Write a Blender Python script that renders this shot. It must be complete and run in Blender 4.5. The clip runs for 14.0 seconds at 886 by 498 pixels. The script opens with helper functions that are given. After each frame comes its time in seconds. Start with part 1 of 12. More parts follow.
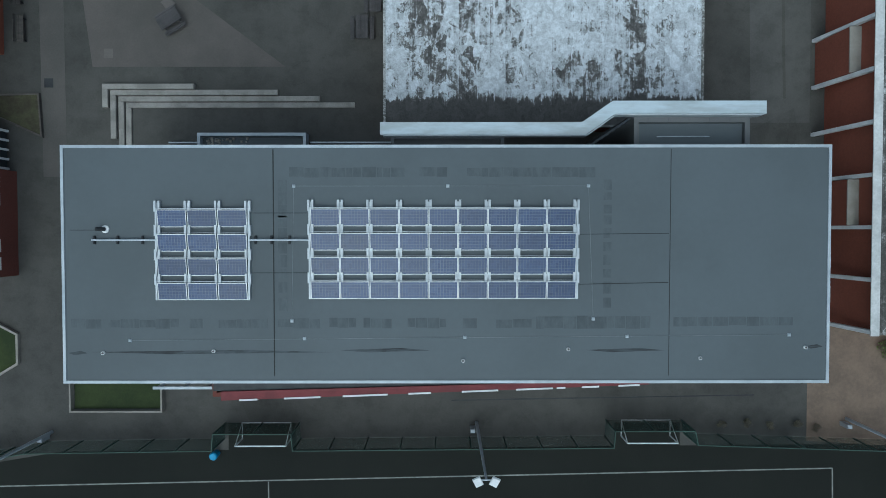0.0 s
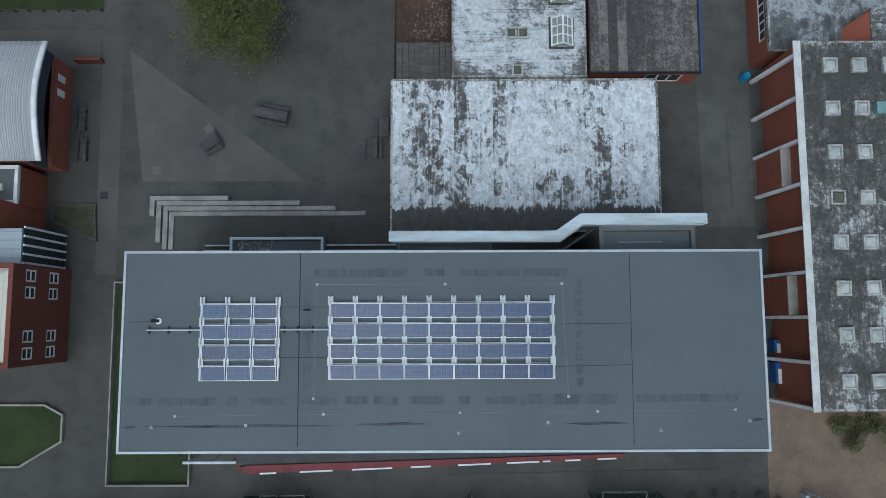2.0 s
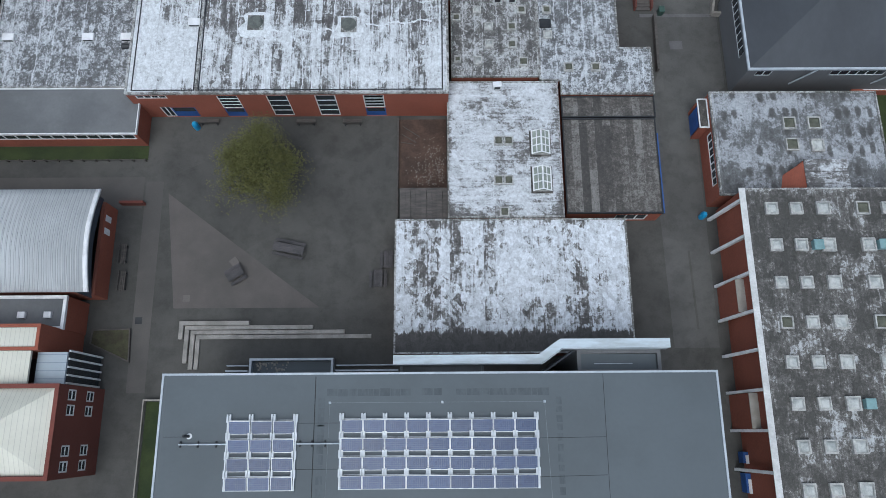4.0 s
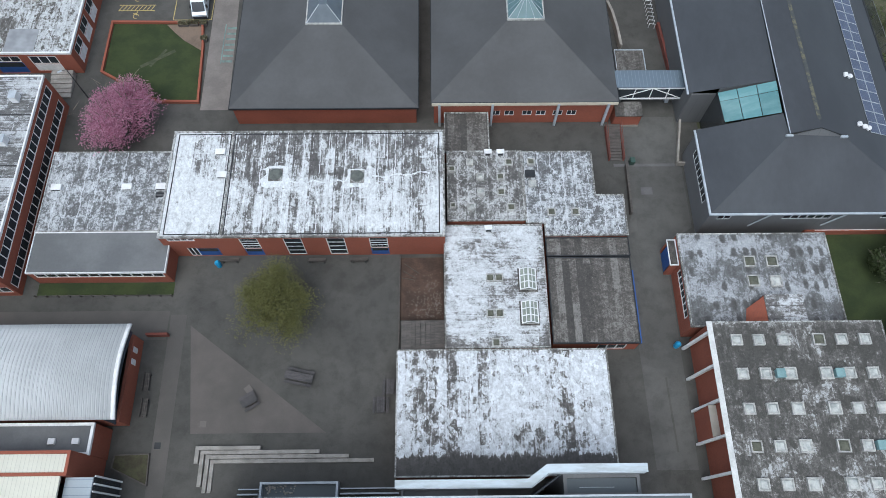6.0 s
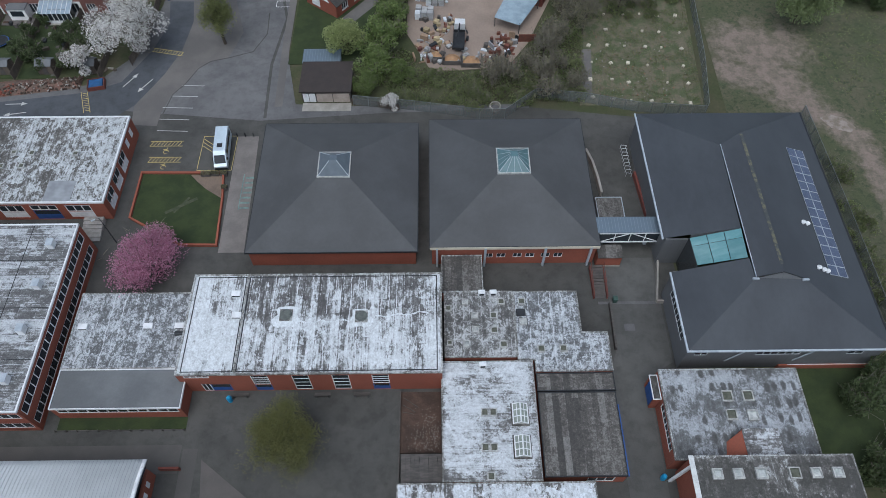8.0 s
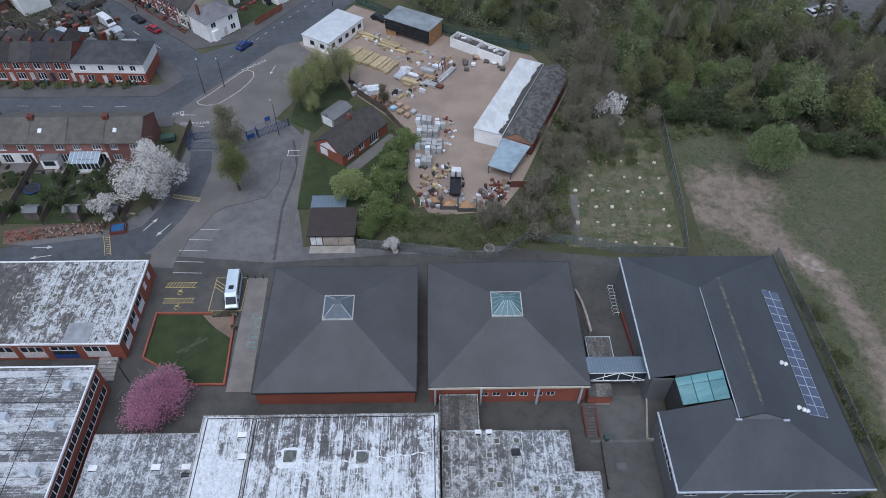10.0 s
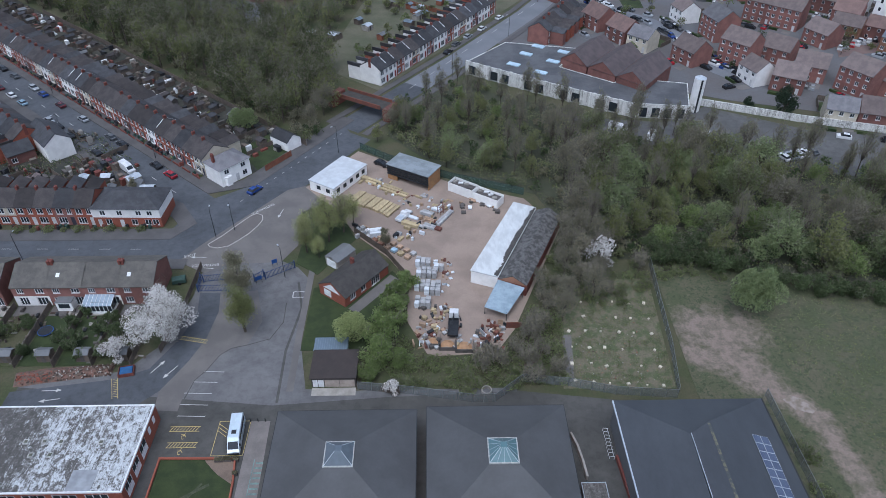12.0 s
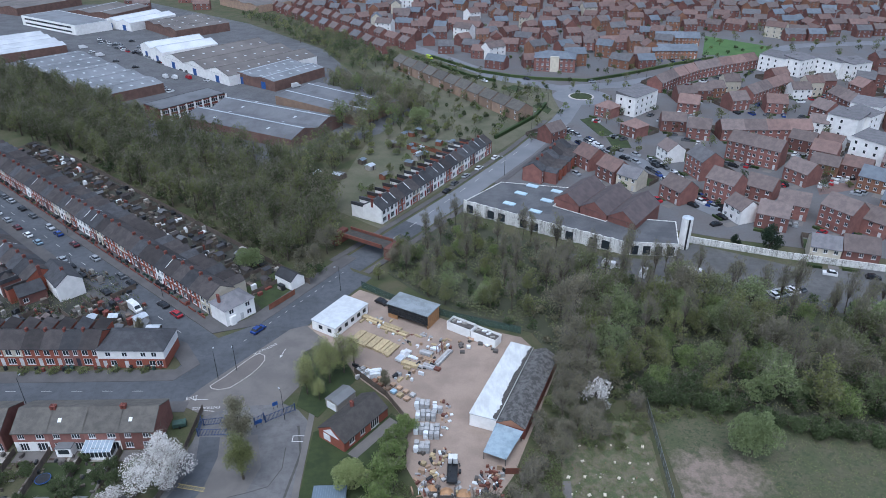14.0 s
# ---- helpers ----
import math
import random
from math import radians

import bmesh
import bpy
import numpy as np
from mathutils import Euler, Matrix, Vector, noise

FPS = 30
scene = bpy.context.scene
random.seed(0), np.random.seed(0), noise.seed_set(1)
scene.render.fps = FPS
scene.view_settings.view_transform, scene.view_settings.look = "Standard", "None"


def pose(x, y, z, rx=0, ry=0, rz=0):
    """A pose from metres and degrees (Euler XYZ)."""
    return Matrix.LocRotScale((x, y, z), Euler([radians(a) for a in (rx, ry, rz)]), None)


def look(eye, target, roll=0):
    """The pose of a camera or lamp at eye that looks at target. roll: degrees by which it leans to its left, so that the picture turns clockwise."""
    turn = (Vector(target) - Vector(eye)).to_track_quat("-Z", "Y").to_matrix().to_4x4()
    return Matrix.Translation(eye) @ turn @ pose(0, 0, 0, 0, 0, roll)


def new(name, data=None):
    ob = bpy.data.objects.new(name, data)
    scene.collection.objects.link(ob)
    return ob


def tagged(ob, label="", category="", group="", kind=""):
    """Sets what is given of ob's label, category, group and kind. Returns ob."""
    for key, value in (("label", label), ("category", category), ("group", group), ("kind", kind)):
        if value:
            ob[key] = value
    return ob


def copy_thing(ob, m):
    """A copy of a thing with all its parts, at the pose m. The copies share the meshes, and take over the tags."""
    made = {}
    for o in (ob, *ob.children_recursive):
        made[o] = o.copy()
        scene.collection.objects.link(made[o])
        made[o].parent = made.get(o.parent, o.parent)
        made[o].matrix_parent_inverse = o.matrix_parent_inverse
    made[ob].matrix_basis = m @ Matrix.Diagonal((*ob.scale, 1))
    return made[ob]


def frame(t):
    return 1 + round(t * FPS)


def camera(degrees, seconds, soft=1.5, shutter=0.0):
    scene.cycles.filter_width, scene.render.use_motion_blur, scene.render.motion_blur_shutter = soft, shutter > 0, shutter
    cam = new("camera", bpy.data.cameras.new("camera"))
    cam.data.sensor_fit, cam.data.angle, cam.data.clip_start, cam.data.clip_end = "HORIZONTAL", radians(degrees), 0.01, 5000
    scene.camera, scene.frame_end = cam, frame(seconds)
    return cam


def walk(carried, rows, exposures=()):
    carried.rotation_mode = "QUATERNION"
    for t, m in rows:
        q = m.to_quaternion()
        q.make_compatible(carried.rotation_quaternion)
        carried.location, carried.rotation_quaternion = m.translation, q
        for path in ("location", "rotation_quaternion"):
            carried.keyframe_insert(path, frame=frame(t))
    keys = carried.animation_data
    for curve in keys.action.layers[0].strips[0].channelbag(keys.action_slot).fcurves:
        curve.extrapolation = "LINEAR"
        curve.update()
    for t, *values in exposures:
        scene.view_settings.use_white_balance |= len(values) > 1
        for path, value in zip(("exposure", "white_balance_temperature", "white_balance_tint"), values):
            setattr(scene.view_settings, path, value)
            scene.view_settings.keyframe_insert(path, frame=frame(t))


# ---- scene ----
cam = camera(65.43, 14.0, soft=0.6)
# seconds; place; degrees up from straight down; heading; roll
PATH = [
    (0.0, 0.000, 0.000, 51.88, -1.59, -1.219, 1.180),
    (0.5, -0.000, 0.032, 53.84, -1.00, -1.211, 1.130),
    (1.0, 0.003, 0.065, 55.79, 1.19, -1.203, 1.081),
    (1.5, 0.010, 0.101, 57.73, 3.51, -1.195, 1.031),
    (2.0, 0.021, 0.136, 59.68, 5.77, -1.187, 0.982),
    (2.5, 0.035, 0.172, 61.62, 8.09, -1.179, 0.933),
    (3.0, 0.053, 0.207, 63.55, 10.36, -1.171, 0.883),
    (5.5, 0.200, 0.341, 73.23, 21.51, -1.132, 0.636),
    (6.0, 0.241, 0.354, 75.17, 23.77, -1.124, 0.587),
    (6.5, 0.286, 0.360, 77.10, 26.03, -1.116, 0.538),
    (7.0, 0.335, 0.360, 79.04, 28.28, -1.108, 0.488),
    (7.5, 0.388, 0.351, 80.97, 30.56, -1.100, 0.439),
    (8.0, 0.445, 0.334, 82.90, 32.82, -1.092, 0.389),
    (10.5, 0.792, 0.089, 92.47, 44.33, -1.052, 0.142),
    (11.0, 0.875, 0.002, 94.36, 46.69, -1.044, 0.093),
    (11.5, 0.961, -0.098, 96.24, 49.08, -1.036, 0.044),
    (12.0, 1.052, -0.214, 98.10, 51.48, -1.028, -0.006),
    (12.5, 1.147, -0.345, 99.95, 53.89, -1.020, -0.055),
    (13.0, 1.247, -0.493, 101.78, 56.31, -1.012, -0.105),
    (13.5, 1.351, -0.659, 103.59, 58.74, -1.004, -0.154),
    (14.0, 1.459, -0.843, 105.37, 61.17, -0.996, -0.203),
]
# seconds, stops, kelvin, tint
EXPOSURE = [(0.0, -0.1, 5450, -6), (3.0, 0.0, 5700, 3), (5.5, 0.55, 5900, 6), (6.5, 0.52, 5950, 4), (8.0, 0.18, 5750, 6), (11.0, 0.36, 5500, 11), (12.5, 0.5, 5400, 10), (14.0, 0.66, 5350, 9)]
walk(cam, [(t, pose(x, y, z, 0, 0, yaw) @ pose(0, 0, 0, up) @ pose(0, 0, 0, 0, 0, roll)) for t, x, y, z, up, yaw, roll in PATH], EXPOSURE)

# ---------------------------------------------------------------- light
SUN_UP, SUN_ROUND = 66.0, 200.0
world = bpy.data.worlds.new("overcast_sky")
scene.world = world
world.use_nodes = True
_wn = world.node_tree
_sky = _wn.nodes.new("ShaderNodeTexSky")
_sky.sky_type = "NISHITA"
_sky.sun_disc = False
_sky.sun_elevation, _sky.sun_rotation = radians(SUN_UP), radians(SUN_ROUND)
_sky.air_density, _sky.dust_density, _sky.ozone_density = 1.0, 4.0, 1.0
_hsv = _wn.nodes.new("ShaderNodeHueSaturation")
_hsv.inputs["Saturation"].default_value = 0.5
_wn.links.new(_sky.outputs[0], _hsv.inputs["Color"])
_wn.links.new(_hsv.outputs[0], _wn.nodes["Background"].inputs[0])
_wn.nodes["Background"].inputs[1].default_value = 0.135
sun_data = bpy.data.lights.new("sun", "SUN")
sun_data.energy, sun_data.angle, sun_data.color = 0.7, radians(55), (1.0, 0.97, 0.93)
sun = new("sun", sun_data)
sun.matrix_world = look((0, 0, 300), (42, 125, 0))


# ---------------------------------------------------------------- mesh tools
class Geo:
    """Vertices and faces of one mesh, in metres."""

    def __init__(self):
        self.v, self.f, self.m = [], [], []

    def add(self, vs, fs, mi=0):
        n = len(self.v)
        self.v.extend(tuple(p) for p in vs)
        self.f.extend(tuple(n + i for i in f) for f in fs)
        self.m.extend([mi] * len(fs))
        return self

    def box(self, x0, x1, y0, y1, z0, z1, mi=0):
        vs = [(x0, y0, z0), (x1, y0, z0), (x1, y1, z0), (x0, y1, z0), (x0, y0, z1), (x1, y0, z1), (x1, y1, z1), (x0, y1, z1)]
        return self.add(vs, [(3, 2, 1, 0), (4, 5, 6, 7), (0, 1, 5, 4), (1, 2, 6, 5), (2, 3, 7, 6), (3, 0, 4, 7)], mi)

    def obox(self, cx, cy, z0, z1, lx, ly, deg=0.0, mi=0):
        c, s = math.cos(radians(deg)), math.sin(radians(deg))
        q = [(cx + c * a * lx / 2 - s * b * ly / 2, cy + s * a * lx / 2 + c * b * ly / 2) for a, b in ((-1, -1), (1, -1), (1, 1), (-1, 1))]
        return self.prism(q, z0, z1, mi)

    def prism(self, poly, z0, z1, mi=0):
        n = len(poly)
        area = sum(poly[i][0] * poly[(i + 1) % n][1] - poly[(i + 1) % n][0] * poly[i][1] for i in range(n))
        if area < 0:
            poly = poly[::-1]
        vs = [(x, y, z0) for x, y in poly] + [(x, y, z1) for x, y in poly]
        fs = [tuple(range(n))[::-1], tuple(range(n, 2 * n))] + [(i, (i + 1) % n, n + (i + 1) % n, n + i) for i in range(n)]
        return self.add(vs, fs, mi)

    def bevelled(self, x0, x1, y0, y1, z0, z1, b, mi=0):
        """A box whose upper edges are chamfered by b."""
        vs = []
        for z, e in ((z0, 0), (z1 - b, 0), (z1, b)):
            vs += [(x0 + e, y0 + e, z), (x1 - e, y0 + e, z), (x1 - e, y1 - e, z), (x0 + e, y1 - e, z)]
        fs = [(3, 2, 1, 0), (8, 9, 10, 11)]
        for k in (0, 4):
            fs += [(k + i, k + (i + 1) % 4, k + 4 + (i + 1) % 4, k + 4 + i) for i in range(4)]
        return self.add(vs, fs, mi)

    def tube(self, a, b, r0, r1=None, n=8, mi=0):
        a, b = Vector(a), Vector(b)
        r1 = r0 if r1 is None else r1
        d = (b - a).normalized()
        u = d.cross(Vector((0, 0, 1)) if abs(d.z) < 0.9 else Vector((1, 0, 0))).normalized()
        w = d.cross(u)
        vs = []
        for p, r in ((a, r0), (b, r1)):
            vs += [p + u * r * math.cos(2 * math.pi * i / n) + w * r * math.sin(2 * math.pi * i / n) for i in range(n)]
        fs = [(i, n + i, n + (i + 1) % n, (i + 1) % n) for i in range(n)] + [tuple(range(n)), tuple(range(2 * n - 1, n - 1, -1))]
        return self.add(vs, fs, mi)

    def sheet(self, poly, z, mi=0):
        return self.add([(x, y, z) for x, y in poly], [tuple(range(len(poly)))], mi)

    def beam(self, p, q, w, z0, z1, mi=0):
        """An upright-sided strip of width w from p to q."""
        dx, dy = q[0] - p[0], q[1] - p[1]
        ln = math.hypot(dx, dy)
        return self.obox((p[0] + q[0]) / 2, (p[1] + q[1]) / 2, z0, z1, ln, w, math.degrees(math.atan2(dy, dx)), mi)

    def loop(self, poly, w, z0, z1, mi=0, closed=True):
        n = len(poly)
        for i in range(n if closed else n - 1):
            self.beam(poly[i], poly[(i + 1) % n], w, z0, z1, mi)
        return self

    def wall(self, p, q, z0, z1, th, holes=(), mi=0):
        """A wall from p to q, th thick to the left of the way, with rectangular holes (u0, u1, h0, h1) through it."""
        dx, dy = q[0] - p[0], q[1] - p[1]
        ln = math.hypot(dx, dy)
        ux, uy = dx / ln, dy / ln
        us = sorted({0.0, ln, *[min(max(round(c, 4), 0), ln) for h in holes for c in h[:2]]})
        zs = sorted({z0, z1, *[min(max(c, z0), z1) for h in holes for c in h[2:4]]})
        nu, nz = len(us), len(zs)
        vs = [(p[0] + ux * u - uy * t, p[1] + uy * u + ux * t, z) for t in (0, th) for u in us for z in zs]

        def vi(i, j, k):
            return (k * nu + i) * nz + j

        solid = {}
        for i in range(nu - 1):
            for j in range(nz - 1):
                um, zm = (us[i] + us[i + 1]) / 2, (zs[j] + zs[j + 1]) / 2
                solid[i, j] = not any(h[0] <= um <= h[1] and h[2] <= zm <= h[3] for h in holes)
        fs = []
        for (i, j), full in solid.items():
            if not full:
                continue
            a, b, c, d = (i, j), (i + 1, j), (i + 1, j + 1), (i, j + 1)
            fs.append(tuple(vi(*e, 0) for e in (a, b, c, d)))
            fs.append(tuple(vi(*e, 1) for e in (d, c, b, a)))
            for (e, f), nb in (((b, a), (i, j - 1)), ((c, b), (i + 1, j)), ((d, c), (i, j + 1)), ((a, d), (i - 1, j))):
                if not solid.get(nb, False):
                    fs.append((vi(*e, 0), vi(*f, 0), vi(*f, 1), vi(*e, 1)))
        used = sorted({v for f in fs for v in f})
        at = {v: k for k, v in enumerate(used)}
        return self.add([vs[v] for v in used], [tuple(at[v] for v in f) for f in fs], mi)

    def moved(self, m):
        g = Geo()
        g.v, g.f, g.m = [tuple(m @ Vector(p)) for p in self.v], list(self.f), list(self.m)
        return g

    def mesh(self, name, mats, smooth=False):
        me = bpy.data.meshes.new(name)
        me.from_pydata(self.v, [], self.f)
        for m in mats if isinstance(mats, (list, tuple)) else [mats]:
            me.materials.append(m)
        if any(self.m):
            me.polygons.foreach_set("material_index", self.m)
        if smooth:
            me.polygons.foreach_set("use_smooth", [True] * len(self.f))
        me.update()
        return me


BASE = {}


def thing(name, label, category, at=(0, 0, 0), group="", turn=0.0, kind=""):
    """An empty at a thing's base, to hold its parts."""
    ob = tagged(new(name), label, category, group, kind)
    ob.empty_display_size = 0.3
    ob.matrix_basis = pose(*at, 0, 0, turn)
    BASE[ob.name] = Vector(at)
    return ob


def part(name, geo, material, parent=None, label="", world_coords=False, smooth=False):
    """One mesh under a thing or a part."""
    if isinstance(geo, Geo):
        if world_coords:
            root = parent
            while root.parent:
                root = root.parent
            geo = geo.moved(Matrix.Translation(-BASE[root.name]))
        me = geo.mesh(name, material, smooth)
    else:
        me = geo
    ob = new(name, me)
    ob.parent = parent
    if label:
        tagged(ob, label)
    return ob


def piece(name, geo, material, label, category, kind="", group="", smooth=False):
    """A thing that is one mesh, in world places."""
    return tagged(new(name, geo.mesh(name, material, smooth)), label, category, group, kind)


# ---------------------------------------------------------------- materials
def nodes_of(name):
    m = bpy.data.materials.new(name)
    m.use_nodes = True
    nt = m.node_tree
    return m, nt, nt.nodes["Principled BSDF"]


def link(nt, a, b):
    nt.links.new(a, b)


def math_node(nt, op, a, b=None, c=None, clamp=False):
    n = nt.nodes.new("ShaderNodeMath")
    n.operation, n.use_clamp = op, clamp
    for i, v in enumerate((a, b, c)):
        if v is None:
            continue
        if isinstance(v, (int, float)):
            n.inputs[i].default_value = v
        else:
            link(nt, v, n.inputs[i])
    return n.outputs[0]


def place_of(nt, stretch=(1, 1, 1), turn=0.0):
    g = nt.nodes.new("ShaderNodeNewGeometry")
    mp = nt.nodes.new("ShaderNodeMapping")
    mp.inputs["Scale"].default_value = stretch
    mp.inputs["Rotation"].default_value = (0, 0, radians(turn))
    link(nt, g.outputs["Position"], mp.inputs["Vector"])
    return mp.outputs[0]


def noise_of(nt, vec, scale, detail=5.0, rough=0.6, warp=0.0):
    n = nt.nodes.new("ShaderNodeTexNoise")
    n.inputs["Scale"].default_value, n.inputs["Detail"].default_value = scale, detail
    n.inputs["Roughness"].default_value, n.inputs["Distortion"].default_value = rough, warp
    link(nt, vec, n.inputs["Vector"])
    return n.outputs["Fac"]


def band(nt, fac, lo, hi):
    n = nt.nodes.new("ShaderNodeMapRange")
    n.interpolation_type = "SMOOTHSTEP"
    n.inputs["From Min"].default_value, n.inputs["From Max"].default_value = lo, hi
    link(nt, fac, n.inputs["Value"])
    return n.outputs[0]


def mix(nt, fac, a, b):
    n = nt.nodes.new("ShaderNodeMix")
    n.data_type = "RGBA"
    for sock, v in ((n.inputs["Factor"], fac), (n.inputs[6], a), (n.inputs[7], b)):
        if isinstance(v, (int, float)):
            sock.default_value = v
        elif isinstance(v, tuple):
            sock.default_value = (*v[:3], 1.0)
        else:
            link(nt, v, sock)
    return n.outputs[2]


def bright(nt, col, value):
    n = nt.nodes.new("ShaderNodeHueSaturation")
    link(nt, col, n.inputs["Color"])
    link(nt, value, n.inputs["Value"])
    return n.outputs[0]


def relief(nt, bsdf, height, strength, distance):
    n = nt.nodes.new("ShaderNodeBump")
    n.inputs["Strength"].default_value, n.inputs["Distance"].default_value = strength, distance
    link(nt, height, n.inputs["Height"])
    link(nt, n.outputs[0], bsdf.inputs["Normal"])


def plain(name, a, b=None, scale=0.6, rough=0.8, metal=0.0, fine=6.0, grain=0.25, bump=0.3, stretch=(1, 1, 1), vary=0.0, lo=0.35, hi=0.65, spec=0.3):
    """Two colours in broad patches, fine grain over them, light relief; vary: how much objects differ."""
    m, nt, bsdf = nodes_of(name)
    b = b or tuple(c * 0.75 for c in a)
    vec = place_of(nt, stretch)
    big, small = noise_of(nt, vec, scale, 6.0, 0.62), noise_of(nt, vec, fine, 4.0, 0.65)
    col = mix(nt, band(nt, big, lo, hi), a, b)
    v = math_node(nt, "MULTIPLY_ADD", small, grain * 2, 1 - grain)
    if vary:
        info = nt.nodes.new("ShaderNodeObjectInfo")
        v = math_node(nt, "MULTIPLY", v, math_node(nt, "MULTIPLY_ADD", info.outputs["Random"], vary * 2, 1 - vary))
        isle = nt.nodes.new("ShaderNodeNewGeometry")
        v = math_node(nt, "MULTIPLY", v, math_node(nt, "MULTIPLY_ADD", isle.outputs["Random Per Island"], vary * 1.2, 1 - vary * 0.6))
    link(nt, bright(nt, col, v), bsdf.inputs["Base Color"])
    link(nt, math_node(nt, "MULTIPLY_ADD", small, 0.2, rough - 0.1, clamp=True), bsdf.inputs["Roughness"])
    bsdf.inputs["Metallic"].default_value = metal
    bsdf.inputs["Specular IOR Level"].default_value = spec
    if bump:
        relief(nt, bsdf, small, bump, 0.04)
    return m


def felt_roof(name, dark=(0.055, 0.055, 0.055), pale=(0.56, 0.585, 0.61), cover=0.5, strip=1.0, along="y", streak=0.5, chips=0.6, dark_below=None, soft=0.02, patch=1.0, laps=0.5, strips=0.1, panels=0.0, wear=(), tan=0.0, fleck=1.0, cracks=0.5, clump=0.4, seam=0.0, sheet=2.5, damp=0.0):
    """Bitumen felt laid in strips, with flaking pale reflective paint over it. dark_below: the y below which it turns
    dark, with a ragged edge;
    wear: (axis, from, to, amount) where the paint has held better or worse along an edge; seam: pale sealing lines
    along the laps;
    sheet: length of a felt sheet; damp: rows of dark damp smudges."""
    m, nt, bsdf = nodes_of(name)
    ns = along == "y"
    vec = place_of(nt)
    sep = nt.nodes.new("ShaderNodeSeparateXYZ")
    link(nt, vec, sep.inputs[0])
    across, length = (sep.outputs["X"], sep.outputs["Y"]) if ns else (sep.outputs["Y"], sep.outputs["X"])
    wob = nt.nodes.new("ShaderNodeTexNoise")
    wob.inputs["Scale"].default_value, wob.inputs["Detail"].default_value = 2.2, 5.0
    link(nt, vec, wob.inputs["Vector"])
    off = nt.nodes.new("ShaderNodeVectorMath")
    off.operation = "MULTIPLY_ADD"
    link(nt, wob.outputs["Color"], off.inputs[0])
    off.inputs[1].default_value = (0.4, 0.4, 0.0)
    link(nt, place_of(nt, (1.0, 0.75, 0.0) if ns else (0.75, 1.0, 0.0)), off.inputs[2])

    def chip(scale):
        vo = nt.nodes.new("ShaderNodeTexVoronoi")
        vo.voronoi_dimensions, vo.distance = "2D", "CHEBYCHEV"
        vo.inputs["Scale"].default_value, vo.inputs["Randomness"].default_value = scale, 0.95
        link(nt, off.outputs[0], vo.inputs["Vector"])
        sc = nt.nodes.new("ShaderNodeSeparateColor")
        link(nt, vo.outputs["Color"], sc.inputs[0])
        return sc.outputs[0]

    def white(dim, a, b=None):
        wn = nt.nodes.new("ShaderNodeTexWhiteNoise")
        wn.noise_dimensions = dim
        if dim == "1D":
            link(nt, a, wn.inputs["W"])
        else:
            cb = nt.nodes.new("ShaderNodeCombineXYZ")
            link(nt, a, cb.inputs[0])
            link(nt, b, cb.inputs[1])
            link(nt, cb.outputs[0], wn.inputs["Vector"])
        return wn.outputs["Value"]

    lane_at = math_node(nt, "MULTIPLY", across, 1.0 / strip)
    lane = math_node(nt, "FLOOR", lane_at)
    lane_r = white("1D", lane)
    sheet_at = math_node(nt, "MULTIPLY_ADD", length, 1.0 / sheet, math_node(nt, "MULTIPLY", lane_r, 7.0))
    sheet_r = white("2D", lane, math_node(nt, "FLOOR", sheet_at))
    scratch = noise_of(nt, vec, patch * 5.0, 8.0, 0.72, 1.0)
    flow = noise_of(nt, place_of(nt, (3.4, 0.34, 1) if ns else (0.34, 3.4, 1)), 1.0, 9.0, 0.72, 0.4)
    broad = noise_of(nt, vec, 0.19, 4.0, 0.55)
    mid_n = noise_of(nt, vec, 1.8 * patch, 9.0, 0.7, 0.9)
    s = 0.5 - 0.5 * (0.34 * chips + 0.22 * chips + 1.1 * streak + 1.0 * fleck + clump + 1.0 * fleck + strips + panels)
    for v, k in ((chip(patch * 1.7), 0.34 * chips), (chip(patch * 4.6), 0.22 * chips), (flow, 1.1 * streak), (scratch, 1.0 * fleck), (broad, clump), (mid_n, 1.0 * fleck), (lane_r, strips), (sheet_r, panels)):
        s = math_node(nt, "MULTIPLY_ADD", v, k, s)
    for axis, a, b, k in wear:
        s = math_node(nt, "MULTIPLY_ADD", band(nt, sep.outputs[axis], a, b), k, s) if a < b else math_node(nt, "MULTIPLY_ADD", band(nt, math_node(nt, "MULTIPLY", sep.outputs[axis], -1.0), -a, -b), k, s)
    if dark_below is not None:
        ragged = noise_of(nt, place_of(nt, (1.5, 0.3, 1)), 1.0, 7.0, 0.65, 0.4)
        edge = math_node(nt, "MULTIPLY_ADD", ragged, -2.4, math_node(nt, "SUBTRACT", sep.outputs["Y"], dark_below - 1.2))
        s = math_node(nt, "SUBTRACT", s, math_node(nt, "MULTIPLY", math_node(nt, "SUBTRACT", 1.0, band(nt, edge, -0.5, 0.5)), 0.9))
    level = 0.5 + (0.5 - cover) * 0.5
    joint_at = math_node(nt, "FRACT", lane_at)
    joint = math_node(nt, "LESS_THAN", joint_at, 0.045)
    lap = math_node(nt, "MULTIPLY", math_node(nt, "GREATER_THAN", joint_at, 0.93), band(nt, mid_n, 0.4, 0.56))
    cross = math_node(nt, "MULTIPLY", math_node(nt, "LESS_THAN", math_node(nt, "FRACT", sheet_at), 0.03), band(nt, scratch, 0.42, 0.56))
    s = math_node(nt, "MULTIPLY_ADD", math_node(nt, "MAXIMUM", lap, cross), 0.16 * laps, s)
    s = math_node(nt, "MULTIPLY_ADD", joint, -0.13 * laps, s)
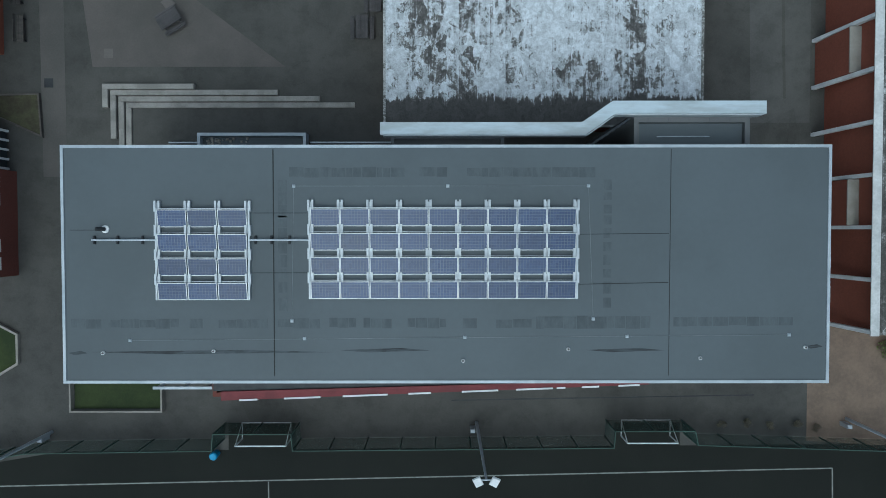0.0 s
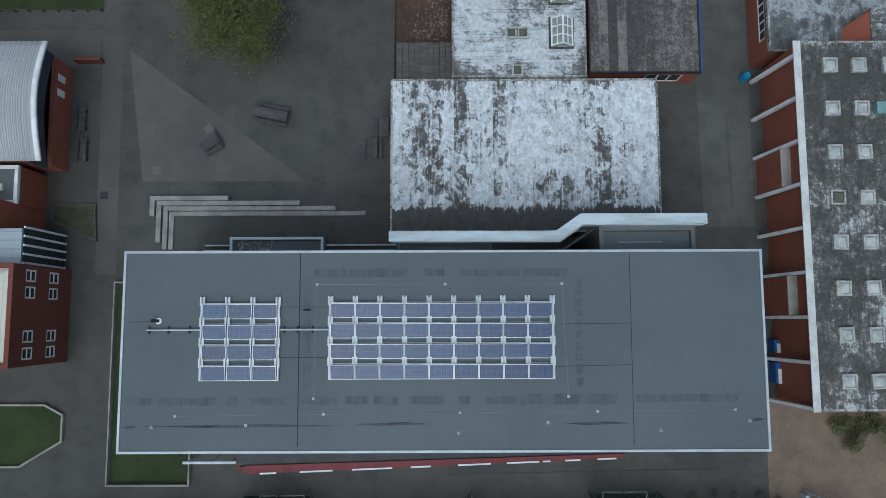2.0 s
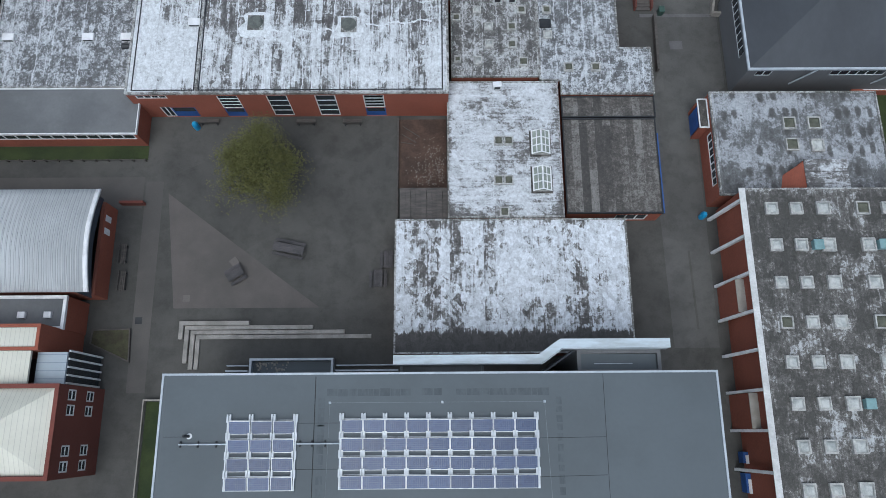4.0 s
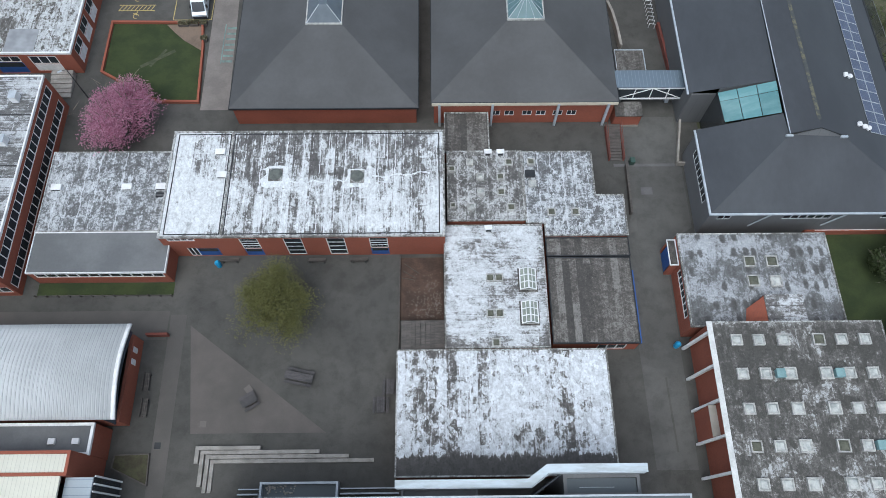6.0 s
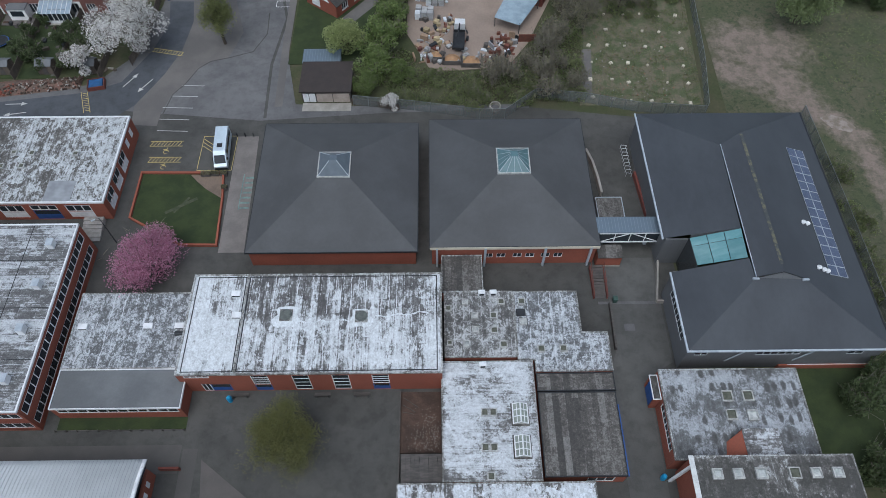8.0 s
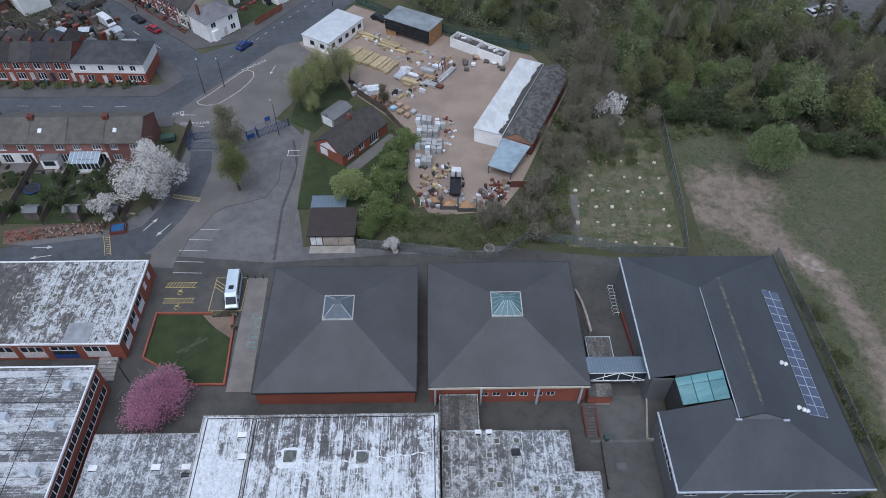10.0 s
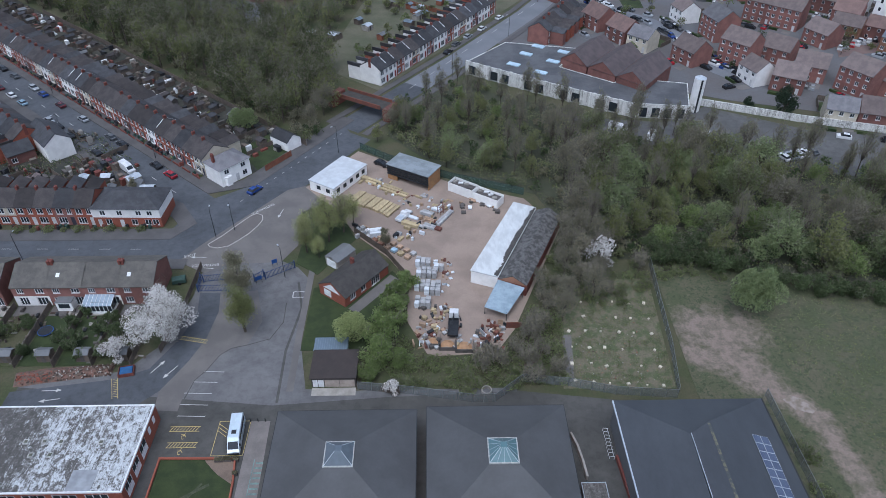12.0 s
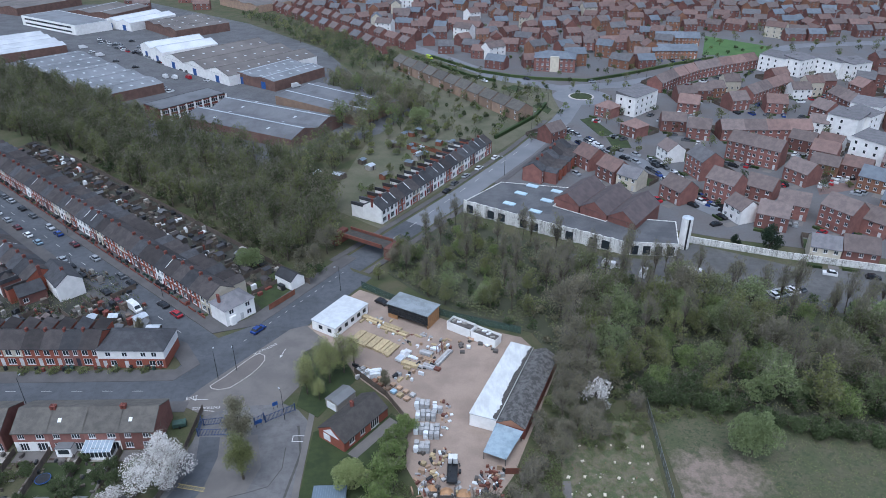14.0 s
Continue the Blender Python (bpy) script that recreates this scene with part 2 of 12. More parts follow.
    if seam:
        wander = noise_of(nt, vec, 0.9, 4.0, 0.6)
        line = math_node(nt, "ABSOLUTE", math_node(nt, "SUBTRACT", math_node(nt, "FRACT", math_node(nt, "MULTIPLY_ADD", wander, 0.5, lane_at)), 0.5))
        line = math_node(nt, "MULTIPLY", math_node(nt, "SUBTRACT", 1.0, band(nt, line, 0.025, 0.06)), band(nt, math_node(nt, "ADD", mid_n, math_node(nt, "MULTIPLY", lane_r, 0.2)), 0.46, 0.66))
        s = math_node(nt, "MULTIPLY_ADD", line, seam, s)
    if damp:
        vo = nt.nodes.new("ShaderNodeTexVoronoi")
        vo.voronoi_dimensions = "2D"
        vo.inputs["Scale"].default_value, vo.inputs["Randomness"].default_value = 0.95, 0.45
        link(nt, place_of(nt, (1.0, 0.52, 0.0)), vo.inputs["Vector"])
        vc = nt.nodes.new("ShaderNodeSeparateColor")
        link(nt, vo.outputs["Color"], vc.inputs[0])
        near = math_node(nt, "MULTIPLY_ADD", mid_n, 0.35, vo.outputs["Distance"])
        spot = math_node(nt, "MULTIPLY", math_node(nt, "SUBTRACT", 1.0, band(nt, near, 0.3, 0.56)), math_node(nt, "GREATER_THAN", vc.outputs[1], 0.52))
        s = math_node(nt, "MULTIPLY_ADD", spot, -damp, s)
    crease = math_node(nt, "ABSOLUTE", math_node(nt, "SUBTRACT", noise_of(nt, vec, 1.7, 8.0, 0.66, 0.9), 0.5))
    crease = math_node(nt, "MULTIPLY", math_node(nt, "SUBTRACT", 1.0, band(nt, crease, 0.004, 0.03)), band(nt, mid_n, 0.4, 0.56))
    s = math_node(nt, "MULTIPLY_ADD", crease, -0.16 * cracks, s)
    tone = band(nt, s, level - 0.2 - 2.2 * soft, level + 0.12 + 1.8 * soft)
    worn = noise_of(nt, vec, 4.5, 9.0, 0.8)
    grime = noise_of(nt, place_of(nt, (1.6, 0.6, 1.0) if ns else (0.6, 1.6, 1.0)), 1.3, 10.0, 0.72, 0.6)
    mid = tuple(0.24 * p + 0.76 * d for p, d in zip(pale, dark))
    if tan:
        mid = tuple(c * (1 - 0.4 * tan) + w * 0.4 * tan for c, w in zip(mid, (0.2, 0.16, 0.125)))
    ramp = nt.nodes.new("ShaderNodeValToRGB")
    stops = ((0.0, dark), (0.3, tuple(0.5 * (a + b) for a, b in zip(dark, mid))), (0.5, mid), (0.62, tuple(0.5 * c + 0.5 * m_ for c, m_ in zip(pale, mid))), (0.78, tuple(c * 0.85 for c in pale)), (1.0, pale))
    for i, (at, c) in enumerate(stops):
        e = ramp.color_ramp.elements[i] if i < 2 else ramp.color_ramp.elements.new(at)
        e.position, e.color = at, (*c, 1)
    link(nt, tone, ramp.inputs[0])
    shade = math_node(nt, "MULTIPLY_ADD", band(nt, worn, 0.32, 0.66), 0.4, 0.72)
    shade = math_node(nt, "MULTIPLY_ADD", band(nt, grime, 0.5, 0.66), -0.24, shade)
    shade = math_node(nt, "MULTIPLY_ADD", chip(patch * 2.4), 0.3 * chips, math_node(nt, "SUBTRACT", shade, 0.15 * chips))
    link(nt, bright(nt, ramp.outputs[0], shade), bsdf.inputs["Base Color"])
    bsdf.inputs["Roughness"].default_value = 0.75
    relief(nt, bsdf, tone, 0.25, 0.02)
    return m


def tarmac(name, a, b, fine=8.0):
    """Worn asphalt: broad stains, patches of different age, dark sealed cracks and stony grain."""
    m, nt, bsdf = nodes_of(name)
    vec = place_of(nt)
    broad, mid, grit = noise_of(nt, vec, 0.11, 6.0, 0.6, 0.4), noise_of(nt, vec, 0.6, 8.0, 0.68), noise_of(nt, vec, fine, 5.0, 0.7)
    vo = nt.nodes.new("ShaderNodeTexVoronoi")
    vo.inputs["Scale"].default_value = 0.09
    link(nt, vec, vo.inputs["Vector"])
    sep = nt.nodes.new("ShaderNodeSeparateColor")
    link(nt, vo.outputs["Color"], sep.inputs[0])
    crack = math_node(nt, "ABSOLUTE", math_node(nt, "SUBTRACT", noise_of(nt, vec, 0.16, 7.0, 0.55, 0.5), 0.5))
    crack = math_node(nt, "MULTIPLY", math_node(nt, "SUBTRACT", 1.0, band(nt, crack, 0.0008, 0.0035)), band(nt, mid, 0.45, 0.55))
    v = math_node(nt, "MULTIPLY_ADD", grit, 0.4, 0.8)
    v = math_node(nt, "MULTIPLY", v, math_node(nt, "MULTIPLY_ADD", sep.outputs[0], 0.12, 0.94))
    v = math_node(nt, "MULTIPLY", v, math_node(nt, "MULTIPLY_ADD", band(nt, mid, 0.42, 0.66), -0.2, 1.08))
    v = math_node(nt, "MULTIPLY", v, math_node(nt, "MULTIPLY_ADD", crack, -0.12, 1.0))
    link(nt, bright(nt, mix(nt, band(nt, broad, 0.36, 0.64), a, b), v), bsdf.inputs["Base Color"])
    bsdf.inputs["Roughness"].default_value = 0.9
    bsdf.inputs["Specular IOR Level"].default_value = 0.25
    relief(nt, bsdf, grit, 0.4, 0.04)
    return m


def tree_leaf(name, a, b, rough=0.6):
    m, nt, bsdf = nodes_of(name)
    g = nt.nodes.new("ShaderNodeNewGeometry")
    info = nt.nodes.new("ShaderNodeObjectInfo")
    col = mix(nt, g.outputs["Random Per Island"], a, b)
    v = math_node(nt, "MULTIPLY_ADD", info.outputs["Random"], 0.6, 1.05)
    c = bright(nt, col, v)
    link(nt, c, bsdf.inputs["Base Color"])
    bsdf.inputs["Roughness"].default_value = rough
    bsdf.inputs["Specular IOR Level"].default_value = 0.1
    thin = nt.nodes.new("ShaderNodeBsdfTranslucent")
    link(nt, c, thin.inputs["Color"])
    both = nt.nodes.new("ShaderNodeMixShader")
    both.inputs[0].default_value = 0.45
    link(nt, bsdf.outputs[0], both.inputs[1])
    link(nt, thin.outputs[0], both.inputs[2])
    link(nt, both.outputs[0], nt.nodes["Material Output"].inputs["Surface"])
    return m


def glass_like(name, tint=(0.02, 0.025, 0.03), rough=0.08, spec=0.5):
    """Window glass before a dark room: dark and glossy."""
    m, nt, bsdf = nodes_of(name)
    vec = place_of(nt)
    n = noise_of(nt, vec, 0.8, 2.0)
    link(nt, mix(nt, n, tint, tuple(c * 1.8 for c in tint)), bsdf.inputs["Base Color"])
    bsdf.inputs["Roughness"].default_value = rough
    bsdf.inputs["Specular IOR Level"].default_value = spec
    return m


def lined(name, base, line, pitch, width=0.08, axis="X", rough=0.7, metal=0.0, grain=0.15, object_space=False):
    """A surface with straight lines at a pitch in metres across one world axis."""
    m, nt, bsdf = nodes_of(name)
    vec = place_of(nt)
    sep = nt.nodes.new("ShaderNodeSeparateXYZ")
    link(nt, vec, sep.inputs[0])
    f = math_node(nt, "FRACT", math_node(nt, "MULTIPLY", sep.outputs[axis], 1.0 / pitch))
    mask = math_node(nt, "LESS_THAN", f, width)
    small, big = noise_of(nt, vec, 5.0, 5.0, 0.65), noise_of(nt, vec, 0.25, 4.0, 0.6)
    v = math_node(nt, "ADD", math_node(nt, "MULTIPLY_ADD", small, grain * 2, 0.75 - grain), math_node(nt, "MULTIPLY", big, 0.5))
    link(nt, bright(nt, mix(nt, mask, base, line), v), bsdf.inputs["Base Color"])
    bsdf.inputs["Roughness"].default_value, bsdf.inputs["Metallic"].default_value = rough, metal
    relief(nt, bsdf, mask, 0.3, 0.03)
    return m


ASPHALT = tarmac("asphalt", (0.081, 0.079, 0.073), (0.06, 0.059, 0.055))
ASPHALT_OLD = tarmac("old_asphalt", (0.135, 0.132, 0.133), (0.102, 0.101, 0.103), 6.0)
ROAD = tarmac("road_asphalt", (0.08, 0.086, 0.096), (0.064, 0.069, 0.077), 6.0)
PAVING = plain("paving", (0.138, 0.124, 0.116), (0.112, 0.102, 0.096), 0.15, 0.9, fine=8, grain=0.2)
WORN_PATH = plain("worn_path", (0.106, 0.099, 0.092), (0.084, 0.08, 0.075), 0.15, 0.9, fine=8, grain=0.2)
FOOTWAY = plain("footway", (0.15, 0.138, 0.13), (0.115, 0.108, 0.103), 0.15, 0.9, fine=5, grain=0.15)
CONCRETE = plain("concrete", (0.33, 0.31, 0.28), (0.24, 0.225, 0.2), 0.5, 0.9, fine=8)
STEP_STONE = plain("step_concrete", (0.30, 0.285, 0.265), (0.21, 0.2, 0.185), 0.9, 0.9, fine=12, grain=0.3)
BRICK = lined("red_brick", (0.25, 0.075, 0.045), (0.19, 0.066, 0.044), 0.075, 0.14, "Z", 0.9, 0, 0.25)
BRICK_DARK = lined("dark_red_brick", (0.15, 0.045, 0.033), (0.11, 0.04, 0.032), 0.075, 0.14, "Z", 0.9, 0, 0.25)
BRICK_HOUSE = plain("house_brick", (0.225, 0.108, 0.09), (0.17, 0.084, 0.072), 0.4, 0.9, fine=9, vary=0.28)
BRICK_ORANGE = plain("orange_brick", (0.27, 0.14, 0.09), (0.21, 0.11, 0.072), 0.4, 0.9, fine=9, vary=0.2)
BRICK_BUFF = plain("buff_brick", (0.30, 0.21, 0.15), (0.24, 0.17, 0.13), 0.4, 0.9, fine=9, vary=0.2)
RENDER_WHITE = plain("white_render", (0.8, 0.79, 0.77), (0.7, 0.69, 0.67), 0.5, 0.8, fine=4, grain=0.06, bump=0.1, vary=0.08)
RENDER_CREAM = plain("cream_render", (0.55, 0.5, 0.4), (0.46, 0.42, 0.34), 0.5, 0.8, fine=4, grain=0.08, bump=0.1, vary=0.12)
WHITE = plain("white_paint", (0.75, 0.76, 0.77), (0.62, 0.63, 0.64), 1.2, 0.55, fine=6, grain=0.06, bump=0.05)
GREY_TRIM = plain("pale_grey_metal", (0.46, 0.5, 0.54), (0.36, 0.4, 0.44), 0.8, 0.5, 0.2, fine=5, grain=0.08, bump=0.05)
DARK_METAL = plain("dark_metal", (0.045, 0.048, 0.052), (0.03, 0.032, 0.036), 1.0, 0.5, 0.4, grain=0.1)
BLUE = plain("blue_paint", (0.03, 0.09, 0.28), (0.025, 0.07, 0.22), 1.0, 0.5, grain=0.1)
BIN_BLUE = plain("bin_blue_plastic", (0.03, 0.28, 0.5), (0.025, 0.22, 0.42), 1.0, 0.45, grain=0.08)
PAVEMENT_MAT = plain("dark_pavement", (0.1, 0.096, 0.095), (0.078, 0.075, 0.075), 0.2, 0.9, fine=4, grain=0.2)
ROAD_PALE = plain("pale_road_asphalt", (0.165, 0.173, 0.188), (0.135, 0.142, 0.155), 0.07, 0.85, fine=4, grain=0.12)
GREEN_STEEL = plain("green_steel", (0.045, 0.085, 0.07), (0.035, 0.065, 0.055), 1.0, 0.6, grain=0.1)
GLASS = glass_like("window_glass")
GRASS = plain("grass", (0.040, 0.054, 0.020), (0.027, 0.039, 0.016), 0.35, 0.95, fine=8, grain=0.35, bump=0.6)
ROUGH_GRASS = plain("rough_grass", (0.05, 0.06, 0.026), (0.08, 0.074, 0.044), 0.12, 0.95, fine=2.5, grain=0.4, bump=0.8)
EARTH = plain("bare_earth", (0.18, 0.135, 0.105), (0.13, 0.10, 0.078), 0.2, 0.95, fine=4, grain=0.25, bump=0.5)
SOIL = plain("planting_soil", (0.085, 0.055, 0.042), (0.055, 0.038, 0.03), 0.5, 0.95, fine=5, grain=0.5, bump=0.8)
TIMBER = plain("weathered_timber", (0.10, 0.09, 0.082), (0.07, 0.064, 0.06), 1.0, 0.85, fine=14, stretch=(1, 4, 1), vary=0.1)
BARK = plain("bark", (0.09, 0.075, 0.058), (0.06, 0.05, 0.04), 2.0, 0.95, fine=8, stretch=(3, 3, 0.6), bump=0.6)

# ---------------------------------------------------------------- roof materials
ROOF_MAIN = plain("grey_membrane", (0.093, 0.11, 0.122), (0.08, 0.094, 0.103), 0.09, 0.6, fine=3, grain=0.08, bump=0.08, spec=0.4)
ROOF_SLATE = plain("dark_shingle_roof", (0.078, 0.08, 0.083), (0.061, 0.062, 0.064), 0.16, 0.62, fine=2.2, grain=0.16, bump=0.15, lo=0.3, hi=0.7)
ROOF_BIG = plain("blue_black_membrane", (0.058, 0.064, 0.072), (0.044, 0.048, 0.055), 0.16, 0.5, fine=1.6, grain=0.16, bump=0.1, stretch=(1.0, 0.5, 1.0), lo=0.3, hi=0.7)
ROOF_WHITE = felt_roof("flaked_white_felt", dark=(0.07, 0.067, 0.064), pale=(0.6, 0.63, 0.665), cover=0.74, soft=0.07, strip=1.1, dark_below=9.2, streak=0.75, chips=1.0, strips=0.24, fleck=0.62, patch=1.0, cracks=0.9, clump=0.9, tan=0.6, seam=0.22, panels=0.1, wear=(("X", 13.5, 17.0, 0.14), ("X", -2.0, -3.6, 0.1), ("Y", 19.0, 20.3, -0.1)))
ROOF_HALL = felt_roof("streaked_felt", dark=(0.07, 0.067, 0.066), cover=0.36, pale=(0.6, 0.625, 0.645), strip=0.98, streak=0.95, chips=0.5, fleck=0.55, soft=0.07, strips=0.2, laps=0.8, panels=0.16, seam=0.6, tan=0.3, sheet=3.2, wear=(("Y", 41.0, 39.6, 0.16), ("X", -23.6, -24.2, 0.1), ("X", -21.5, -23.6, 0.08), ("X", -2.6, -0.4, 0.14), ("Y", 34.6, 33.4, -0.1)))
ROOF_WEST = felt_roof("worn_strip_felt", dark=(0.085, 0.085, 0.086), pale=(0.48, 0.5, 0.52), cover=0.46, strip=1.05, along="x", streak=0.7, fleck=0.5, chips=0.5, soft=0.07, strips=0.3, laps=1.0, panels=0.2, tan=0.3, seam=0.2)
ROOF_NW = felt_roof("mottled_strip_felt", dark=(0.07, 0.066, 0.06), pale=(0.48, 0.5, 0.51), cover=0.44, strip=1.1, streak=0.8, fleck=0.6, chips=0.8, soft=0.05, laps=0.6, tan=0.5, seam=0.12, wear=(("X", -62.0, -68.0, -0.22), ("X", -52.0, -48.0, 0.1)))
ROOF_LOW = felt_roof("lichen_felt", dark=(0.09, 0.092, 0.094), pale=(0.5, 0.525, 0.55), cover=0.46, strip=1.5, streak=0.35, chips=0.6, soft=0.07, seam=0.3, cracks=1.0, damp=0.08)
ROOF_PALE = felt_roof("pale_felt", dark=(0.075, 0.072, 0.07), pale=(0.56, 0.585, 0.61), cover=0.72, strip=2.2, along="x", streak=0.5, chips=0.5, fleck=0.7, soft=0.08, cracks=1.0, clump=0.9, patch=0.8, tan=0.4, seam=0.12, wear=(("X", 10.9, 12.2, -0.2), ("X", 1.6, 1.0, -0.16), ("Y", 22.0, 20.5, -0.14)))
ROOF_ANNEX = felt_roof("blotched_felt", dark=(0.07, 0.07, 0.068), pale=(0.4, 0.42, 0.445), cover=0.6, strip=1.4, streak=0.35, chips=0.25, soft=0.12, patch=0.55, laps=0.15, clump=0.8, damp=0.32, fleck=0.7, wear=(("Y", 26.4, 24.4, -0.22), ("Y", 31.8, 33.4, -0.1)))
ROOF_DECK = felt_roof("bare_felt", dark=(0.046, 0.043, 0.04), pale=(0.2, 0.192, 0.18), cover=0.3, strip=0.8, streak=0.4, chips=0.2, soft=0.12, patch=0.8, laps=0.5, strips=0.3, panels=0.25, tan=0.3, sheet=8.0)
ROOF_GYM = felt_roof("mottled_felt", dark=(0.058, 0.056, 0.051), pale=(0.46, 0.475, 0.48), cover=0.2, strip=1.2, streak=0.6, chips=0.6, fleck=0.8, soft=0.08, patch=0.7, laps=0.3, tan=0.5, clump=0.9, wear=(("Y", 15.0, 17.5, -0.1), ("Y", 21.0, 22.0, 0.16)))
ROOF_KITCHEN = felt_roof("mottled_kitchen_felt", dark=(0.07, 0.069, 0.066), pale=(0.48, 0.49, 0.495), cover=0.38, strip=1.2, cracks=1.0, streak=0.25, chips=0.5, soft=0.08, patch=1.0, tan=0.3, clump=0.7, seam=0.15, damp=0.12)
COPING = felt_roof("streaked_coping", dark=(0.1, 0.098, 0.09), pale=(0.5, 0.51, 0.505), cover=0.46, streak=0.2, chips=0.5, fleck=1.0, soft=0.08, laps=0.0, patch=1.6, clump=0.6, tan=0.5)
ROOF_GREYFELT = plain("grey_felt", (0.15, 0.155, 0.16), (0.115, 0.12, 0.125), 0.2, 0.8, fine=4, grain=0.15)
BARREL = lined("ribbed_zinc", (0.46, 0.475, 0.48), (0.34, 0.355, 0.37), 0.42, 0.14, "X", 0.75, 0.0, 0.05)
CREAM_METAL = lined("cream_metal_roof", (0.55, 0.54, 0.46), (0.44, 0.43, 0.37), 0.4, 0.12, "X", 0.5, 0.1, 0.05)
BLUE_GREY_METAL = lined("blue_grey_metal_roof", (0.14, 0.18, 0.22), (0.2, 0.25, 0.3), 0.45, 0.1, "X", 0.45, 0.3, 0.06)
PANEL_GREY = lined("grey_cladding", (0.13, 0.135, 0.14), (0.09, 0.095, 0.1), 1.2, 0.03, "X", 0.6, 0.1, 0.06)
PALE_FRAME = plain("stained_white_frame", (0.46, 0.46, 0.44), (0.27, 0.27, 0.26), 2.5, 0.7, grain=0.15)
RED_PAINT = plain("red_fascia", (0.17, 0.035, 0.04), (0.13, 0.028, 0.032), 0.8, 0.6, grain=0.12)


def inset(poly, d):
    """The polygon (anticlockwise) moved inwards by d."""
    n, out = len(poly), []
    for i in range(n):
        a, b, c = (Vector(poly[(i + k) % n]) for k in (-1, 0, 1))
        u, w = (b - a).normalized(), (c - b).normalized()
        n1, n2 = Vector((-u.y, u.x)), Vector((-w.y, w.x))
        k = d / max(0.2, 1 + n1.dot(n2))
        out.append(tuple(b + (n1 + n2) * k))
    return out


def ring(g, poly, w, z0, z1, mi=0):
    """A mitred band of width w inside a polygon's edge."""
    q, n = inset(poly, w), len(poly)
    vs = [(*p, z) for z in (z0, z1) for pl in (poly, q) for p in pl]
    fs = []
    for i in range(n):
        j = (i + 1) % n
        fs += [(2 * n + i, 2 * n + j, 3 * n + j, 3 * n + i), (i, j, 2 * n + j, 2 * n + i), (n + j, n + i, 3 * n + i, 3 * n + j), (j, i, n + i, n + j)]
    return g.add(vs, fs, mi)


def rect(x0, x1, y0, y1):
    return [(x0, y0), (x1, y0), (x1, y1), (x0, y1)]


def window_in(root, p, q, hole, frame_mat, nx=1, nz=1, depth=0.12, bar=0.07, glass=None, name="window"):
    """A framed window, with its pane, in the hole (u0, u1, h0, h1) of the wall from p to q."""
    u0, u1, h0, h1 = hole[:4]
    dx, dy = q[0] - p[0], q[1] - p[1]
    ln = math.hypot(dx, dy)
    m = Matrix.Translation((p[0], p[1], 0)) @ Matrix.Rotation(math.atan2(dy, dx), 4, "Z")
    d0 = depth * 0.3
    cw, ch = (u1 - u0 - bar) / nx, (h1 - h0 - bar) / nz
    cut = [(bar + cw * a, cw * (a + 1), h0 + bar + ch * c, h0 + ch * (c + 1)) for a in range(nx) for c in range(nz)]
    g = Geo().wall((u0, d0), (u1, d0), h0, h1, 0.09, cut)
    w = part(name, g.moved(m), frame_mat, root, world_coords=True)
    part("pane", Geo().box(u0 + 0.02, u1 - 0.02, d0 + 0.03, d0 + 0.05, h0 + 0.02, h1 - 0.02).moved(m), glass or GLASS, w, world_coords=True)
    return w


def flat_building(name, label, poly, h, wall_mat, roof_mat, trim_mat, trim=0.25, th=0.3, openings=None, up=0.12, category="building", frame_mat=None):
    """A flat-roofed building on an anticlockwise plan. openings: edge number to holes (u0, u1, h0, h1, nx, nz)."""
    cx, cy = sum(p[0] for p in poly) / len(poly), sum(p[1] for p in poly) / len(poly)
    root = thing(name, label, category, (cx, cy, 0))
    openings = openings or {}
    for i, p in enumerate(poly):
        q = poly[(i + 1) % len(poly)]
        ln = math.hypot(q[0] - p[0], q[1] - p[1])
        s = (p[0] + (q[0] - p[0]) * th / ln, p[1] + (q[1] - p[1]) * th / ln)
        holes = openings.get(i, ())
        part("wall", Geo().wall(s, q, 0, h - 0.2, th, [(o[0] - th, o[1] - th, o[2], o[3]) for o in holes]), wall_mat, root, world_coords=True)
        for o in holes:
            if len(o) > 6:
                door_in(root, p, q, o)
            else:
                window_in(root, p, q, o, frame_mat or WHITE, o[4], o[5], bar=0.13 if o[4] > 2 else 0.1)
    part("roof", Geo().prism(poly, h - 0.2, h), roof_mat, root, world_coords=True)
    if trim:
        e = inset(poly, -0.04)
        part("coping", ring(Geo(), e, trim, h - 0.22, h + up), trim_mat, root, world_coords=True)
    return root


def door_in(root, p, q, o):
    u0, u1, h0, h1 = o[:4]
    m = Matrix.Translation((p[0], p[1], 0)) @ Matrix.Rotation(math.atan2(q[1] - p[1], q[0] - p[0]), 4, "Z")
    g = Geo().box(u0, u1, 0.06, 0.11, h0, h1)
    d = part("infill_panel" if o[6] == WHITE else "door", g.moved(m), o[6], root, world_coords=True)
    if o[6] != WHITE:
        part("pane", Geo().box(u0 + 0.15, u1 - 0.15, 0.045, 0.058, h0 + (h1 - h0) * 0.55, h1 - 0.15).moved(m), GLASS, d, world_coords=True)


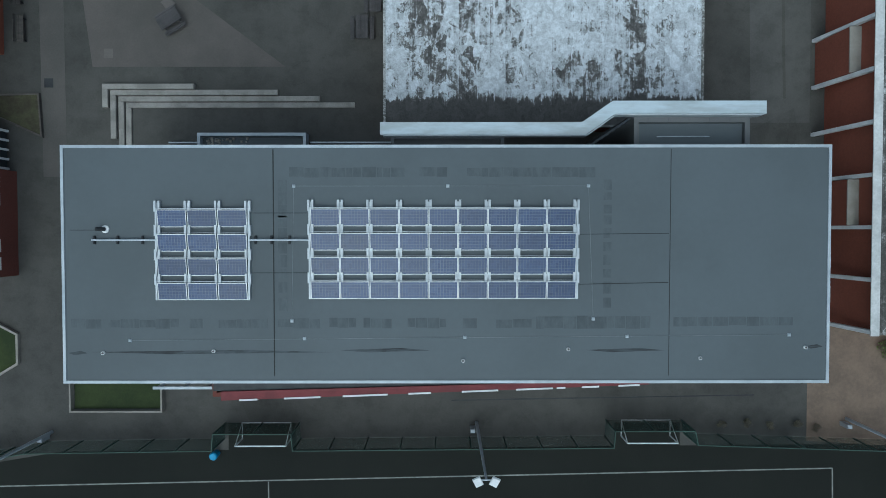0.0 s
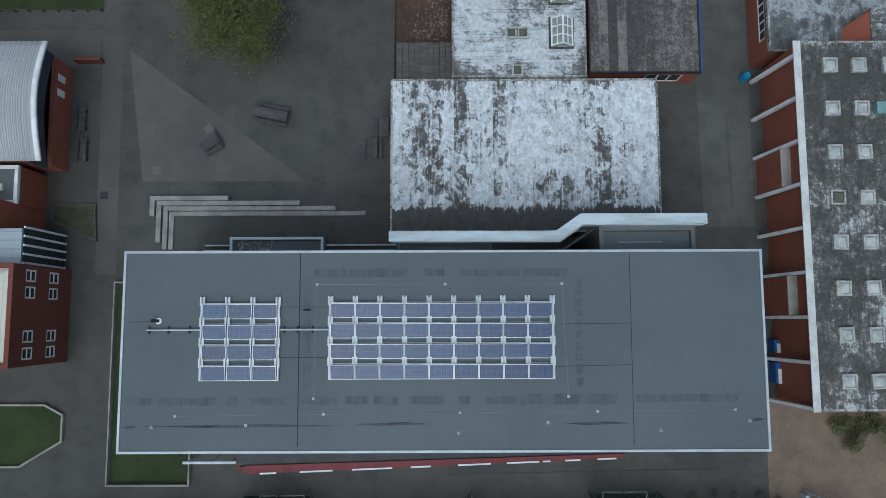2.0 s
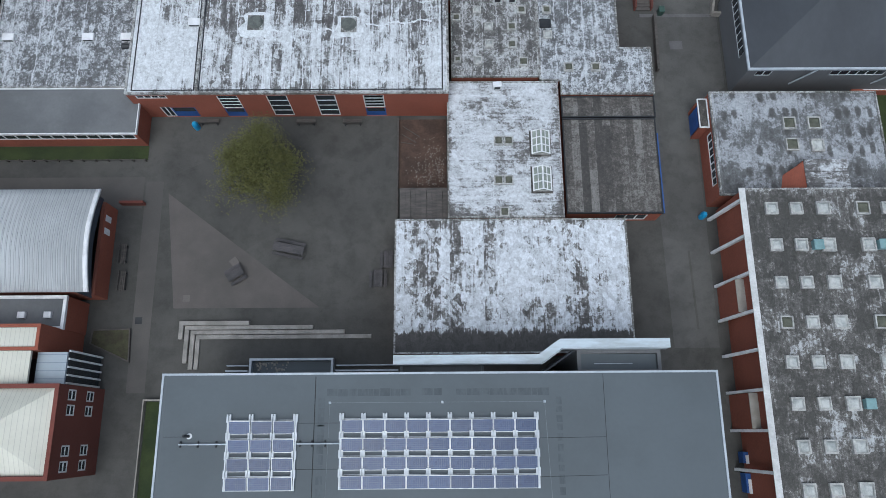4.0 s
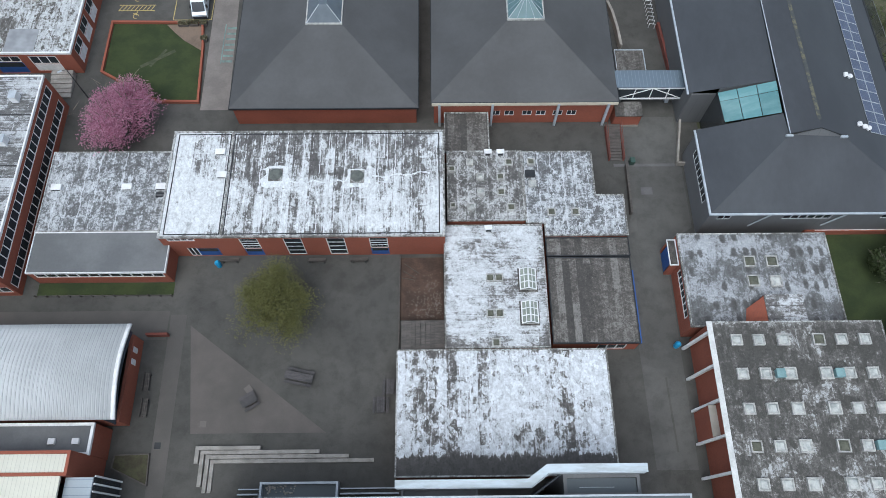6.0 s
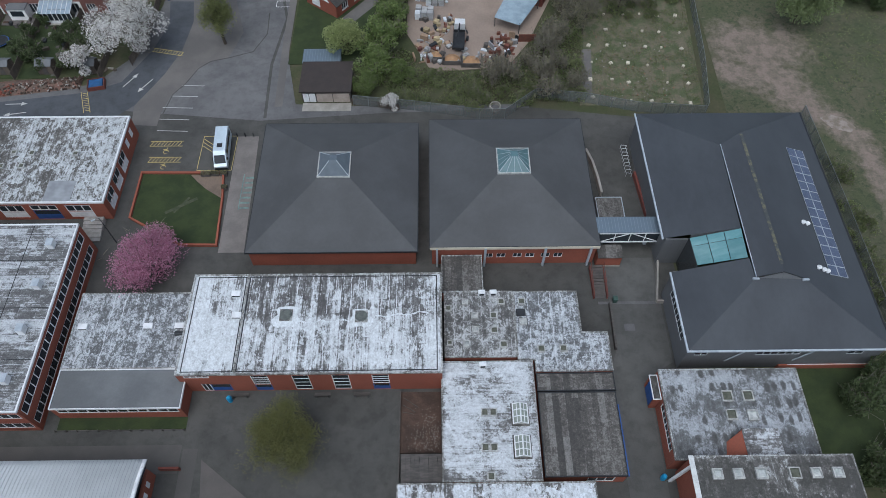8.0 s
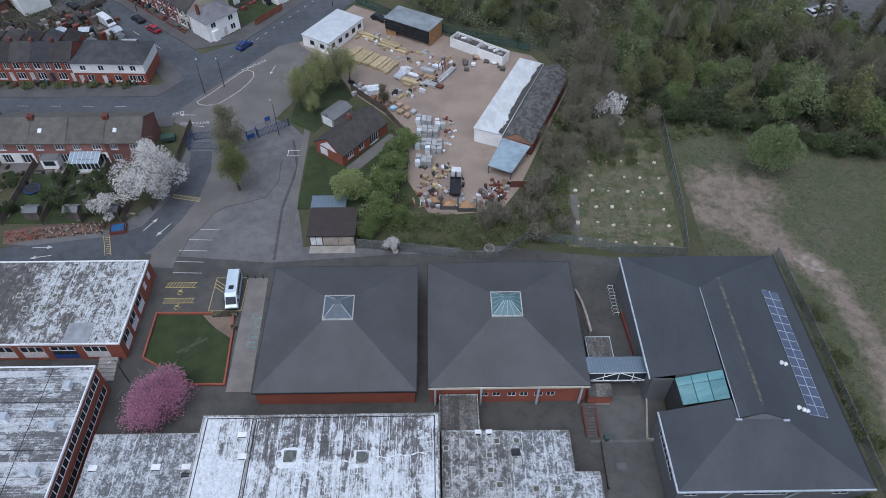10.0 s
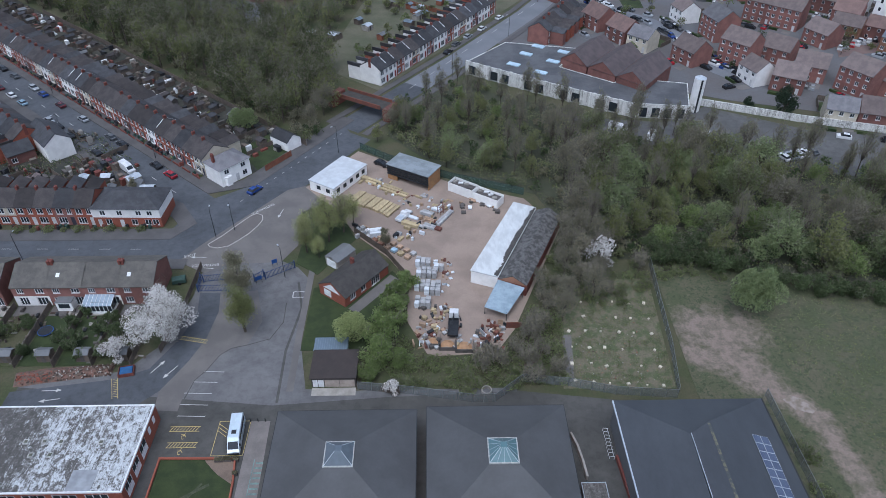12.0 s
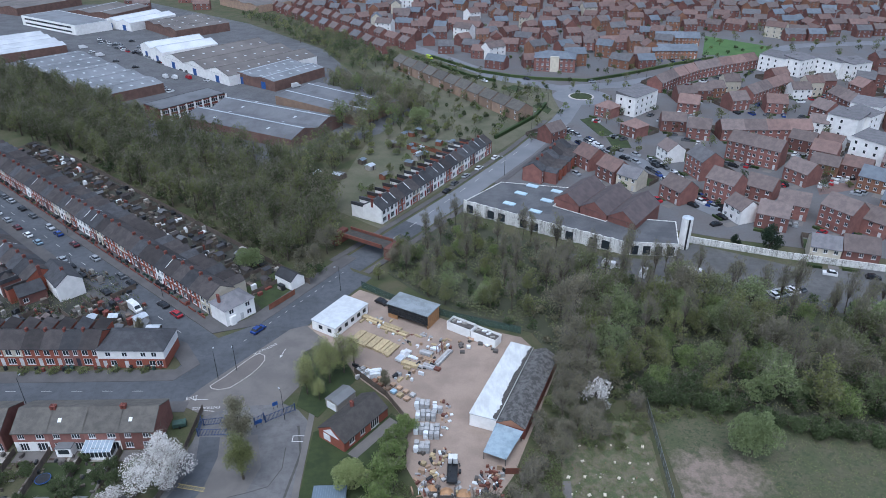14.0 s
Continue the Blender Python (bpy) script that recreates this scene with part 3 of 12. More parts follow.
# ---------------------------------------------------------------- ground
g = Geo()
xs = [-3000, -600, -300, -100, 100, 300, 600, 3000]
ys = [-1500, -300, -100, 100, 300, 600, 1200, 4000]
n = len(ys)
g.add([(x, y, -0.08) for x in xs for y in ys], [(i * n + j, (i + 1) * n + j, (i + 1) * n + j + 1, i * n + j + 1) for i in range(len(xs) - 1) for j in range(n - 1)])
piece("ground", g, ROUGH_GRASS, "rough green and brown grassland reaching to the horizon", "ground", "structure")
piece("school_yard", Geo().prism([(-75, -30), (60, -30), (48, -6), (48, 34.9), (34, 34.9), (34, 79), (16, 81.5), (-8, 80.5), (-28, 79), (-75, 84)], -0.07, 0.0), ASPHALT, "worn dark grey asphalt yard around the school blocks", "asphalt", "structure")

# ---------------------------------------------------------------- main block with the solar roof
MX0, MX1, MY0, MY1, MH = -21.32, 21.6, -8.58, 4.7, 13.3
main = flat_building("main_school_block", "long grey flat-roofed school block with pale edge trim", rect(MX0, MX1, MY0, MY1), MH, PANEL_GREY, ROOF_MAIN, GREY_TRIM, 0.16, 0.4, up=0.06)
seam = plain("dark_seam", (0.03, 0.032, 0.034), grain=0.2)
for a, b in (((-9.5, 4.5), (-9.5, -8.2)), ((12.7, 4.5), (12.65, -8.2)), ((-20.9, 0.0), (-18.9, 0.0)), ((-10.7, 0.95), (-7.5, 0.95)), ((-10.7, -2.4), (-7.5, -2.4)), ((7.6, -0.25), (12.6, -0.2)), ((7.6, -3.05), (12.6, -2.95))):
    part("roof_seam", Geo().beam(a, b, 0.035 if a[0] != b[0] else 0.06, MH, MH + 0.012), seam, main, world_coords=True)
STAIN = plain("stained_membrane", (0.074, 0.085, 0.092), (0.092, 0.107, 0.116), 0.9, 0.75, fine=5, grain=0.22, stretch=(1.6, 0.6, 1), vary=0.06)
stain_darker = plain("dark_stain", (0.03, 0.033, 0.036), (0.075, 0.086, 0.096), 0.9, 0.7, fine=5, grain=0.4, stretch=(0.6, 4, 1))
rs = random.Random(5)
# repair strips of small felt patches
for x0, x1, y0, y1 in ((-20.9, -9.7, -5.5, -5.0), (-9.3, 2.2, -5.5, -4.95), (5.2, 12.4, -5.55, -4.85), (12.9, 19.6, -5.4, -4.9), (-8.6, 8.6, 2.95, 3.5), (2.4, 5.0, -5.5, -5.0)):
    x = x0
    while x < x1 - 0.3:
        w = rs.uniform(0.35, 1.1)
        if rs.random() < 0.93:
            part("felt_patch", Geo().box(x, min(x1, x + w - 0.04), y0 + rs.uniform(-0.03, 0.05), y1 + rs.uniform(-0.05, 0.03), MH, MH + 0.008), STAIN, main, world_coords=True)
        x += w
for y in (2.6, 1.9, 1.2, 0.6, -0.1, -0.9, -1.6, -2.4, -3.1, -4.0):
    part("felt_patch", Geo().box(-9.25, -8.75, y - rs.uniform(0.3, 0.55), y + 0.2, MH, MH + 0.008), STAIN, main, world_coords=True)
    part("felt_patch", Geo().box(8.95, 9.4, y - rs.uniform(0.2, 0.5), y + 0.2, MH, MH + 0.008), STAIN, main, world_coords=True)
for x0, x1, y in ((-5.9, -0.7, -6.75), (8.0, 12.4, -6.75), (-21.1, -20.0, -6.9), (20.3, 21.3, -6.55), (-20.0, -6.2, -6.85)):
    part("stain", Geo().add([(x0, y, MH + 0.006), ((x0 * 2 + x1) / 3, y - 0.13, MH + 0.006), (x1, y - 0.02, MH + 0.006), ((x0 + x1 * 2) / 3, y + 0.12, MH + 0.006)], [(0, 1, 2, 3)]), stain_darker, main, world_coords=True)

# solar arrays
CELL, cnt, cbs = nodes_of("solar_cells")
_tc = cnt.nodes.new("ShaderNodeTexCoord")
_br = cnt.nodes.new("ShaderNodeTexBrick")
_br.offset, _br.squash = 0.0, 1.0
_br.inputs["Scale"].default_value = 1.0
_br.inputs["Brick Width"].default_value, _br.inputs["Row Height"].default_value, _br.inputs["Mortar Size"].default_value = 0.16, 0.16, 0.008
for _k, _c in (("Color1", (0.03, 0.05, 0.115, 1)), ("Color2", (0.037, 0.062, 0.14, 1)), ("Mortar", (0.075, 0.105, 0.165, 1))):
    _br.inputs[_k].default_value = _c
link(cnt, _tc.outputs["Object"], _br.inputs["Vector"])
_oi = cnt.nodes.new("ShaderNodeObjectInfo")
link(cnt, bright(cnt, _br.outputs["Color"], math_node(cnt, "MULTIPLY_ADD", _oi.outputs["Random"], 0.35, 0.82)), cbs.inputs["Base Color"])
cbs.inputs["Roughness"].default_value = 0.22
cbs.inputs["Specular IOR Level"].default_value = 0.3
ALU = plain("bare_aluminium", (0.5, 0.535, 0.57), (0.42, 0.45, 0.48), 1.5, 0.4, 0.3, grain=0.06, bump=0.03)
PW, PD, TILT = 1.62, 0.99, 10.0
panel_cells = Geo().box(-PW / 2 + 0.03, PW / 2 - 0.03, -PD / 2 + 0.03, PD / 2 - 0.03, 0.0, 0.03).mesh("cells", CELL)
panel_frame = ring(Geo(), rect(-PW / 2, PW / 2, -PD / 2, PD / 2), 0.04, -0.01, 0.036).mesh("panel_frame", ALU)
bracket = Geo().box(-0.17, -0.05, -0.3, 0.3, 0, 0.22).box(0.05, 0.17, -0.3, 0.3, 0, 0.22).box(-0.05, 0.05, -0.2, 0.2, 0.0, 0.1).mesh("bracket", ALU)


def solar_array(cols, x0, x1, y_top, y_bot):
    arr = thing("solar_array", "blue solar panels on aluminium brackets in four tilted rows", "solar panels", ((x0 + x1) / 2, (y_top + y_bot) / 2, MH), "roof solar arrays")
    px, py = (x1 - x0) / cols, (y_top - y_bot - 1.0) / 3
    for r in range(4):
        y = y_top - 0.5 - py * r
        for c in range(cols):
            pan = part("solar_panel", panel_cells, None, arr)
            pan.matrix_basis = pose(x0 + px * (c + 0.5) - (x0 + x1) / 2, y - (y_top + y_bot) / 2, 0.2, TILT)
            part("panel_frame", panel_frame, None, pan)
        for c in range(cols + 1):
            b = part("bracket", bracket, None, arr)
            b.matrix_basis = pose(x0 + px * c - (x0 + x1) / 2, y + 0.68 - (y_top + y_bot) / 2, 0.0)
        part("rail", Geo().box(-(x1 - x0) / 2 - 0.05, (x1 - x0) / 2 + 0.05, y + 0.53 - (y_top + y_bot) / 2, y + 0.565 - (y_top + y_bot) / 2, 0.02, 0.3 if r == 0 else 0.2), ALU, arr)
    for x in (x0 - 0.06, x1 + 0.06):
        for r in range(4):
            y = y_top - 0.5 - py * r
            part("side_plate", Geo().box(x - (x0 + x1) / 2 - 0.05, x - (x0 + x1) / 2 + 0.05, y - 0.5 - (y_top + y_bot) / 2, y + 0.5 - (y_top + y_bot) / 2, 0.02, 0.2), ALU, arr)
    return arr


solar_array(3, -15.95, -10.9, 1.15, -3.92)
solar_array(9, -7.4, 7.4, 1.2, -3.85)
# conduit on feet
cond = thing("cable_conduit", "grey cable conduit carried on small feet across the roof", "conduit", (-14, -0.55, MH))
for a, b in ((-19.6, -16.0), (-10.8, -7.5)):
    part("pipe", Geo().tube((a, -0.55, MH + 0.18), (b, -0.55, MH + 0.18), 0.055), GREY_TRIM, cond, world_coords=True)
for x in (-19.5, -18.2, -16.8, -9.6, -8.6, -10.5):
    part("foot", Geo().bevelled(x - 0.06, x + 0.06, -0.78, -0.32, MH, MH + 0.16, 0.03), DARK_METAL, cond, world_coords=True)
# flue
flue = thing("roof_cowl", "short white vent cowl with a dark shadowed mouth", "vent", (-19.1, 0.05, MH))
part("collar", Geo().tube((-18.9, 0.05, MH), (-18.9, 0.05, MH + 0.08), 0.22, n=14), WHITE, flue, world_coords=True)
part("pipe", Geo().tube((-18.9, 0.05, MH + 0.08), (-19.2, 0.07, MH + 0.5), 0.11, n=10), DARK_METAL, flue, world_coords=True)
# lightning conductor tape with its holders
tape = thing("lightning_tape", "thin pale lightning conductor tape with small holders", "conductor", (0, 0, MH))
pts = ((-8.35, 2.45), (8.1, 2.45), (8.4, -5.0))
for a, b in (((-8.35, 2.45), (8.1, 2.45)), ((-8.35, 2.45), (-8.5, -5.1)), ((8.1, 2.45), (8.4, -5.0)), ((-17.6, -6.2), (19.4, -5.9))):
    part("strip", Geo().beam(a, b, 0.022, MH, MH + 0.02), plain("dull_tape", (0.2, 0.22, 0.235)) if a[1] > 2 and b[0] > 8 else bpy.data.materials["dull_tape"], tape, world_coords=True)
for x, y in ((-8.35, 2.45), (8.1, 2.45), (0.25, 2.45), (-8.5, -5.1), (8.4, -5.0), (-17.6, -6.2), (-7.8, -6.1), (1.2, -6.03), (10.3, -5.98), (19.4, -5.9)):
    part("holder", Geo().bevelled(x - 0.09, x + 0.09, y - 0.09, y + 0.09, MH + 0.001, MH + 0.08, 0.05), GREY_TRIM, tape, world_coords=True)
for x, y in ((-19.1, -6.9), (-12.9, -6.8), (7.0, -6.7), (14.4, -7.2), (20.3, -6.6), (1.1, -7.35)):
    v = thing("roof_vent", "small round pale roof vent", "vent", (x, y, MH), "roof vents")
    part("upstand", Geo().tube((0, 0, 0), (0, 0, 0.12), 0.1, n=10), WHITE, v)
    part("cap", Geo().tube((0, 0, 0.12), (0, 0, 0.16), 0.06, n=10), DARK_METAL, v)

# entrance side: high canopy band, atrium and low wells
can = thing("entrance_canopy", "pale grey angled canopy band along the north entrance", "canopy", (5, 6, 0))
part("band", Geo().prism([(-3.65, 5.5), (8.25, 5.5), (9.9, 6.68), (18.6, 6.68), (18.6, 7.42), (9.75, 7.42), (8.0, 6.2), (-3.65, 6.2)], 11.6, 12.0), plain("canopy_sheet", (0.5, 0.57, 0.62), (0.38, 0.42, 0.44), 0.7, 0.5, 0.1, fine=3, grain=0.1, stretch=(0.5, 2, 1)), can, world_coords=True)
for a, b in (((-3.5, 5.46), (8.3, 5.46)), ((8.3, 5.46), (9.95, 6.63)), ((9.95, 6.63), (18.4, 6.63))):
    part("inner_edge", Geo().beam(a, b, 0.06, 11.2, 11.98), GREY_TRIM, can, world_coords=True)
atrium = thing("atrium", "projecting grey entrance atrium with a recessed dark roof", "atrium", (14.8, 5.8, 0))
part("wall", ring(Geo(), rect(11.2, 18.0, 4.75, 6.6), 0.3, 0, 11.2), PANEL_GREY, atrium, world_coords=True)
part("roof", Geo().box(11.52, 17.68, 4.76, 6.28, 10.5, 10.9), ROOF_MAIN, atrium, world_coords=True)
part("rail", Geo().tube((12.6, 5.5, 11.0), (15.7, 5.5, 11.0), 0.035), GREY_TRIM, atrium, world_coords=True)
part("glazing", Geo().beam((8.4, 4.8), (10.9, 6.5), 0.12, 0.1, 11.1), GLASS, atrium, world_coords=True)
for k in range(9):
    t = k / 8
    part("mullion", Geo().obox(8.4 + 2.5 * t, 4.8 + 1.7 * t, 0.05, 11.15, 0.08, 0.22, 34), DARK_METAL, atrium, world_coords=True)
porch = thing("north_lean_to", "flat dark lean-to roof with a pale rim and gravel on it", "lean-to", (0.2, 5.2, 0))
part("wall", ring(Geo(), rect(-3.2, 3.7, 4.76, 5.75), 0.2, 0, 9.8), PANEL_GREY, porch, world_coords=True)
part("roof", Geo().box(-3.0, 3.5, 4.77, 5.55, 9.2, 9.5), ROOF_GREYFELT, porch, world_coords=True)
well = thing("light_well", "low walled light well with pale rim and littered floor", "light well", (-14.1, 5.9, 0))
part("rim", ring(Geo(), rect(-18.1, -10.1, 4.76, 7.15), 0.22, 0, 1.0), GREY_TRIM, well, world_coords=True)
part("floor", Geo().box(-17.9, -10.3, 4.78, 6.9, 0.02, 0.4), ROOF_MAIN, well, world_coords=True)
gravel = Geo()
for k in range(40):
    x, y = rs.uniform(-17.6, -14.5), rs.uniform(6.0, 6.8)
    s = rs.uniform(0.04, 0.13)
    gravel.bevelled(x - s, x + s, y - s, y + s, 0.4, 0.4 + s, s * 0.5)
tagged(part("gravel", gravel, CONCRETE, well, world_coords=True), kind="stuff")
for x0, x1 in ((-20.4, -18.3), (-9.9, -3.9)):
    rl = thing("ramp_wall", "low pale ramp wall beside the building", "low wall", ((x0 + x1) / 2, 6.0, 0), "ramp walls")
    part("plinth", Geo().box(x0, x1, 5.9, 6.05, 0, 0.75), GREY_TRIM, rl, world_coords=True)
    part("plinth", Geo().box(x0, x1, 6.45, 6.55, 0, 0.5), GREY_TRIM, rl, world_coords=True)

# south side: red-edged low wing
south = thing("south_wing", "low wing with a dark roof and a dark red fascia", "lean-to", (-1, -10, 0))
SP = [(-16.6, -8.5), (-16.6, -12.0), (14.6, -10.75), (14.6, -8.5)]
part("wall", ring(Geo(), [SP[0], SP[1], SP[2], SP[3]], 0.3, 0, 2.6), BRICK_DARK, south, world_coords=True)
part("roof", Geo().prism([(-16.5, -8.5), (-16.5, -11.56), (14.5, -10.74), (14.5, -8.5)], 2.6, 2.75), DARK_METAL, south, world_coords=True)
part("fascia", Geo().prism([(-15.9, -11.55), (-15.9, -12.2), (14.7, -11.05), (14.7, -10.72)], 2.6, 2.9), RED_PAINT, south, world_coords=True)
for a, b in ((-14.6, -13.3), (-11.4, -8.8), (-7.2, -4.0), (-2.5, -0.9), (1.3, 3.9), (5.2, 7.8), (8.1, 8.7), (9.9, 11.1), (12.5, 14.0)):
    ya, yb = -12.25 + (a + 17) * 0.0378, -12.25 + (b + 17) * 0.0378
    part("sign_bar", Geo().beam((a, ya), (b, yb), 0.12, 2.5, 2.95), WHITE, south, world_coords=True)
part("ledge", Geo().box(-21.0, -16.7, -11.5, -11.3, 2.2, 2.4), GREY_TRIM, south, world_coords=True)
for x in (-20.8, -18.9, -17.2):
    part("post", Geo().box(x, x + 0.12, -11.46, -11.34, 0, 2.2), GREY_TRIM, south, world_coords=True)
plot = thing("fenced_grass_strip", "narrow grass strip inside a low pale rail fence", "grass plot", (-24.5, -5, 0))
part("turf", Geo().box(-27.9, -21.2, -13.5, 3.2, 0, 0.05), GRASS, plot, world_coords=True)
part("fence", ring(Geo(), rect(-28.1, -21.12, -13.7, 3.4), 0.12, 0, 0.5), CONCRETE, plot, world_coords=True)

# ---------------------------------------------------------------- seating steps, paving triangle, lawns
for k, (x0, x1, y, yb) in enumerate(((-25.3, -18.5, 10.85, 9.1), (-24.75, -12.3, 10.42, 6.8), (-24.2, -9.2, 9.97, 6.2), (-23.7, -6.6, 9.52, 6.2))):
    st = thing("seating_step", "long L-shaped pale concrete seating step", "step", (x0, y, 0), "amphitheatre steps")
    z = 0.5 - 0.11 * k
    part("run", Geo().bevelled(x0, x1, y - 0.4, y, 0, z, 0.03), STEP_STONE, st, world_coords=True)
    part("return", Geo().bevelled(x0, x0 + 0.42, yb, y - 0.402, 0, z - 0.003, 0.03), STEP_STONE, st, world_coords=True)
piece("paving_triangle", Geo().prism([(-27.8, 24.2), (-26.2, 12.2), (-11.8, 12.2)], -0.02, 0.012), plain("worn_triangle_paving", (0.116, 0.104, 0.097), (0.086, 0.08, 0.074), 0.2, 0.9, fine=8, grain=0.2, lo=0.3, hi=0.7), "pinkish paved triangle let into the yard", "paving", "structure")
piece("yard_strip", Geo().prism([(-30.2, 25.5), (-30.0, 4), (-28.2, 4), (-28.4, 25.5)], -0.02, 0.01), WORN_PATH, "paler tarmac strip beside the brick blocks", "paving", "structure")
lw = thing("west_lawn", "angular mown lawn inside low concrete kerbs", "lawn", (-36, -9.5, 0))
LWP = [(-44, -12.2), (-35.5, -12.2), (-32.0, -10.1), (-32.0, -7.8), (-33.6, -6.95), (-44, -6.9)]
part("turf", Geo().prism(inset(LWP, 0.15), 0, 0.06), GRASS, lw, world_coords=True)
part("kerb", ring(Geo(), LWP, 0.16, 0, 0.3), CONCRETE, lw, world_coords=True)
bd = thing("triangular_bed", "overgrown planting bed inside low timber edging", "planting bed", (-31.5, 8.8, 0))
BP = [(-33.9, 8.7), (-29.9, 6.9), (-30.1, 10.2), (-33.8, 10.1)]
part("soil", Geo().prism(inset(BP, 0.1), 0, 0.2), plain("mossy_soil", (0.07, 0.07, 0.04), (0.05, 0.045, 0.03), 1.0, 0.95, grain=0.4), bd, world_coords=True)
part("edging", ring(Geo(), BP, 0.12, 0, 0.32), TIMBER, bd, world_coords=True)

# ---------------------------------------------------------------- sports pitch
TURF_DARK = plain("artificial_turf", (0.014, 0.0155, 0.013), (0.011, 0.0125, 0.0105), 0.1, 0.95, fine=6, grain=0.15)
piece("sports_pitch", Geo().prism([(-60, -60), (45, -60), (34, -16.2), (-29, -16.8), (-60, -22)], -0.05, 0.01), TURF_DARK, "very dark artificial turf pitch", "pitch", "structure")
LINE = plain("line_paint", (0.5, 0.5, 0.48), (0.38, 0.38, 0.37), 2.0, 0.8, grain=0.12)
lines = Geo().beam((-45, -19.7), (29.5, -18.1), 0.1, 0.012, 0.018).beam((29.5, -18.1), (29.9, -40), 0.1, 0.012, 0.019).beam((-13.3, -19.1), (-13.2, -40), 0.1, 0.012, 0.0195)
piece("pitch_lines", lines, plain("worn_pitch_line", (0.26, 0.27, 0.25), (0.16, 0.17, 0.16), 2.0, 0.8, grain=0.3), "thin white pitch marking lines", "marking", "structure")
MESH_F, mnt, mbs = nodes_of("mesh_panel")
mbs.inputs["Base Color"].default_value = (0.05, 0.1, 0.085, 1)
mbs.inputs["Roughness"].default_value = 0.6
mbs.inputs["Alpha"].default_value = 0.45


def mesh_fence(name, label, pts, h, pitch=2.5, post_mat=None, mesh_mat=None):
    root = thing(name, label, "fence", (*pts[0], 0))
    for a, b in zip(pts, pts[1:]):
        ln = math.hypot(b[0] - a[0], b[1] - a[1])
        k = max(1, round(ln / pitch))
        for i in range(k):
            x, y = a[0] + (b[0] - a[0]) * i / k, a[1] + (b[1] - a[1]) * i / k
            part("post", Geo().box(x - 0.04, x + 0.04, y - 0.04, y + 0.04, 0, h + 0.05), post_mat or GREEN_STEEL, root, world_coords=True)
        part("mesh_panel", Geo().beam(a, b, 0.02, 0.05, h), mesh_mat or MESH_F, root, world_coords=True)
        part("top_rail", Geo().beam(a, b, 0.06, h, h + 0.06), post_mat or GREEN_STEEL, root, world_coords=True)
    return root


mesh_fence("pitch_fence", "dark green weldmesh pitch fence stepping round the goals", [(-60, -21.5), (-30, -16.0), (-16.6, -15.8), (-16.5, -14.6), (-10.9, -14.6), (-10.8, -15.8), (12.2, -15.6), (12.3, -14.4), (18.0, -14.4), (18.2, -15.4), (33.6, -15.9), (40, -40)], 3.0)


def goal(x, y):
    gl = thing("football_goal", "white steel five-a-side football goal", "goal", (x, y, 0), "goals on the pitch")
    w, h, d = 3.7, 1.9, 1.2
    for s in (-w / 2, w / 2):
        part("upright", Geo().tube((s, 0, 0), (s, 0, h), 0.05), WHITE, gl)
        part("stay", Geo().tube((s, 0, h), (s, d, 0.05), 0.03), WHITE, gl)
        part("base_bar", Geo().tube((s, 0, 0.05), (s, d, 0.05), 0.03), WHITE, gl)
    part("crossbar", Geo().tube((-w / 2, 0, h), (w / 2, 0, h), 0.055), WHITE, gl)
    part("back_bar", Geo().tube((-w / 2, d, 0.05), (w / 2, d, 0.05), 0.03), WHITE, gl)
    return gl


for x0, x1 in ((-16.3, -11.2), (12.9, 17.9)):
    piece("goal_recess", Geo().prism(rect(x0, x1, -16.8, -14.6), -0.04, 0.014), TURF_DARK, "dark turf recess behind the goal", "pitch", "structure")
piece("drain_line", Geo().beam((0.6, -12.9), (23.5, -12.5), 0.09, 0.0, 0.012), DARK_METAL, "narrow drain slot along the building", "drain", "structure")
goal(-13.4, -15.8)
goal(15.3, -15.6)


def flood_mast(x, y, h, tx, ty):
    ms = thing("floodlight_mast", "tall grey floodlight mast with two white lamp heads", "floodlight", (x, y, 0), "floodlight masts")
    part("pole", Geo().tube((0, 0, 0), (0, 0, h), 0.13, 0.07, 10), GREY_TRIM, ms)
    part("cabinet", Geo().bevelled(-0.5, -0.15, -0.5, -0.2, 0, 1.1, 0.04), GREY_TRIM, ms)
    part("yoke", Geo().tube((-0.5, 0, h), (0.5, 0, h), 0.04), GREY_TRIM, ms)
    for s in (-1, 1):
        hd = part("lamp_head", Geo().bevelled(-0.24, 0.24, -0.3, 0.3, 0, 0.16, 0.05), WHITE, ms)
        hd.matrix_basis = pose(s * 0.5, -0.1, h - 0.05, 20, 0, -s * 25 + (180 if ty > 0 else 0))
    return ms


flood_mast(2.5, -14.6, 12, 0, -1)
flood_mast(-29.7, -15.3, 12, 0, -1)
flood_mast(30.5, -14.3, 12, 0, -1)
br = thing("barrel_bin", "round blue plastic bin", "bin", (-17.2, -16.9, 0))
part("body", Geo().tube((0, 0, 0), (0, 0, 0.85), 0.26, 0.3, 14), BIN_BLUE, br)
part("lid", Geo().tube((0, 0, 0.85), (0, 0, 0.95), 0.31, 0.24, 14), BIN_BLUE, br)

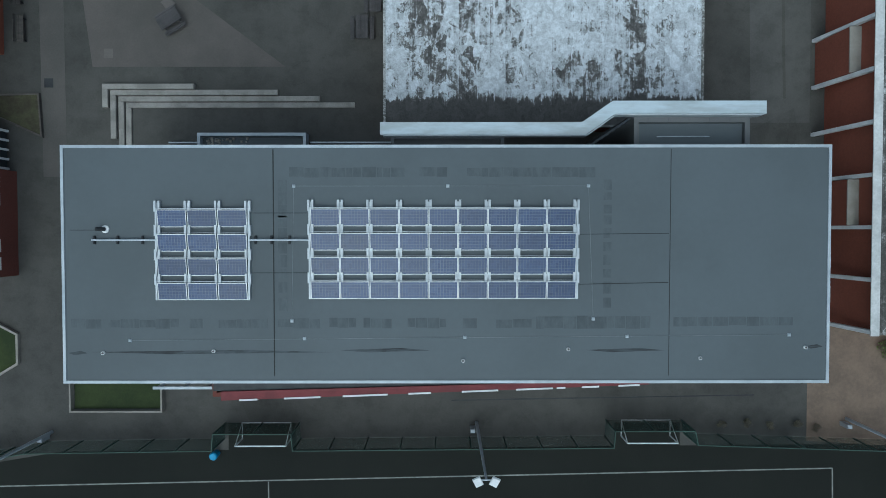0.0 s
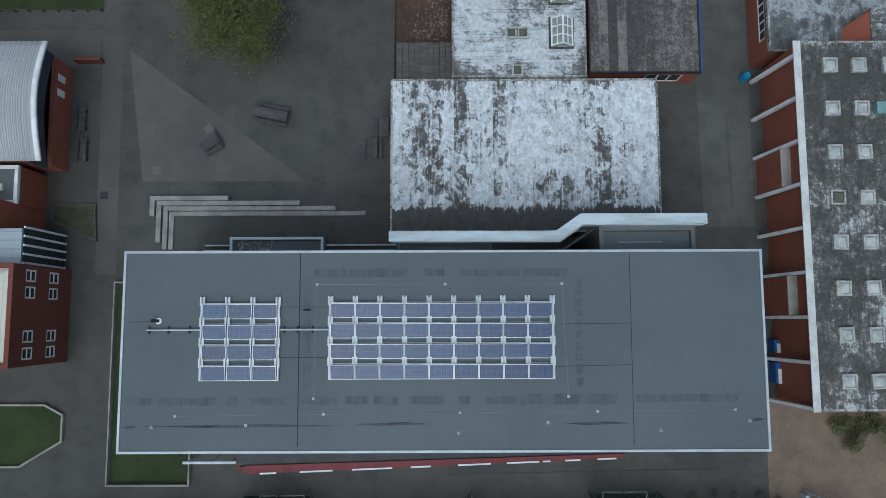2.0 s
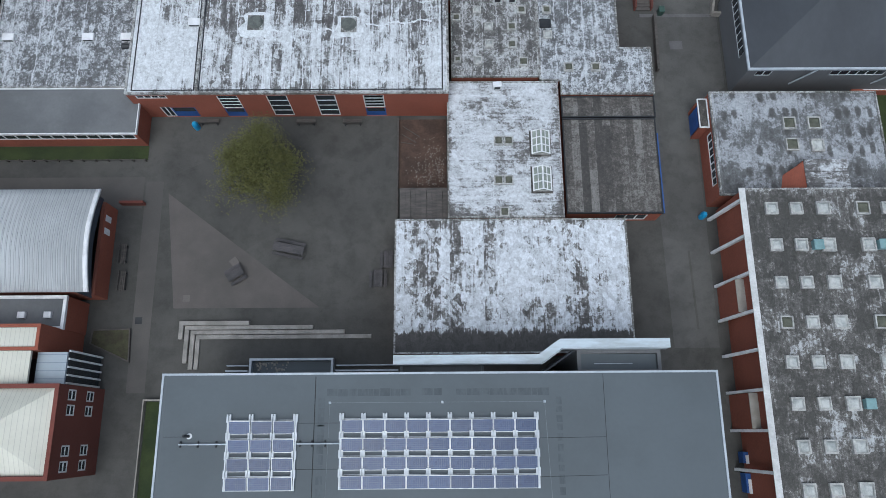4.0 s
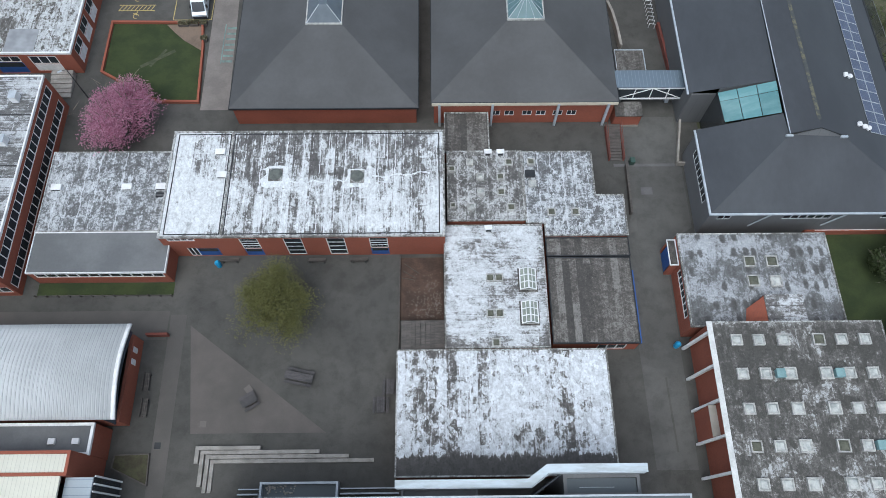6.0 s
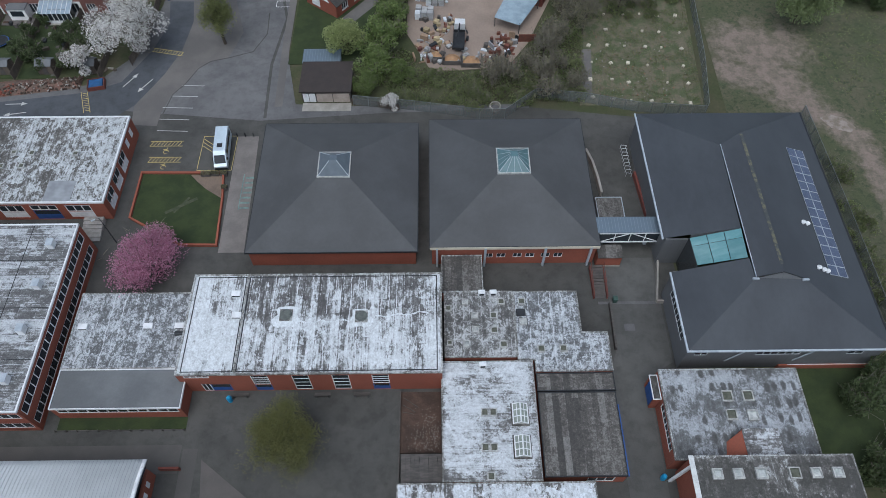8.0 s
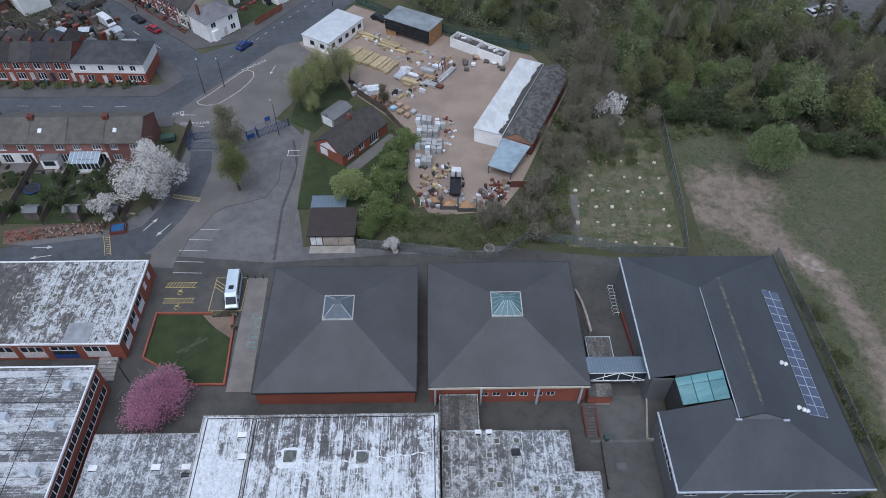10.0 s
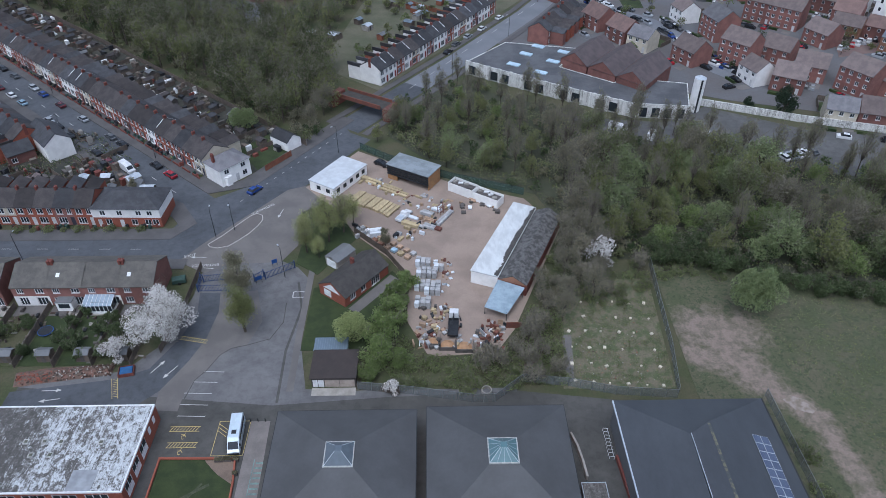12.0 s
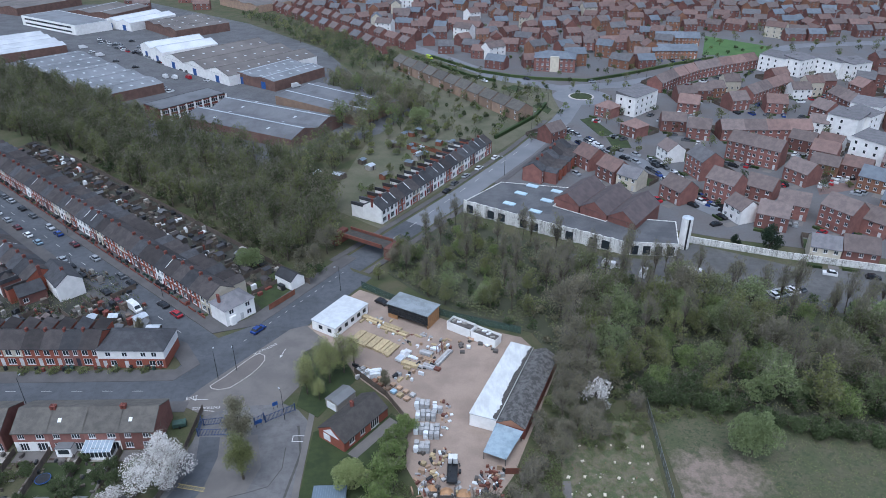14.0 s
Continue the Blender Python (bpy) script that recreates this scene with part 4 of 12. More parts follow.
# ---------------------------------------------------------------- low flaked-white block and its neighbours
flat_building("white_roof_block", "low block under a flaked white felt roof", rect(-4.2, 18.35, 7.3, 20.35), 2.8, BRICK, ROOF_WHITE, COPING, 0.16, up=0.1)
flat_building("pale_roof_block", "low block with pale felt roof and two roof lanterns", rect(1.0, 12.35, 20.5, 35.1), 3.0, BRICK, ROOF_PALE, COPING, 0.15)
flat_building("bare_felt_block", "low block with bare streaked felt roof and blue fascia", rect(12.75, 22.2, 21.0, 31.1), 2.6, BRICK, ROOF_DECK, DARK_METAL, 0.12, openings={0: [(5.0, 8.2, 0.3, 2.0, 3, 1)]})
flat_building("felt_link_block", "narrow dark felt-roofed link block", rect(12.75, 22.3, 31.3, 33.6), 2.6, BRICK, ROOF_DECK, DARK_METAL, 0.12)
piece("blue_fascia", Geo().box(22.25, 22.4, 21.0, 29.5, 2.2, 2.62), BLUE, "blue painted fascia board under the felt roof edge", "fascia")
flat_building("kitchen_block", "low block with mottled roof and many small vents", rect(1.45, 10.45, 35.6, 44.9), 3.3, BRICK, ROOF_KITCHEN, COPING, 0.15)
flat_building("kitchen_wing", "stepped low wing with pale mottled roof", [(10.6, 35.3), (12.7, 35.3), (12.7, 33.75), (22.3, 33.75), (22.3, 39.0), (19.0, 39.0), (19.0, 45.0), (10.6, 45.0)], 3.0, BRICK, ROOF_LOW, COPING, 0.15)
flat_building("entrance_link", "small mossy-roofed entrance link", rect(1.2, 6.7, 45.3, 51.0), 2.6, BRICK, ROOF_DECK, COPING, 0.14)
soilbed = piece("planting_bed", Geo().prism(rect(-4.1, 0.9, 24.6, 32.3), 0, 0.15), SOIL, "bare brown planting bed with scattered litter", "planting bed")
litter = Geo()
for k in range(300):
    x, y, s = rs.triangular(-3.4, 0.8, 0.5), rs.triangular(24.7, 30.8, 25.2), rs.uniform(0.015, 0.05)
    litter.bevelled(x - s, x + s, y - s, y + s, 0.15, 0.15 + s, s * 0.4)
tagged(part("litter", litter, CONCRETE, soilbed), kind="stuff")
for a, b in (((-3.8, 30.6), (-2.3, 29.6)), ((-3.9, 29.7), (-2.6, 29.4)), ((-3.7, 31.5), (-1.9, 30.2))):
    part("stake", Geo().tube((*a, 0.2), (*b, 0.35), 0.04, n=5), TIMBER, soilbed)
part("edging", Geo().box(-4.25, -4.1, 20.6, 32.3, 0, 0.5), TIMBER, soilbed)
store = thing("timber_store", "flat-roofed store with weathered boarded roof", "store", (-1.6, 22.2, 0))
part("wall", ring(Geo(), rect(-3.7, 0.9, 20.6, 23.75), 0.2, 0, 2.2), TIMBER, store, world_coords=True)
for k in range(9):
    part("roof_board", Geo().box(-3.8 + k * 0.53, -3.8 + k * 0.53 + 0.5, 20.55, 23.85, 2.2, 2.26 + 0.006 * (k % 3)), TIMBER, store, world_coords=True)

# hall
hall_open = {0: [(0.8, 3.9, 4.15, 4.8, 4, 1), (2.3, 3.4, 0.1, 2.3, 2, 1), (3.4, 5.9, 0.05, 2.2, 1, 1, BLUE)]}
for k, x in enumerate((-22.15, -17.2, -12.35, -7.5)):
    u = x + 31.0
    hall_open[0] += [(u, u + 2.1, 2.0 if k in (0, 3) else 0.3, 4.7, 1, 4)]
    if k in (0, 3):
        hall_open[0].append((u, u + 2.1, 0.05, 1.95, 1, 1, BLUE))
hall = flat_building("assembly_hall", "tall red brick hall with streaked white felt roof", rect(-31.0, 1.1, 32.8, 46.7), 5.2, BRICK, ROOF_HALL, COPING, 0.22, openings=hall_open)
part("roof_kerb", Geo().box(-24.1, -23.85, 33.0, 46.5, 5.2, 5.32), COPING, hall, world_coords=True)
for x0, x1 in ((-30.45, -24.15), (-23.8, 0.55)):
    part("gutter_line", ring(Geo(), rect(x0, x1, 33.12, 46.38), 0.13, 5.2, 5.215), DARK_METAL, hall, world_coords=True)
flat_building("low_classrooms", "low classroom wing with lichen-pale felt roof", rect(-46.0, -31.2, 34.6, 45.2), 3.2, BRICK, ROOF_LOW, COPING, 0.14)
flat_building("low_corridor", "low corridor wing with grey roof and white window strip", rect(-46.0, -30.4, 29.5, 34.5), 3.1, BRICK, ROOF_GREYFELT, WHITE, 0.1, openings={0: [(0.6, 15.2, 1.7, 2.75, 12, 1)]})
west_open = {1: [(0.5, 25.5, 4.0, 5.6, 22, 1), (0.5, 25.5, 1.0, 2.6, 22, 1)], 0: [(20.0, 29.0, 4.2, 5.6, 8, 1), (20.0, 29.0, 1.0, 2.6, 8, 1)]}
flat_building("west_classrooms", "two-storey brick block with long white window strips", rect(-77.0, -47.7, 28.0, 54.2), 6.4, BRICK, ROOF_WEST, WHITE, 0.2, openings=west_open)
nw_open = {1: [], 0: []}
for u in (1.2, 4.6, 8.0):
    nw_open[1] += [(u, u + 2.5, 1.9, 3.4, 2, 1), (u, u + 2.5, 0.5, 1.88, 1, 1, WHITE)]
nw_open[1] += [(12.0, 13.0, 1.6, 3.2, 1, 1, WHITE), (14.2, 15.2, 1.6, 3.2, 1, 1, WHITE)]
for u in (5.6, 10.2, 14.8, 24.4):
    nw_open[0] += [(u, u + 3.6, 1.9, 3.4, 3, 1), (u, u + 3.6, 0.5, 1.88, 1, 1, WHITE)]
nw_open[0] += [(19.4, 23.2, 2.3, 3.4, 3, 1), (19.4, 23.2, 0.1, 2.28, 1, 1, BLUE)]
flat_building("north_west_block", "single-storey brick block with white-framed windows", rect(-77.0, -46.8, 59.6, 76.2), 4.0, BRICK, ROOF_NW, WHITE, 0.22, openings=nw_open)

# annex and gym on the east side
flat_building("east_annex", "brick annex with pale blotched felt roof", rect(27.6, 44.5, 22.4, 33.4), 3.8, BRICK, ROOF_ANNEX, COPING, 0.16, openings={3: [(1.2, 3.0, 0.1, 2.2, 1, 1, BLUE), (4.0, 9.6, 2.0, 3.2, 7, 1)]})
GY0, GY1 = -6.9, 22.0
gym = flat_building("sports_hall", "tall brick sports hall with raking white concrete fins", rect(28.5, 46.3, GY0, GY1), 6.7, BRICK, ROOF_GYM, COPING, 0.16, up=0.04)
for k in range(9):
    y = 21.0 - 3.475 * k
    part("fin", Geo().add([(x, y + e, z) for e in (-0.13, 0.13) for x, z in ((27.5, 0), (27.85, 0), (28.6, 6.7), (28.2, 6.7))], [(0, 1, 2, 3), (7, 6, 5, 4), (1, 0, 4, 5), (2, 1, 5, 6), (3, 2, 6, 7), (0, 3, 7, 4)]), WHITE, gym, world_coords=True)
    if k in (2, 5):
        part("brick_bay", Geo().box(27.75, 28.5, y - 3.3, y - 0.2, 0, 4.4), BRICK, gym, world_coords=True)
        part("bay_cap", Geo().box(27.71, 28.5, y - 3.32, y - 0.18, 4.4, 4.5), CONCRETE, gym, world_coords=True)
part("fascia", Geo().box(28.02, 28.6, GY0 - 0.1, GY1 + 0.05, 6.72, 6.8), plain("fascia_concrete", (0.6, 0.605, 0.6), (0.48, 0.485, 0.48), 0.8, 0.8), gym, world_coords=True)
for y, w in ((-2.25, 0.5), (-4.5, 0.85)):
    part("door", Geo().box(28.0, 28.48, y - w, y + w, 0.05, 1.15), BLUE, gym, world_coords=True)
    part("door_canopy", Geo().box(28.2, 28.48, y - w - 0.05, y + w * 0.4, 1.15, 1.22), WHITE, gym, world_coords=True)

# ---------------------------------------------------------------- two pyramid-roofed blocks
def hip(poly, z0, top, z1):
    g = Geo()
    n = len(poly)
    g.add([(*p, z0) for p in poly] + [(*p, z1) for p in top], [(i, (i + 1) % n, n + (i + 1) % n, n + i) for i in range(n)] + [tuple(range(n, 2 * n)), tuple(range(n))[::-1]])
    return g


def pyramid_block(x0, x1, y0, y1, ez, lz, label, lx, ly, glazed):
    root = thing("pyramid_roof_block", label, "building", ((x0 + x1) / 2, (y0 + y1) / 2, 0), "pyramid blocks")
    L = 2.2
    part("roof", hip(rect(x0, x1, y0, y1), ez, rect(lx - L, lx + L, ly - L, ly + L), lz), ROOF_SLATE, root, world_coords=True)
    part("eaves_board", ring(Geo(), rect(x0 - 0.03, x1 + 0.03, y0 - 0.03, y1 + 0.03), 0.25, ez - 0.22, ez + 0.03), DARK_METAL, root, world_coords=True)
    w0 = 0.35
    for p, q, side in (((x0 + w0, y0 + w0), (x1 - w0, y0 + w0), "s"), ((x1 - w0, y0 + w0), (x1 - w0, y1 - w0), "e"), ((x1 - w0, y1 - w0), (x0 + w0, y1 - w0), "n"), ((x0 + w0, y1 - w0), (x0 + w0, y0 + w0), "w")):
        ln = math.hypot(q[0] - p[0], q[1] - p[1])
        s = (p[0] + (q[0] - p[0]) * 0.3 / ln, p[1] + (q[1] - p[1]) * 0.3 / ln)
        holes = []
        if side == "s" and glazed:
            holes = [(7.2 + k * 1.75 + (0.5 if k > 1 else 0) + (0.4 if k > 3 else 0), 8.4 + k * 1.75 + (0.5 if k > 1 else 0) + (0.4 if k > 3 else 0), 1.6, 2.6) for k in range(6)]
        part("wall", Geo().wall(s, q, 0, ez - 0.1, 0.3, [(a - 0.3, b - 0.3, c, d) for a, b, c, d in holes]), BRICK, root, world_coords=True)
        for o in holes:
            window_in(root, p, q, o, WHITE, 2, 1)
    g = hip(rect(lx - L, lx + L, ly - L, ly + L), lz + 0.15, rect(lx - 0.5, lx + 0.5, ly - 0.5, ly + 0.5), lz + 1.6)
    lan = part("lantern", g, glass_like("lantern_glass", spec=0.5 if glazed else 0.12, tint= (0.075, 0.09, 0.105) if not glazed else (0.06, 0.11, 0.12), rough=0.3), root, world_coords=True)
    part("lantern_rim", ring(Geo(), rect(lx - L - 0.1, lx + L + 0.1, ly - L - 0.1, ly + L + 0.1), 0.16, lz - 0.1, lz + 0.2), PALE_FRAME, lan, world_coords=True)
    for sx, sy in ((-1, -1), (1, -1), (1, 1), (-1, 1)):
        part("bar", Geo().tube((lx + sx * L, ly + sy * L, lz + 0.17), (lx + sx * 0.5, ly + sy * 0.5, lz + 1.62), 0.05, n=6), GREY_TRIM, lan, world_coords=True)
    if glazed:
        for s in (-1.1, 0, 1.1):
            for ax in (0, 1):
                for e in (-1, 1):
                    a = (lx + s, ly + e * L, lz + 0.18) if ax == 0 else (lx + e * L, ly + s, lz + 0.18)
                    b = (lx + s * 0.22, ly + e * 0.5, lz + 1.62) if ax == 0 else (lx + e * 0.5, ly + s * 0.22, lz + 1.62)
                    part("bar", Geo().tube(a, b, 0.025, n=5), GREY_TRIM, lan, world_coords=True)
    return root


pyramid_block(-25.6, -2.0, 51.0, 74.7, 3.7, 7.3, "square block with dark tiled pyramid roof and blue glass lantern", -13.8, 63.4, False)
p2 = pyramid_block(-0.45, 22.8, 50.95, 74.3, 4.8, 9.0, "square block with dark tiled pyramid roof and clear glass lantern", 11.3, 62.4, True)
for x in (0.6, 7.2, 15.4, 21.6):
    part("column", Geo().box(x - 0.15, x + 0.15, 50.75, 51.05, 0, 4.6), GREY_TRIM, p2, world_coords=True)
part("fascia_band", Geo().box(-0.35, 22.7, 50.84, 50.915, 4.3, 4.8), RENDER_CREAM, p2, world_coords=True)
sw_ = thing("stair_enclosure", "red brick stair enclosure with a dark flat roof", "enclosure", (24.4, 51.6, 0))
part("wall", ring(Geo(), rect(22.82, 26.2, 50.6, 52.6), 0.22, 0, 2.3), BRICK, sw_, world_coords=True)
part("roof", Geo().box(22.84, 26.3, 50.5, 52.7, 2.3, 2.42), ROOF_DECK, sw_, world_coords=True)
part("skirting", Geo().box(22.9, 26.22, 50.54, 50.598, 0.0, 0.35), CONCRETE, sw_, world_coords=True)

# glazed bridge
bg = thing("glazed_bridge", "white trussed footbridge with a blue-grey ribbed roof", "bridge", (27.2, 54, 0))
part("roof", Geo().box(22.7, 31.2, 53.1, 55.7, 4.7, 4.85), BLUE_GREY_METAL, bg, world_coords=True)
part("deck", Geo().box(23.0, 31.3, 53.2, 55.6, 2.3, 2.5), GREY_TRIM, bg, world_coords=True)
for y in (53.15, 55.55):
    part("glazing", Geo().box(23.0, 31.3, y, y + 0.04, 2.5, 4.7), GLASS, bg, world_coords=True)
    for z in (2.5, 4.6):
        part("chord", Geo().box(23.0, 31.3, y - 0.1, y + 0.02, z - 0.1, z + 0.1), WHITE, bg, world_coords=True)
    for a, b in (((23.1, 2.5), (27.3, 4.6)), ((27.3, 4.6), (31.5, 2.5)), ((25.2, 2.5), (25.2, 4.6)), ((29.4, 2.5), (29.4, 4.6)), ((27.3, 2.5), (27.3, 4.6))):
        part("brace", Geo().tube((a[0], y - 0.06, a[1]), (b[0], y - 0.06, b[1]), 0.06, n=6), WHITE, bg, world_coords=True)
for x in (24.2, 30.4):
    part("pier", Geo().box(x - 0.2, x + 0.2, 54.2, 54.8, 0, 1.9), GREY_TRIM, bg, world_coords=True)

# ---------------------------------------------------------------- large hipped block to the east
bigb = thing("hipped_block", "large block with a blue-black hipped roof and pale eaves", "building", (45, 56, 0))
BX0, BX1, BY0, BY1, EZ = 31.0, 56.0, 34.9, 74.1, 6.0
GW, GT, GE = (39.95, 43.0), (43.2, 43.3), (46.1, 42.8)
FN, RN = (40.5, 64.6), (43.5, 66.2)
EK = (10.35 - EZ) / (BX1 - 43.35)


def east_slope(x, y=0.0):
    return EZ + (BX1 - x) * EK


part("south_slope", Geo().add([(BX0, BY0, EZ), (BX1, BY0, EZ), (*GE, 9.4), (*GW, 9.5)], [(0, 1, 2, 3)]), ROOF_BIG, bigb, world_coords=True)
part("east_slope", Geo().add([(BX1, BY0, EZ), (BX1, BY1, EZ), (*RN, 10.3), (*GT, 10.35), (*GE, 9.4)], [(0, 1, 2, 3, 4)]), ROOF_BIG, bigb, world_coords=True)
part("north_slope", Geo().add([(BX1, BY1, EZ), (BX0, BY1, EZ), (*FN, 9.5), (*RN, 10.3)], [(0, 1, 2), (0, 2, 3)]), ROOF_BIG, bigb, world_coords=True)
part("west_slope", Geo().add([(BX0, 51.3, EZ), (39.95, 50.5, 9.5), (*FN, 9.5), (BX0, BY1, EZ)], [(0, 1, 2, 3)]), ROOF_BIG, bigb, world_coords=True)
part("west_slope", Geo().add([(BX0, BY0, EZ), (*GW, 9.5), (39.85, 45.9, 9.5), (BX0, 46.0, EZ)], [(0, 1, 2, 3)]), ROOF_BIG, bigb, world_coords=True)
part("ridge_slope", Geo().add([(*GW, 9.7), (*GT, 10.35), (*RN, 10.3), (*FN, 9.7), (*GW, 9.4), (*FN, 9.4)], [(0, 1, 2, 3), (0, 3, 5, 4), (3, 2, 5)]), ROOF_BIG, bigb, world_coords=True)
part("gablet", Geo().add([(*GW, 9.35), (*GE, 9.35), (*GT, 10.33)], [(0, 1, 2)]), PANEL_GREY, bigb, world_coords=True)
for a, b in ((GW + (9.72,), GT + (10.4,)), (GT + (10.4,), GE + (9.5,))):
    part("gablet_trim", Geo().tube(a, b, 0.07, n=6), DARK_METAL, bigb, world_coords=True)
for p in (GW, GE):
    part("kneeler", Geo().bevelled(p[0] - 0.4, p[0] + 0.4, p[1] - 0.22, p[1] + 0.05, 9.35, 9.62, 0.05), GREY_TRIM, bigb, world_coords=True)
part("ridge_flashing", Geo().beam(GW, FN, 0.1, 9.66, 9.74), GREY_TRIM, bigb, world_coords=True)
LICHEN = plain("lichen_streak", (0.13, 0.125, 0.085), (0.06, 0.065, 0.066), 1.1, 0.85, fine=3, grain=0.4, lo=0.42, hi=0.56)
part("ridge_lichen", Geo().add([(43.05, 44.5, 10.335), (43.5, 44.5, 10.325), (43.75, 66.0, 10.27), (43.3, 66.0, 10.275)], [(0, 1, 2, 3)]).moved(pose(0, 0, 0.02)), LICHEN, bigb, world_coords=True)
for a, b in (((BX0 - 0.1, 51.2), (BX0 - 0.1, BY1)), ((BX0 - 0.1, BY0), (BX0 - 0.1, 46.0)), ((BX0 - 0.2, BY0 - 0.1), (BX1, BY0 - 0.1)), ((BX1 + 0.08, BY0), (BX1 + 0.08, BY1))):
    part("gutter", Geo().beam(a, b, 0.22, EZ - 0.15, EZ + 0.06), GREY_TRIM if a[0] < 50 else DARK_METAL, bigb, world_coords=True)
for p, q, holes in (((31.3, 35.2), (55.7, 35.2), [(1.0, 2.6, 3.9, 4.8), (8.6, 14.2, 3.9, 4.8), (20, 22.0, 3.9, 4.8)]), ((55.7, 35.5), (55.7, 73.6), []), ((55.4, 73.8), (31.6, 73.8), []), ((31.3, 73.8), (31.3, 51.4), []), ((31.3, 45.9), (31.3, 35.5), [(1.6, 8.4, 3.3, 4.6)])):
    part("wall", Geo().wall(p, q, 0, EZ - 0.05, 0.3, holes), PANEL_GREY, bigb, world_coords=True)
    for o in holes:
        window_in(bigb, p, q, o, WHITE, max(2, round((o[1] - o[0]) / 0.9)), 1)
for x in (36.6, 45.2):
    part("brace", Geo().tube((x, 35.08, 2.4), (x + 1.2, 34.75, 5.8), 0.09, n=6), GREY_TRIM, bigb, world_coords=True)
part("brick_plinth", Geo().box(44.0, 55.6, 34.95, 35.18, 0, 1.0), BRICK, bigb, world_coords=True)
TEAL_GLASS = plain("teal_glass", (0.11, 0.235, 0.25), (0.19, 0.32, 0.33), 0.3, 0.15, grain=0.06, bump=0, stretch=(0.3, 1.2, 1), vary=0.12)
for r in range(2):
    for k in range(3):
        def at(u, v):
            a, b = Vector((34.35, 46.6, 6.65)).lerp(Vector((39.75, 45.95, 9.55)), u), Vector((34.2, 50.9, 6.65)).lerp(Vector((39.95, 50.4, 9.6)), u)
            return tuple(a.lerp(b, v))
        u0, u1, v0, v1 = k / 3 + 0.006, (k + 1) / 3 - 0.006, (0, 0.69, 1)[r] + 0.006, (0, 0.69, 1)[r + 1] - 0.006
        part("canopy_pane", Geo().add([at(u0, v0), at(u1, v0), at(u1, v1), at(u0, v1)], [(0, 1, 2, 3)]), TEAL_GLASS, bigb, world_coords=True)
PORCH_GLASS = glass_like("porch_glass", (0.03, 0.033, 0.035), 0.2)
part("porch_glazing", Geo().box(34.35, 34.5, 46.4, 51.2, 0, 6.5), PORCH_GLASS, bigb, world_coords=True)
part("porch_wall", Geo().box(31.35, 39.9, 51.15, 51.35, 0, 5.95).add([(34.4, 51.16, 5.9), (39.95, 50.55, 5.9), (39.95, 50.55, 9.45), (34.4, 51.16, 7.2)], [(0, 1, 2, 3)]), PANEL_GREY, bigb, world_coords=True)
part("porch_wall", Geo().box(31.35, 39.9, 46.0, 46.2, 0, 5.95), PANEL_GREY, bigb, world_coords=True)
bpv = thing("solar_strip", "long strip of blue solar panels on the sloping roof", "solar panels", (52, 55, 6.9))
PV_CELL = plain("slate_blue_cells", (0.075, 0.095, 0.15), (0.06, 0.076, 0.125), 0.6, 0.25, fine=8, grain=0.1, bump=0, vary=0.08, spec=0.5)
for r in range(2):
    for k in range(14):
        xa, ya = 50.3 + r * 1.4 + k * 0.036, 44.2 + k * 1.525
        f = [(xa + u, ya + v, east_slope(xa + u) + h) for h in (0.05, 0.1) for u, v in ((0.02, 0.02), (1.38, 0.02), (1.38, 1.51), (0.02, 1.51))]
        pan = part("solar_panel", Geo().add(f, [(4, 5, 6, 7), (0, 1, 5, 4), (1, 2, 6, 5), (2, 3, 7, 6), (3, 0, 4, 7)]), ALU, bpv, world_coords=True)
        c = [(xa + u, ya + v, east_slope(xa + u) + 0.108) for u, v in ((0.07, 0.07), (1.33, 0.07), (1.33, 1.46), (0.07, 1.46))]
        part("cell_sheet", Geo().add(c, [(0, 1, 2, 3)]), PV_CELL, pan, world_coords=True)
for x, y in ((48.9, 51.9), (49.5, 51.8), (49.5, 44.7), (50.0, 44.6), (48.8, 44.9)):
    cw = thing("roof_cowl", "white domed roof vent cowl", "vent", (x, y, east_slope(x)), "roof cowls")
    part("stem", Geo().tube((0, 0, -0.05), (0, 0, 0.35), 0.2, n=10), WHITE, cw)
    part("dome", Geo().tube((0, 0, 0.35), (0, 0, 0.55), 0.32, 0.15, 12), WHITE, cw)

# ---------------------------------------------------------------- west side: vaulted hall and brick house with cream roof
piece("cream_link_roof", Geo().box(-48, -35.22, 4.42, 7.28, 7.2, 7.45), CREAM_METAL, "cream ribbed metal roof between the brick blocks", "roof")
vault = thing("vaulted_hall", "brick hall under a curved pale ribbed metal roof", "building", (-40, 17, 0))
VY0, VY1, N = 12.8, 22.7, 14
def arch(x0, x1, z0, rise, th):
    top = [(VY0 + (VY1 - VY0) * i / N, z0 + rise * math.sin(math.pi * i / N)) for i in range(N + 1)]
    vs = [(x, y, z + d) for x in (x0, x1) for d in (0, th) for y, z in top]
    M = N + 1
    fs = []
    for i in range(N):
        fs += [(M + i, 3 * M + i, 3 * M + i + 1, M + i + 1), (i, i + 1, 2 * M + i + 1, 2 * M + i), (i, M + i, M + i + 1, i + 1), (2 * M + i, 2 * M + i + 1, 3 * M + i + 1, 3 * M + i)]
    fs += [(0, 2 * M, 3 * M, M), (N, M + N, 3 * M + N, 2 * M + N)]
    return Geo().add(vs, fs)
part("roof", arch(-62, -32.35, 5.4, 1.1, 0.18), BARREL, vault, world_coords=True, smooth=True)
part("verge", arch(-32.35, -31.95, 5.37, 1.1, 0.26), WHITE, vault, world_coords=True, smooth=True)
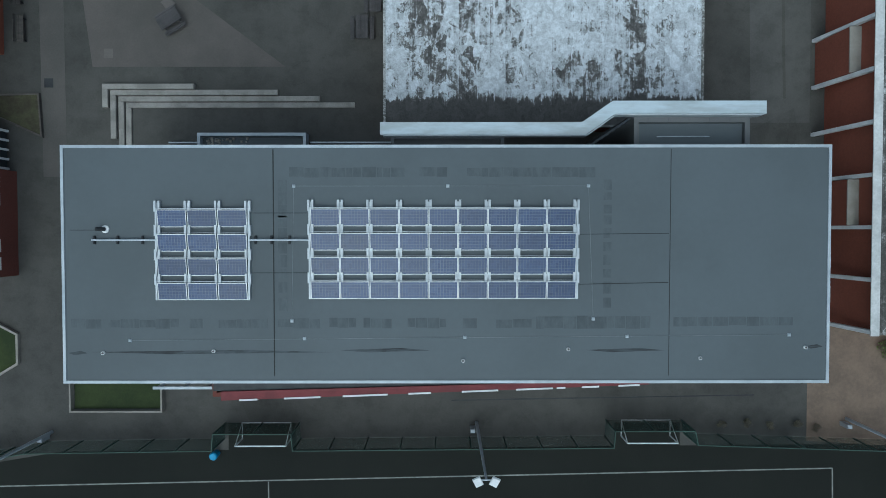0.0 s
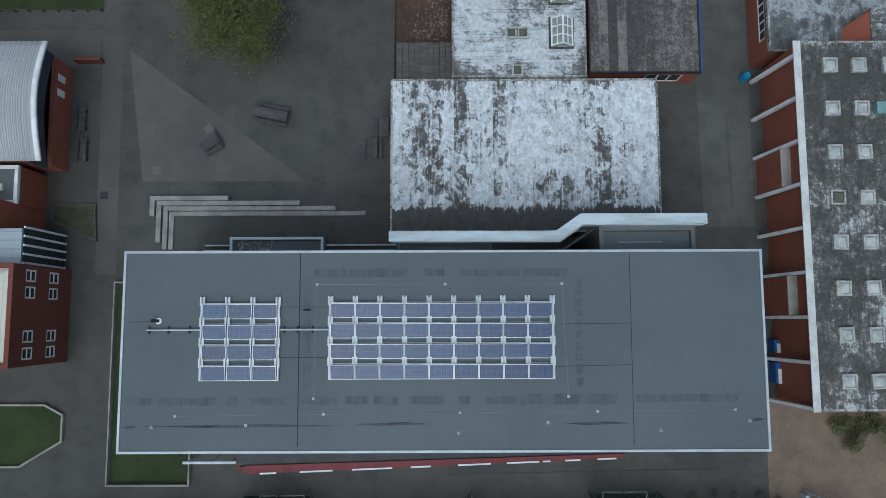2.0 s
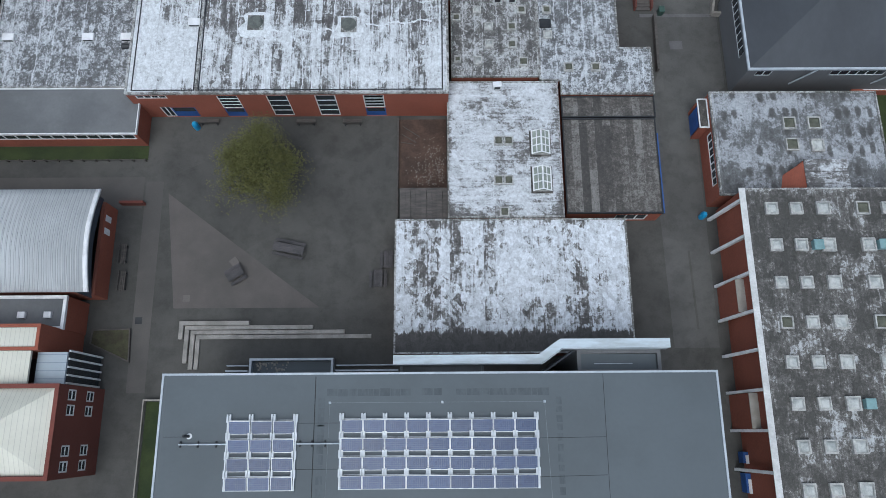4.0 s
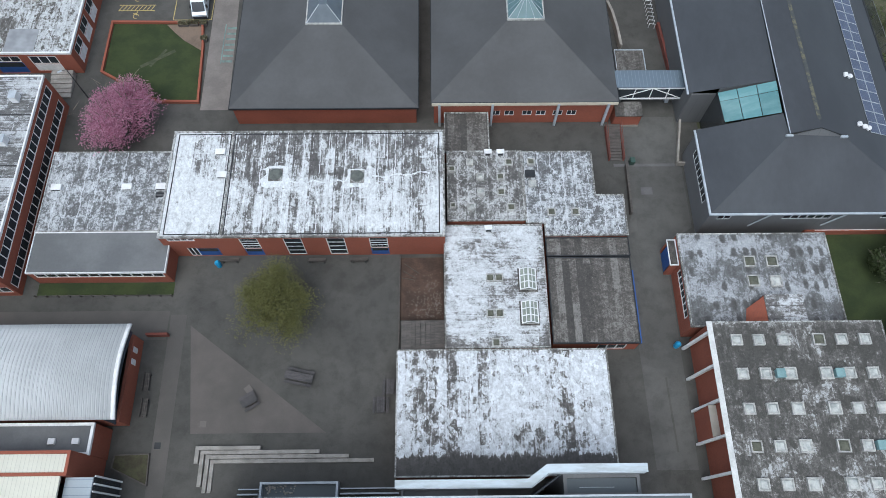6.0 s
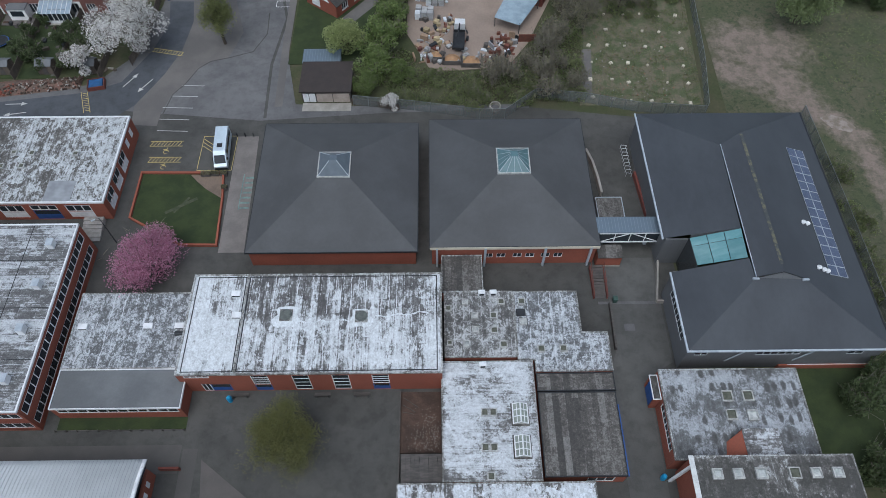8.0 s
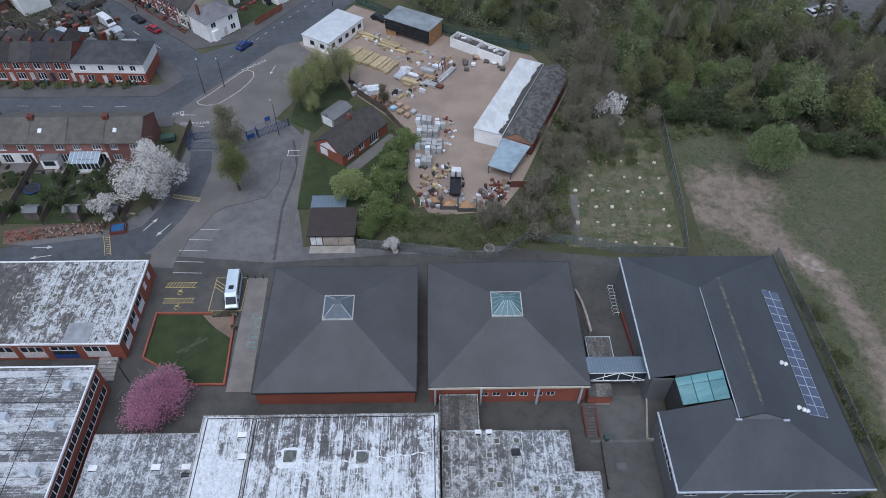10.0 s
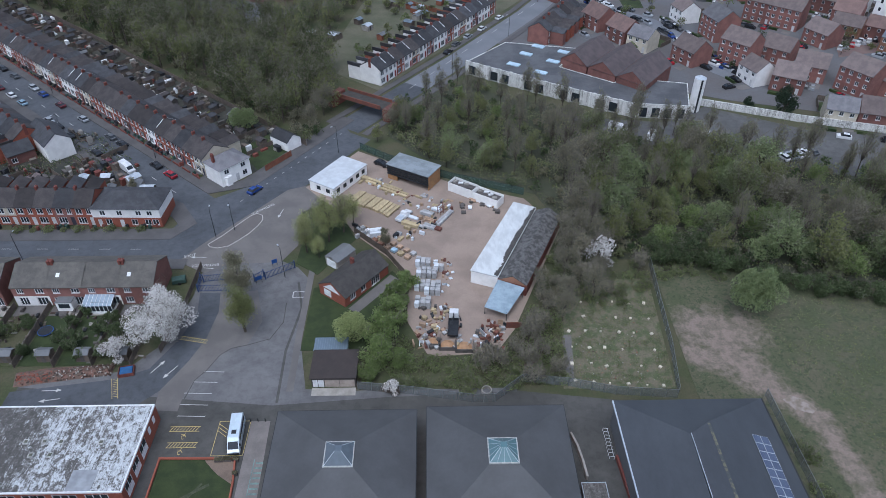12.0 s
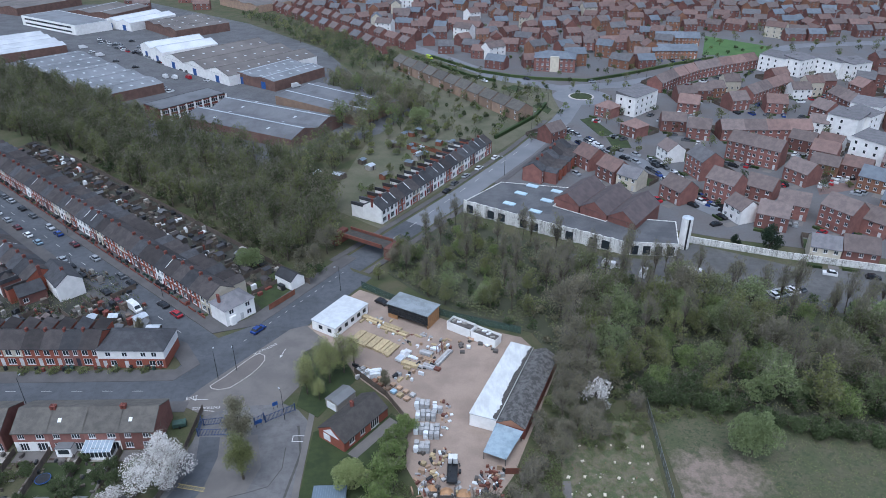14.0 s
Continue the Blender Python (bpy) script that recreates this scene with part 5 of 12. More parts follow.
part("gable_glazing", arch(-33.25, -33.05, 2.6, 1.0, 2.7), glass_like("gable_glass", (0.035, 0.045, 0.06), 0.15), vault, world_coords=True)
part("wall", ring(Geo(), rect(-62, -32.8, VY0 + 0.3, VY1 - 0.3), 0.35, 0, 2.7), BRICK, vault, world_coords=True)
part("upper_wall", Geo().box(-62, -33.3, VY1 - 0.65, VY1 - 0.3, 2.7, 5.4).box(-62, -33.3, VY0 + 0.3, VY0 + 0.65, 2.7, 5.4), BRICK, vault, world_coords=True)
for y in (19.6, 20.9):
    part("window", Geo().box(-32.86, -32.76, y - 0.3, y + 0.3, 1.2, 2.3), WHITE, vault, world_coords=True)
flat_building("vault_side_block", "low dark-roofed block with white fascia beside the vaulted hall", rect(-60, -34.5, 9.6, 12.7), 4.2, BRICK, ROOF_GREYFELT, WHITE, 0.3)
house = thing("brick_school_house", "tall dark brick block with a cream hipped metal roof", "building", (-38, 0.6, 0))
HX1, HY0, HY1, HH = -32.0, -3.4, 4.4, 8.0
holes = [(u, u + 0.95, z, z + 1.35) for u in (0.5, 1.8, 5.2, 6.5) for z in (2.0, 5.2)]
part("wall", Geo().wall((HX1, HY0), (HX1, HY1), 0, HH, 0.35, holes), BRICK_DARK, house, world_coords=True)
for o in holes:
    window_in(house, (HX1, HY0), (HX1, HY1), o, WHITE, 1, 2, depth=0.04, bar=0.13)
part("wall", Geo().wall((HX1 - 0.4, HY1), (-48, HY1), 0, HH, 0.35), BRICK_DARK, house, world_coords=True)
part("wall", Geo().wall((-48, HY0), (HX1 - 0.4, HY0), 0, HH, 0.35), BRICK_DARK, house, world_coords=True)
part("roof", hip(rect(-47.9, HX1 - 0.36, HY0 + 0.36, HY1 - 0.36), HH - 0.1, rect(-44, -37.0, 0.3, 0.7), HH + 1.4), CREAM_METAL, house, world_coords=True)
part("parapet", ring(Geo(), rect(-48.02, HX1 + 0.02, HY0 - 0.02, HY1 + 0.02), 0.36, HH, HH + 0.2), BRICK_DARK, house, world_coords=True)
cons = thing("glazed_stair", "blue-grey glazed lean-to between the brick blocks", "lean-to", (-34, 6, 0))
part("roof", Geo().box(-35.2, -32.6, 4.46, 7.25, 6.2, 6.4), lined("pale_stair_roof", (0.33, 0.38, 0.42), (0.22, 0.26, 0.3), 0.7, 0.1, "Y", 0.5, 0.1, 0.06), cons, world_coords=True)
part("glazing", Geo().box(-32.65, -32.55, 4.45, 7.4, 0.3, 6.2), GLASS, cons, world_coords=True)
for k in range(5):
    y = 4.5 + k * 0.7
    part("mullion", Geo().box(-32.55, -32.43, y, y + 0.16, 0.2, 6.25), WHITE, cons, world_coords=True)
house2 = thing("brick_rear_house", "brick block with cream metal roof and red brick parapet", "building", (-40, 9, 0))
part("wall", ring(Geo(), rect(-48, -34.6, 7.3, 9.6), 0.3, 0, 7.6), BRICK, house2, world_coords=True)
part("roof", Geo().box(-47.7, -34.92, 7.62, 9.28, 7.3, 7.5), CREAM_METAL, house2, world_coords=True)

# campus grounds to the north
path = piece("paved_path", Geo().prism([(-30.9, 75.5), (-30.6, 53.5), (-26.9, 53.5), (-27.6, 75.5)], -0.02, 0.012), plain("pale_paving", (0.2, 0.182, 0.17), (0.155, 0.142, 0.133), 0.3, 0.9, fine=4, grain=0.2), "pale paved path beside the pyramid block", "path", "structure")
sl = thing("sunken_lawn", "mown lawn inside a low red brick wall", "lawn", (-37, 61, 0))
LP = [(-36.2, 54.6), (-30.8, 54.5), (-31.3, 63.5), (-31.9, 68.0), (-44.6, 68.2), (-44.5, 59.5)]
part("turf", Geo().prism(inset(LP, 0.25), 0, 0.06), GRASS, sl, world_coords=True)
part("brick_edge", ring(Geo(), LP, 0.28, 0, 0.45), BRICK, sl, world_coords=True)
part("bare_corner", Geo().prism([(-37.0, 67.7), (-35.6, 66.2), (-34.2, 64.9), (-31.7, 63.2), (-32.2, 67.7)], 0.05, 0.075), EARTH, sl, world_coords=True)

# ---------------------------------------------------------------- roads and open ground north of the school
ROAD_D, ROAD_N = Vector((-0.745, 0.667)), Vector((0.667, 0.745))


def sn(s, n):
    """A place by its way along and across the terrace road."""
    p = ROAD_D * s + ROAD_N * n
    return (p.x, p.y)


def ribbon(pts, w, z0, z1):
    """A road-like strip along a line, with mitred bends."""
    n, left, right = len(pts), [], []
    for i, p in enumerate(pts):
        a, b = Vector(pts[max(0, i - 1)]), Vector(pts[min(n - 1, i + 1)])
        u = (b - a).normalized()
        m = Vector((-u.y, u.x)) * w / 2
        left.append(Vector(p) + m)
        right.append(Vector(p) - m)
    g = Geo()
    vs = [(*q, z) for z in (z0, z1) for side in (left, right) for q in side]
    fs = []
    for i in range(n - 1):
        fs += [(2 * n + i, 3 * n + i, 3 * n + i + 1, 2 * n + i + 1), (i, 2 * n + i, 2 * n + i + 1, i + 1), (n + i + 1, 3 * n + i + 1, 3 * n + i, n + i)]
    return g.add(vs, fs)


piece("drive", Geo().prism([(-75, 83.9), (-57, 87.5), (-52, 94), (-49.5, 108), (-49.5, 116), (-44, 119), (-33, 119.5), (-28.8, 117), (-25.8, 113), (-25.4, 96), (-22.5, 82.5), (-13, 82), (16, 82.2), (16, 81.3), (-8, 80.4), (-28, 78.9)], -0.07, 0.004), ASPHALT_OLD, "grey school drive and car park with faded markings", "road", "structure")
piece("forecourt", Geo().prism([(-56, 119.5), (-49, 115.5), (-44, 118.5), (-33, 119), (-30, 125), (-31, 138), (-25, 143), (-31, 150), (-36, 148), (-52, 126)], -0.07, 0.006), FOOTWAY, "pinkish-grey forecourt at the school gates", "pavement", "structure")
piece("pavement", ribbon([(-320, 130.2), (-75, 129.8), (-60.5, 129.8), (-57.5, 133.5), (-62.5, 140.8), sn(150, 61), sn(360, 61)], 4.2, -0.07, 0.1), PAVEMENT_MAT, "worn grey pavement with kerb along the terrace", "pavement", "structure")
piece("pavement", ribbon([sn(360, 74.2), sn(139.5, 74.2), (-46.5, 151.5), (-24, 186.5)], 4.6, -0.07, 0.1), PAVEMENT_MAT, "worn grey pavement with kerb along the terrace", "pavement", "structure")
piece("pavement", ribbon([(-320, 119.4), (-75, 119.3), (-54, 118.6)], 3.4, -0.07, 0.1), PAVEMENT_MAT, "worn grey pavement with kerb along the terrace", "pavement", "structure")
piece("road", Geo().prism([(-320, 121.2), (-54, 120.2), (-46, 124), (-38.5, 139.5), (-29, 154), (-16.5, 173.5), (-22.5, 177.5), (-25.5, 183), (-46, 150), (-56.5, 142.6), (-63, 146), (-66, 141), (-60, 134), (-62, 128.4), (-320, 128.4)], -0.06, 0.0), ROAD, "blue-grey asphalt road at a junction", "road", "structure")
piece("road", ribbon([sn(132, 66.8), sn(360, 66.8)], 10.0, -0.06, 0.004), ROAD, "straight terrace street of blue-grey asphalt", "road", "structure")
# darker asphalt on this stretch paints in the shade at the bridge
piece("road", ribbon([(-24, 180), (-12, 197), (-4, 208.3)], 9.0, -0.06, 0.003), ROAD, "street passing under the bridge, its shade given by darker asphalt", "road", "structure")
piece("road", ribbon([(-4, 208.3), (12, 231), (40, 274), (64, 317), (75, 345)], 9.0, -0.06, 0.002), ROAD_PALE, "street leading under the bridge to the roundabout", "road", "structure")
piece("road", ribbon([(-160, 700), (-60, 552), (10, 443), (40, 396), (72, 372), (108, 378), (150, 400), (185, 432), (250, 470), (330, 480), (460, 470)], 11.0, -0.06, 0.003), ROAD_PALE, "curving main road through the estate", "road", "structure")
ISL = plain("island_kerb", (0.42, 0.4, 0.37), (0.33, 0.31, 0.29), 1, 0.9)
rb = thing("roundabout", "grassed roundabout island inside a pale kerb", "roundabout", (81, 356, 0))
part("turf", Geo().tube((0, 0, 0), (0, 0, 0.3), 6.0, 5.6, 24), GRASS, rb)
part("kerb", Geo().tube((0, 0, 0), (0, 0, 0.15), 6.9, 6.7, 24), ISL, rb)
part("apron", Geo().tube((0, 0, -0.06), (0, 0, 0.01), 15, 15, 32), ROAD_PALE, rb)
ti = thing("traffic_island", "long tapering kerbed island at the gate mouth", "traffic island", (-45, 130, 0))
TP = [(-50.9, 125.6), (-50.2, 124.6), (-48.4, 124.1), (-45.9, 124.8), (-44.0, 127.0), (-42.1, 129.6), (-40.6, 132.6), (-39.9, 135.0), (-40.3, 136.9), (-41.9, 137.8), (-43.2, 136.8), (-45.0, 134.2), (-48.3, 128.9)]
part("surface", Geo().prism(inset(TP[::1], 0.25), 0, 0.11), PAVING, ti, world_coords=True)
part("kerb", ring(Geo(), TP, 0.2, 0, 0.12), ISL, ti, world_coords=True)

# markings
wl = Geo()
for x in (-96.4, -88.2, -81.1, -74, -67, -104, -112, -120, -128):
    wl.beam((x - 1.2, 124.9 - (x + 100) * 0.02), (x + 1.2, 124.85 - (x + 100) * 0.02), 0.12, 0.0, 0.012)
for s in range(146, 330, 9):
    wl.beam(sn(s, 66.8), sn(s + 2.6, 66.8), 0.13, 0.004, 0.014)
for k in range(14):
    a, b = Vector((-47.0, 143.0)), Vector((-24, 179))
    p, q = a.lerp(b, k / 14), a.lerp(b, (k + 0.3) / 14)
    wl.beam(p, q, 0.12, 0.0, 0.012)
for k in range(12):
    p, q = Vector((-12, 197)).lerp(Vector((60, 310)), k / 12), Vector((-12, 197)).lerp(Vector((60, 310)), (k + 0.35) / 12)
    wl.beam(p, q, 0.15, 0.002, 0.014)
piece("road_markings", wl, LINE, "broken white centre lines", "marking", "structure")
YELLOW = plain("yellow_line_paint", (0.5, 0.4, 0.14), (0.38, 0.31, 0.13), 2.0, 0.8, grain=0.15)
bays = Geo()
for xa, xb, y in ((-42.0, -38.2, 87.0), (-43.3, -38.9, 84.5), (-44.3, -39.3, 81.9), (-44.3, -39.4, 79.3), (-44.1, -39.2, 76.8)):
    bays.beam((xa, y + 0.1), (xb, y - 0.1), 0.11, 0.004, 0.012)
piece("bay_lines", bays, LINE, "white parking bay lines", "marking", "structure")


def hatch(x0, x1, y, w=1.0):
    g = Geo()
    g.beam((x0, y), (x1, y), 0.1, 0.004, 0.012).beam((x0, y + w), (x1, y + w), 0.1, 0.004, 0.012)
    x = x0 + 0.1
    while x < x1 - 0.3:
        g.beam((x, y + 0.1), (x + 0.45, y + w - 0.1), 0.1, 0.004, 0.0125)
        x += 0.55
    return piece("hatched_bay_strip", g, YELLOW, "yellow hatched strip between parking bays", "marking", "structure")


hatch(-44.6, -39.4, 73.6)
hatch(-44.2, -39.1, 70.3)
for cx, cy in ((-41.8, 72.4), (-41.6, 69.3)):
    g = Geo()
    for k in range(14):
        a, b = k / 14 * 5.2, (k + 1) / 14 * 5.2
        g.beam((cx + 0.38 * math.cos(a), cy + 0.38 * math.sin(a)), (cx + 0.38 * math.cos(b), cy + 0.38 * math.sin(b)), 0.09, 0.004, 0.012)
    g.beam((cx, cy + 0.2), (cx + 0.1, cy + 0.9), 0.1, 0.004, 0.012).beam((cx + 0.1, cy + 0.5), (cx - 0.5, cy + 0.55), 0.1, 0.004, 0.012)
    piece("bay_symbol", g, YELLOW, "yellow accessible-bay symbol", "marking", "structure")
vb = Geo().loop(rect(-36.3, -31.0, 68.6, 75.6), 0.1, 0.004, 0.012)
for k in range(3):
    vb.beam((-36.2, 73.6 + k * 0.7), (-34.6, 72.4 + k * 0.7), 0.1, 0.004, 0.0125)
piece("minibus_bay", vb, YELLOW, "yellow outlined bay for the minibus", "marking", "structure")


def arrow(x, y, deg, mirror=1):
    g = Geo().obox(0, 0, 0.004, 0.0165, 2.6, 0.16).prism([(1.3, -0.42), (2.3, 0), (1.3, 0.42)], 0.004, 0.017)
    return piece("road_arrow", g.moved(pose(x, y, 0, 0, 0, deg)), LINE, "painted white road arrow", "marking", "structure")


def words(text, x, y, deg, size):
    cu = bpy.data.curves.new("painted_word", "FONT")
    cu.body, cu.size, cu.align_x, cu.align_y = text, size, "CENTER", "CENTER"
    tmp = new("painted_word_curve", cu)
    me = bpy.data.meshes.new_from_object(tmp.evaluated_get(bpy.context.evaluated_depsgraph_get()))
    bpy.data.objects.remove(tmp)
    me.materials.clear()
    me.materials.append(LINE)
    ob = tagged(new("painted_word", me), "white painted road lettering", "marking", kind="structure")
    ob.matrix_basis = pose(x, y, 0.018, 0, 0, deg)
    return ob


bpy.context.view_layer.update()
words("ENTRANCE", -40.8, 139.6, 222, 1.25)
words("ENTRANCE", -49.6, 118.2, 184, 1.2)
words("EXIT", -53.8, 121.6, 16, 1.3)
arrow(-36.0, 138.2, 258)
arrow(-51.3, 121.0, 178)
arrow(-51.2, 88.0, 60)
arrow(-48.0, 87.5, 238)
arrow(-69.0, 83.0, 2)
arrow(-67.6, 80.9, 190)
kb = Geo().loop([(-49.8, 117.3), (-47.5, 117.0)], 0.1, 0.0, 0.012, closed=False).loop(rect(-28.6, -26.2, 107.3, 109.0), 0.1, 0.004, 0.012)
piece("gate_line", kb, RENDER_WHITE, "short white line at the gate and a painted access cover", "marking", "structure")
piece("side_path", ribbon([(-25.3, 82), (-25.6, 96), (-25.6, 116)], 1.3, -0.05, 0.02), FOOTWAY, "narrow pale footpath along the drive", "path", "structure")
piece("tar_scar", ribbon([(-27.2, 79.5), (-27.6, 92), (-26.2, 104), (-28.0, 112)], 0.5, 0.0, 0.01), ASPHALT, "dark patched trench in the drive", "asphalt", "structure")

# ---------------------------------------------------------------- trees
TWIG = plain("twigs", (0.19, 0.172, 0.135), (0.15, 0.136, 0.108), 0.3, 0.95, grain=0.2, bump=0)
LEAF_GREY = tree_leaf("grey_green_leaf", (0.1, 0.112, 0.054), (0.13, 0.143, 0.07))
LEAF_OLIVE = tree_leaf("olive_leaf", (0.115, 0.128, 0.052), (0.16, 0.17, 0.074))
LEAF_BROWN = tree_leaf("budding_brown", (0.135, 0.13, 0.085), (0.17, 0.16, 0.108))
LEAF_GREEN = tree_leaf("fresh_green_leaf", (0.105, 0.145, 0.048), (0.175, 0.215, 0.085))
LEAF_MOSS = tree_leaf("mossy_green_leaf", (0.055, 0.07, 0.031), (0.09, 0.105, 0.046))
LEAF_BRAMBLE = tree_leaf("bramble_leaf", (0.1, 0.125, 0.052), (0.165, 0.185, 0.085))
LEAF_DARK = tree_leaf("dark_hedge_leaf", (0.035, 0.055, 0.025), (0.07, 0.095, 0.04))
LEAF_SILVER = tree_leaf("silver_green_leaf", (0.145, 0.178, 0.085), (0.19, 0.225, 0.112))
PINK = tree_leaf("pink_blossom", (0.36, 0.15, 0.23), (0.62, 0.35, 0.46))
WHITE_BLOSSOM = tree_leaf("white_blossom", (0.45, 0.44, 0.42), (0.72, 0.70, 0.68))


def cards(rng, centres, size, up=0.0):
    """Small folded leaf cards at the given centres: vertices and faces as arrays."""
    n = len(centres)
    a = rng.normal(size=(n, 3))
    a[:, 2] += up
    a /= np.linalg.norm(a, axis=1)[:, None]
    b = np.cross(a, rng.normal(size=(n, 3)))
    b /= np.linalg.norm(b, axis=1)[:, None]
    s = size * rng.uniform(0.6, 1.35, n)[:, None]
    q = np.stack([centres - a * s, centres + b * s * 0.55, centres + a * s, centres - b * s * 0.55], 1)
    return q.reshape(-1, 3)


def crown_points(rng, n, h0, h1, r, lumps=12, fill=0.55):
    c, hz = (h0 + h1) / 2, (h1 - h0) / 2
    k = rng.normal(size=(lumps, 3))
    k /= np.linalg.norm(k, axis=1)[:, None]
    k *= rng.uniform(0.35, 0.78, lumps)[:, None]
    rad = rng.uniform(0.28, 0.5, lumps)
    i = rng.integers(0, lumps, n)
    d = rng.normal(size=(n, 3))
    d /= np.linalg.norm(d, axis=1)[:, None]
    p = k[i] + d * (rad[i] * rng.uniform(fill, 1.0, n))[:, None]
    taper = 1.0 - 0.25 * np.clip(p[:, 2], -0.3, 1)
    return np.stack([p[:, 0] * r * taper, p[:, 1] * r * taper, c + p[:, 2] * hz], 1), k * [r, r, hz] + [0, 0, c]


def quads_mesh(name, verts, mats, index=None):
    n = len(verts) // 4
    me = bpy.data.meshes.new(name)
    me.vertices.add(len(verts))
    me.vertices.foreach_set("co", np.asarray(verts, np.float32).ravel())
    me.loops.add(4 * n)
    me.loops.foreach_set("vertex_index", np.arange(4 * n, dtype=np.int32))
    me.polygons.add(n)
    me.polygons.foreach_set("loop_start", np.arange(0, 4 * n, 4, dtype=np.int32))
    me.polygons.foreach_set("loop_total", np.full(n, 4, np.int32))
    for m in mats:
        me.materials.append(m)
    if index is not None:
        me.polygons.foreach_set("material_index", np.asarray(index, np.int32))
    me.update(calc_edges=True)
    me.validate()
    return me


def twig_quads(rng, hubs, r, n, length, width, rise=0.25):
    """Thin flat twigs that run out from the crown's inner hubs."""
    i = rng.integers(0, len(hubs), n)
    d = rng.normal(size=(n, 3))
    d[:, 2] = np.abs(d[:, 2]) + rise
    d /= np.linalg.norm(d, axis=1)[:, None]
    a = hubs[i] + rng.normal(size=(n, 3)) * r * 0.16
    b = a + d * (length * rng.uniform(0.5, 1.2, n))[:, None]
    side = np.cross(d, rng.normal(size=(n, 3)))
    side /= np.linalg.norm(side, axis=1)[:, None]
    w = side * width
    return np.stack([a - w, a + w, b + w * 0.3, b - w * 0.3], 1).reshape(-1, 3)


def tree_meshes(seed, h, r, h0, leaves, leaf, leaf_mat, twigs=0, lumps=12, trunk=0.22, fill=0.55, rise=0.25):
    rng = np.random.default_rng(seed)
    pts, hubs = crown_points(rng, leaves, h0, h, r, lumps, fill)
    vs, idx = cards(rng, pts, leaf), np.zeros(leaves, int)
    if twigs:
        tq = twig_quads(rng, hubs, r, twigs, r * (0.28 if leaf < 0.16 else 0.5) * (1 + 0.6 * (rise > 1)), 0.02 + 0.004 * r, rise)
        vs, idx = np.concatenate([vs, tq]), np.concatenate([idx, np.ones(twigs, int)])
    crown = quads_mesh("crown", vs, [leaf_mat, TWIG], idx)
    g, fork = Geo(), h0 + (h - h0) * 0.2
    lean = rng.uniform(-0.3, 0.3, 2)
    g.tube((0, 0, -0.1), (lean[0], lean[1], fork), trunk, trunk * 0.65, 8)
    for hub in hubs:
        mid = Vector((lean[0], lean[1], fork)).lerp(Vector(hub), 0.55) + Vector((0, 0, 0.08 * h))
        g.tube((lean[0], lean[1], fork - 0.1), mid, trunk * 0.42, trunk * 0.22, 5)
        g.tube(mid, hub, trunk * 0.22, trunk * 0.07, 5)
    return g.mesh("trunk", BARK), crown


def tree(meshes, x, y, label, group="", name="tree", scale=1.0, turn=0.0, category="tree"):
    t = thing(name, label, category, (x, y, 0), group, turn)
    t.scale = (scale, scale, scale)
    part("trunk", meshes[0], None, t)
    part("crown", meshes[1], None, t)
    return t


LEAF_YARD = tree_leaf("yard_leaf", (0.105, 0.108, 0.041), (0.15, 0.15, 0.062))
LEAF_LIME = tree_leaf("lime_leaf", (0.15, 0.175, 0.075), (0.25, 0.275, 0.125))
YARD_TREE = tree_meshes(3, 8.6, 5.2, 1.0, 26000, 0.09, LEAF_YARD, 0, 40, fill=0.1)
tree(YARD_TREE, -17.3, 25.6, "leafing yard tree with olive-green budding crown", name="yard_tree")
SAKURA = tree_meshes(8, 6.6, 5.4, 1.2, 20000, 0.125, PINK, 220, 30, fill=0.25)
tree(SAKURA, -39.3, 50.6, "cherry tree in full pink blossom", name="cherry_tree")
BLOSSOM = tree_meshes(12, 11.0, 4.8, 1.0, 13000, 0.125, WHITE_BLOSSOM, 900, 20)
tree(BLOSSOM, -51.2, 95.0, "spreading tree in pale white blossom", name="blossom_tree", scale=1.25)
SMALL_BLOSSOM = tree_meshes(14, 4.4, 2.4, 0.8, 1500, 0.15, WHITE_BLOSSOM, 350, 10)
tree(SMALL_BLOSSOM, -58.8, 89.8, "small tree in white blossom beside the drive", name="blossom_tree", scale=1.3)
tree(SMALL_BLOSSOM, -6.6, 81.0, "small white-blossomed shrub by the school fence", name="blossom_tree", scale=0.75)
tree(SMALL_BLOSSOM, 37.5, 116.0, "white-blossomed tree at the edge of the wood", name="blossom_tree", scale=1.75)
DRIVE_TREE = tree_meshes(17, 9.8, 2.8, 1.8, 6500, 0.12, LEAF_BROWN, 500, 20, fill=0.2)
tree(DRIVE_TREE, -38.6, 106.4, "brownish budding tree by the gates", name="drive_tree", scale=1.4)
DRIVE_TREE_G = tree_meshes(18, 9.6, 2.4, 0.8, 7500, 0.11, LEAF_OLIVE, 120, 24, fill=0.15)
tree(DRIVE_TREE_G, -36.4, 97.4, "slim yellow-green tree on the drive", name="drive_tree", scale=1.32)
BIRCH = tree_meshes(21, 11.5, 3.3, 1.2, 5000, 0.11, tree_leaf("birch_leaf", (0.2, 0.22, 0.085), (0.26, 0.275, 0.12)), 450, 46, fill=0.2)
for x, y, s in ((-23.0, 126.2, 1.15), (-27.6, 122.4, 0.85), (-20.0, 129.8, 1.05), (-18.0, 133.4, 0.8), (-28.6, 126.6, 0.8), (-24.6, 120.4, 0.6), (-25.0, 130.4, 0.9)):
    tree(BIRCH, x, y, "tall drooping birch with yellow-green leaves", "trees at the yard edge", "birch_tree", s, x * 17)
ROUND = tree_meshes(24, 6.2, 3.4, 0.8, 8000, 0.14, LEAF_SILVER, 0, 22, fill=0.7)
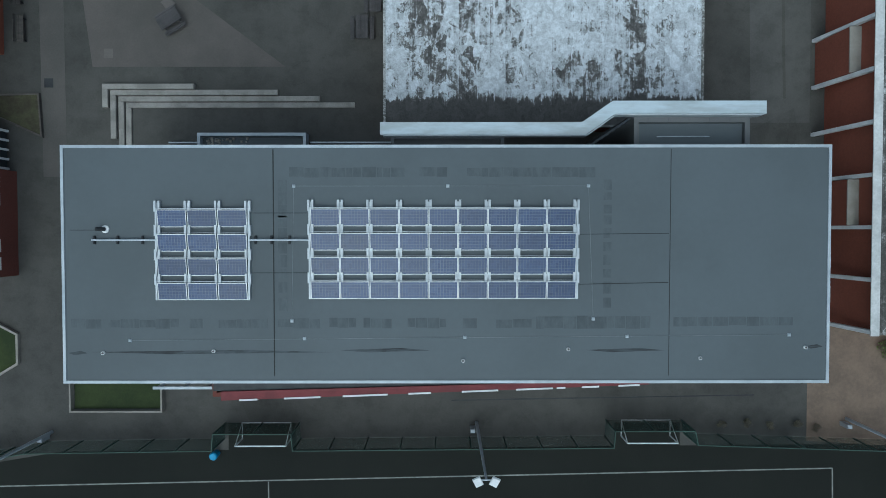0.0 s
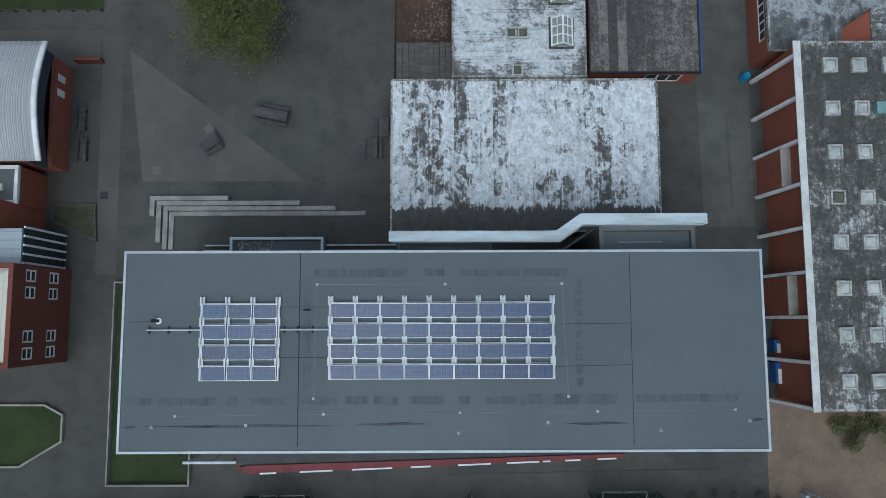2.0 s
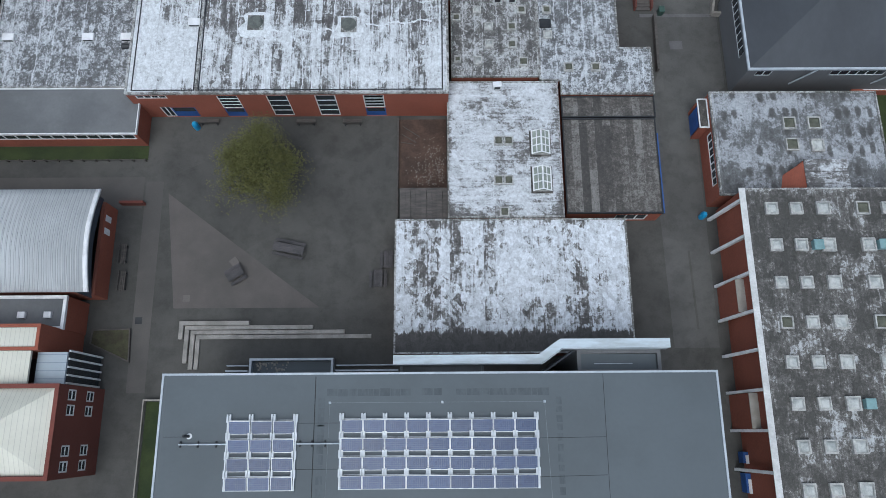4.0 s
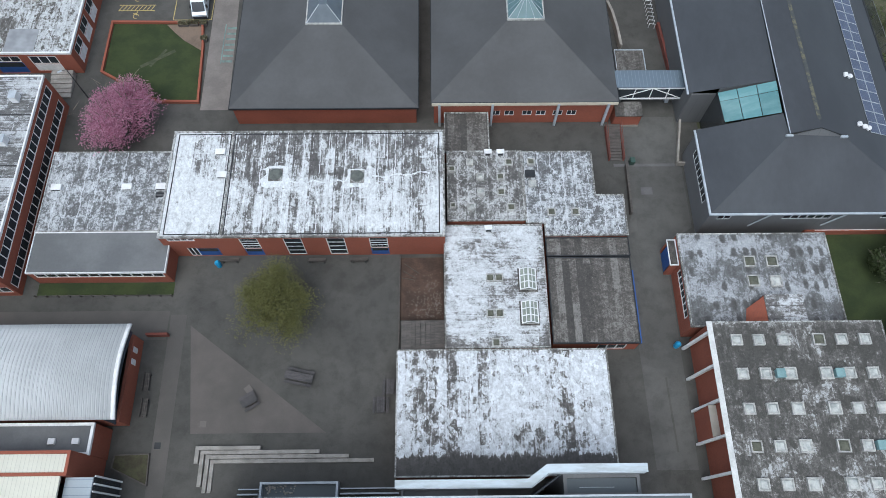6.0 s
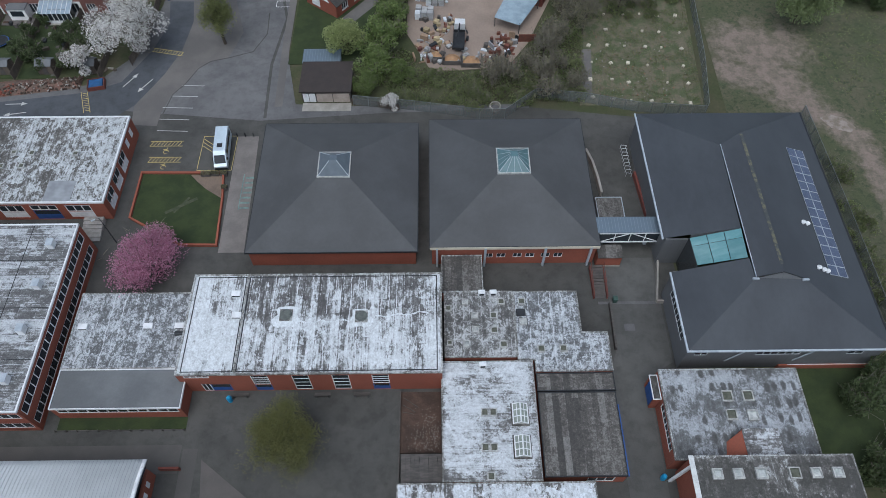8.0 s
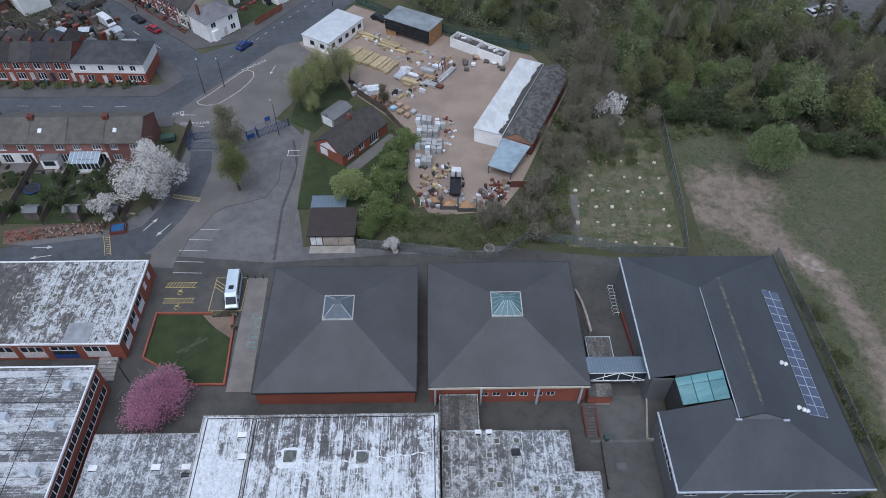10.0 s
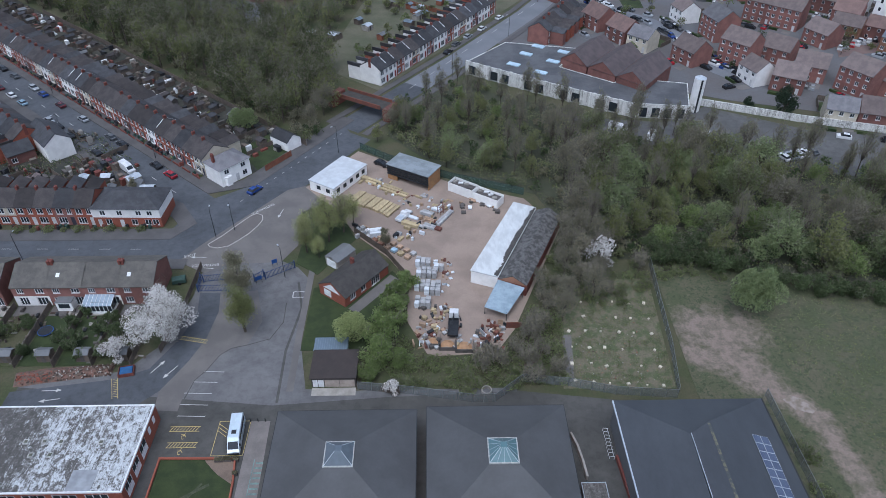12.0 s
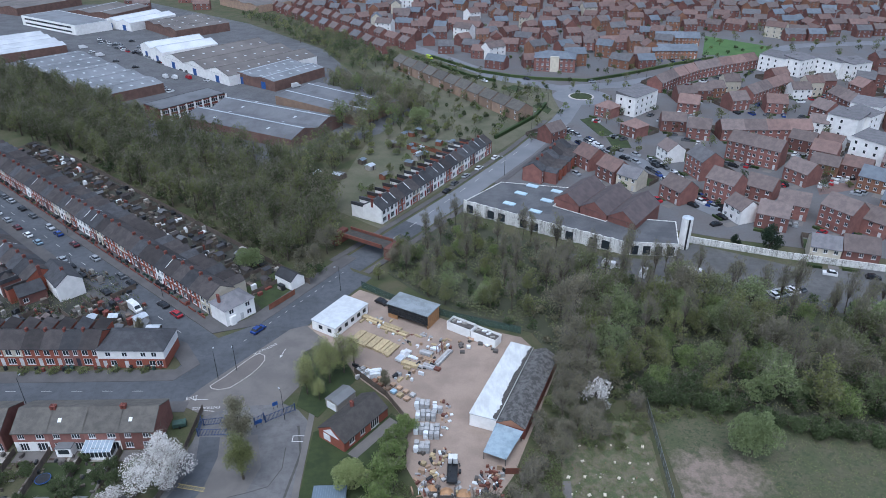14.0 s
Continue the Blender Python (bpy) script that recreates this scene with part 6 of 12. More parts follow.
LIME_ROUND = tree_meshes(25, 6.2, 3.5, 0.6, 9000, 0.13, LEAF_LIME, 0, 22, fill=0.7)
tree(LIME_ROUND, -14.6, 94.4, "dense rounded yellow-green tree by the shed", name="round_tree", scale=1.15)
BUSH = tree_meshes(26, 5.2, 3.0, 0.3, 4000, 0.16, LEAF_GREEN, 120, 16, fill=0.5)
HEDGE = tree_meshes(27, 5.2, 3.0, 0.3, 2000, 0.23, tree_leaf("hedge_leaf", (0.05, 0.07, 0.032), (0.1, 0.125, 0.06)), 120, 16, fill=0.5)
for x, y, s in ((-9.2, 94.0, 1.15), (-7.0, 99.5, 1.05), (-6.6, 104.5, 0.95), (-9.6, 88.6, 1.0), (-5.0, 88.0, 0.7), (-4.5, 109.5, 0.8), (-11.0, 84.8, 0.7)):
    tree(BUSH, x, y, "fresh green hedge tree beside the bungalow garden", "hedge trees", "hedge_tree", s * 1.2, x * 31)
tree(DRIVE_TREE, -9.8, 123.5, "thin bare young tree in the yard edge", name="young_tree", scale=0.62)

# the wood behind the builders' yard: single trees
WOOD = [tree_meshes(31, 12, 4.4, 2, 2100, 0.22, LEAF_GREY, 240, 18), tree_meshes(32, 13, 4.8, 2.5, 1700, 0.22, LEAF_BROWN, 800, 18), tree_meshes(33, 11, 4.2, 1.5, 2100, 0.22, LEAF_OLIVE, 240, 16),
        tree_meshes(34, 10, 4.6, 1.2, 2400, 0.21, LEAF_SILVER, 150, 18), tree_meshes(35, 12, 4.4, 2.0, 1700, 0.22, LEAF_BROWN, 700, 16), tree_meshes(36, 9, 3.8, 0.8, 2500, 0.2, LEAF_GREEN, 150, 16)]


BARE = tree_meshes(52, 13.5, 2.3, 1.5, 300, 0.14, LEAF_OLIVE, 900, 22, trunk=0.15, rise=2.6)


def inside(x, y, poly):
    c = False
    for (x0, y0), (x1, y1) in zip(poly, poly[1:] + poly[:1]):
        if (y0 > y) != (y1 > y) and x < (x1 - x0) * (y - y0) / (y1 - y0) + x0:
            c = not c
    return c


def scatter(poly, gap, seed):
    r = random.Random(seed)
    x0, x1 = min(p[0] for p in poly), max(p[0] for p in poly)
    y0, y1 = min(p[1] for p in poly), max(p[1] for p in poly)
    out = []
    x = x0
    while x < x1:
        y = y0
        while y < y1:
            px, py = x + r.uniform(-0.45, 0.45) * gap, y + r.uniform(-0.45, 0.45) * gap
            if inside(px, py, poly):
                out.append((px, py))
            y += gap
        x += gap
    r.shuffle(out)
    return out


EAST_WOOD = [(-12, 176), (-2, 164), (12, 152), (27, 145), (33, 128), (40, 119), (62, 117), (85, 110), (110, 105), (160, 95), (215, 98), (215, 150), (150, 152), (104, 158), (92, 167), (57, 180), (34, 194.5), (10, 209), (-6, 198)]
rw = random.Random(11)
WOOD_LABELS = ("grey-green leafing woodland tree", "brown bare-twigged woodland tree", "olive leafing woodland tree", "silvery green woodland tree", "budding brown woodland tree", "fresh green woodland tree")
for x, y in scatter(EAST_WOOD, 6.5, 4)[:258]:
    brown = noise.noise(Vector((x * 0.03, y * 0.03, 0))) + 0.25 * (1 if x < 60 else -0.3)
    k = rw.choice((1, 1, 4, 4, 0, 2)) if brown > 0.12 else rw.choice((0, 0, 2, 3, 5, 4))
    edge = np.interp(x, (-6, 10, 34, 57, 92, 150, 215), (198, 209, 194, 180, 167, 152, 150))
    low = y > edge - 15
    young = x < 30 and y > 148
    k = rw.choice((2, 3, 2, 5)) if young else rw.choice((1, 4, 1, 2, 0)) if low else k
    if (low or young) and rw.random() < (0.8 if low else 0.5):
        tree(BARE, x, y, "slender bare grey-brown tree", "trees of the east wood", "bare_tree", rw.uniform(0.8, 1.2), rw.uniform(0, 360))
        continue
    if k in (0, 1, 4) and rw.random() < 0.55:
        tree(BARE, x, y, "slender bare grey-brown tree", "trees of the east wood", "bare_tree", rw.uniform(0.95, 1.3), rw.uniform(0, 360))
        continue
    tree(WOOD[k], x, y, WOOD_LABELS[k], "trees of the east wood", "woodland_tree", rw.uniform(0.4, 0.65) if low else rw.uniform(0.5, 0.8) if young else rw.uniform(0.8, 1.3), rw.uniform(0, 360))
# field edge: hedge and lone rounded tree
HEDGE_ROW = [(50.7 + (i % 6) * 3.3 + rw.uniform(-1, 1), 117.5 - (i % 6) * 0.7 + (i // 6) * 4 + rw.uniform(-0.8, 0.8)) for i in range(12)] + [(72 + i * 3.6 + rw.uniform(-0.8, 0.8), 110.5 - 8.5 * min(1, i / 7) + rw.uniform(-0.8, 0.8)) for i in range(20)]
for x, y in HEDGE_ROW:
    tree(HEDGE, x, y, "dense dark green hedge bush at the field edge", "field hedge", "hedge_bush", rw.uniform(0.85, 1.15), rw.uniform(0, 360), "bush")
tree(ROUND, 65.8, 102.0, "broad rounded pale green tree in the field", name="field_tree").scale = (1.5, 1.5, 1.95)
for x, y, sc in ((65.7, 150.4, 1.5), (76.2, 142.2, 1.75), (59.2, 151.0, 1.35), (73.5, 117.0, 1.1), (84.4, 117.5, 1.0), (90.5, 116.0, 0.9)):
    tree(ROUND, x, y, "rounded silvery green tree standing in the wood", "trees of the east wood", "round_tree", sc, x * 7)
# rough scrub round the yard and by the school fence
SCRUB = tree_meshes(41, 2.2, 2.0, 0.05, 620, 0.17, LEAF_BRAMBLE, 120, 11, trunk=0.06)
SCRUB_B = tree_meshes(42, 3.4, 1.7, 0.1, 160, 0.16, LEAF_BROWN, 420, 10, trunk=0.06, rise=0.9)
SCRUB_ZONES = ([(-5, 82), (10, 81), (26, 84), (26, 92), (15, 92), (13.5, 89.8), (0, 88.8), (-4.5, 92)], [(17, 93), (25, 93), (27, 104), (34, 103), (46, 104), (47, 116), (34, 124), (27, 120), (21, 104)], [(60, 42), (63.5, 40), (63.5, 66), (60.5, 72)], [(49, 111), (50, 118), (64, 113), (64, 108)])
for zi, zone in enumerate(SCRUB_ZONES):
    for i, (x, y) in enumerate(scatter(zone, 2.7, 50 + zi)):
        if rw.random() < (0.85, 0.6, 0.8, 0.8)[zi]:
            k = 1 if zi == 1 and x < 27 and i % 4 else (1 if zi < 2 and i % 4 == 0 else 0)
            tree((SCRUB, SCRUB_B)[k], x, y, ("low wild green bramble bush", "low wild brown twiggy scrub bush")[k], "scrub bushes", "scrub_bush", rw.uniform(0.9, 1.7) if k else rw.uniform(0.45, 1.1), rw.uniform(0, 360), "bush")



def forest(name, label, poly, gap, seed, kinds, cards_each=700, h=(9, 15), leaf=0.29):
    """A far wood in one mesh: trunks, twigs and leaf cards of many trees."""
    rng = np.random.default_rng(seed)
    vs, idx, g = [], [], Geo()
    for x, y in scatter(poly, gap, seed):
        hh, k = rng.uniform(*h), int(rng.choice(len(kinds)))
        r = min(rng.uniform(3.4, 5.2), 0.42 * hh + 0.3)
        pts, hubs = crown_points(rng, cards_each, min(1.5, 0.15 * hh), hh, r, 12)
        nt_ = cards_each // 4
        tw = twig_quads(rng, hubs, r, nt_, r * 0.7, 0.035 + 0.006 * (hh > 8))
        q = np.concatenate([cards(rng, pts, leaf), tw])
        vs.append(q + [x, y, 0])
        idx.append(np.concatenate([np.full(cards_each, k), np.full(nt_, len(kinds))]))
        g.tube((x, y, -0.1), (x, y, hh * 0.6), 0.02 * hh, 0.01 * hh, 5)
    ob = tagged(new(name, quads_mesh(name, np.concatenate(vs), list(kinds) + [TWIG], np.concatenate(idx))), label, "woodland", kind="stuff")
    part("trunks", g, BARK, ob)
    return ob


def undergrowth(name, label, poly, n, seed, kinds, h=0.7, size=0.16, patch=0.22):
    """Low tangled leaves over the ground, thick in some places and thin in others."""
    rng = np.random.default_rng(seed)
    x0, x1, y0, y1 = min(p[0] for p in poly), max(p[0] for p in poly), min(p[1] for p in poly), max(p[1] for p in poly)
    pts = []
    while len(pts) < n:
        x, y = rng.uniform(x0, x1), rng.uniform(y0, y1)
        d = noise.noise(Vector((x * patch, y * patch, seed)))
        if inside(x, y, poly) and rng.random() < 0.55 + 1.3 * d:
            pts.append((x, y, rng.uniform(0.0, h) * max(0.15, 0.5 + 1.4 * d)))
    q = cards(rng, np.array(pts), size, 0.4)
    return tagged(new(name, quads_mesh(name, q, list(kinds), rng.integers(0, len(kinds), n))), label, "undergrowth", kind="stuff")


undergrowth("brambles", "tangle of green brambles and dead stems behind the fence", [(-6, 82.6), (26, 82.4), (27, 104), (21, 104), (17, 96), (13.5, 90.8), (0, 89.8), (-5, 96), (-12, 94)], 15000, 81, (LEAF_BRAMBLE, LEAF_BRAMBLE, LEAF_GREEN, LEAF_BROWN), 1.0, 0.15)
undergrowth("lot_weeds", "thin weeds over the old lot", [(24.5, 82), (45, 81.7), (47.5, 112), (34, 116), (27.5, 104)], 8000, 82, (LEAF_BRAMBLE, LEAF_OLIVE, LEAF_BROWN), 0.35, 0.11, 0.35)
undergrowth("wood_floor_growth", "olive undergrowth on the floor of the wood", [(-12, 176), (-2, 165), (12, 154), (27, 146), (33, 128), (40, 119), (62, 118), (110, 107), (110, 157), (92, 165), (56, 175), (44, 182), (10, 202), (-6, 191)], 26000, 83, (LEAF_OLIVE, LEAF_BRAMBLE, LEAF_BROWN), 2.2, 0.24, 0.12)
undergrowth("meadow_tufts", "long grass tufts in the meadow by the fence", [(66, 109), (75, 108.5), (110, 101.5), (110, 70), (77, 60), (73, 78), (67, 88)], 6500, 84, (LEAF_BRAMBLE, LEAF_OLIVE), 0.3, 0.12, 0.3)

forest("railway_wood", "dense belt of grey-green and brown leafing trees", [(-30, 196), (-42, 182), (-82, 214), (-150, 279), (-195, 302), (-255, 345), (-290, 420), (-235, 400), (-165, 345), (-130, 312), (-64, 262), (-44, 246), (-34, 222)], 6.0, 61, (LEAF_GREY, LEAF_MOSS, LEAF_OLIVE, LEAF_MOSS), h=(11, 17))
forest("works_wood", "strip of young green trees beside the works", [(-48, 312), (-30, 302), (5, 330), (-8, 350), (-25, 372), (-50, 385), (-55, 365), (-25, 338)], 6.0, 62, (LEAF_GREY, LEAF_OLIVE, LEAF_GREEN, LEAF_BROWN), h=(9, 14))
forest("garden_trees", "scattered garden trees and hedges between the houses", [(-20, 262), (10, 300), (-5, 330), (-42, 292)], 8.5, 63, (LEAF_OLIVE, LEAF_GREY), 360, (3, 6))
forest("roadside_trees", "line of trees and shrubs along the main road", [(-70, 520), (-15, 440), (5, 405), (-8, 398), (-40, 440), (-95, 505)], 8.5, 64, (LEAF_OLIVE, LEAF_DARK, LEAF_GREY), 360, (5, 9))

forest("railway_scrub", "low tangled scrub at the foot of the railway wood", [sn(140, 104.6), sn(330, 104.6), sn(330, 114), sn(140, 114)], 4.4, 65, (LEAF_GREY, LEAF_DARK, LEAF_BROWN), 190, (2.5, 5.5))
for x, y, sc in ((-31.5, 188.5, 0.8), (-29.5, 191.5, 0.9), (-8.5, 184.5, 0.75), (-6.0, 180.0, 0.8), (-10.5, 179.5, 0.6), (-14.5, 172.5, 0.5), (-34.5, 182.5, 0.6)):
    tree(WOOD[int(abs(x)) % 3], x, y, "leafing tree beside the railway bridge", "trees at the bridge", "bridge_tree", sc, x * 29)
CONIFER = tree_meshes(51, 11, 3.6, 0.5, 3600, 0.24, tree_leaf("conifer_leaf", (0.018, 0.028, 0.018), (0.035, 0.05, 0.03)), 0, 20, fill=0.4)
tree(CONIFER, 106.5, 186, "tall dark evergreen tree by the depot wall", name="conifer")
tree(CONIFER, 97, 189, "low dark evergreen by the depot wall", name="conifer", scale=0.5)
# dark shrubs in the lee of the sports hall
for k in range(11):
    tree(HEDGE, 52 + (k % 3) * 3.4 + rw.uniform(-0.8, 0.8), 4 + k * 2.9, "dense dark shrub beside the sports hall", "shrubs by the sports hall", "shrub", rw.uniform(0.8, 1.15), k * 47, "bush")
forest("street_wood", "young leafing trees behind the street gardens", [(-62, 262), (-50, 274), (-30, 300), (-27, 288), (-36, 258), (-46, 240), (-40, 226), (-50, 236)], 5.6, 68, (LEAF_GREY, LEAF_OLIVE, LEAF_MOSS), 520, (7, 12))
forest("works_trees", "dark trees and shrubs behind the works", [(-75, 470), (-42, 404), (-20, 420), (-60, 500), (-120, 575), (-160, 600)], 8.0, 69, (LEAF_DARK, LEAF_OLIVE, LEAF_GREY), 320, (5, 10))
forest("wood_edge", "dense dark bushes along the edge of the wood", [(34, 126), (48, 119), (66, 117), (85, 109), (110, 104), (160, 95), (215, 98), (215, 112), (160, 110), (110, 119), (85, 125), (62, 131), (40, 133)], 4.2, 72, (LEAF_DARK, HEDGE[1].materials[0], LEAF_GREY), 230, (3, 6.5))
for k, (x, y) in enumerate(((28.5, 106), (32.0, 109.5), (29.5, 113.5), (33.5, 117), (30.5, 121), (34.5, 124), (36.5, 112), (31.5, 128), (36.5, 130), (27.0, 99.5), (38, 121), (34, 105))):
    tree(WOOD[(1, 4)[k % 2]], x, y, "brown twiggy tree beside the long store", "trees by the long store", "twiggy_tree", 0.55 + 0.05 * (k % 6), k * 61)
# worn lane, hatched strip and sealed crack on the drive
piece("drive_footway", Geo().prism([(-44.06, 108.98), (-36.3, 109.6), (-33.6, 100.3), (-35.3, 93.8), (-38.4, 92.8), (-40.3, 90.9), (-41.75, 87.2), (-43.4, 84.8), (-44.3, 80.7), (-44.4, 77.9), (-48.6, 78.2), (-49.0, 82.5), (-47.6, 85.4), (-45.6, 89.7), (-43.7, 95.6), (-43.06, 103.3)][::-1], -0.05, 0.009), FOOTWAY, "pinkish worn footway along the school drive", "path", "structure")
piece("drive_lane", Geo().prism([(-48.4, 109.05), (-47.3, 102.6), (-48.9, 95.7), (-52.4, 88), (-57.5, 85.6), (-64.7, 84.5), (-76, 82.8), (-76, 78.4), (-66, 79.2), (-52.0, 79.5), (-49.0, 82.5), (-47.6, 85.4), (-45.6, 89.7), (-43.7, 95.6), (-43.06, 103.3), (-44.06, 109)], -0.05, 0.0095), ROAD, "bluish resurfaced lane of the school drive", "road", "structure")
hs = Geo()
for k in range(11):
    hs.beam((-48.7 + k * 0.5, 95.5 - k * 0.11), (-48.4 + k * 0.5, 96.3 - k * 0.11), 0.1, 0.01, 0.0165)
hs.beam((-48.9, 96.4), (-43.4, 95.2), 0.1, 0.01, 0.0172).beam((-48.9, 95.5), (-43.4, 94.3), 0.1, 0.01, 0.0178)
for k in range(8):
    hs.beam((-58.3 + k * 0.2, 85.4 - k * 0.55), (-57.5 + k * 0.2, 85.2 - k * 0.55), 0.1, 0.01, 0.0166)
hs.beam((-58.6, 85.6), (-56.9, 80.9), 0.1, 0.01, 0.0173).beam((-57.6, 85.7), (-55.9, 81.0), 0.1, 0.01, 0.0179)
piece("hatched_bay_strip", hs, YELLOW, "faded yellow hatched strip across the lane", "marking", "structure")
piece("tar_scar", ribbon([(-44.2, 79.0), (-43.2, 85.0), (-41.6, 87.4), (-40.0, 91.2), (-38.2, 92.9), (-35.1, 93.8), (-31.2, 95.3), (-29.3, 99.9), (-29.6, 105.6)], 0.2, 0.0, 0.012), ASPHALT, "dark sealed crack curving across the drive", "asphalt", "structure")

# ---------------------------------------------------------------- houses
TILE_BROWN = plain("brown_tiles", (0.16, 0.128, 0.12), (0.12, 0.098, 0.094), 0.5, 0.85, fine=5, grain=0.2, vary=0.2)
TILE_GREY = plain("grey_tiles", (0.145, 0.142, 0.15), (0.11, 0.108, 0.115), 0.5, 0.85, fine=5, grain=0.2, vary=0.2)
TILE_RED = plain("red_tiles", (0.19, 0.126, 0.112), (0.145, 0.1, 0.09), 0.5, 0.85, fine=5, grain=0.2, vary=0.22)
TILE_SLATE = plain("blue_slates", (0.14, 0.162, 0.19), (0.11, 0.125, 0.148), 0.5, 0.7, fine=5, grain=0.2, vary=0.15)
TERR_BROWN = plain("sooty_brown_tiles", (0.052, 0.045, 0.044), (0.034, 0.031, 0.031), 0.5, 0.85, fine=5, grain=0.3, vary=0.35)
TERR_GREY = plain("sooty_grey_slates", (0.052, 0.053, 0.058), (0.034, 0.035, 0.039), 0.5, 0.8, fine=5, grain=0.3, vary=0.35)
DOOR_MATS = [plain("door_white", (0.6, 0.6, 0.6)), plain("door_red", (0.22, 0.03, 0.03)), plain("door_dark", (0.05, 0.05, 0.07))]


def window_mesh(w, h, nx=2, nz=1):
    b = 0.09
    cw, ch = (w - b) / nx, (h - b) / nz
    g = Geo().wall((-w / 2, -0.05), (w / 2, -0.05), 0, h, 0.1, [(b + cw * a, cw * (a + 1), b + ch * c, ch * (c + 1)) for a in range(nx) for c in range(nz)])
    g.box(-w / 2 - 0.06, w / 2 + 0.06, -0.16, -0.051, -0.1, -0.01)
    g.box(-w / 2 + 0.03, w / 2 - 0.03, 0.0, 0.03, 0.03, h - 0.03, 1)
    return g.mesh("window", [WHITE, GLASS])


def gable_roof(w, d, eave, ridge, over=0.3, th=0.16, ends=0.08):
    """A two-slope roof with its ridge along x."""
    k = (ridge - eave) / (d / 2)
    y, z = d / 2 + over, eave - over * k
    x = w / 2 + ends
    vs = [(sx * x, sy, sz + t) for sx in (-1, 1) for t in (0, th) for sy, sz in ((-y, z), (0, ridge), (y, z))]
    fs = [(3, 9, 10, 4), (4, 10, 11, 5), (0, 1, 7, 6), (1, 2, 8, 7), (0, 6, 9, 3), (2, 5, 11, 8), (0, 3, 4, 1), (1, 4, 5, 2), (6, 7, 10, 9), (7, 8, 11, 10)]
    return Geo().add(vs, fs)


def hip_roof(w, d, eave, ridge, over=0.35):
    x, y = w / 2 + over, d / 2 + over
    r = max(0.2, w / 2 - d / 2)
    return hip([(-x, -y), (x, -y), (x, y), (-x, y)], eave - 0.1, [(-r, -0.05), (r, -0.05), (r, 0.05), (-r, 0.05)], ridge)


WINS = {}


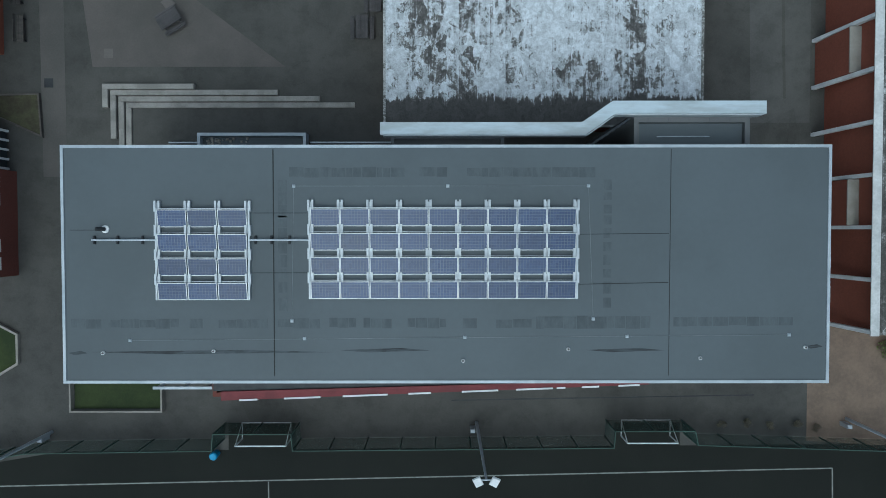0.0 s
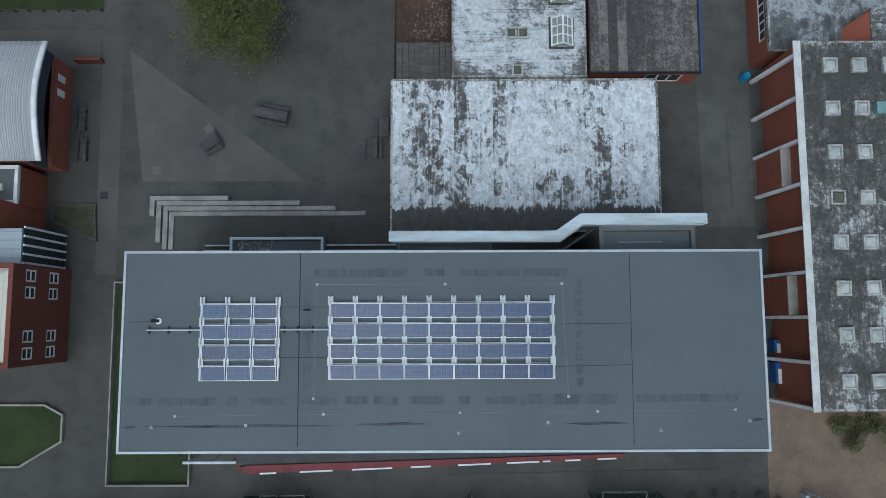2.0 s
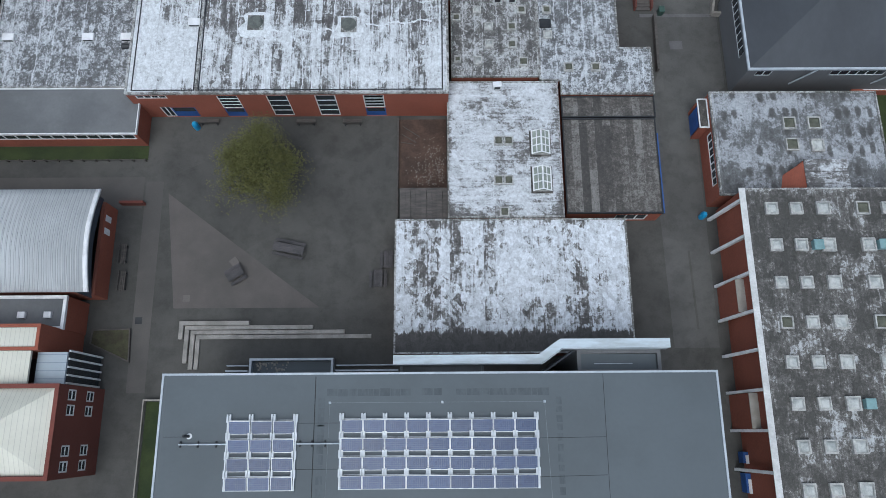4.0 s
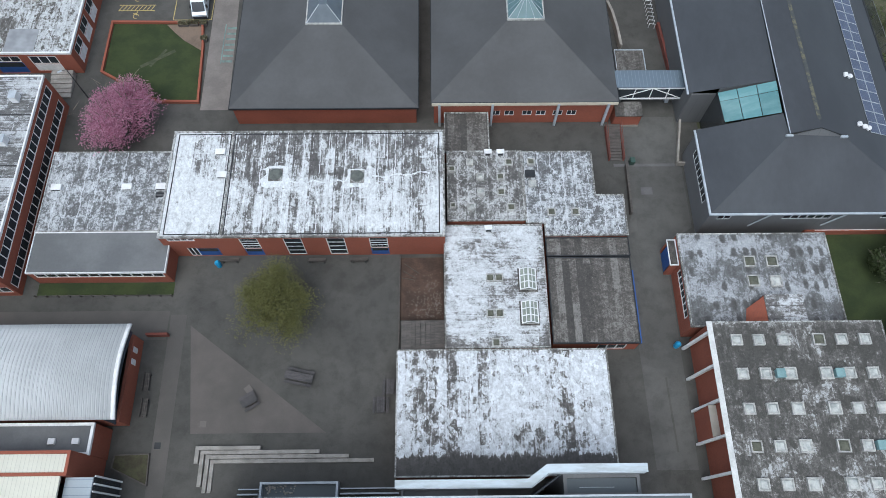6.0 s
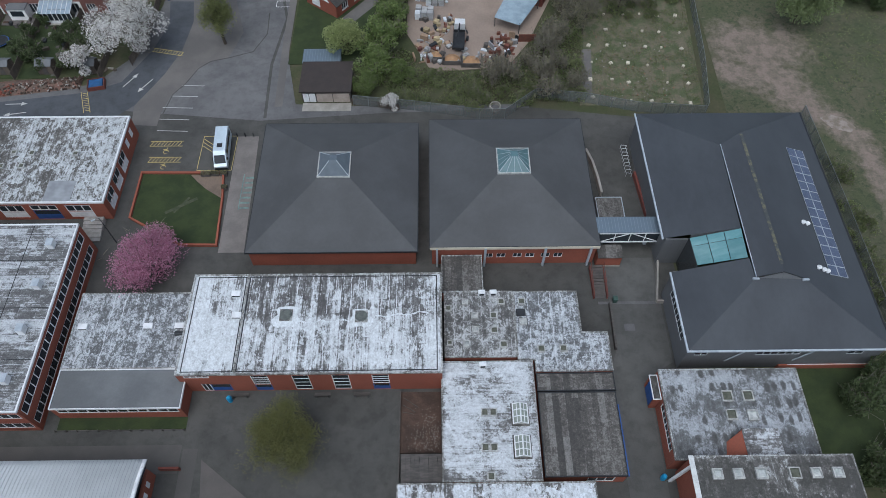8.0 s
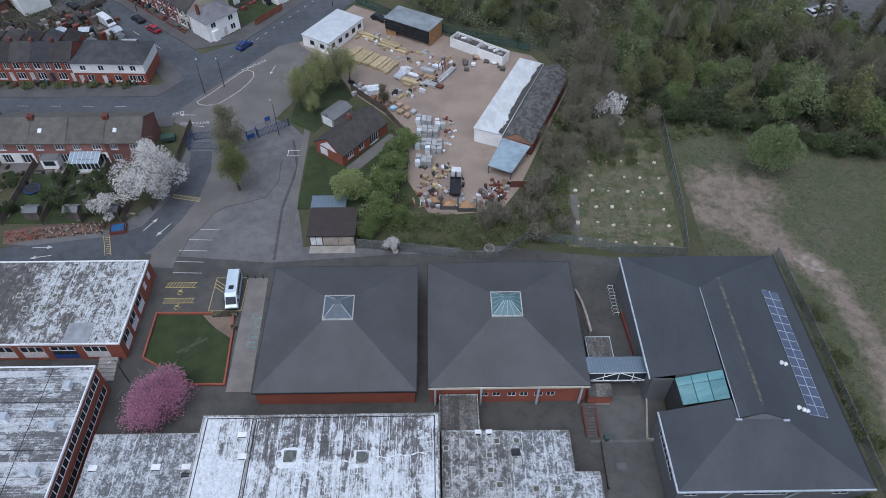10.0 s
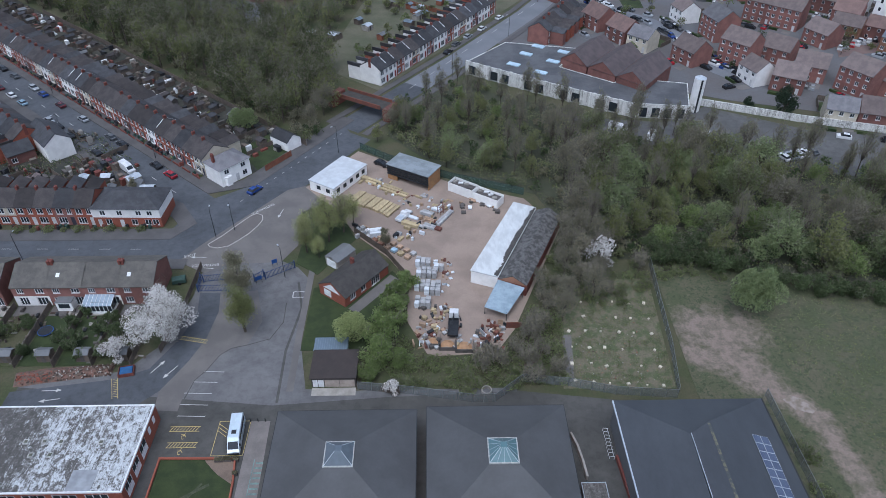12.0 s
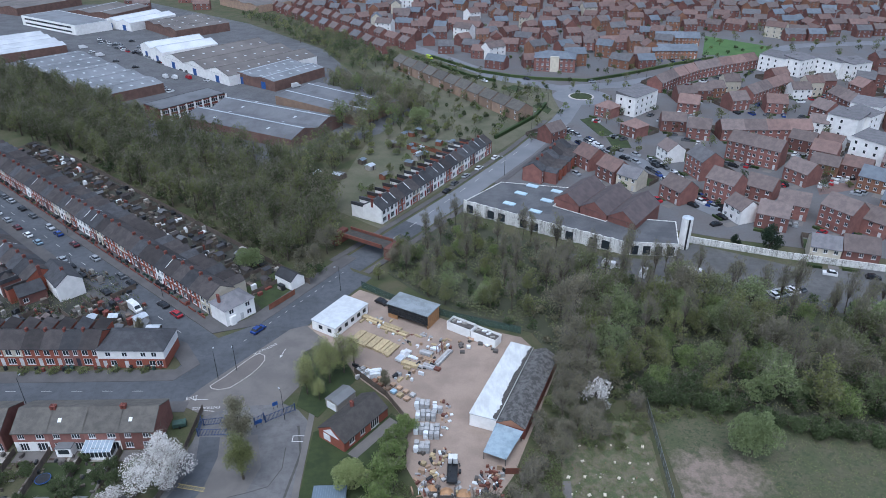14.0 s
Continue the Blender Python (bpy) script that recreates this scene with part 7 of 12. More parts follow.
def make_house(name, label, w, d, eave, ridge, wall, roof, front, back=(), chimney=(), hipped=False, wing=0.0, upper=None, door_i=0, verge=False, group=""):
    """A house that faces -y. front and back: windows or doors (x, z, width, height, panes across, or 'door')."""
    root = thing(name, label, "house", group=group)
    for sgn, items, p, q in ((1, front, (-w / 2, -d / 2), (w / 2, -d / 2)), (-1, back, (w / 2, d / 2), (-w / 2, d / 2))):
        holes = [(i[0] * sgn + w / 2 - i[2] / 2, i[0] * sgn + w / 2 + i[2] / 2, i[1], i[1] + i[3]) for i in items]
        if upper and sgn == 1:
            part("wall", Geo().wall(p, q, 0, 2.7, 0.28, [h for h in holes if h[2] < 2.7]), wall, root)
            part("upper_wall", Geo().wall(p, q, 2.701, eave, 0.28, [h for h in holes if h[2] > 2.7]), upper, root)
        else:
            part("wall", Geo().wall(p, q, 0, eave, 0.28, holes), wall, root)
        for i in items:
            if i[4] == "door":
                o = part("door", Geo().box(-i[2] / 2, i[2] / 2, -0.03, 0.03, 0, i[3]), DOOR_MATS[door_i], root)
            else:
                key = (i[2], i[3], i[4])
                if key not in WINS:
                    WINS[key] = window_mesh(i[2], i[3], i[4])
                o = part("window", WINS[key], None, root)
            o.matrix_basis = pose(i[0], -sgn * (d / 2 - 0.1), i[1], 0, 0, 0 if sgn == 1 else 180)
    for sx in (-1, 1):
        x0, x1 = (w / 2 - 0.28, w / 2) if sx > 0 else (-w / 2, -w / 2 + 0.28)
        g = Geo().box(x0, x1, -d / 2 + 0.281, d / 2 - 0.281, 0, eave)
        if not hipped:
            g.add([(x, y, z) for x in (x0, x1) for y, z in ((-d / 2 + 0.02, eave), (d / 2 - 0.02, eave), (0, ridge - 0.02))], [(0, 2, 1), (3, 4, 5), (0, 1, 4, 3), (1, 2, 5, 4), (2, 0, 3, 5)])
        part("wall", g, wall, root)
        if upper:
            xs_ = (w / 2 + 0.003, w / 2 + 0.05) if sx > 0 else (-w / 2 - 0.05, -w / 2 - 0.003)
            part("upper_wall", Geo().box(*xs_, -d / 2, d / 2, 2.7, eave), upper, root)
    part("roof", hip_roof(w, d, eave, ridge) if hipped else gable_roof(w, d, eave, ridge), roof, root)
    if verge:
        part("verge", Geo().add([(w / 2 - 0.12, -d / 2 - 0.25, eave - 0.02), (w / 2 + 0.1, -d / 2 - 0.25, eave - 0.02), (w / 2 + 0.1, 0, ridge + 0.24), (w / 2 - 0.12, 0, ridge + 0.24), (w / 2 + 0.1, d / 2 + 0.25, eave - 0.02), (w / 2 - 0.12, d / 2 + 0.25, eave - 0.02)], [(0, 1, 2, 3), (3, 2, 4, 5)]), WHITE, root)
    for cx, cy in chimney:
        c = part("chimney", Geo().box(cx - 0.24, cx + 0.24, cy - 0.45, cy + 0.45, eave + 0.2, ridge + 0.7).box(cx - 0.3, cx + 0.3, cy - 0.5, cy + 0.5, ridge + 0.7, ridge + 0.82), BRICK_DARK, root)
        for s in (-0.22, 0.22):
            part("pot", Geo().tube((cx, cy + s, ridge + 0.82), (cx, cy + s, ridge + 1.1), 0.11, 0.09, 8), BRICK_HOUSE, c)
    if wing:
        part("outrigger", Geo().box(-w / 2 + 0.02, -w / 2 + w * 0.55, d / 2 + 0.002, d / 2 + wing, 0, eave - 0.7), wall, root)
        part("outrigger_roof", Geo().add([(-w / 2 - 0.1, d / 2 + 0.01, eave - 0.68), (-w / 2 + w * 0.55 + 0.15, d / 2 + 0.01, eave - 0.68), (-w / 2 + w * 0.55 + 0.15, d / 2 + wing + 0.15, eave - 0.68), (-w / 2 - 0.1, d / 2 + wing + 0.15, eave - 0.68), (-w / 2 - 0.1, d / 2 + 0.01, eave + 0.5), (-w / 2 - 0.1, d / 2 + wing + 0.15, eave + 0.5)], [(0, 1, 2, 3), (4, 5, 2, 1), (0, 4, 1), (3, 2, 5), (0, 3, 5, 4)]), roof, root)
    return root


class Row:
    """Places a kind of house again and again: the first time itself, then its copies."""

    def __init__(self, *makers):
        self.made = {}
        self.makers = makers

    def put(self, k, x, y, deg):
        m = pose(x, y, 0, 0, 0, deg)
        if k in self.made:
            return copy_thing(self.made[k], m)
        ob = self.makers[k]()
        ob.matrix_basis = m
        self.made[k] = ob
        return ob


TW = 4.6
def terr(label, wall, roof, door_i, upper=None, chim=True, verge=False):
    return lambda: make_house("terraced_house", label, TW, 8.0, 5.2, 7.6, wall, roof,
                              [(-0.8, 0.55, 2.0, 1.75, 3), (1.55, 0.02, 1.0, 2.3, "door"), (-1.0, 3.2, 1.5, 1.6, 2), (1.3, 3.2, 1.1, 1.6, 2)], [(1.2, 0.6, 1.2, 1.4, 2), (1.2, 3.2, 1.0, 1.3, 2)],
                              [(-TW / 2 + 0.1, 0.0)] if chim else [], wing=5.0, upper=upper, door_i=door_i, verge=verge, group="terraced houses")
terrace = Row(terr("red brick terraced house with brown tiled roof", BRICK, TERR_BROWN, 0), terr("white-rendered terraced house with grey roof", RENDER_WHITE, TERR_GREY, 1, verge=True),
              terr("dark brick terraced house with grey roof", BRICK_HOUSE, TERR_GREY, 2), terr("red brick terraced house with cream upper storey", BRICK, TERR_BROWN, 0, RENDER_CREAM, False), terr("white-rendered terraced house with brown roof", RENDER_CREAM, TERR_BROWN, 2))
rt = random.Random(21)
KINDS = (4, 0, 2, 0, 0, 1, 0, 0, 2, 0, 3, 0, 0, 4, 2, 1, 1, 0, 4, 1)
for i in range(38):
    x, y = sn(149 + i * TW, 80.3)
    terrace.put(KINDS[i % len(KINDS)], x, y, -41.8)
corner = make_house("corner_house", "white-rendered corner house with grey hipped roof", 9.0, 7.0, 5.0, 7.2, RENDER_WHITE, TILE_GREY, [(-2.6, 0.7, 1.6, 1.5, 2), (0.3, 0.02, 1.0, 2.1, "door"), (2.6, 0.7, 1.4, 1.5, 2), (-2.6, 3.2, 1.4, 1.3, 2), (2.4, 3.2, 1.4, 1.3, 2)], [(1, 3, 1, 1.2, 2)], [(-3.5, 0.4)], hipped=True)
cx, cy = sn(142.4, 80.6)
corner.matrix_basis = pose(cx, cy, 0, 0, 0, 48.2)
part("bay", Geo().prism([(-3.6, -3.48), (-3.3, -4.2), (-1.9, -4.2), (-1.6, -3.48)], 0, 2.6), RENDER_WHITE, corner)
# row on the west road
for i in range(13):
    terrace.put((0, 2, 0, 0, 3, 0, 0, 2, 0)[i % 9], -81.2 - i * TW, 137.7 + i * 0.12, -1.5)
pub = make_house("corner_shop", "long corner house, white above and brick below", 16.0, 9.0, 5.3, 7.6, BRICK, TERR_GREY, [(x, 3.3, 1.3, 1.3, 2) for x in (-5.5, -1.5, 3.0, 5.6)] + [(x, 0.7, 1.5, 1.5, 2) for x in (-4.5, 1.6, 4.8, 6.6)] + [(-6.6, 0.02, 1.0, 2.1, "door"), (-1.4, 0.02, 1.0, 2.1, "door")], [(0, 3, 1.2, 1.2, 2)], [], hipped=True, upper=RENDER_WHITE)
pub.matrix_basis = pose(-70.9, 137.3, 0, 0, 0, -2)
# houses west of the terrace street
wh_a = make_house("side_house", "white-rendered detached house with dark roof", 13.0, 7.0, 5.0, 7.4, RENDER_WHITE, TERR_GREY, [(-4, 0.7, 1.4, 1.3, 2), (3.5, 3.2, 1.2, 1.2, 2), (4.2, 0.02, 1.0, 2.1, "door")], [(-2, 3.1, 1.2, 1.2, 2), (2, 0.8, 1.4, 1.3, 2)], [(2.5, 0)])
wh_a.matrix_basis = pose(-104.2, 169.4, 0, 0, 0, -46)
wh_b = make_house("rear_house", "small brick rear house with a dark lean roof", 7.0, 6.0, 3.0, 5.0, BRICK_HOUSE, TERR_GREY, [(-2, 0.7, 1.4, 1.3, 2)], [(1, 0.8, 1.2, 1.2, 2)], [])
wh_b.matrix_basis = pose(-111.5, 165.0, 0, 0, 0, 42)
wh_c = make_house("rear_house", "white-walled rear extension with brown roof", 8.0, 6.0, 3.2, 5.2, RENDER_WHITE, TERR_BROWN, [(-2, 0.7, 1.4, 1.3, 2)], [(1, 0.8, 1.2, 1.2, 2)], [])
wh_c.matrix_basis = pose(-120.5, 170.5, 0, 0, 0, -46)
for i in range(7):
    x, y = sn(196 + i * 9.5, 52.5)
    terrace.put((0, 2, 1)[i % 3], x, y, 138.2)
    x, y = sn(196 + i * 9.5 + TW, 52.5)
    terrace.put((2, 0, 0)[i % 3], x, y, 138.2)
# row on the south side of the west road, seen from its gardens
SEMI_TILE = plain("weathered_tiles", (0.105, 0.098, 0.086), (0.075, 0.07, 0.064), 0.6, 0.85, fine=5, grain=0.25, vary=0.15)


def semi_house(label, wall_below, chim_x, front, rear, skylight):
    h = make_house("semi_house", label, 7.2, 9.6, 5.0, 7.4, BRICK_HOUSE, SEMI_TILE, front, rear, [(chim_x, 0.2)], door_i=0, group="houses along the west road")
    if wall_below:
        part("rear_render", Geo().wall((3.58, 4.86), (-3.58, 4.86), 0, 2.55, 0.05, [(3.58 - i[0] - i[2] / 2, 3.58 - i[0] + i[2] / 2, i[1], i[1] + i[3]) for i in rear if i[1] < 2]), RENDER_WHITE, h)
    for x in skylight:
        sky_ = part("skylight", Geo().box(-0.35, 0.35, -0.45, 0.45, 0, 0.1), WHITE, h)
        sky_.matrix_basis = pose(x, 2.6, 6.27, math.degrees(math.atan2(-2.4, 4.8)))
    return h


semi = Row(lambda: semi_house("brick house with weathered tiled roof and white rear windows", False, 3.3, [(-2, 0.7, 1.8, 1.4, 3), (2, 0.02, 1, 2.1, "door"), (-2, 3.1, 1.6, 1.3, 3), (2, 3.1, 1.0, 1.3, 2)], [(-2.0, 0.1, 2.4, 2.1, 4), (2.0, 0.6, 1.6, 1.5, 3), (-2.0, 3.3, 1.7, 1.2, 3), (1.9, 3.3, 1.4, 1.2, 3)], (1.6,)),
           lambda: semi_house("brick house with weathered tiled roof, white-rendered below", True, -3.3, [(-2, 0.7, 1.8, 1.4, 3), (2, 0.02, 1, 2.1, "door"), (-2, 3.1, 1.6, 1.3, 3)], [(-2.0, 0.1, 2.2, 2.1, 3), (1.8, 0.1, 1.8, 2.1, 3), (-2.0, 3.3, 1.7, 1.2, 3), (1.9, 3.3, 1.4, 1.2, 3)], ()))
for i in (1, 2, 5):
    xw = -59.6 - i * 7.25 - (0 if i < 4 else 2.2)
    rx_ = thing("rear_extension", "flat-roofed white rear extension on a house", "extension", (xw, 105.2, 0), "rear extensions")
    part("wall", ring(Geo(), rect(-1.8, 1.4, -1.3, 0.55), 0.15, 0, 2.3), RENDER_WHITE, rx_)
    part("roof", Geo().bevelled(-1.9, 1.5, -1.4, 0.56, 2.3, 2.45, 0.03), ROOF_GREYFELT, rx_)
    part("window", Geo().box(-1.3, 0.9, -1.34, -1.3, 0.9, 2.0), GLASS, rx_)
for i in range(10):
    gap = 0 if i < 4 else 2.2
    semi.put(i % 2, -59.6 - i * 7.25 - gap, 110.6, 180)
cs = thing("conservatory", "white-framed glazed conservatory on the house back", "conservatory", (-67.2, 104.2, 0))
part("base", Geo().box(-70.2, -64.4, 103.0, 105.7, 0, 0.6), WHITE, cs, world_coords=True)
part("glazing", Geo().box(-70.1, -64.5, 103.1, 105.7, 0.6, 2.2), GLASS, cs, world_coords=True)
part("roof", Geo().add([(-70.3, 102.9, 2.2), (-64.3, 102.9, 2.2), (-64.3, 105.75, 2.9), (-70.3, 105.75, 2.9)], [(0, 1, 2, 3)]), plain("conservatory_roof", (0.3, 0.36, 0.42), (0.24, 0.3, 0.35), 1, 0.3), cs, world_coords=True)
for k in range(8):
    x = -70.2 + k * 0.83
    part("glazing_bar", Geo().tube((x, 102.88, 2.24), (x, 105.75, 2.95), 0.05, n=5), WHITE, cs, world_coords=True)
    part("mullion", Geo().box(x - 0.05, x + 0.05, 103.02, 103.1, 0.6, 2.2), WHITE, cs, world_coords=True)

# ---------------------------------------------------------------- back gardens
FENCE_WOOD = plain("fence_boards", (0.13, 0.105, 0.085), (0.09, 0.075, 0.062), 0.8, 0.9, fine=10, grain=0.25, vary=0.15)
FENCE_RED = plain("stained_fence", (0.22, 0.09, 0.055), (0.17, 0.07, 0.045), 0.8, 0.9, fine=10, grain=0.2)
rgd = random.Random(31)


def board_fence(p, q, h=1.7, mat=None, group="garden fences", gap=2.4):
    f = thing("garden_fence", "weathered close-boarded garden fence", "fence", (*p, 0), group)
    part("board_panel", Geo().beam(p, q, 0.05, 0.1, h), mat or FENCE_WOOD, f, world_coords=True)
    ln = math.hypot(q[0] - p[0], q[1] - p[1])
    for k in range(int(ln / gap) + 1):
        t = min(1, k * gap / ln)
        x, y = p[0] + (q[0] - p[0]) * t, p[1] + (q[1] - p[1]) * t
        part("post", Geo().box(x - 0.06, x + 0.06, y - 0.06, y + 0.06, 0, h + 0.1), mat or FENCE_WOOD, f, world_coords=True)
    return f


def garden_shed(x, y, deg, w=2.6, d=2.0, mat=None, roof=None):
    s = thing("garden_shed", rgd.choice(("small timber garden shed", "weathered garden shed with felt roof")), "shed", (x, y, 0), "garden sheds", deg)
    part("wall", ring(Geo(), rect(-w / 2, w / 2, -d / 2, d / 2), 0.08, 0, 1.9), mat or FENCE_WOOD, s)
    part("roof", gable_roof(w, d, 1.9, 2.4, 0.12, 0.05), roof or ROOF_GREYFELT, s)
    part("door", Geo().box(-0.4, 0.4, -d / 2 - 0.04, -d / 2 - 0.005, 0, 1.75), TIMBER, s)
    return s


for i in range(9):
    x = -56.0 - i * 7.25
    y0 = 88.5 if i < 4 else 86.5
    board_fence((x, y0), (x, 105.3), gap=5.5)
    lawnp = rect(x - 7.0, x - 0.3, y0 + 0.5, 102.5)
    piece("back_lawn", Geo().prism(lawnp, -0.07, 0.02), GRASS if i % 3 else ROUGH_GRASS, "small back garden lawn between board fences", "lawn", "structure")
    piece("patio", Geo().prism(rect(x - 7.0, x - 0.3, 102.6, 105.6), -0.07, 0.05), (FOOTWAY, CONCRETE, PAVING)[i % 3], "paved patio behind the house", "patio", "structure")
    if i % 2:
        piece("garden_path", Geo().prism(rect(x - 1.6, x - 0.6, y0 + 1, 102.5), -0.05, 0.035), FOOTWAY, "narrow garden path of pale slabs", "path", "structure")
    garden_shed(x - 2.2, y0 + 2.4, 0)
    if i % 3 == 0:
        tree(SCRUB, x - 5, 95 + (i % 4), "leafy green garden bush", "garden bushes", "garden_bush", 0.9, i * 40, "bush")
tr = thing("trampoline", "round black garden trampoline", "trampoline", (-75.8, 97.8, 0))
part("mat", Geo().tube((0, 0, 0.55), (0, 0, 0.6), 1.35, n=20), DARK_METAL, tr)
part("rim", Geo().tube((0, 0, 0.5), (0, 0, 0.54), 1.5, n=20), BLUE, tr)
for k in range(4):
    a = k * math.pi / 2
    part("leg", Geo().tube((1.3 * math.cos(a), 1.3 * math.sin(a), 0), (1.3 * math.cos(a), 1.3 * math.sin(a), 0.5), 0.03, n=6), DARK_METAL, tr)
RUBBLE = plain("brick_rubble", (0.13, 0.075, 0.058), (0.075, 0.062, 0.05), 1.2, 0.95, fine=4, grain=0.5, bump=1.0, vary=0.3)
piece("rubble_bank", hip([(-76, 83.9), (-69, 84.9), (-59, 86.5), (-59.2, 89.2), (-71, 88.6), (-77, 87.4)], -0.05, [(-75, 85.4), (-69, 86.3), (-60, 87.5), (-60.2, 88.2), (-71, 87.4), (-75.6, 86.4)], 0.55), RUBBLE, "low bank of broken brick and stone rubble", "rubble")
rub = Geo()
for i in range(420):
    t, n_ = rgd.random(), rgd.uniform(-1, 1)
    x, y = -76 + 17 * t, 85.7 + 2.2 * t + n_ * 1.5
    sz = rgd.uniform(0.08, 0.26)
    z = max(0.0, 0.55 * (1.25 - abs(n_)))
    rub.obox(x, y, z - 0.15, z + sz * 0.5, sz * 1.4, sz, rgd.uniform(0, 180), rgd.choice((0, 0, 3, 3, 1)) if t > 0.35 else rgd.choice((0, 2, 2)))
tagged(new("rubble_stones", rub.mesh("rubble_stones", [RUBBLE, CONCRETE, plain("red_rubble", (0.26, 0.085, 0.055), (0.2, 0.07, 0.05), 1, 0.95, vary=0.2), SOIL])), "tumbled broken bricks and stones on the bank", "rubble", kind="stuff")
gc = Geo()
for i in range(230):
    x, y = rgd.uniform(-125, -53), rgd.triangular(89.5, 105, 104)
    if math.hypot(x + 75.8, y - 97.8) > 2:
        gc.obox(x, y, 0.0, rgd.choice((0.15, 0.3, 0.5, 0.8)), rgd.uniform(0.2, 1.2), rgd.uniform(0.15, 0.6), rgd.choice((0, 90)) + rgd.uniform(-20, 20), rgd.choice((0, 0, 0, 1, 1, 3, 3, 2, 4)) if i % 12 else 2)
tagged(new("patio_clutter", gc.mesh("patio_clutter", [FENCE_WOOD, TIMBER, CONCRETE, DARK_METAL, SOIL])), "garden furniture, planters and clutter behind the houses", "clutter", kind="stuff")
for i, (x, y, sc) in enumerate(((-61.5, 96.5, 1.2), (-62.0, 91.5, 1.1), (-68.8, 93.5, 1.3), (-71.0, 99.5, 0.9), (-63.4, 100.5, 1.0), (-77.5, 92.0, 0.9), (-84.5, 97.0, 1.2), (-59.0, 97.5, 0.8), (-92.0, 93.0, 1.2), (-69.5, 103.0, 0.8), (-64.8, 97.8, 1.0), (-66.2, 91.0, 0.9), (-79.5, 99.0, 0.9), (-72.4, 95.4, 0.8), (-87.0, 92.0, 1.0), (-58.2, 100.8, 0.9), (-73.5, 91.2, 0.8), (-81.0, 101.0, 0.7))):
    tree(HEDGE, x, y, "dark evergreen garden shrub", "garden shrubs", "garden_shrub", sc * 0.62, i * 63, "bush")
# terrace gardens towards the railway wood
piece("garden_ground", Geo().prism([sn(139, 84.2), sn(325, 84.2), sn(325, 104), sn(139, 104)], -0.075, 0.0), plain("garden_earth", (0.058, 0.056, 0.045), (0.034, 0.036, 0.03), 0.25, 0.95, fine=2.5, grain=0.35), "dark mixed ground of narrow back gardens", "garden", "structure")
for i in range(38):
    s = 149 + (i - 0.5) * TW
    if i % 2 == 0:
        board_fence(sn(s, 89.5), sn(s, 102), 1.5, gap=6.0)
    if rgd.random() < 0.75:
        garden_shed(*sn(s + 2.2, rgd.uniform(93, 101)), -41.8 + rgd.choice((0, 90)), rgd.uniform(2.2, 3.6), rgd.uniform(1.8, 2.6), rgd.choice((FENCE_WOOD, TIMBER, TIMBER)), rgd.choice((ROOF_GREYFELT, TERR_BROWN, TERR_GREY, TERR_GREY)))
    if rgd.random() < 0.4:
        tree((SCRUB, SCRUB_B)[i % 2], *sn(s + 1.4, rgd.uniform(91, 100)), "small leafy garden bush", "garden bushes", "garden_bush", rgd.uniform(0.5, 0.9), i * 50, "bush")
cl = Geo()
for i in range(420):
    x, y = sn(rgd.uniform(142, 322), rgd.uniform(88.5, 103.5))
    z = rgd.choice((0.3, 0.5, 0.9, 1.6))
    cl.obox(x, y, 0, z, rgd.uniform(0.4, 2.6), rgd.uniform(0.3, 1.6), rgd.choice((-41.8, 48.2)) + rgd.uniform(-6, 6), rgd.choice((0, 0, 1, 1, 2, 3, 3, 4, 5)))
tagged(new("garden_clutter", cl.mesh("garden_clutter", [FENCE_WOOD, TIMBER, CONCRETE, DARK_METAL, WHITE, BRICK_DARK])), "heaped clutter, planters and low sheds in the back gardens", "clutter", kind="stuff")
board_fence(sn(139, 104), sn(300, 104), 1.8, gap=8.0)
sg = thing("small_garage", "white gabled garage with a grey roof", "garage", (-40.0, 171.0, 0), turn=-40)
part("wall", ring(Geo(), rect(-3.6, 3.6, -2.4, 2.4), 0.2, 0, 2.8), RENDER_WHITE, sg)
for x0 in (-3.6, 3.4):
    part("gable", Geo().add([(x, y, z) for x in (x0, x0 + 0.2) for y, z in ((-2.4, 2.8), (2.4, 2.8), (0, 4.4))], [(0, 2, 1), (3, 4, 5), (0, 1, 4, 3), (1, 2, 5, 4), (2, 0, 3, 5)]), RENDER_WHITE, sg)
part("roof", gable_roof(7.2, 4.8, 2.8, 4.45, 0.15, 0.08), TERR_GREY, sg)
piece("garage_garden", Geo().prism([(-53, 168), (-45, 157), (-36, 168), (-44, 180)], -0.06, 0.012), GRASS, "small back lawn beside the garage", "lawn", "structure")
board_fence((-43.2, 157.0), (-37.6, 164.8), 1.8, FENCE_RED)
tree(ROUND, -53.4, 180.6, "rounded pale green garden tree", name="garden_tree", scale=1.2)
# front boundary walls and bins of the terrace
for i in range(38):
    s = 149 + (i - 0.5) * TW
    fw = thing("front_wall", "low brick garden wall before a terraced house", "wall", (*sn(s, 74.5), 0), "front garden walls")
    part("wall", Geo().beam(sn(s, 74.4), sn(s + TW - 1.1, 74.4), 0.2, 0, 0.7), BRICK_DARK, fw, world_coords=True)
    if i % 3 == 0:
        tree(SCRUB, *sn(s + 1.2, 75.3), "clipped front garden bush", "front bushes", "front_bush", 0.34, i * 33, "bush")

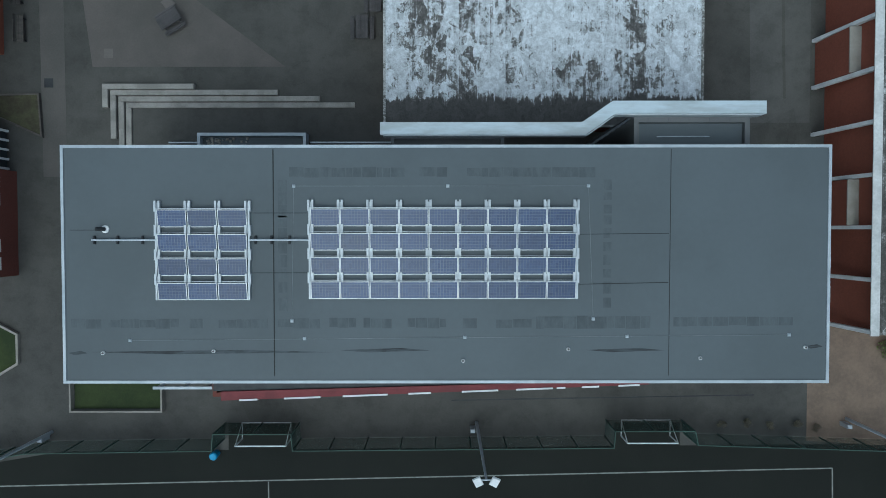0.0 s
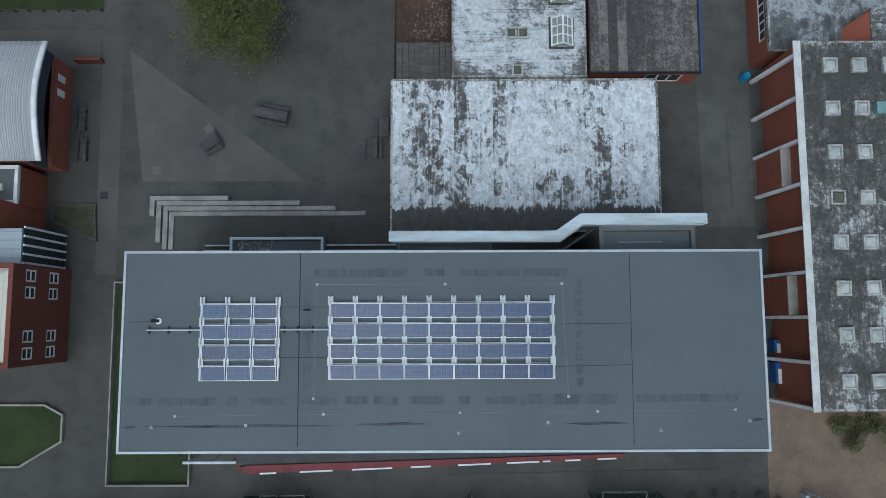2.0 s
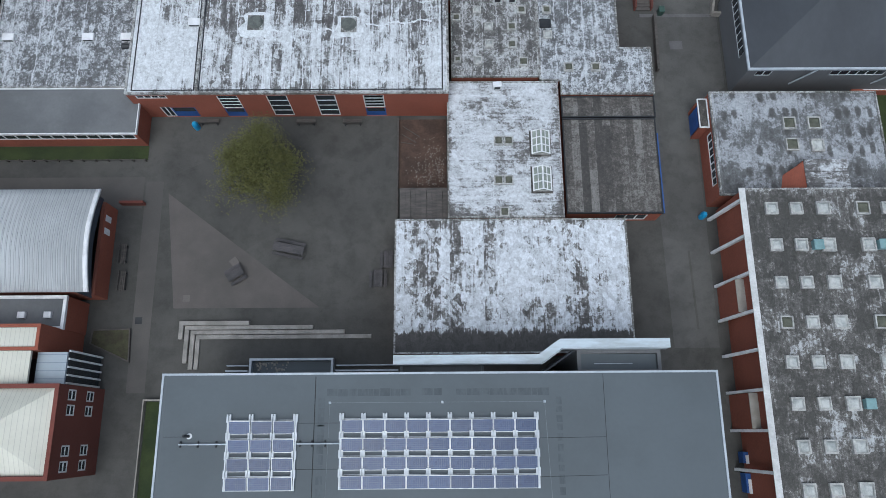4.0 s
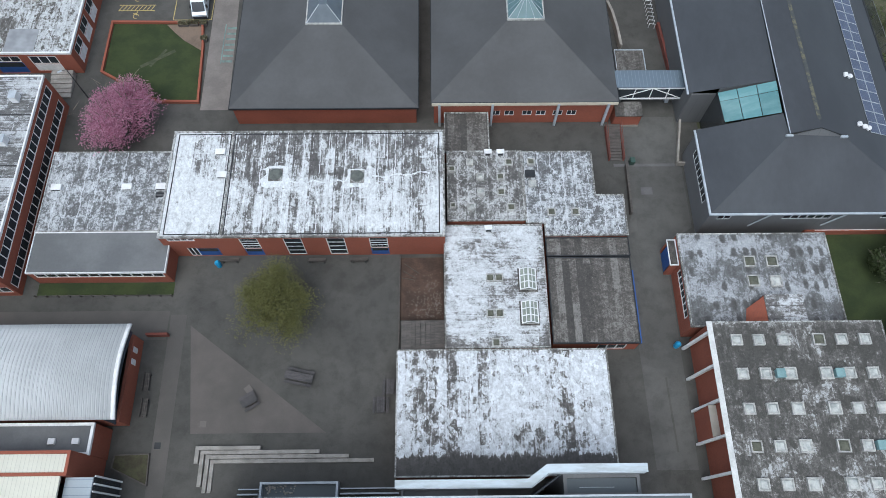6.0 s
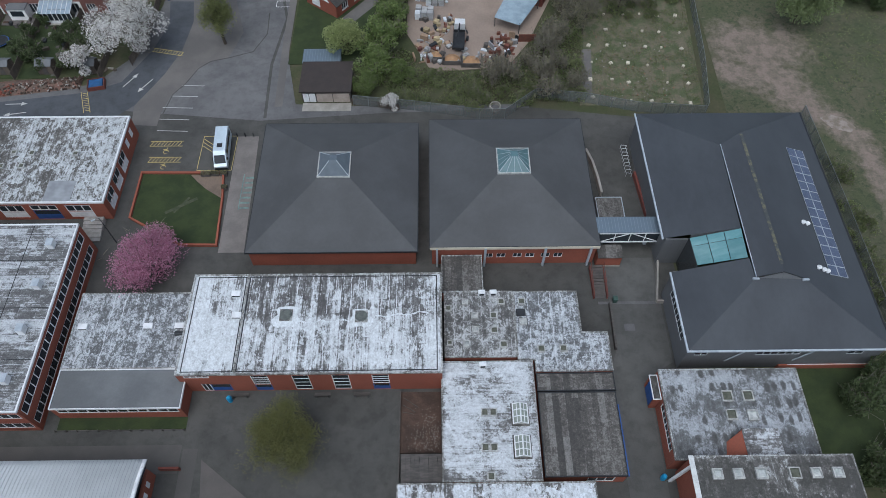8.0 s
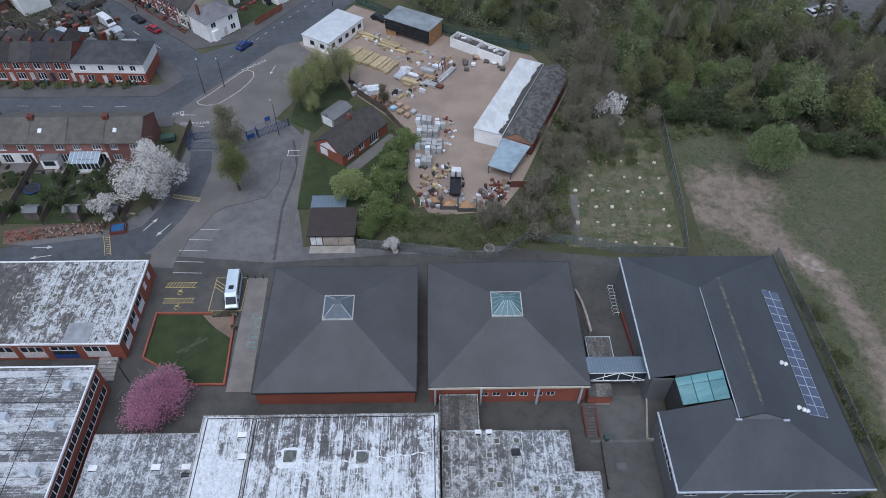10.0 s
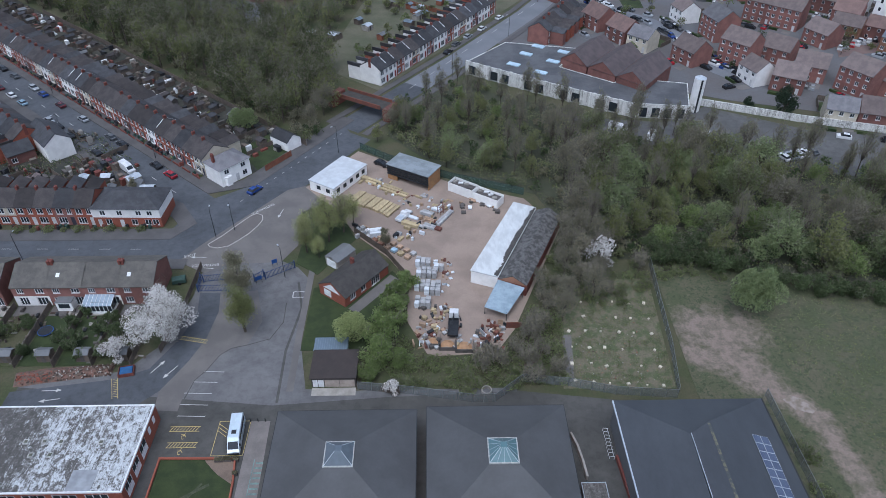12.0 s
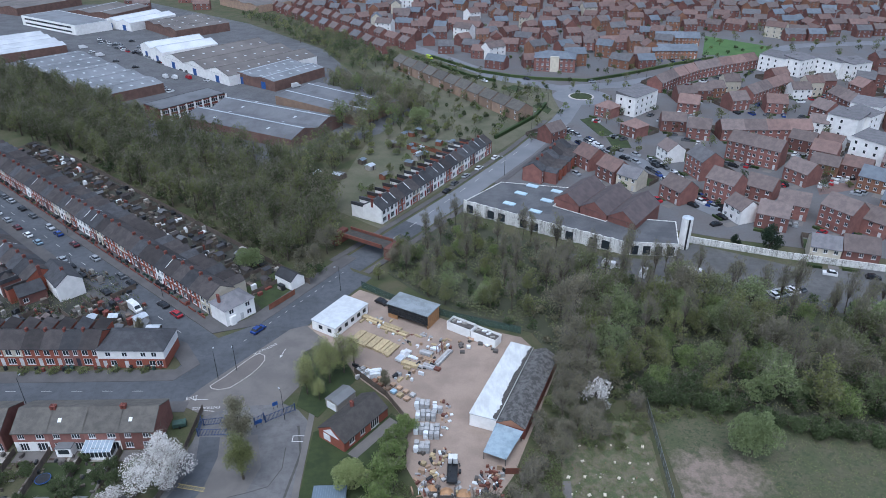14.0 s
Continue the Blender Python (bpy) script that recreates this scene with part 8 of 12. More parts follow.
fb = Geo()
for i in range(130):
    x, y = sn(rgd.uniform(148, 325), rgd.uniform(74.6, 76.0))
    fb.obox(x, y, 0.0, rgd.choice((0.9, 1.05, 1.05)), 0.55, 0.65, -41.8 + rgd.uniform(-12, 12), rgd.choice((0, 0, 0, 1, 2)))
for i in range(34):
    fb.obox(rgd.uniform(-128, -64), rgd.uniform(131.9, 132.8), 0.0, 1.05, 0.55, 0.65, rgd.uniform(-12, 12), rgd.choice((0, 0, 1, 2)))
tagged(new("front_bins", fb.mesh("front_bins", [DARK_METAL, GREEN_STEEL, BRICK_DARK])), "dark wheeled bins crowded before the terraced houses", "bins", kind="stuff")
# ---------------------------------------------------------------- bridge, bungalow, sheds
rb2 = thing("railway_bridge", "rust-red steel railway bridge over the road", "bridge", (-20.5, 189, 0))
RUST = plain("rusty_steel", (0.16, 0.06, 0.04), (0.11, 0.05, 0.04), 0.8, 0.85, fine=5)
ba, bb = (-26.8, 193.6), (-14.2, 185.4)
part("girder", Geo().beam(ba, bb, 0.4, 3.3, 4.5), RUST, rb2, world_coords=True)
part("girder", Geo().beam((-24.8, 198.2), (-10.8, 189.2), 0.4, 3.3, 4.5), RUST, rb2, world_coords=True)
part("deck", Geo().prism([(-27.4, 194.2), (-13.4, 185.2), (-10.9, 189.0), (-24.9, 198.0)], 3.3, 3.6), plain("track_ballast", (0.06, 0.057, 0.052)), rb2, world_coords=True)
for p in ((-28.3, 196.5), (-11.0, 186.4)):
    part("abutment", Geo().obox(*p, 0, 3.9, 2.2, 6.0, -33), BRICK_DARK, rb2, world_coords=True)

bun = make_house("bungalow", "red brick bungalow with dark tiled roof and white gable", 13.5, 7.4, 2.6, 4.9, BRICK, plain("dark_bungalow_tiles", (0.062, 0.057, 0.053), (0.045, 0.042, 0.04), 0.7, 0.85, fine=5, grain=0.25), [(-4.4, 0.8, 1.6, 1.3, 3), (-1.2, 0.8, 1.4, 1.3, 2), (2.6, 0.1, 2.6, 2.2, 4)], [(-3, 0.9, 1.6, 1.2, 2), (2, 0.9, 1.6, 1.2, 2)], [(1.0, 1.2)])
bun.matrix_basis = pose(-15.9, 111.6, 0, 0, 0, 52)
part("gable_boards", Geo().add([(-6.84, -2.3, 2.65), (-6.84, 2.3, 2.65), (-6.84, 0.0, 4.3), (-6.78, -2.3, 2.65), (-6.78, 2.3, 2.65), (-6.78, 0.0, 4.3)], [(0, 2, 1), (3, 4, 5), (0, 1, 4, 3), (1, 2, 5, 4), (2, 0, 3, 5)]), WHITE, bun)
part("gable_window", Geo().box(-6.85, -6.7, 0.3, 2.2, 0.6, 2.2), WHITE, bun)
gar = thing("garage", "flat-gabled garage with white door", "garage", (-19.6, 119.3, 0), turn=52)
part("wall", ring(Geo(), rect(-2.9, 2.9, -1.8, 1.8), 0.2, 0, 2.2), CONCRETE, gar)
part("roof", gable_roof(5.8, 3.6, 2.2, 2.8, 0.2, 0.08), ROOF_GREYFELT, gar)
part("door", Geo().box(-2.96, -2.9, -1.3, 1.3, 0.05, 2.0), WHITE, gar)
piece("bungalow_lawn", Geo().prism([(-24.8, 92), (-24.5, 110), (-22.8, 111), (-17.4, 104.2), (-8, 115.5), (-5.5, 112.5), (-9, 100), (-12, 92)], -0.06, 0.02), GRASS, "mown lawn round the bungalow", "lawn", "structure")
piece("gate_lawn", Geo().prism([(-29.5, 118.5), (-24.2, 114.5), (-20.5, 121), (-17, 127), (-20, 134), (-29, 131)], -0.06, 0.022), GRASS, "grass bank under the birches", "lawn", "structure")
piece("bungalow_patio", Geo().prism([(-16.6, 103.6), (-14.6, 102.2), (-6.5, 112.6), (-8.4, 114.2)], -0.05, 0.03), FOOTWAY, "slab path along the bungalow", "path", "structure")
brown = thing("brown_shed", "dark brown flat-roofed shed with pale doors", "shed", (-17.2, 86, 0))
part("wall", ring(Geo(), rect(-21.3, -13.3, 83.0, 89.6), 0.2, 0, 2.4), TIMBER, brown, world_coords=True)
part("roof", Geo().box(-21.6, -13.1, 82.7, 89.8, 2.4, 2.6), plain("brown_felt", (0.05, 0.04, 0.037), (0.04, 0.034, 0.032), 0.4, 0.85), brown, world_coords=True)
for x0, x1 in ((-21.1, -20.2), (-20.1, -19.1), (-18.9, -16.3), (-16.2, -13.5)):
    part("door", Geo().box(x0, x1, 82.92, 82.99, 0.05, 1.9), WHITE if x1 < -19 else plain("pale_door", (0.42, 0.36, 0.31)), brown, world_coords=True)
part("apron", Geo().box(-21.3, -13.3, 80.9, 82.7, 0.0, 0.06), CONCRETE, brown, world_coords=True)
gsh = thing("grey_shed", "small grey metal-roofed shed", "shed", (-18.6, 92, 0))
part("wall", ring(Geo(), rect(-21.6, -15.6, 90.2, 93.2), 0.15, 0, 2.0), GREY_TRIM, gsh, world_coords=True)
part("roof", Geo().box(-21.8, -15.4, 90.0, 93.4, 2.0, 2.15), BLUE_GREY_METAL, gsh, world_coords=True)

# ---------------------------------------------------------------- builders' yard
YARD_GROUND = plain("yard_gravel", (0.29, 0.228, 0.185), (0.22, 0.173, 0.142), 0.1, 0.95, fine=3, grain=0.2, bump=0.6)
piece("yard_ground", Geo().prism([(-31.5, 149), (-19.5, 167), (-14, 163.5), (6, 150.5), (24, 143), (31, 130), (17, 97), (13, 91), (0, 90), (-4.5, 100), (-4.2, 112), (-9, 120), (-17, 128.5), (-22, 138)], -0.06, 0.012), YARD_GROUND, "pinkish bare gravel ground of the builders' yard", "yard", "structure")
cab = thing("yard_office", "white portable office with pale flat roof", "cabin", (-23.2, 151.6, 0), turn=57)
part("body", ring(Geo(), rect(-6.8, 6.8, -3.9, 3.9), 0.2, 0, 2.9), RENDER_WHITE, cab)
part("roof", Geo().bevelled(-7.0, 7.0, -4.1, 4.1, 2.9, 3.1, 0.06), plain("pale_sheet_roof", (0.5, 0.53, 0.55), (0.42, 0.44, 0.46), 0.5, 0.6, grain=0.1), cab)
for x in (-5, -2.4, 0.2, 2.8, 5.2):
    part("window", Geo().box(x - 0.6, x + 0.6, -3.96, -3.9, 1.1, 2.2), GLASS, cab)
for y in (-2, 1):
    part("window", Geo().box(-6.86, -6.8, y - 0.6, y + 0.6, 1.1, 2.2), GLASS, cab)
bsh = thing("black_store", "tall black-clad open store with orange ends", "shed", (-3.8, 152.6, 0), turn=-31)
part("back", Geo().box(-6.2, 6.2, 2.9, 3.1, 0, 4.2), DARK_METAL, bsh)
for k in range(4):
    part("slat", Geo().box(-6.2, 6.2, -3.1, -2.95, 1.4 + k * 0.72, 1.98 + k * 0.72), DARK_METAL, bsh)
ORANGE_PLY = plain("orange_ply", (0.36, 0.2, 0.09), (0.28, 0.16, 0.08), 1)
for x0 in (-6.2, 6.0):
    part("end", Geo().box(x0, x0 + 0.2, -2.9, 2.9, 0, 4.2), ORANGE_PLY, bsh)
part("roof", Geo().box(-6.4, 6.4, -3.3, 3.3, 4.2, 4.4), plain("store_sheet", (0.24, 0.27, 0.29), (0.17, 0.19, 0.2), 0.4, 0.6), bsh)
part("panel", Geo().box(-5.9, -3.2, -3.0, -2.9, 0.0, 1.3), plain("orange_board", (0.36, 0.2, 0.09)), bsh)
for k, (x, y) in enumerate(((8.8, 146.3), (14.8, 141.8))):
    c = thing("container", "white storage container with littered open top", "container", (x, y, 0), "yard containers", -35)
    part("body", ring(Geo(), rect(-3.6, 3.6, -1.6, 1.6), 0.1, 0, 2.5), RENDER_WHITE, c)
    part("load", Geo().bevelled(-3.4, 3.4, -1.45, 1.45, 0, 2.1, 0.3), TIMBER, c)
    for j in range(4):
        part("loose_board", Geo().obox(-2.4 + j * 1.5, rgd.uniform(-0.6, 0.6), 2.1, 2.45, 1.2, 0.5, rgd.uniform(0, 90)), rgd.choice((WHITE, CONCRETE, TIMBER)), c)
lsh = thing("long_store", "long store with rusty-edged white sheet roof and dark gable roof", "shed", (17, 120, 0))
P1, P2, P3, P4 = (9.0, 111.4), (20.6, 136.3), (25.6, 133.9), (14.5, 109.2)
part("wall", ring(Geo(), [P4, P3, P2, P1], 0.2, 0, 3.3), RENDER_WHITE, lsh, world_coords=True)
part("white_roof", Geo().prism([(8.8, 111.3), (20.5, 136.6), (25.7, 134.1), (14.6, 109.0)], 3.3, 3.5), plain("white_sheet_roof", (0.55, 0.57, 0.57), (0.44, 0.455, 0.46), 0.6, 0.6, fine=3, grain=0.12, stretch=(1, 0.4, 1)), lsh, world_coords=True)
EDGE = plain("rusted_edge", (0.075, 0.068, 0.062), (0.05, 0.047, 0.045), 1.5, 0.9)
jag, depth = [(14.5, 109.1), (25.65, 134.05)], 0.5
for k in range(1, 110):
    u, depth = k / 110, min(1.25, max(0.06, depth + rgd.uniform(-0.28, 0.28)))
    jag.append((25.65 - 11.15 * u - depth * 0.91, 134.05 - 24.95 * u + depth * 0.41))
part("rusted_edge", Geo().add([(x, y, 3.512) for x, y in jag], [tuple(range(len(jag)))]), EDGE, lsh, world_coords=True)
P5, P6 = (31.2, 131.0), (20.4, 106.8)
part("brick_wall", ring(Geo(), [P6, P5, P3, P4], 0.25, 0, 2.9), BRICK_DARK, lsh, world_coords=True)
mid0, mid1 = ((P4[0] + P6[0]) / 2, (P4[1] + P6[1]) / 2), ((P3[0] + P5[0]) / 2, (P3[1] + P5[1]) / 2)
part("dark_roof", Geo().add([(*P4, 3.0), (*P3, 3.0), (*P5, 2.9), (*P6, 2.9), (*mid0, 4.6), (*mid1, 4.6)], [(0, 4, 5, 1), (4, 3, 2, 5), (0, 3, 4), (1, 5, 2), (0, 1, 2, 3)]), plain("lichened_slates", (0.125, 0.122, 0.118), (0.06, 0.058, 0.056), 0.9, 0.85, fine=4, grain=0.35, lo=0.4, hi=0.6), lsh, world_coords=True)
part("gable", Geo().add([(P4[0], P4[1] - 0.05, 2.7), (P6[0], P6[1] - 0.05, 2.7), (mid0[0], mid0[1] - 0.05, 4.4)], [(0, 1, 2)]), BRICK_ORANGE, lsh, world_coords=True)
lean = thing("blue_lean_to", "lean-to with dented pale blue sheet roof", "lean-to", (15, 104, 0))
part("roof", Geo().add([(11.2, 101.3, 2.2), (15.6, 99.2, 2.1), (20.0, 106.5, 2.6), (14.6, 109.1, 2.75)], [(0, 1, 2, 3)]), plain("blue_sheet", (0.28, 0.35, 0.4), (0.2, 0.26, 0.3), 0.6, 0.5, fine=4, grain=0.12), lean, world_coords=True)
for p in ((11.4, 101.6), (15.6, 99.6), (19.6, 106.4)):
    part("post", Geo().box(p[0] - 0.08, p[0] + 0.08, p[1] - 0.08, p[1] + 0.08, 0, 2.15), TIMBER, lean, world_coords=True)
part("rust_screen", Geo().box(15.4, 18.4, 97.4, 97.5, 0, 1.6), RUST, lean, world_coords=True)
mesh_fence("yard_fence", "dark steel fence along the back of the yard", [(-19, 168), (-10, 161), (6, 152), (24, 144.5)], 2.2, 3.0, DARK_METAL)
YELLOW_WOOD = plain("fresh_timber", (0.42, 0.34, 0.2), (0.33, 0.265, 0.16), 0.8, 0.85, fine=9, stretch=(3, 1, 1), vary=0.2)
PALLET_GREY = plain("concrete_blocks", (0.37, 0.37, 0.37), (0.28, 0.28, 0.28), 0.9, 0.9, fine=5, vary=0.18)
PALLET_TAN = plain("stone_tan", (0.36, 0.25, 0.17), (0.28, 0.2, 0.14), 0.9, 0.9, fine=5, vary=0.2)
WRAP = plain("shrink_wrap", (0.62, 0.65, 0.68), (0.5, 0.53, 0.56), 1.5, 0.35, vary=0.1)
PALE_BLUE = plain("blue_wrap", (0.35, 0.5, 0.6), (0.3, 0.42, 0.52), 1.5, 0.4)


def timber_stack(x, y, deg, length, n, w=0.45, group="timber stacks"):
    s = thing("timber_stack", "stack of pale yellow sawn timber", "timber", (x, y, 0), group, deg)
    for k in range(n):
        h = rgd.uniform(0.5, 0.95)
        part("timber_pack", Geo().bevelled(-length / 2 + rgd.uniform(-0.3, 0.3), length / 2, (k - n / 2) * (w * 1.9), (k - n / 2) * (w * 1.9) + w * 1.7, 0.1, h, 0.03), YELLOW_WOOD, s)
    for e in (-length * 0.3, length * 0.3):
        part("bearer", Geo().box(e - 0.06, e + 0.06, -n * w, n * w * 0.9, 0, 0.1), TIMBER, s)
    return s


timber_stack(-13.6, 141.0, 57, 5.0, 12, 0.55)
timber_stack(-14.2, 150.6, -32, 4.5, 2)
timber_stack(-9.6, 147.4, -32, 5.5, 3)
timber_stack(-6.6, 145.2, -32, 3.0, 2)
timber_stack(-4.2, 132.3, -25, 4.2, 2)
timber_stack(-16.5, 152.8, -32, 2.2, 2)


def pallet(x, y, deg, mat, h, label, w=1.1):
    p = thing("pallet_stack", label, "pallet", (x, y, 0), "yard pallets", deg)
    part("pallet", Geo().box(-w / 2, w / 2, -w / 2, w / 2, 0, 0.13), TIMBER, p)
    n = 2 if h > 0.7 else 1
    for k in range(n):
        part("load", Geo().bevelled(-w / 2 + 0.05, w / 2 - 0.05, -w / 2 + 0.05, w / 2 - 0.05, 0.131 + k * h / n, 0.125 + (k + 1) * h / n, 0.04), mat, p)
    return p


for i in range(24):
    x, y = rgd.uniform(-2, 4.5), rgd.uniform(92, 104)
    if abs(x - 4.8) > 1.4 or y < 93 or y > 102:
        pallet(x, y, rgd.uniform(0, 90), rgd.choice((PALLET_TAN, PALLET_GREY, TIMBER, YELLOW_WOOD)), rgd.uniform(0.2, 0.7), "pallet of tan stone and rubble", rgd.uniform(0.6, 1.0))
for i in range(12):
    pallet(rgd.uniform(9.5, 14.5), rgd.uniform(91, 99), rgd.uniform(0, 90), rgd.choice((PALLET_TAN, RUST, WRAP, TIMBER)), rgd.uniform(0.2, 0.7), "pallet of rusty scrap and stone", rgd.uniform(0.6, 1.1))
for i, (x, y) in enumerate([(-15.6 + k * 1.55, 128.6 - k * 1.25) for k in range(8)]):
    pallet(x, y, 52, (PALE_BLUE, PALLET_GREY, BRICK_ORANGE, BRICK_ORANGE, PALLET_TAN, PALE_BLUE, YELLOW_WOOD, PALLET_TAN)[i], 0.6, "pallet of bricks and wrapped goods", 1.3)
    pallet(x + 1.3, y + 1.3, 52, (WRAP, WRAP, PALLET_TAN, BRICK_ORANGE, PALLET_TAN, PALLET_TAN, PALLET_TAN, PALLET_GREY)[i], 0.5, "pallet of bricks and wrapped goods", 1.2)
def slab_pack(x, y, length, w, h, mat, label, deg=-32):
    p = thing("slab_pack", label, "building materials", (x, y, 0), "yard packs", deg)
    n = max(2, round(w / 0.7))
    for k in range(n):
        part("slab", Geo().bevelled(-length / 2 + rgd.uniform(-0.2, 0.2), length / 2, -w / 2 + k * w / n, -w / 2 + (k + 0.92) * w / n, 0.12, h * rgd.uniform(0.75, 1.0), 0.03), mat, p)
    for e in (-length * 0.3, length * 0.3):
        part("bearer", Geo().box(e - 0.06, e + 0.06, -w / 2, w / 2, 0, 0.12), TIMBER, p)


for x, y, l, w, h, m in ((-0.3, 136.6, 3.2, 1.6, 1.0, PALLET_GREY), (2.0, 138.2, 2.4, 1.2, 0.8, WRAP), (-2.6, 131.9, 3.4, 1.0, 0.5, PALLET_GREY), (0.2, 131.2, 3.0, 1.4, 0.9, PALLET_GREY), (3.0, 133.4, 3.6, 1.3, 0.9, PALLET_GREY), (4.6, 136.0, 3.8, 1.3, 0.8, PALLET_GREY), (2.2, 130.4, 1.8, 1.2, 0.8, RUST), (0.4, 134.2, 3.2, 1.1, 0.5, PALLET_TAN), (-3.6, 135.0, 2.6, 1.0, 0.5, WRAP)):
    slab_pack(x, y, l, w, h, m, {PALLET_GREY: "stack of grey concrete slabs and kerbs", WRAP: "stack of wrapped white boards", RUST: "stack of rusty red steel", PALLET_TAN: "stack of tan timber boards"}[m], 57 if x > 2.5 else -28)
rck = thing("steel_rack", "rusty red steel storage rack among the slabs", "rack", (3.2, 137.4, 0), turn=57)
for x in (-1.2, 0, 1.2):
    for y in (-0.5, 0.5):
        part("upright", Geo().box(x - 0.05, x + 0.05, y - 0.05, y + 0.05, 0, 2.2), RUST, rck)
for z in (0.8, 2.1):
    for y in (-0.5, 0.5):
        part("beam", Geo().box(-1.25, 1.25, y - 0.04, y + 0.04, z, z + 0.1), RUST, rck)
slab_pack(-12.4, 128.6, 3.0, 2.4, 1.5, WRAP, "large block of goods in pale blue wrapping", 10)
for k in range(5):
    slab_pack(-16.6 + k % 3 * 1.1, 127.6 + k * 0.75, 0.9, 0.9, 1.2, PALLET_GREY, "stack of grey concrete blocks", 52)
for i in range(16):
    pallet(rgd.uniform(8, 17), 142.6 - (i % 8) * 0.7 + rgd.uniform(-0.6, 0.6), rgd.uniform(0, 90), rgd.choice((WHITE, PALLET_TAN, TIMBER)), rgd.uniform(0.2, 0.6), "heap of white boards by the containers", rgd.uniform(0.7, 1.3))
for x, y, r in ((3.6, 93.0, 1.4), (6.9, 92.4, 1.5), (0.8, 94.0, 1.1)):
    hp = thing("sand_heap", "heap of orange building sand", "heap", (x, y, 0), "sand heaps")
    for a, b in (((-r - 0.3, 1.2), (-r - 0.3, -1.4)), ((-r - 0.3, -1.4), (r + 0.3, -1.5)), ((r + 0.3, -1.5), (r + 0.3, 1.2))):
        part("bay_board", Geo().beam(a, b, 0.12, 0, 0.9), TIMBER, hp)
    part("sand", Geo().tube((0, 0, 0), (0, 0, r * 0.5), r, r * 0.15, 14), plain("building_sand", (0.4, 0.24, 0.13), (0.33, 0.2, 0.11), 1, 0.95), hp)

bs_ = Geo()
for x0, y0, nx, ny in ((-2.4, 104.0, 3, 2), (-2.5, 109.2, 2, 2), (-0.4, 107.9, 3, 3), (-2.2, 113.4, 4, 2), (-2.4, 117.0, 3, 2), (1.6, 115.6, 2, 1)):
    for i in range(nx):
        for j in range(ny):
            h = rgd.choice((1.3, 1.55, 1.6))
            for z0, z1 in ((0.012, h / 2 - 0.03), (h / 2, h)):
                bs_.obox(x0 + i * 1.12 + j * 0.12 + rgd.uniform(-0.06, 0.06), y0 + j * 1.2 - i * 0.12 + rgd.uniform(-0.06, 0.06), z0, z1, 0.98, 1.0, -6 + rgd.uniform(-3, 3), 0 if i + j else 2)
for i in range(70):
    x, y = rgd.uniform(-3.4, 5.5), rgd.uniform(102.5, 119)
    if inside(x, y, [(1.4, 103), (3.4, 103), (5.6, 116), (4.6, 119.5), (-3, 119), (-3, 116), (2.4, 114.4)]):
        bs_.obox(x, y, 0.012, rgd.choice((0.2, 0.4, 0.6)), rgd.uniform(0.3, 1.1), rgd.uniform(0.3, 0.7), rgd.uniform(0, 180), rgd.choice((0, 1, 1, 2, 3)))
tagged(new("block_stock", bs_.mesh("block_stock", [PALLET_GREY, PALLET_TAN, WRAP, RUST])), "close rows of stacked grey concrete blocks in the yard", "building materials", kind="stuff")
ys_ = Geo()
for i in range(220):
    x, y = rgd.uniform(-2.5, 15), rgd.uniform(91, 105)
    if inside(x, y, [(-2, 92), (13, 92), (16, 98), (12, 100), (9, 95), (6.8, 93), (6.8, 101), (3.4, 103), (-3, 101)]):
        ys_.obox(x, y, 0.012, rgd.choice((0.1, 0.2, 0.4, 0.6)), rgd.uniform(0.2, 1.2), rgd.uniform(0.15, 0.6), rgd.uniform(0, 180), rgd.choice((0, 1, 2, 2, 3, 4, 4, 5)))
for i in range(260):
    x, y = rgd.uniform(-18, 6), rgd.uniform(126, 153)
    if inside(x, y, [(-19, 130), (-8, 122), (4, 134), (7, 142), (-4, 147), (-13, 154), (-19, 152), (-8, 143), (-3, 137), (-9, 128), (-17, 133)]):
        ys_.obox(x, y, 0.012, rgd.choice((0.15, 0.3, 0.5, 0.8)), rgd.uniform(0.3, 1.9), rgd.uniform(0.2, 0.8), 57 + rgd.choice((0, 90)) + rgd.uniform(-7, 7), rgd.choice((0, 0, 1, 2, 3, 4, 5)))
for i in range(150):
    x, y = rgd.uniform(-3.5, 16), rgd.uniform(90.5, 100.5)
    if inside(x, y, [(-3.4, 93), (-2.6, 91), (0.6, 91.6), (1.2, 96.5), (-2.5, 100)]) or inside(x, y, [(9.2, 92), (13.2, 92), (16.2, 98.5), (12.6, 100.2), (10.2, 97)]):
        ys_.obox(x, y, 0.012, rgd.choice((0.3, 0.6, 0.9, 1.2)), rgd.uniform(0.3, 1.6), rgd.uniform(0.1, 0.7), rgd.uniform(0, 180), rgd.choice((4, 4, 4, 5, 2, 1)))
tagged(new("yard_stock", ys_.mesh("yard_stock", [YELLOW_WOOD, PALLET_GREY, PALLET_TAN, WRAP, RUST, DARK_METAL])), "loose boards, slabs and offcuts lying about the yard", "building materials", kind="stuff")

# ---------------------------------------------------------------- vehicles
TYRE = plain("tyre_rubber", (0.02, 0.02, 0.02), rough=0.9)
LAMP = plain("lamp_lens", (0.6, 0.6, 0.58), rough=0.3, bump=0)
CAR_GLASS = glass_like("car_glass", (0.015, 0.018, 0.022), 0.06)


def paint(name, c):
    return plain(name, c, tuple(v * 0.9 for v in c), 1.0, 0.25, 0.1, grain=0.03, bump=0, spec=0.6)


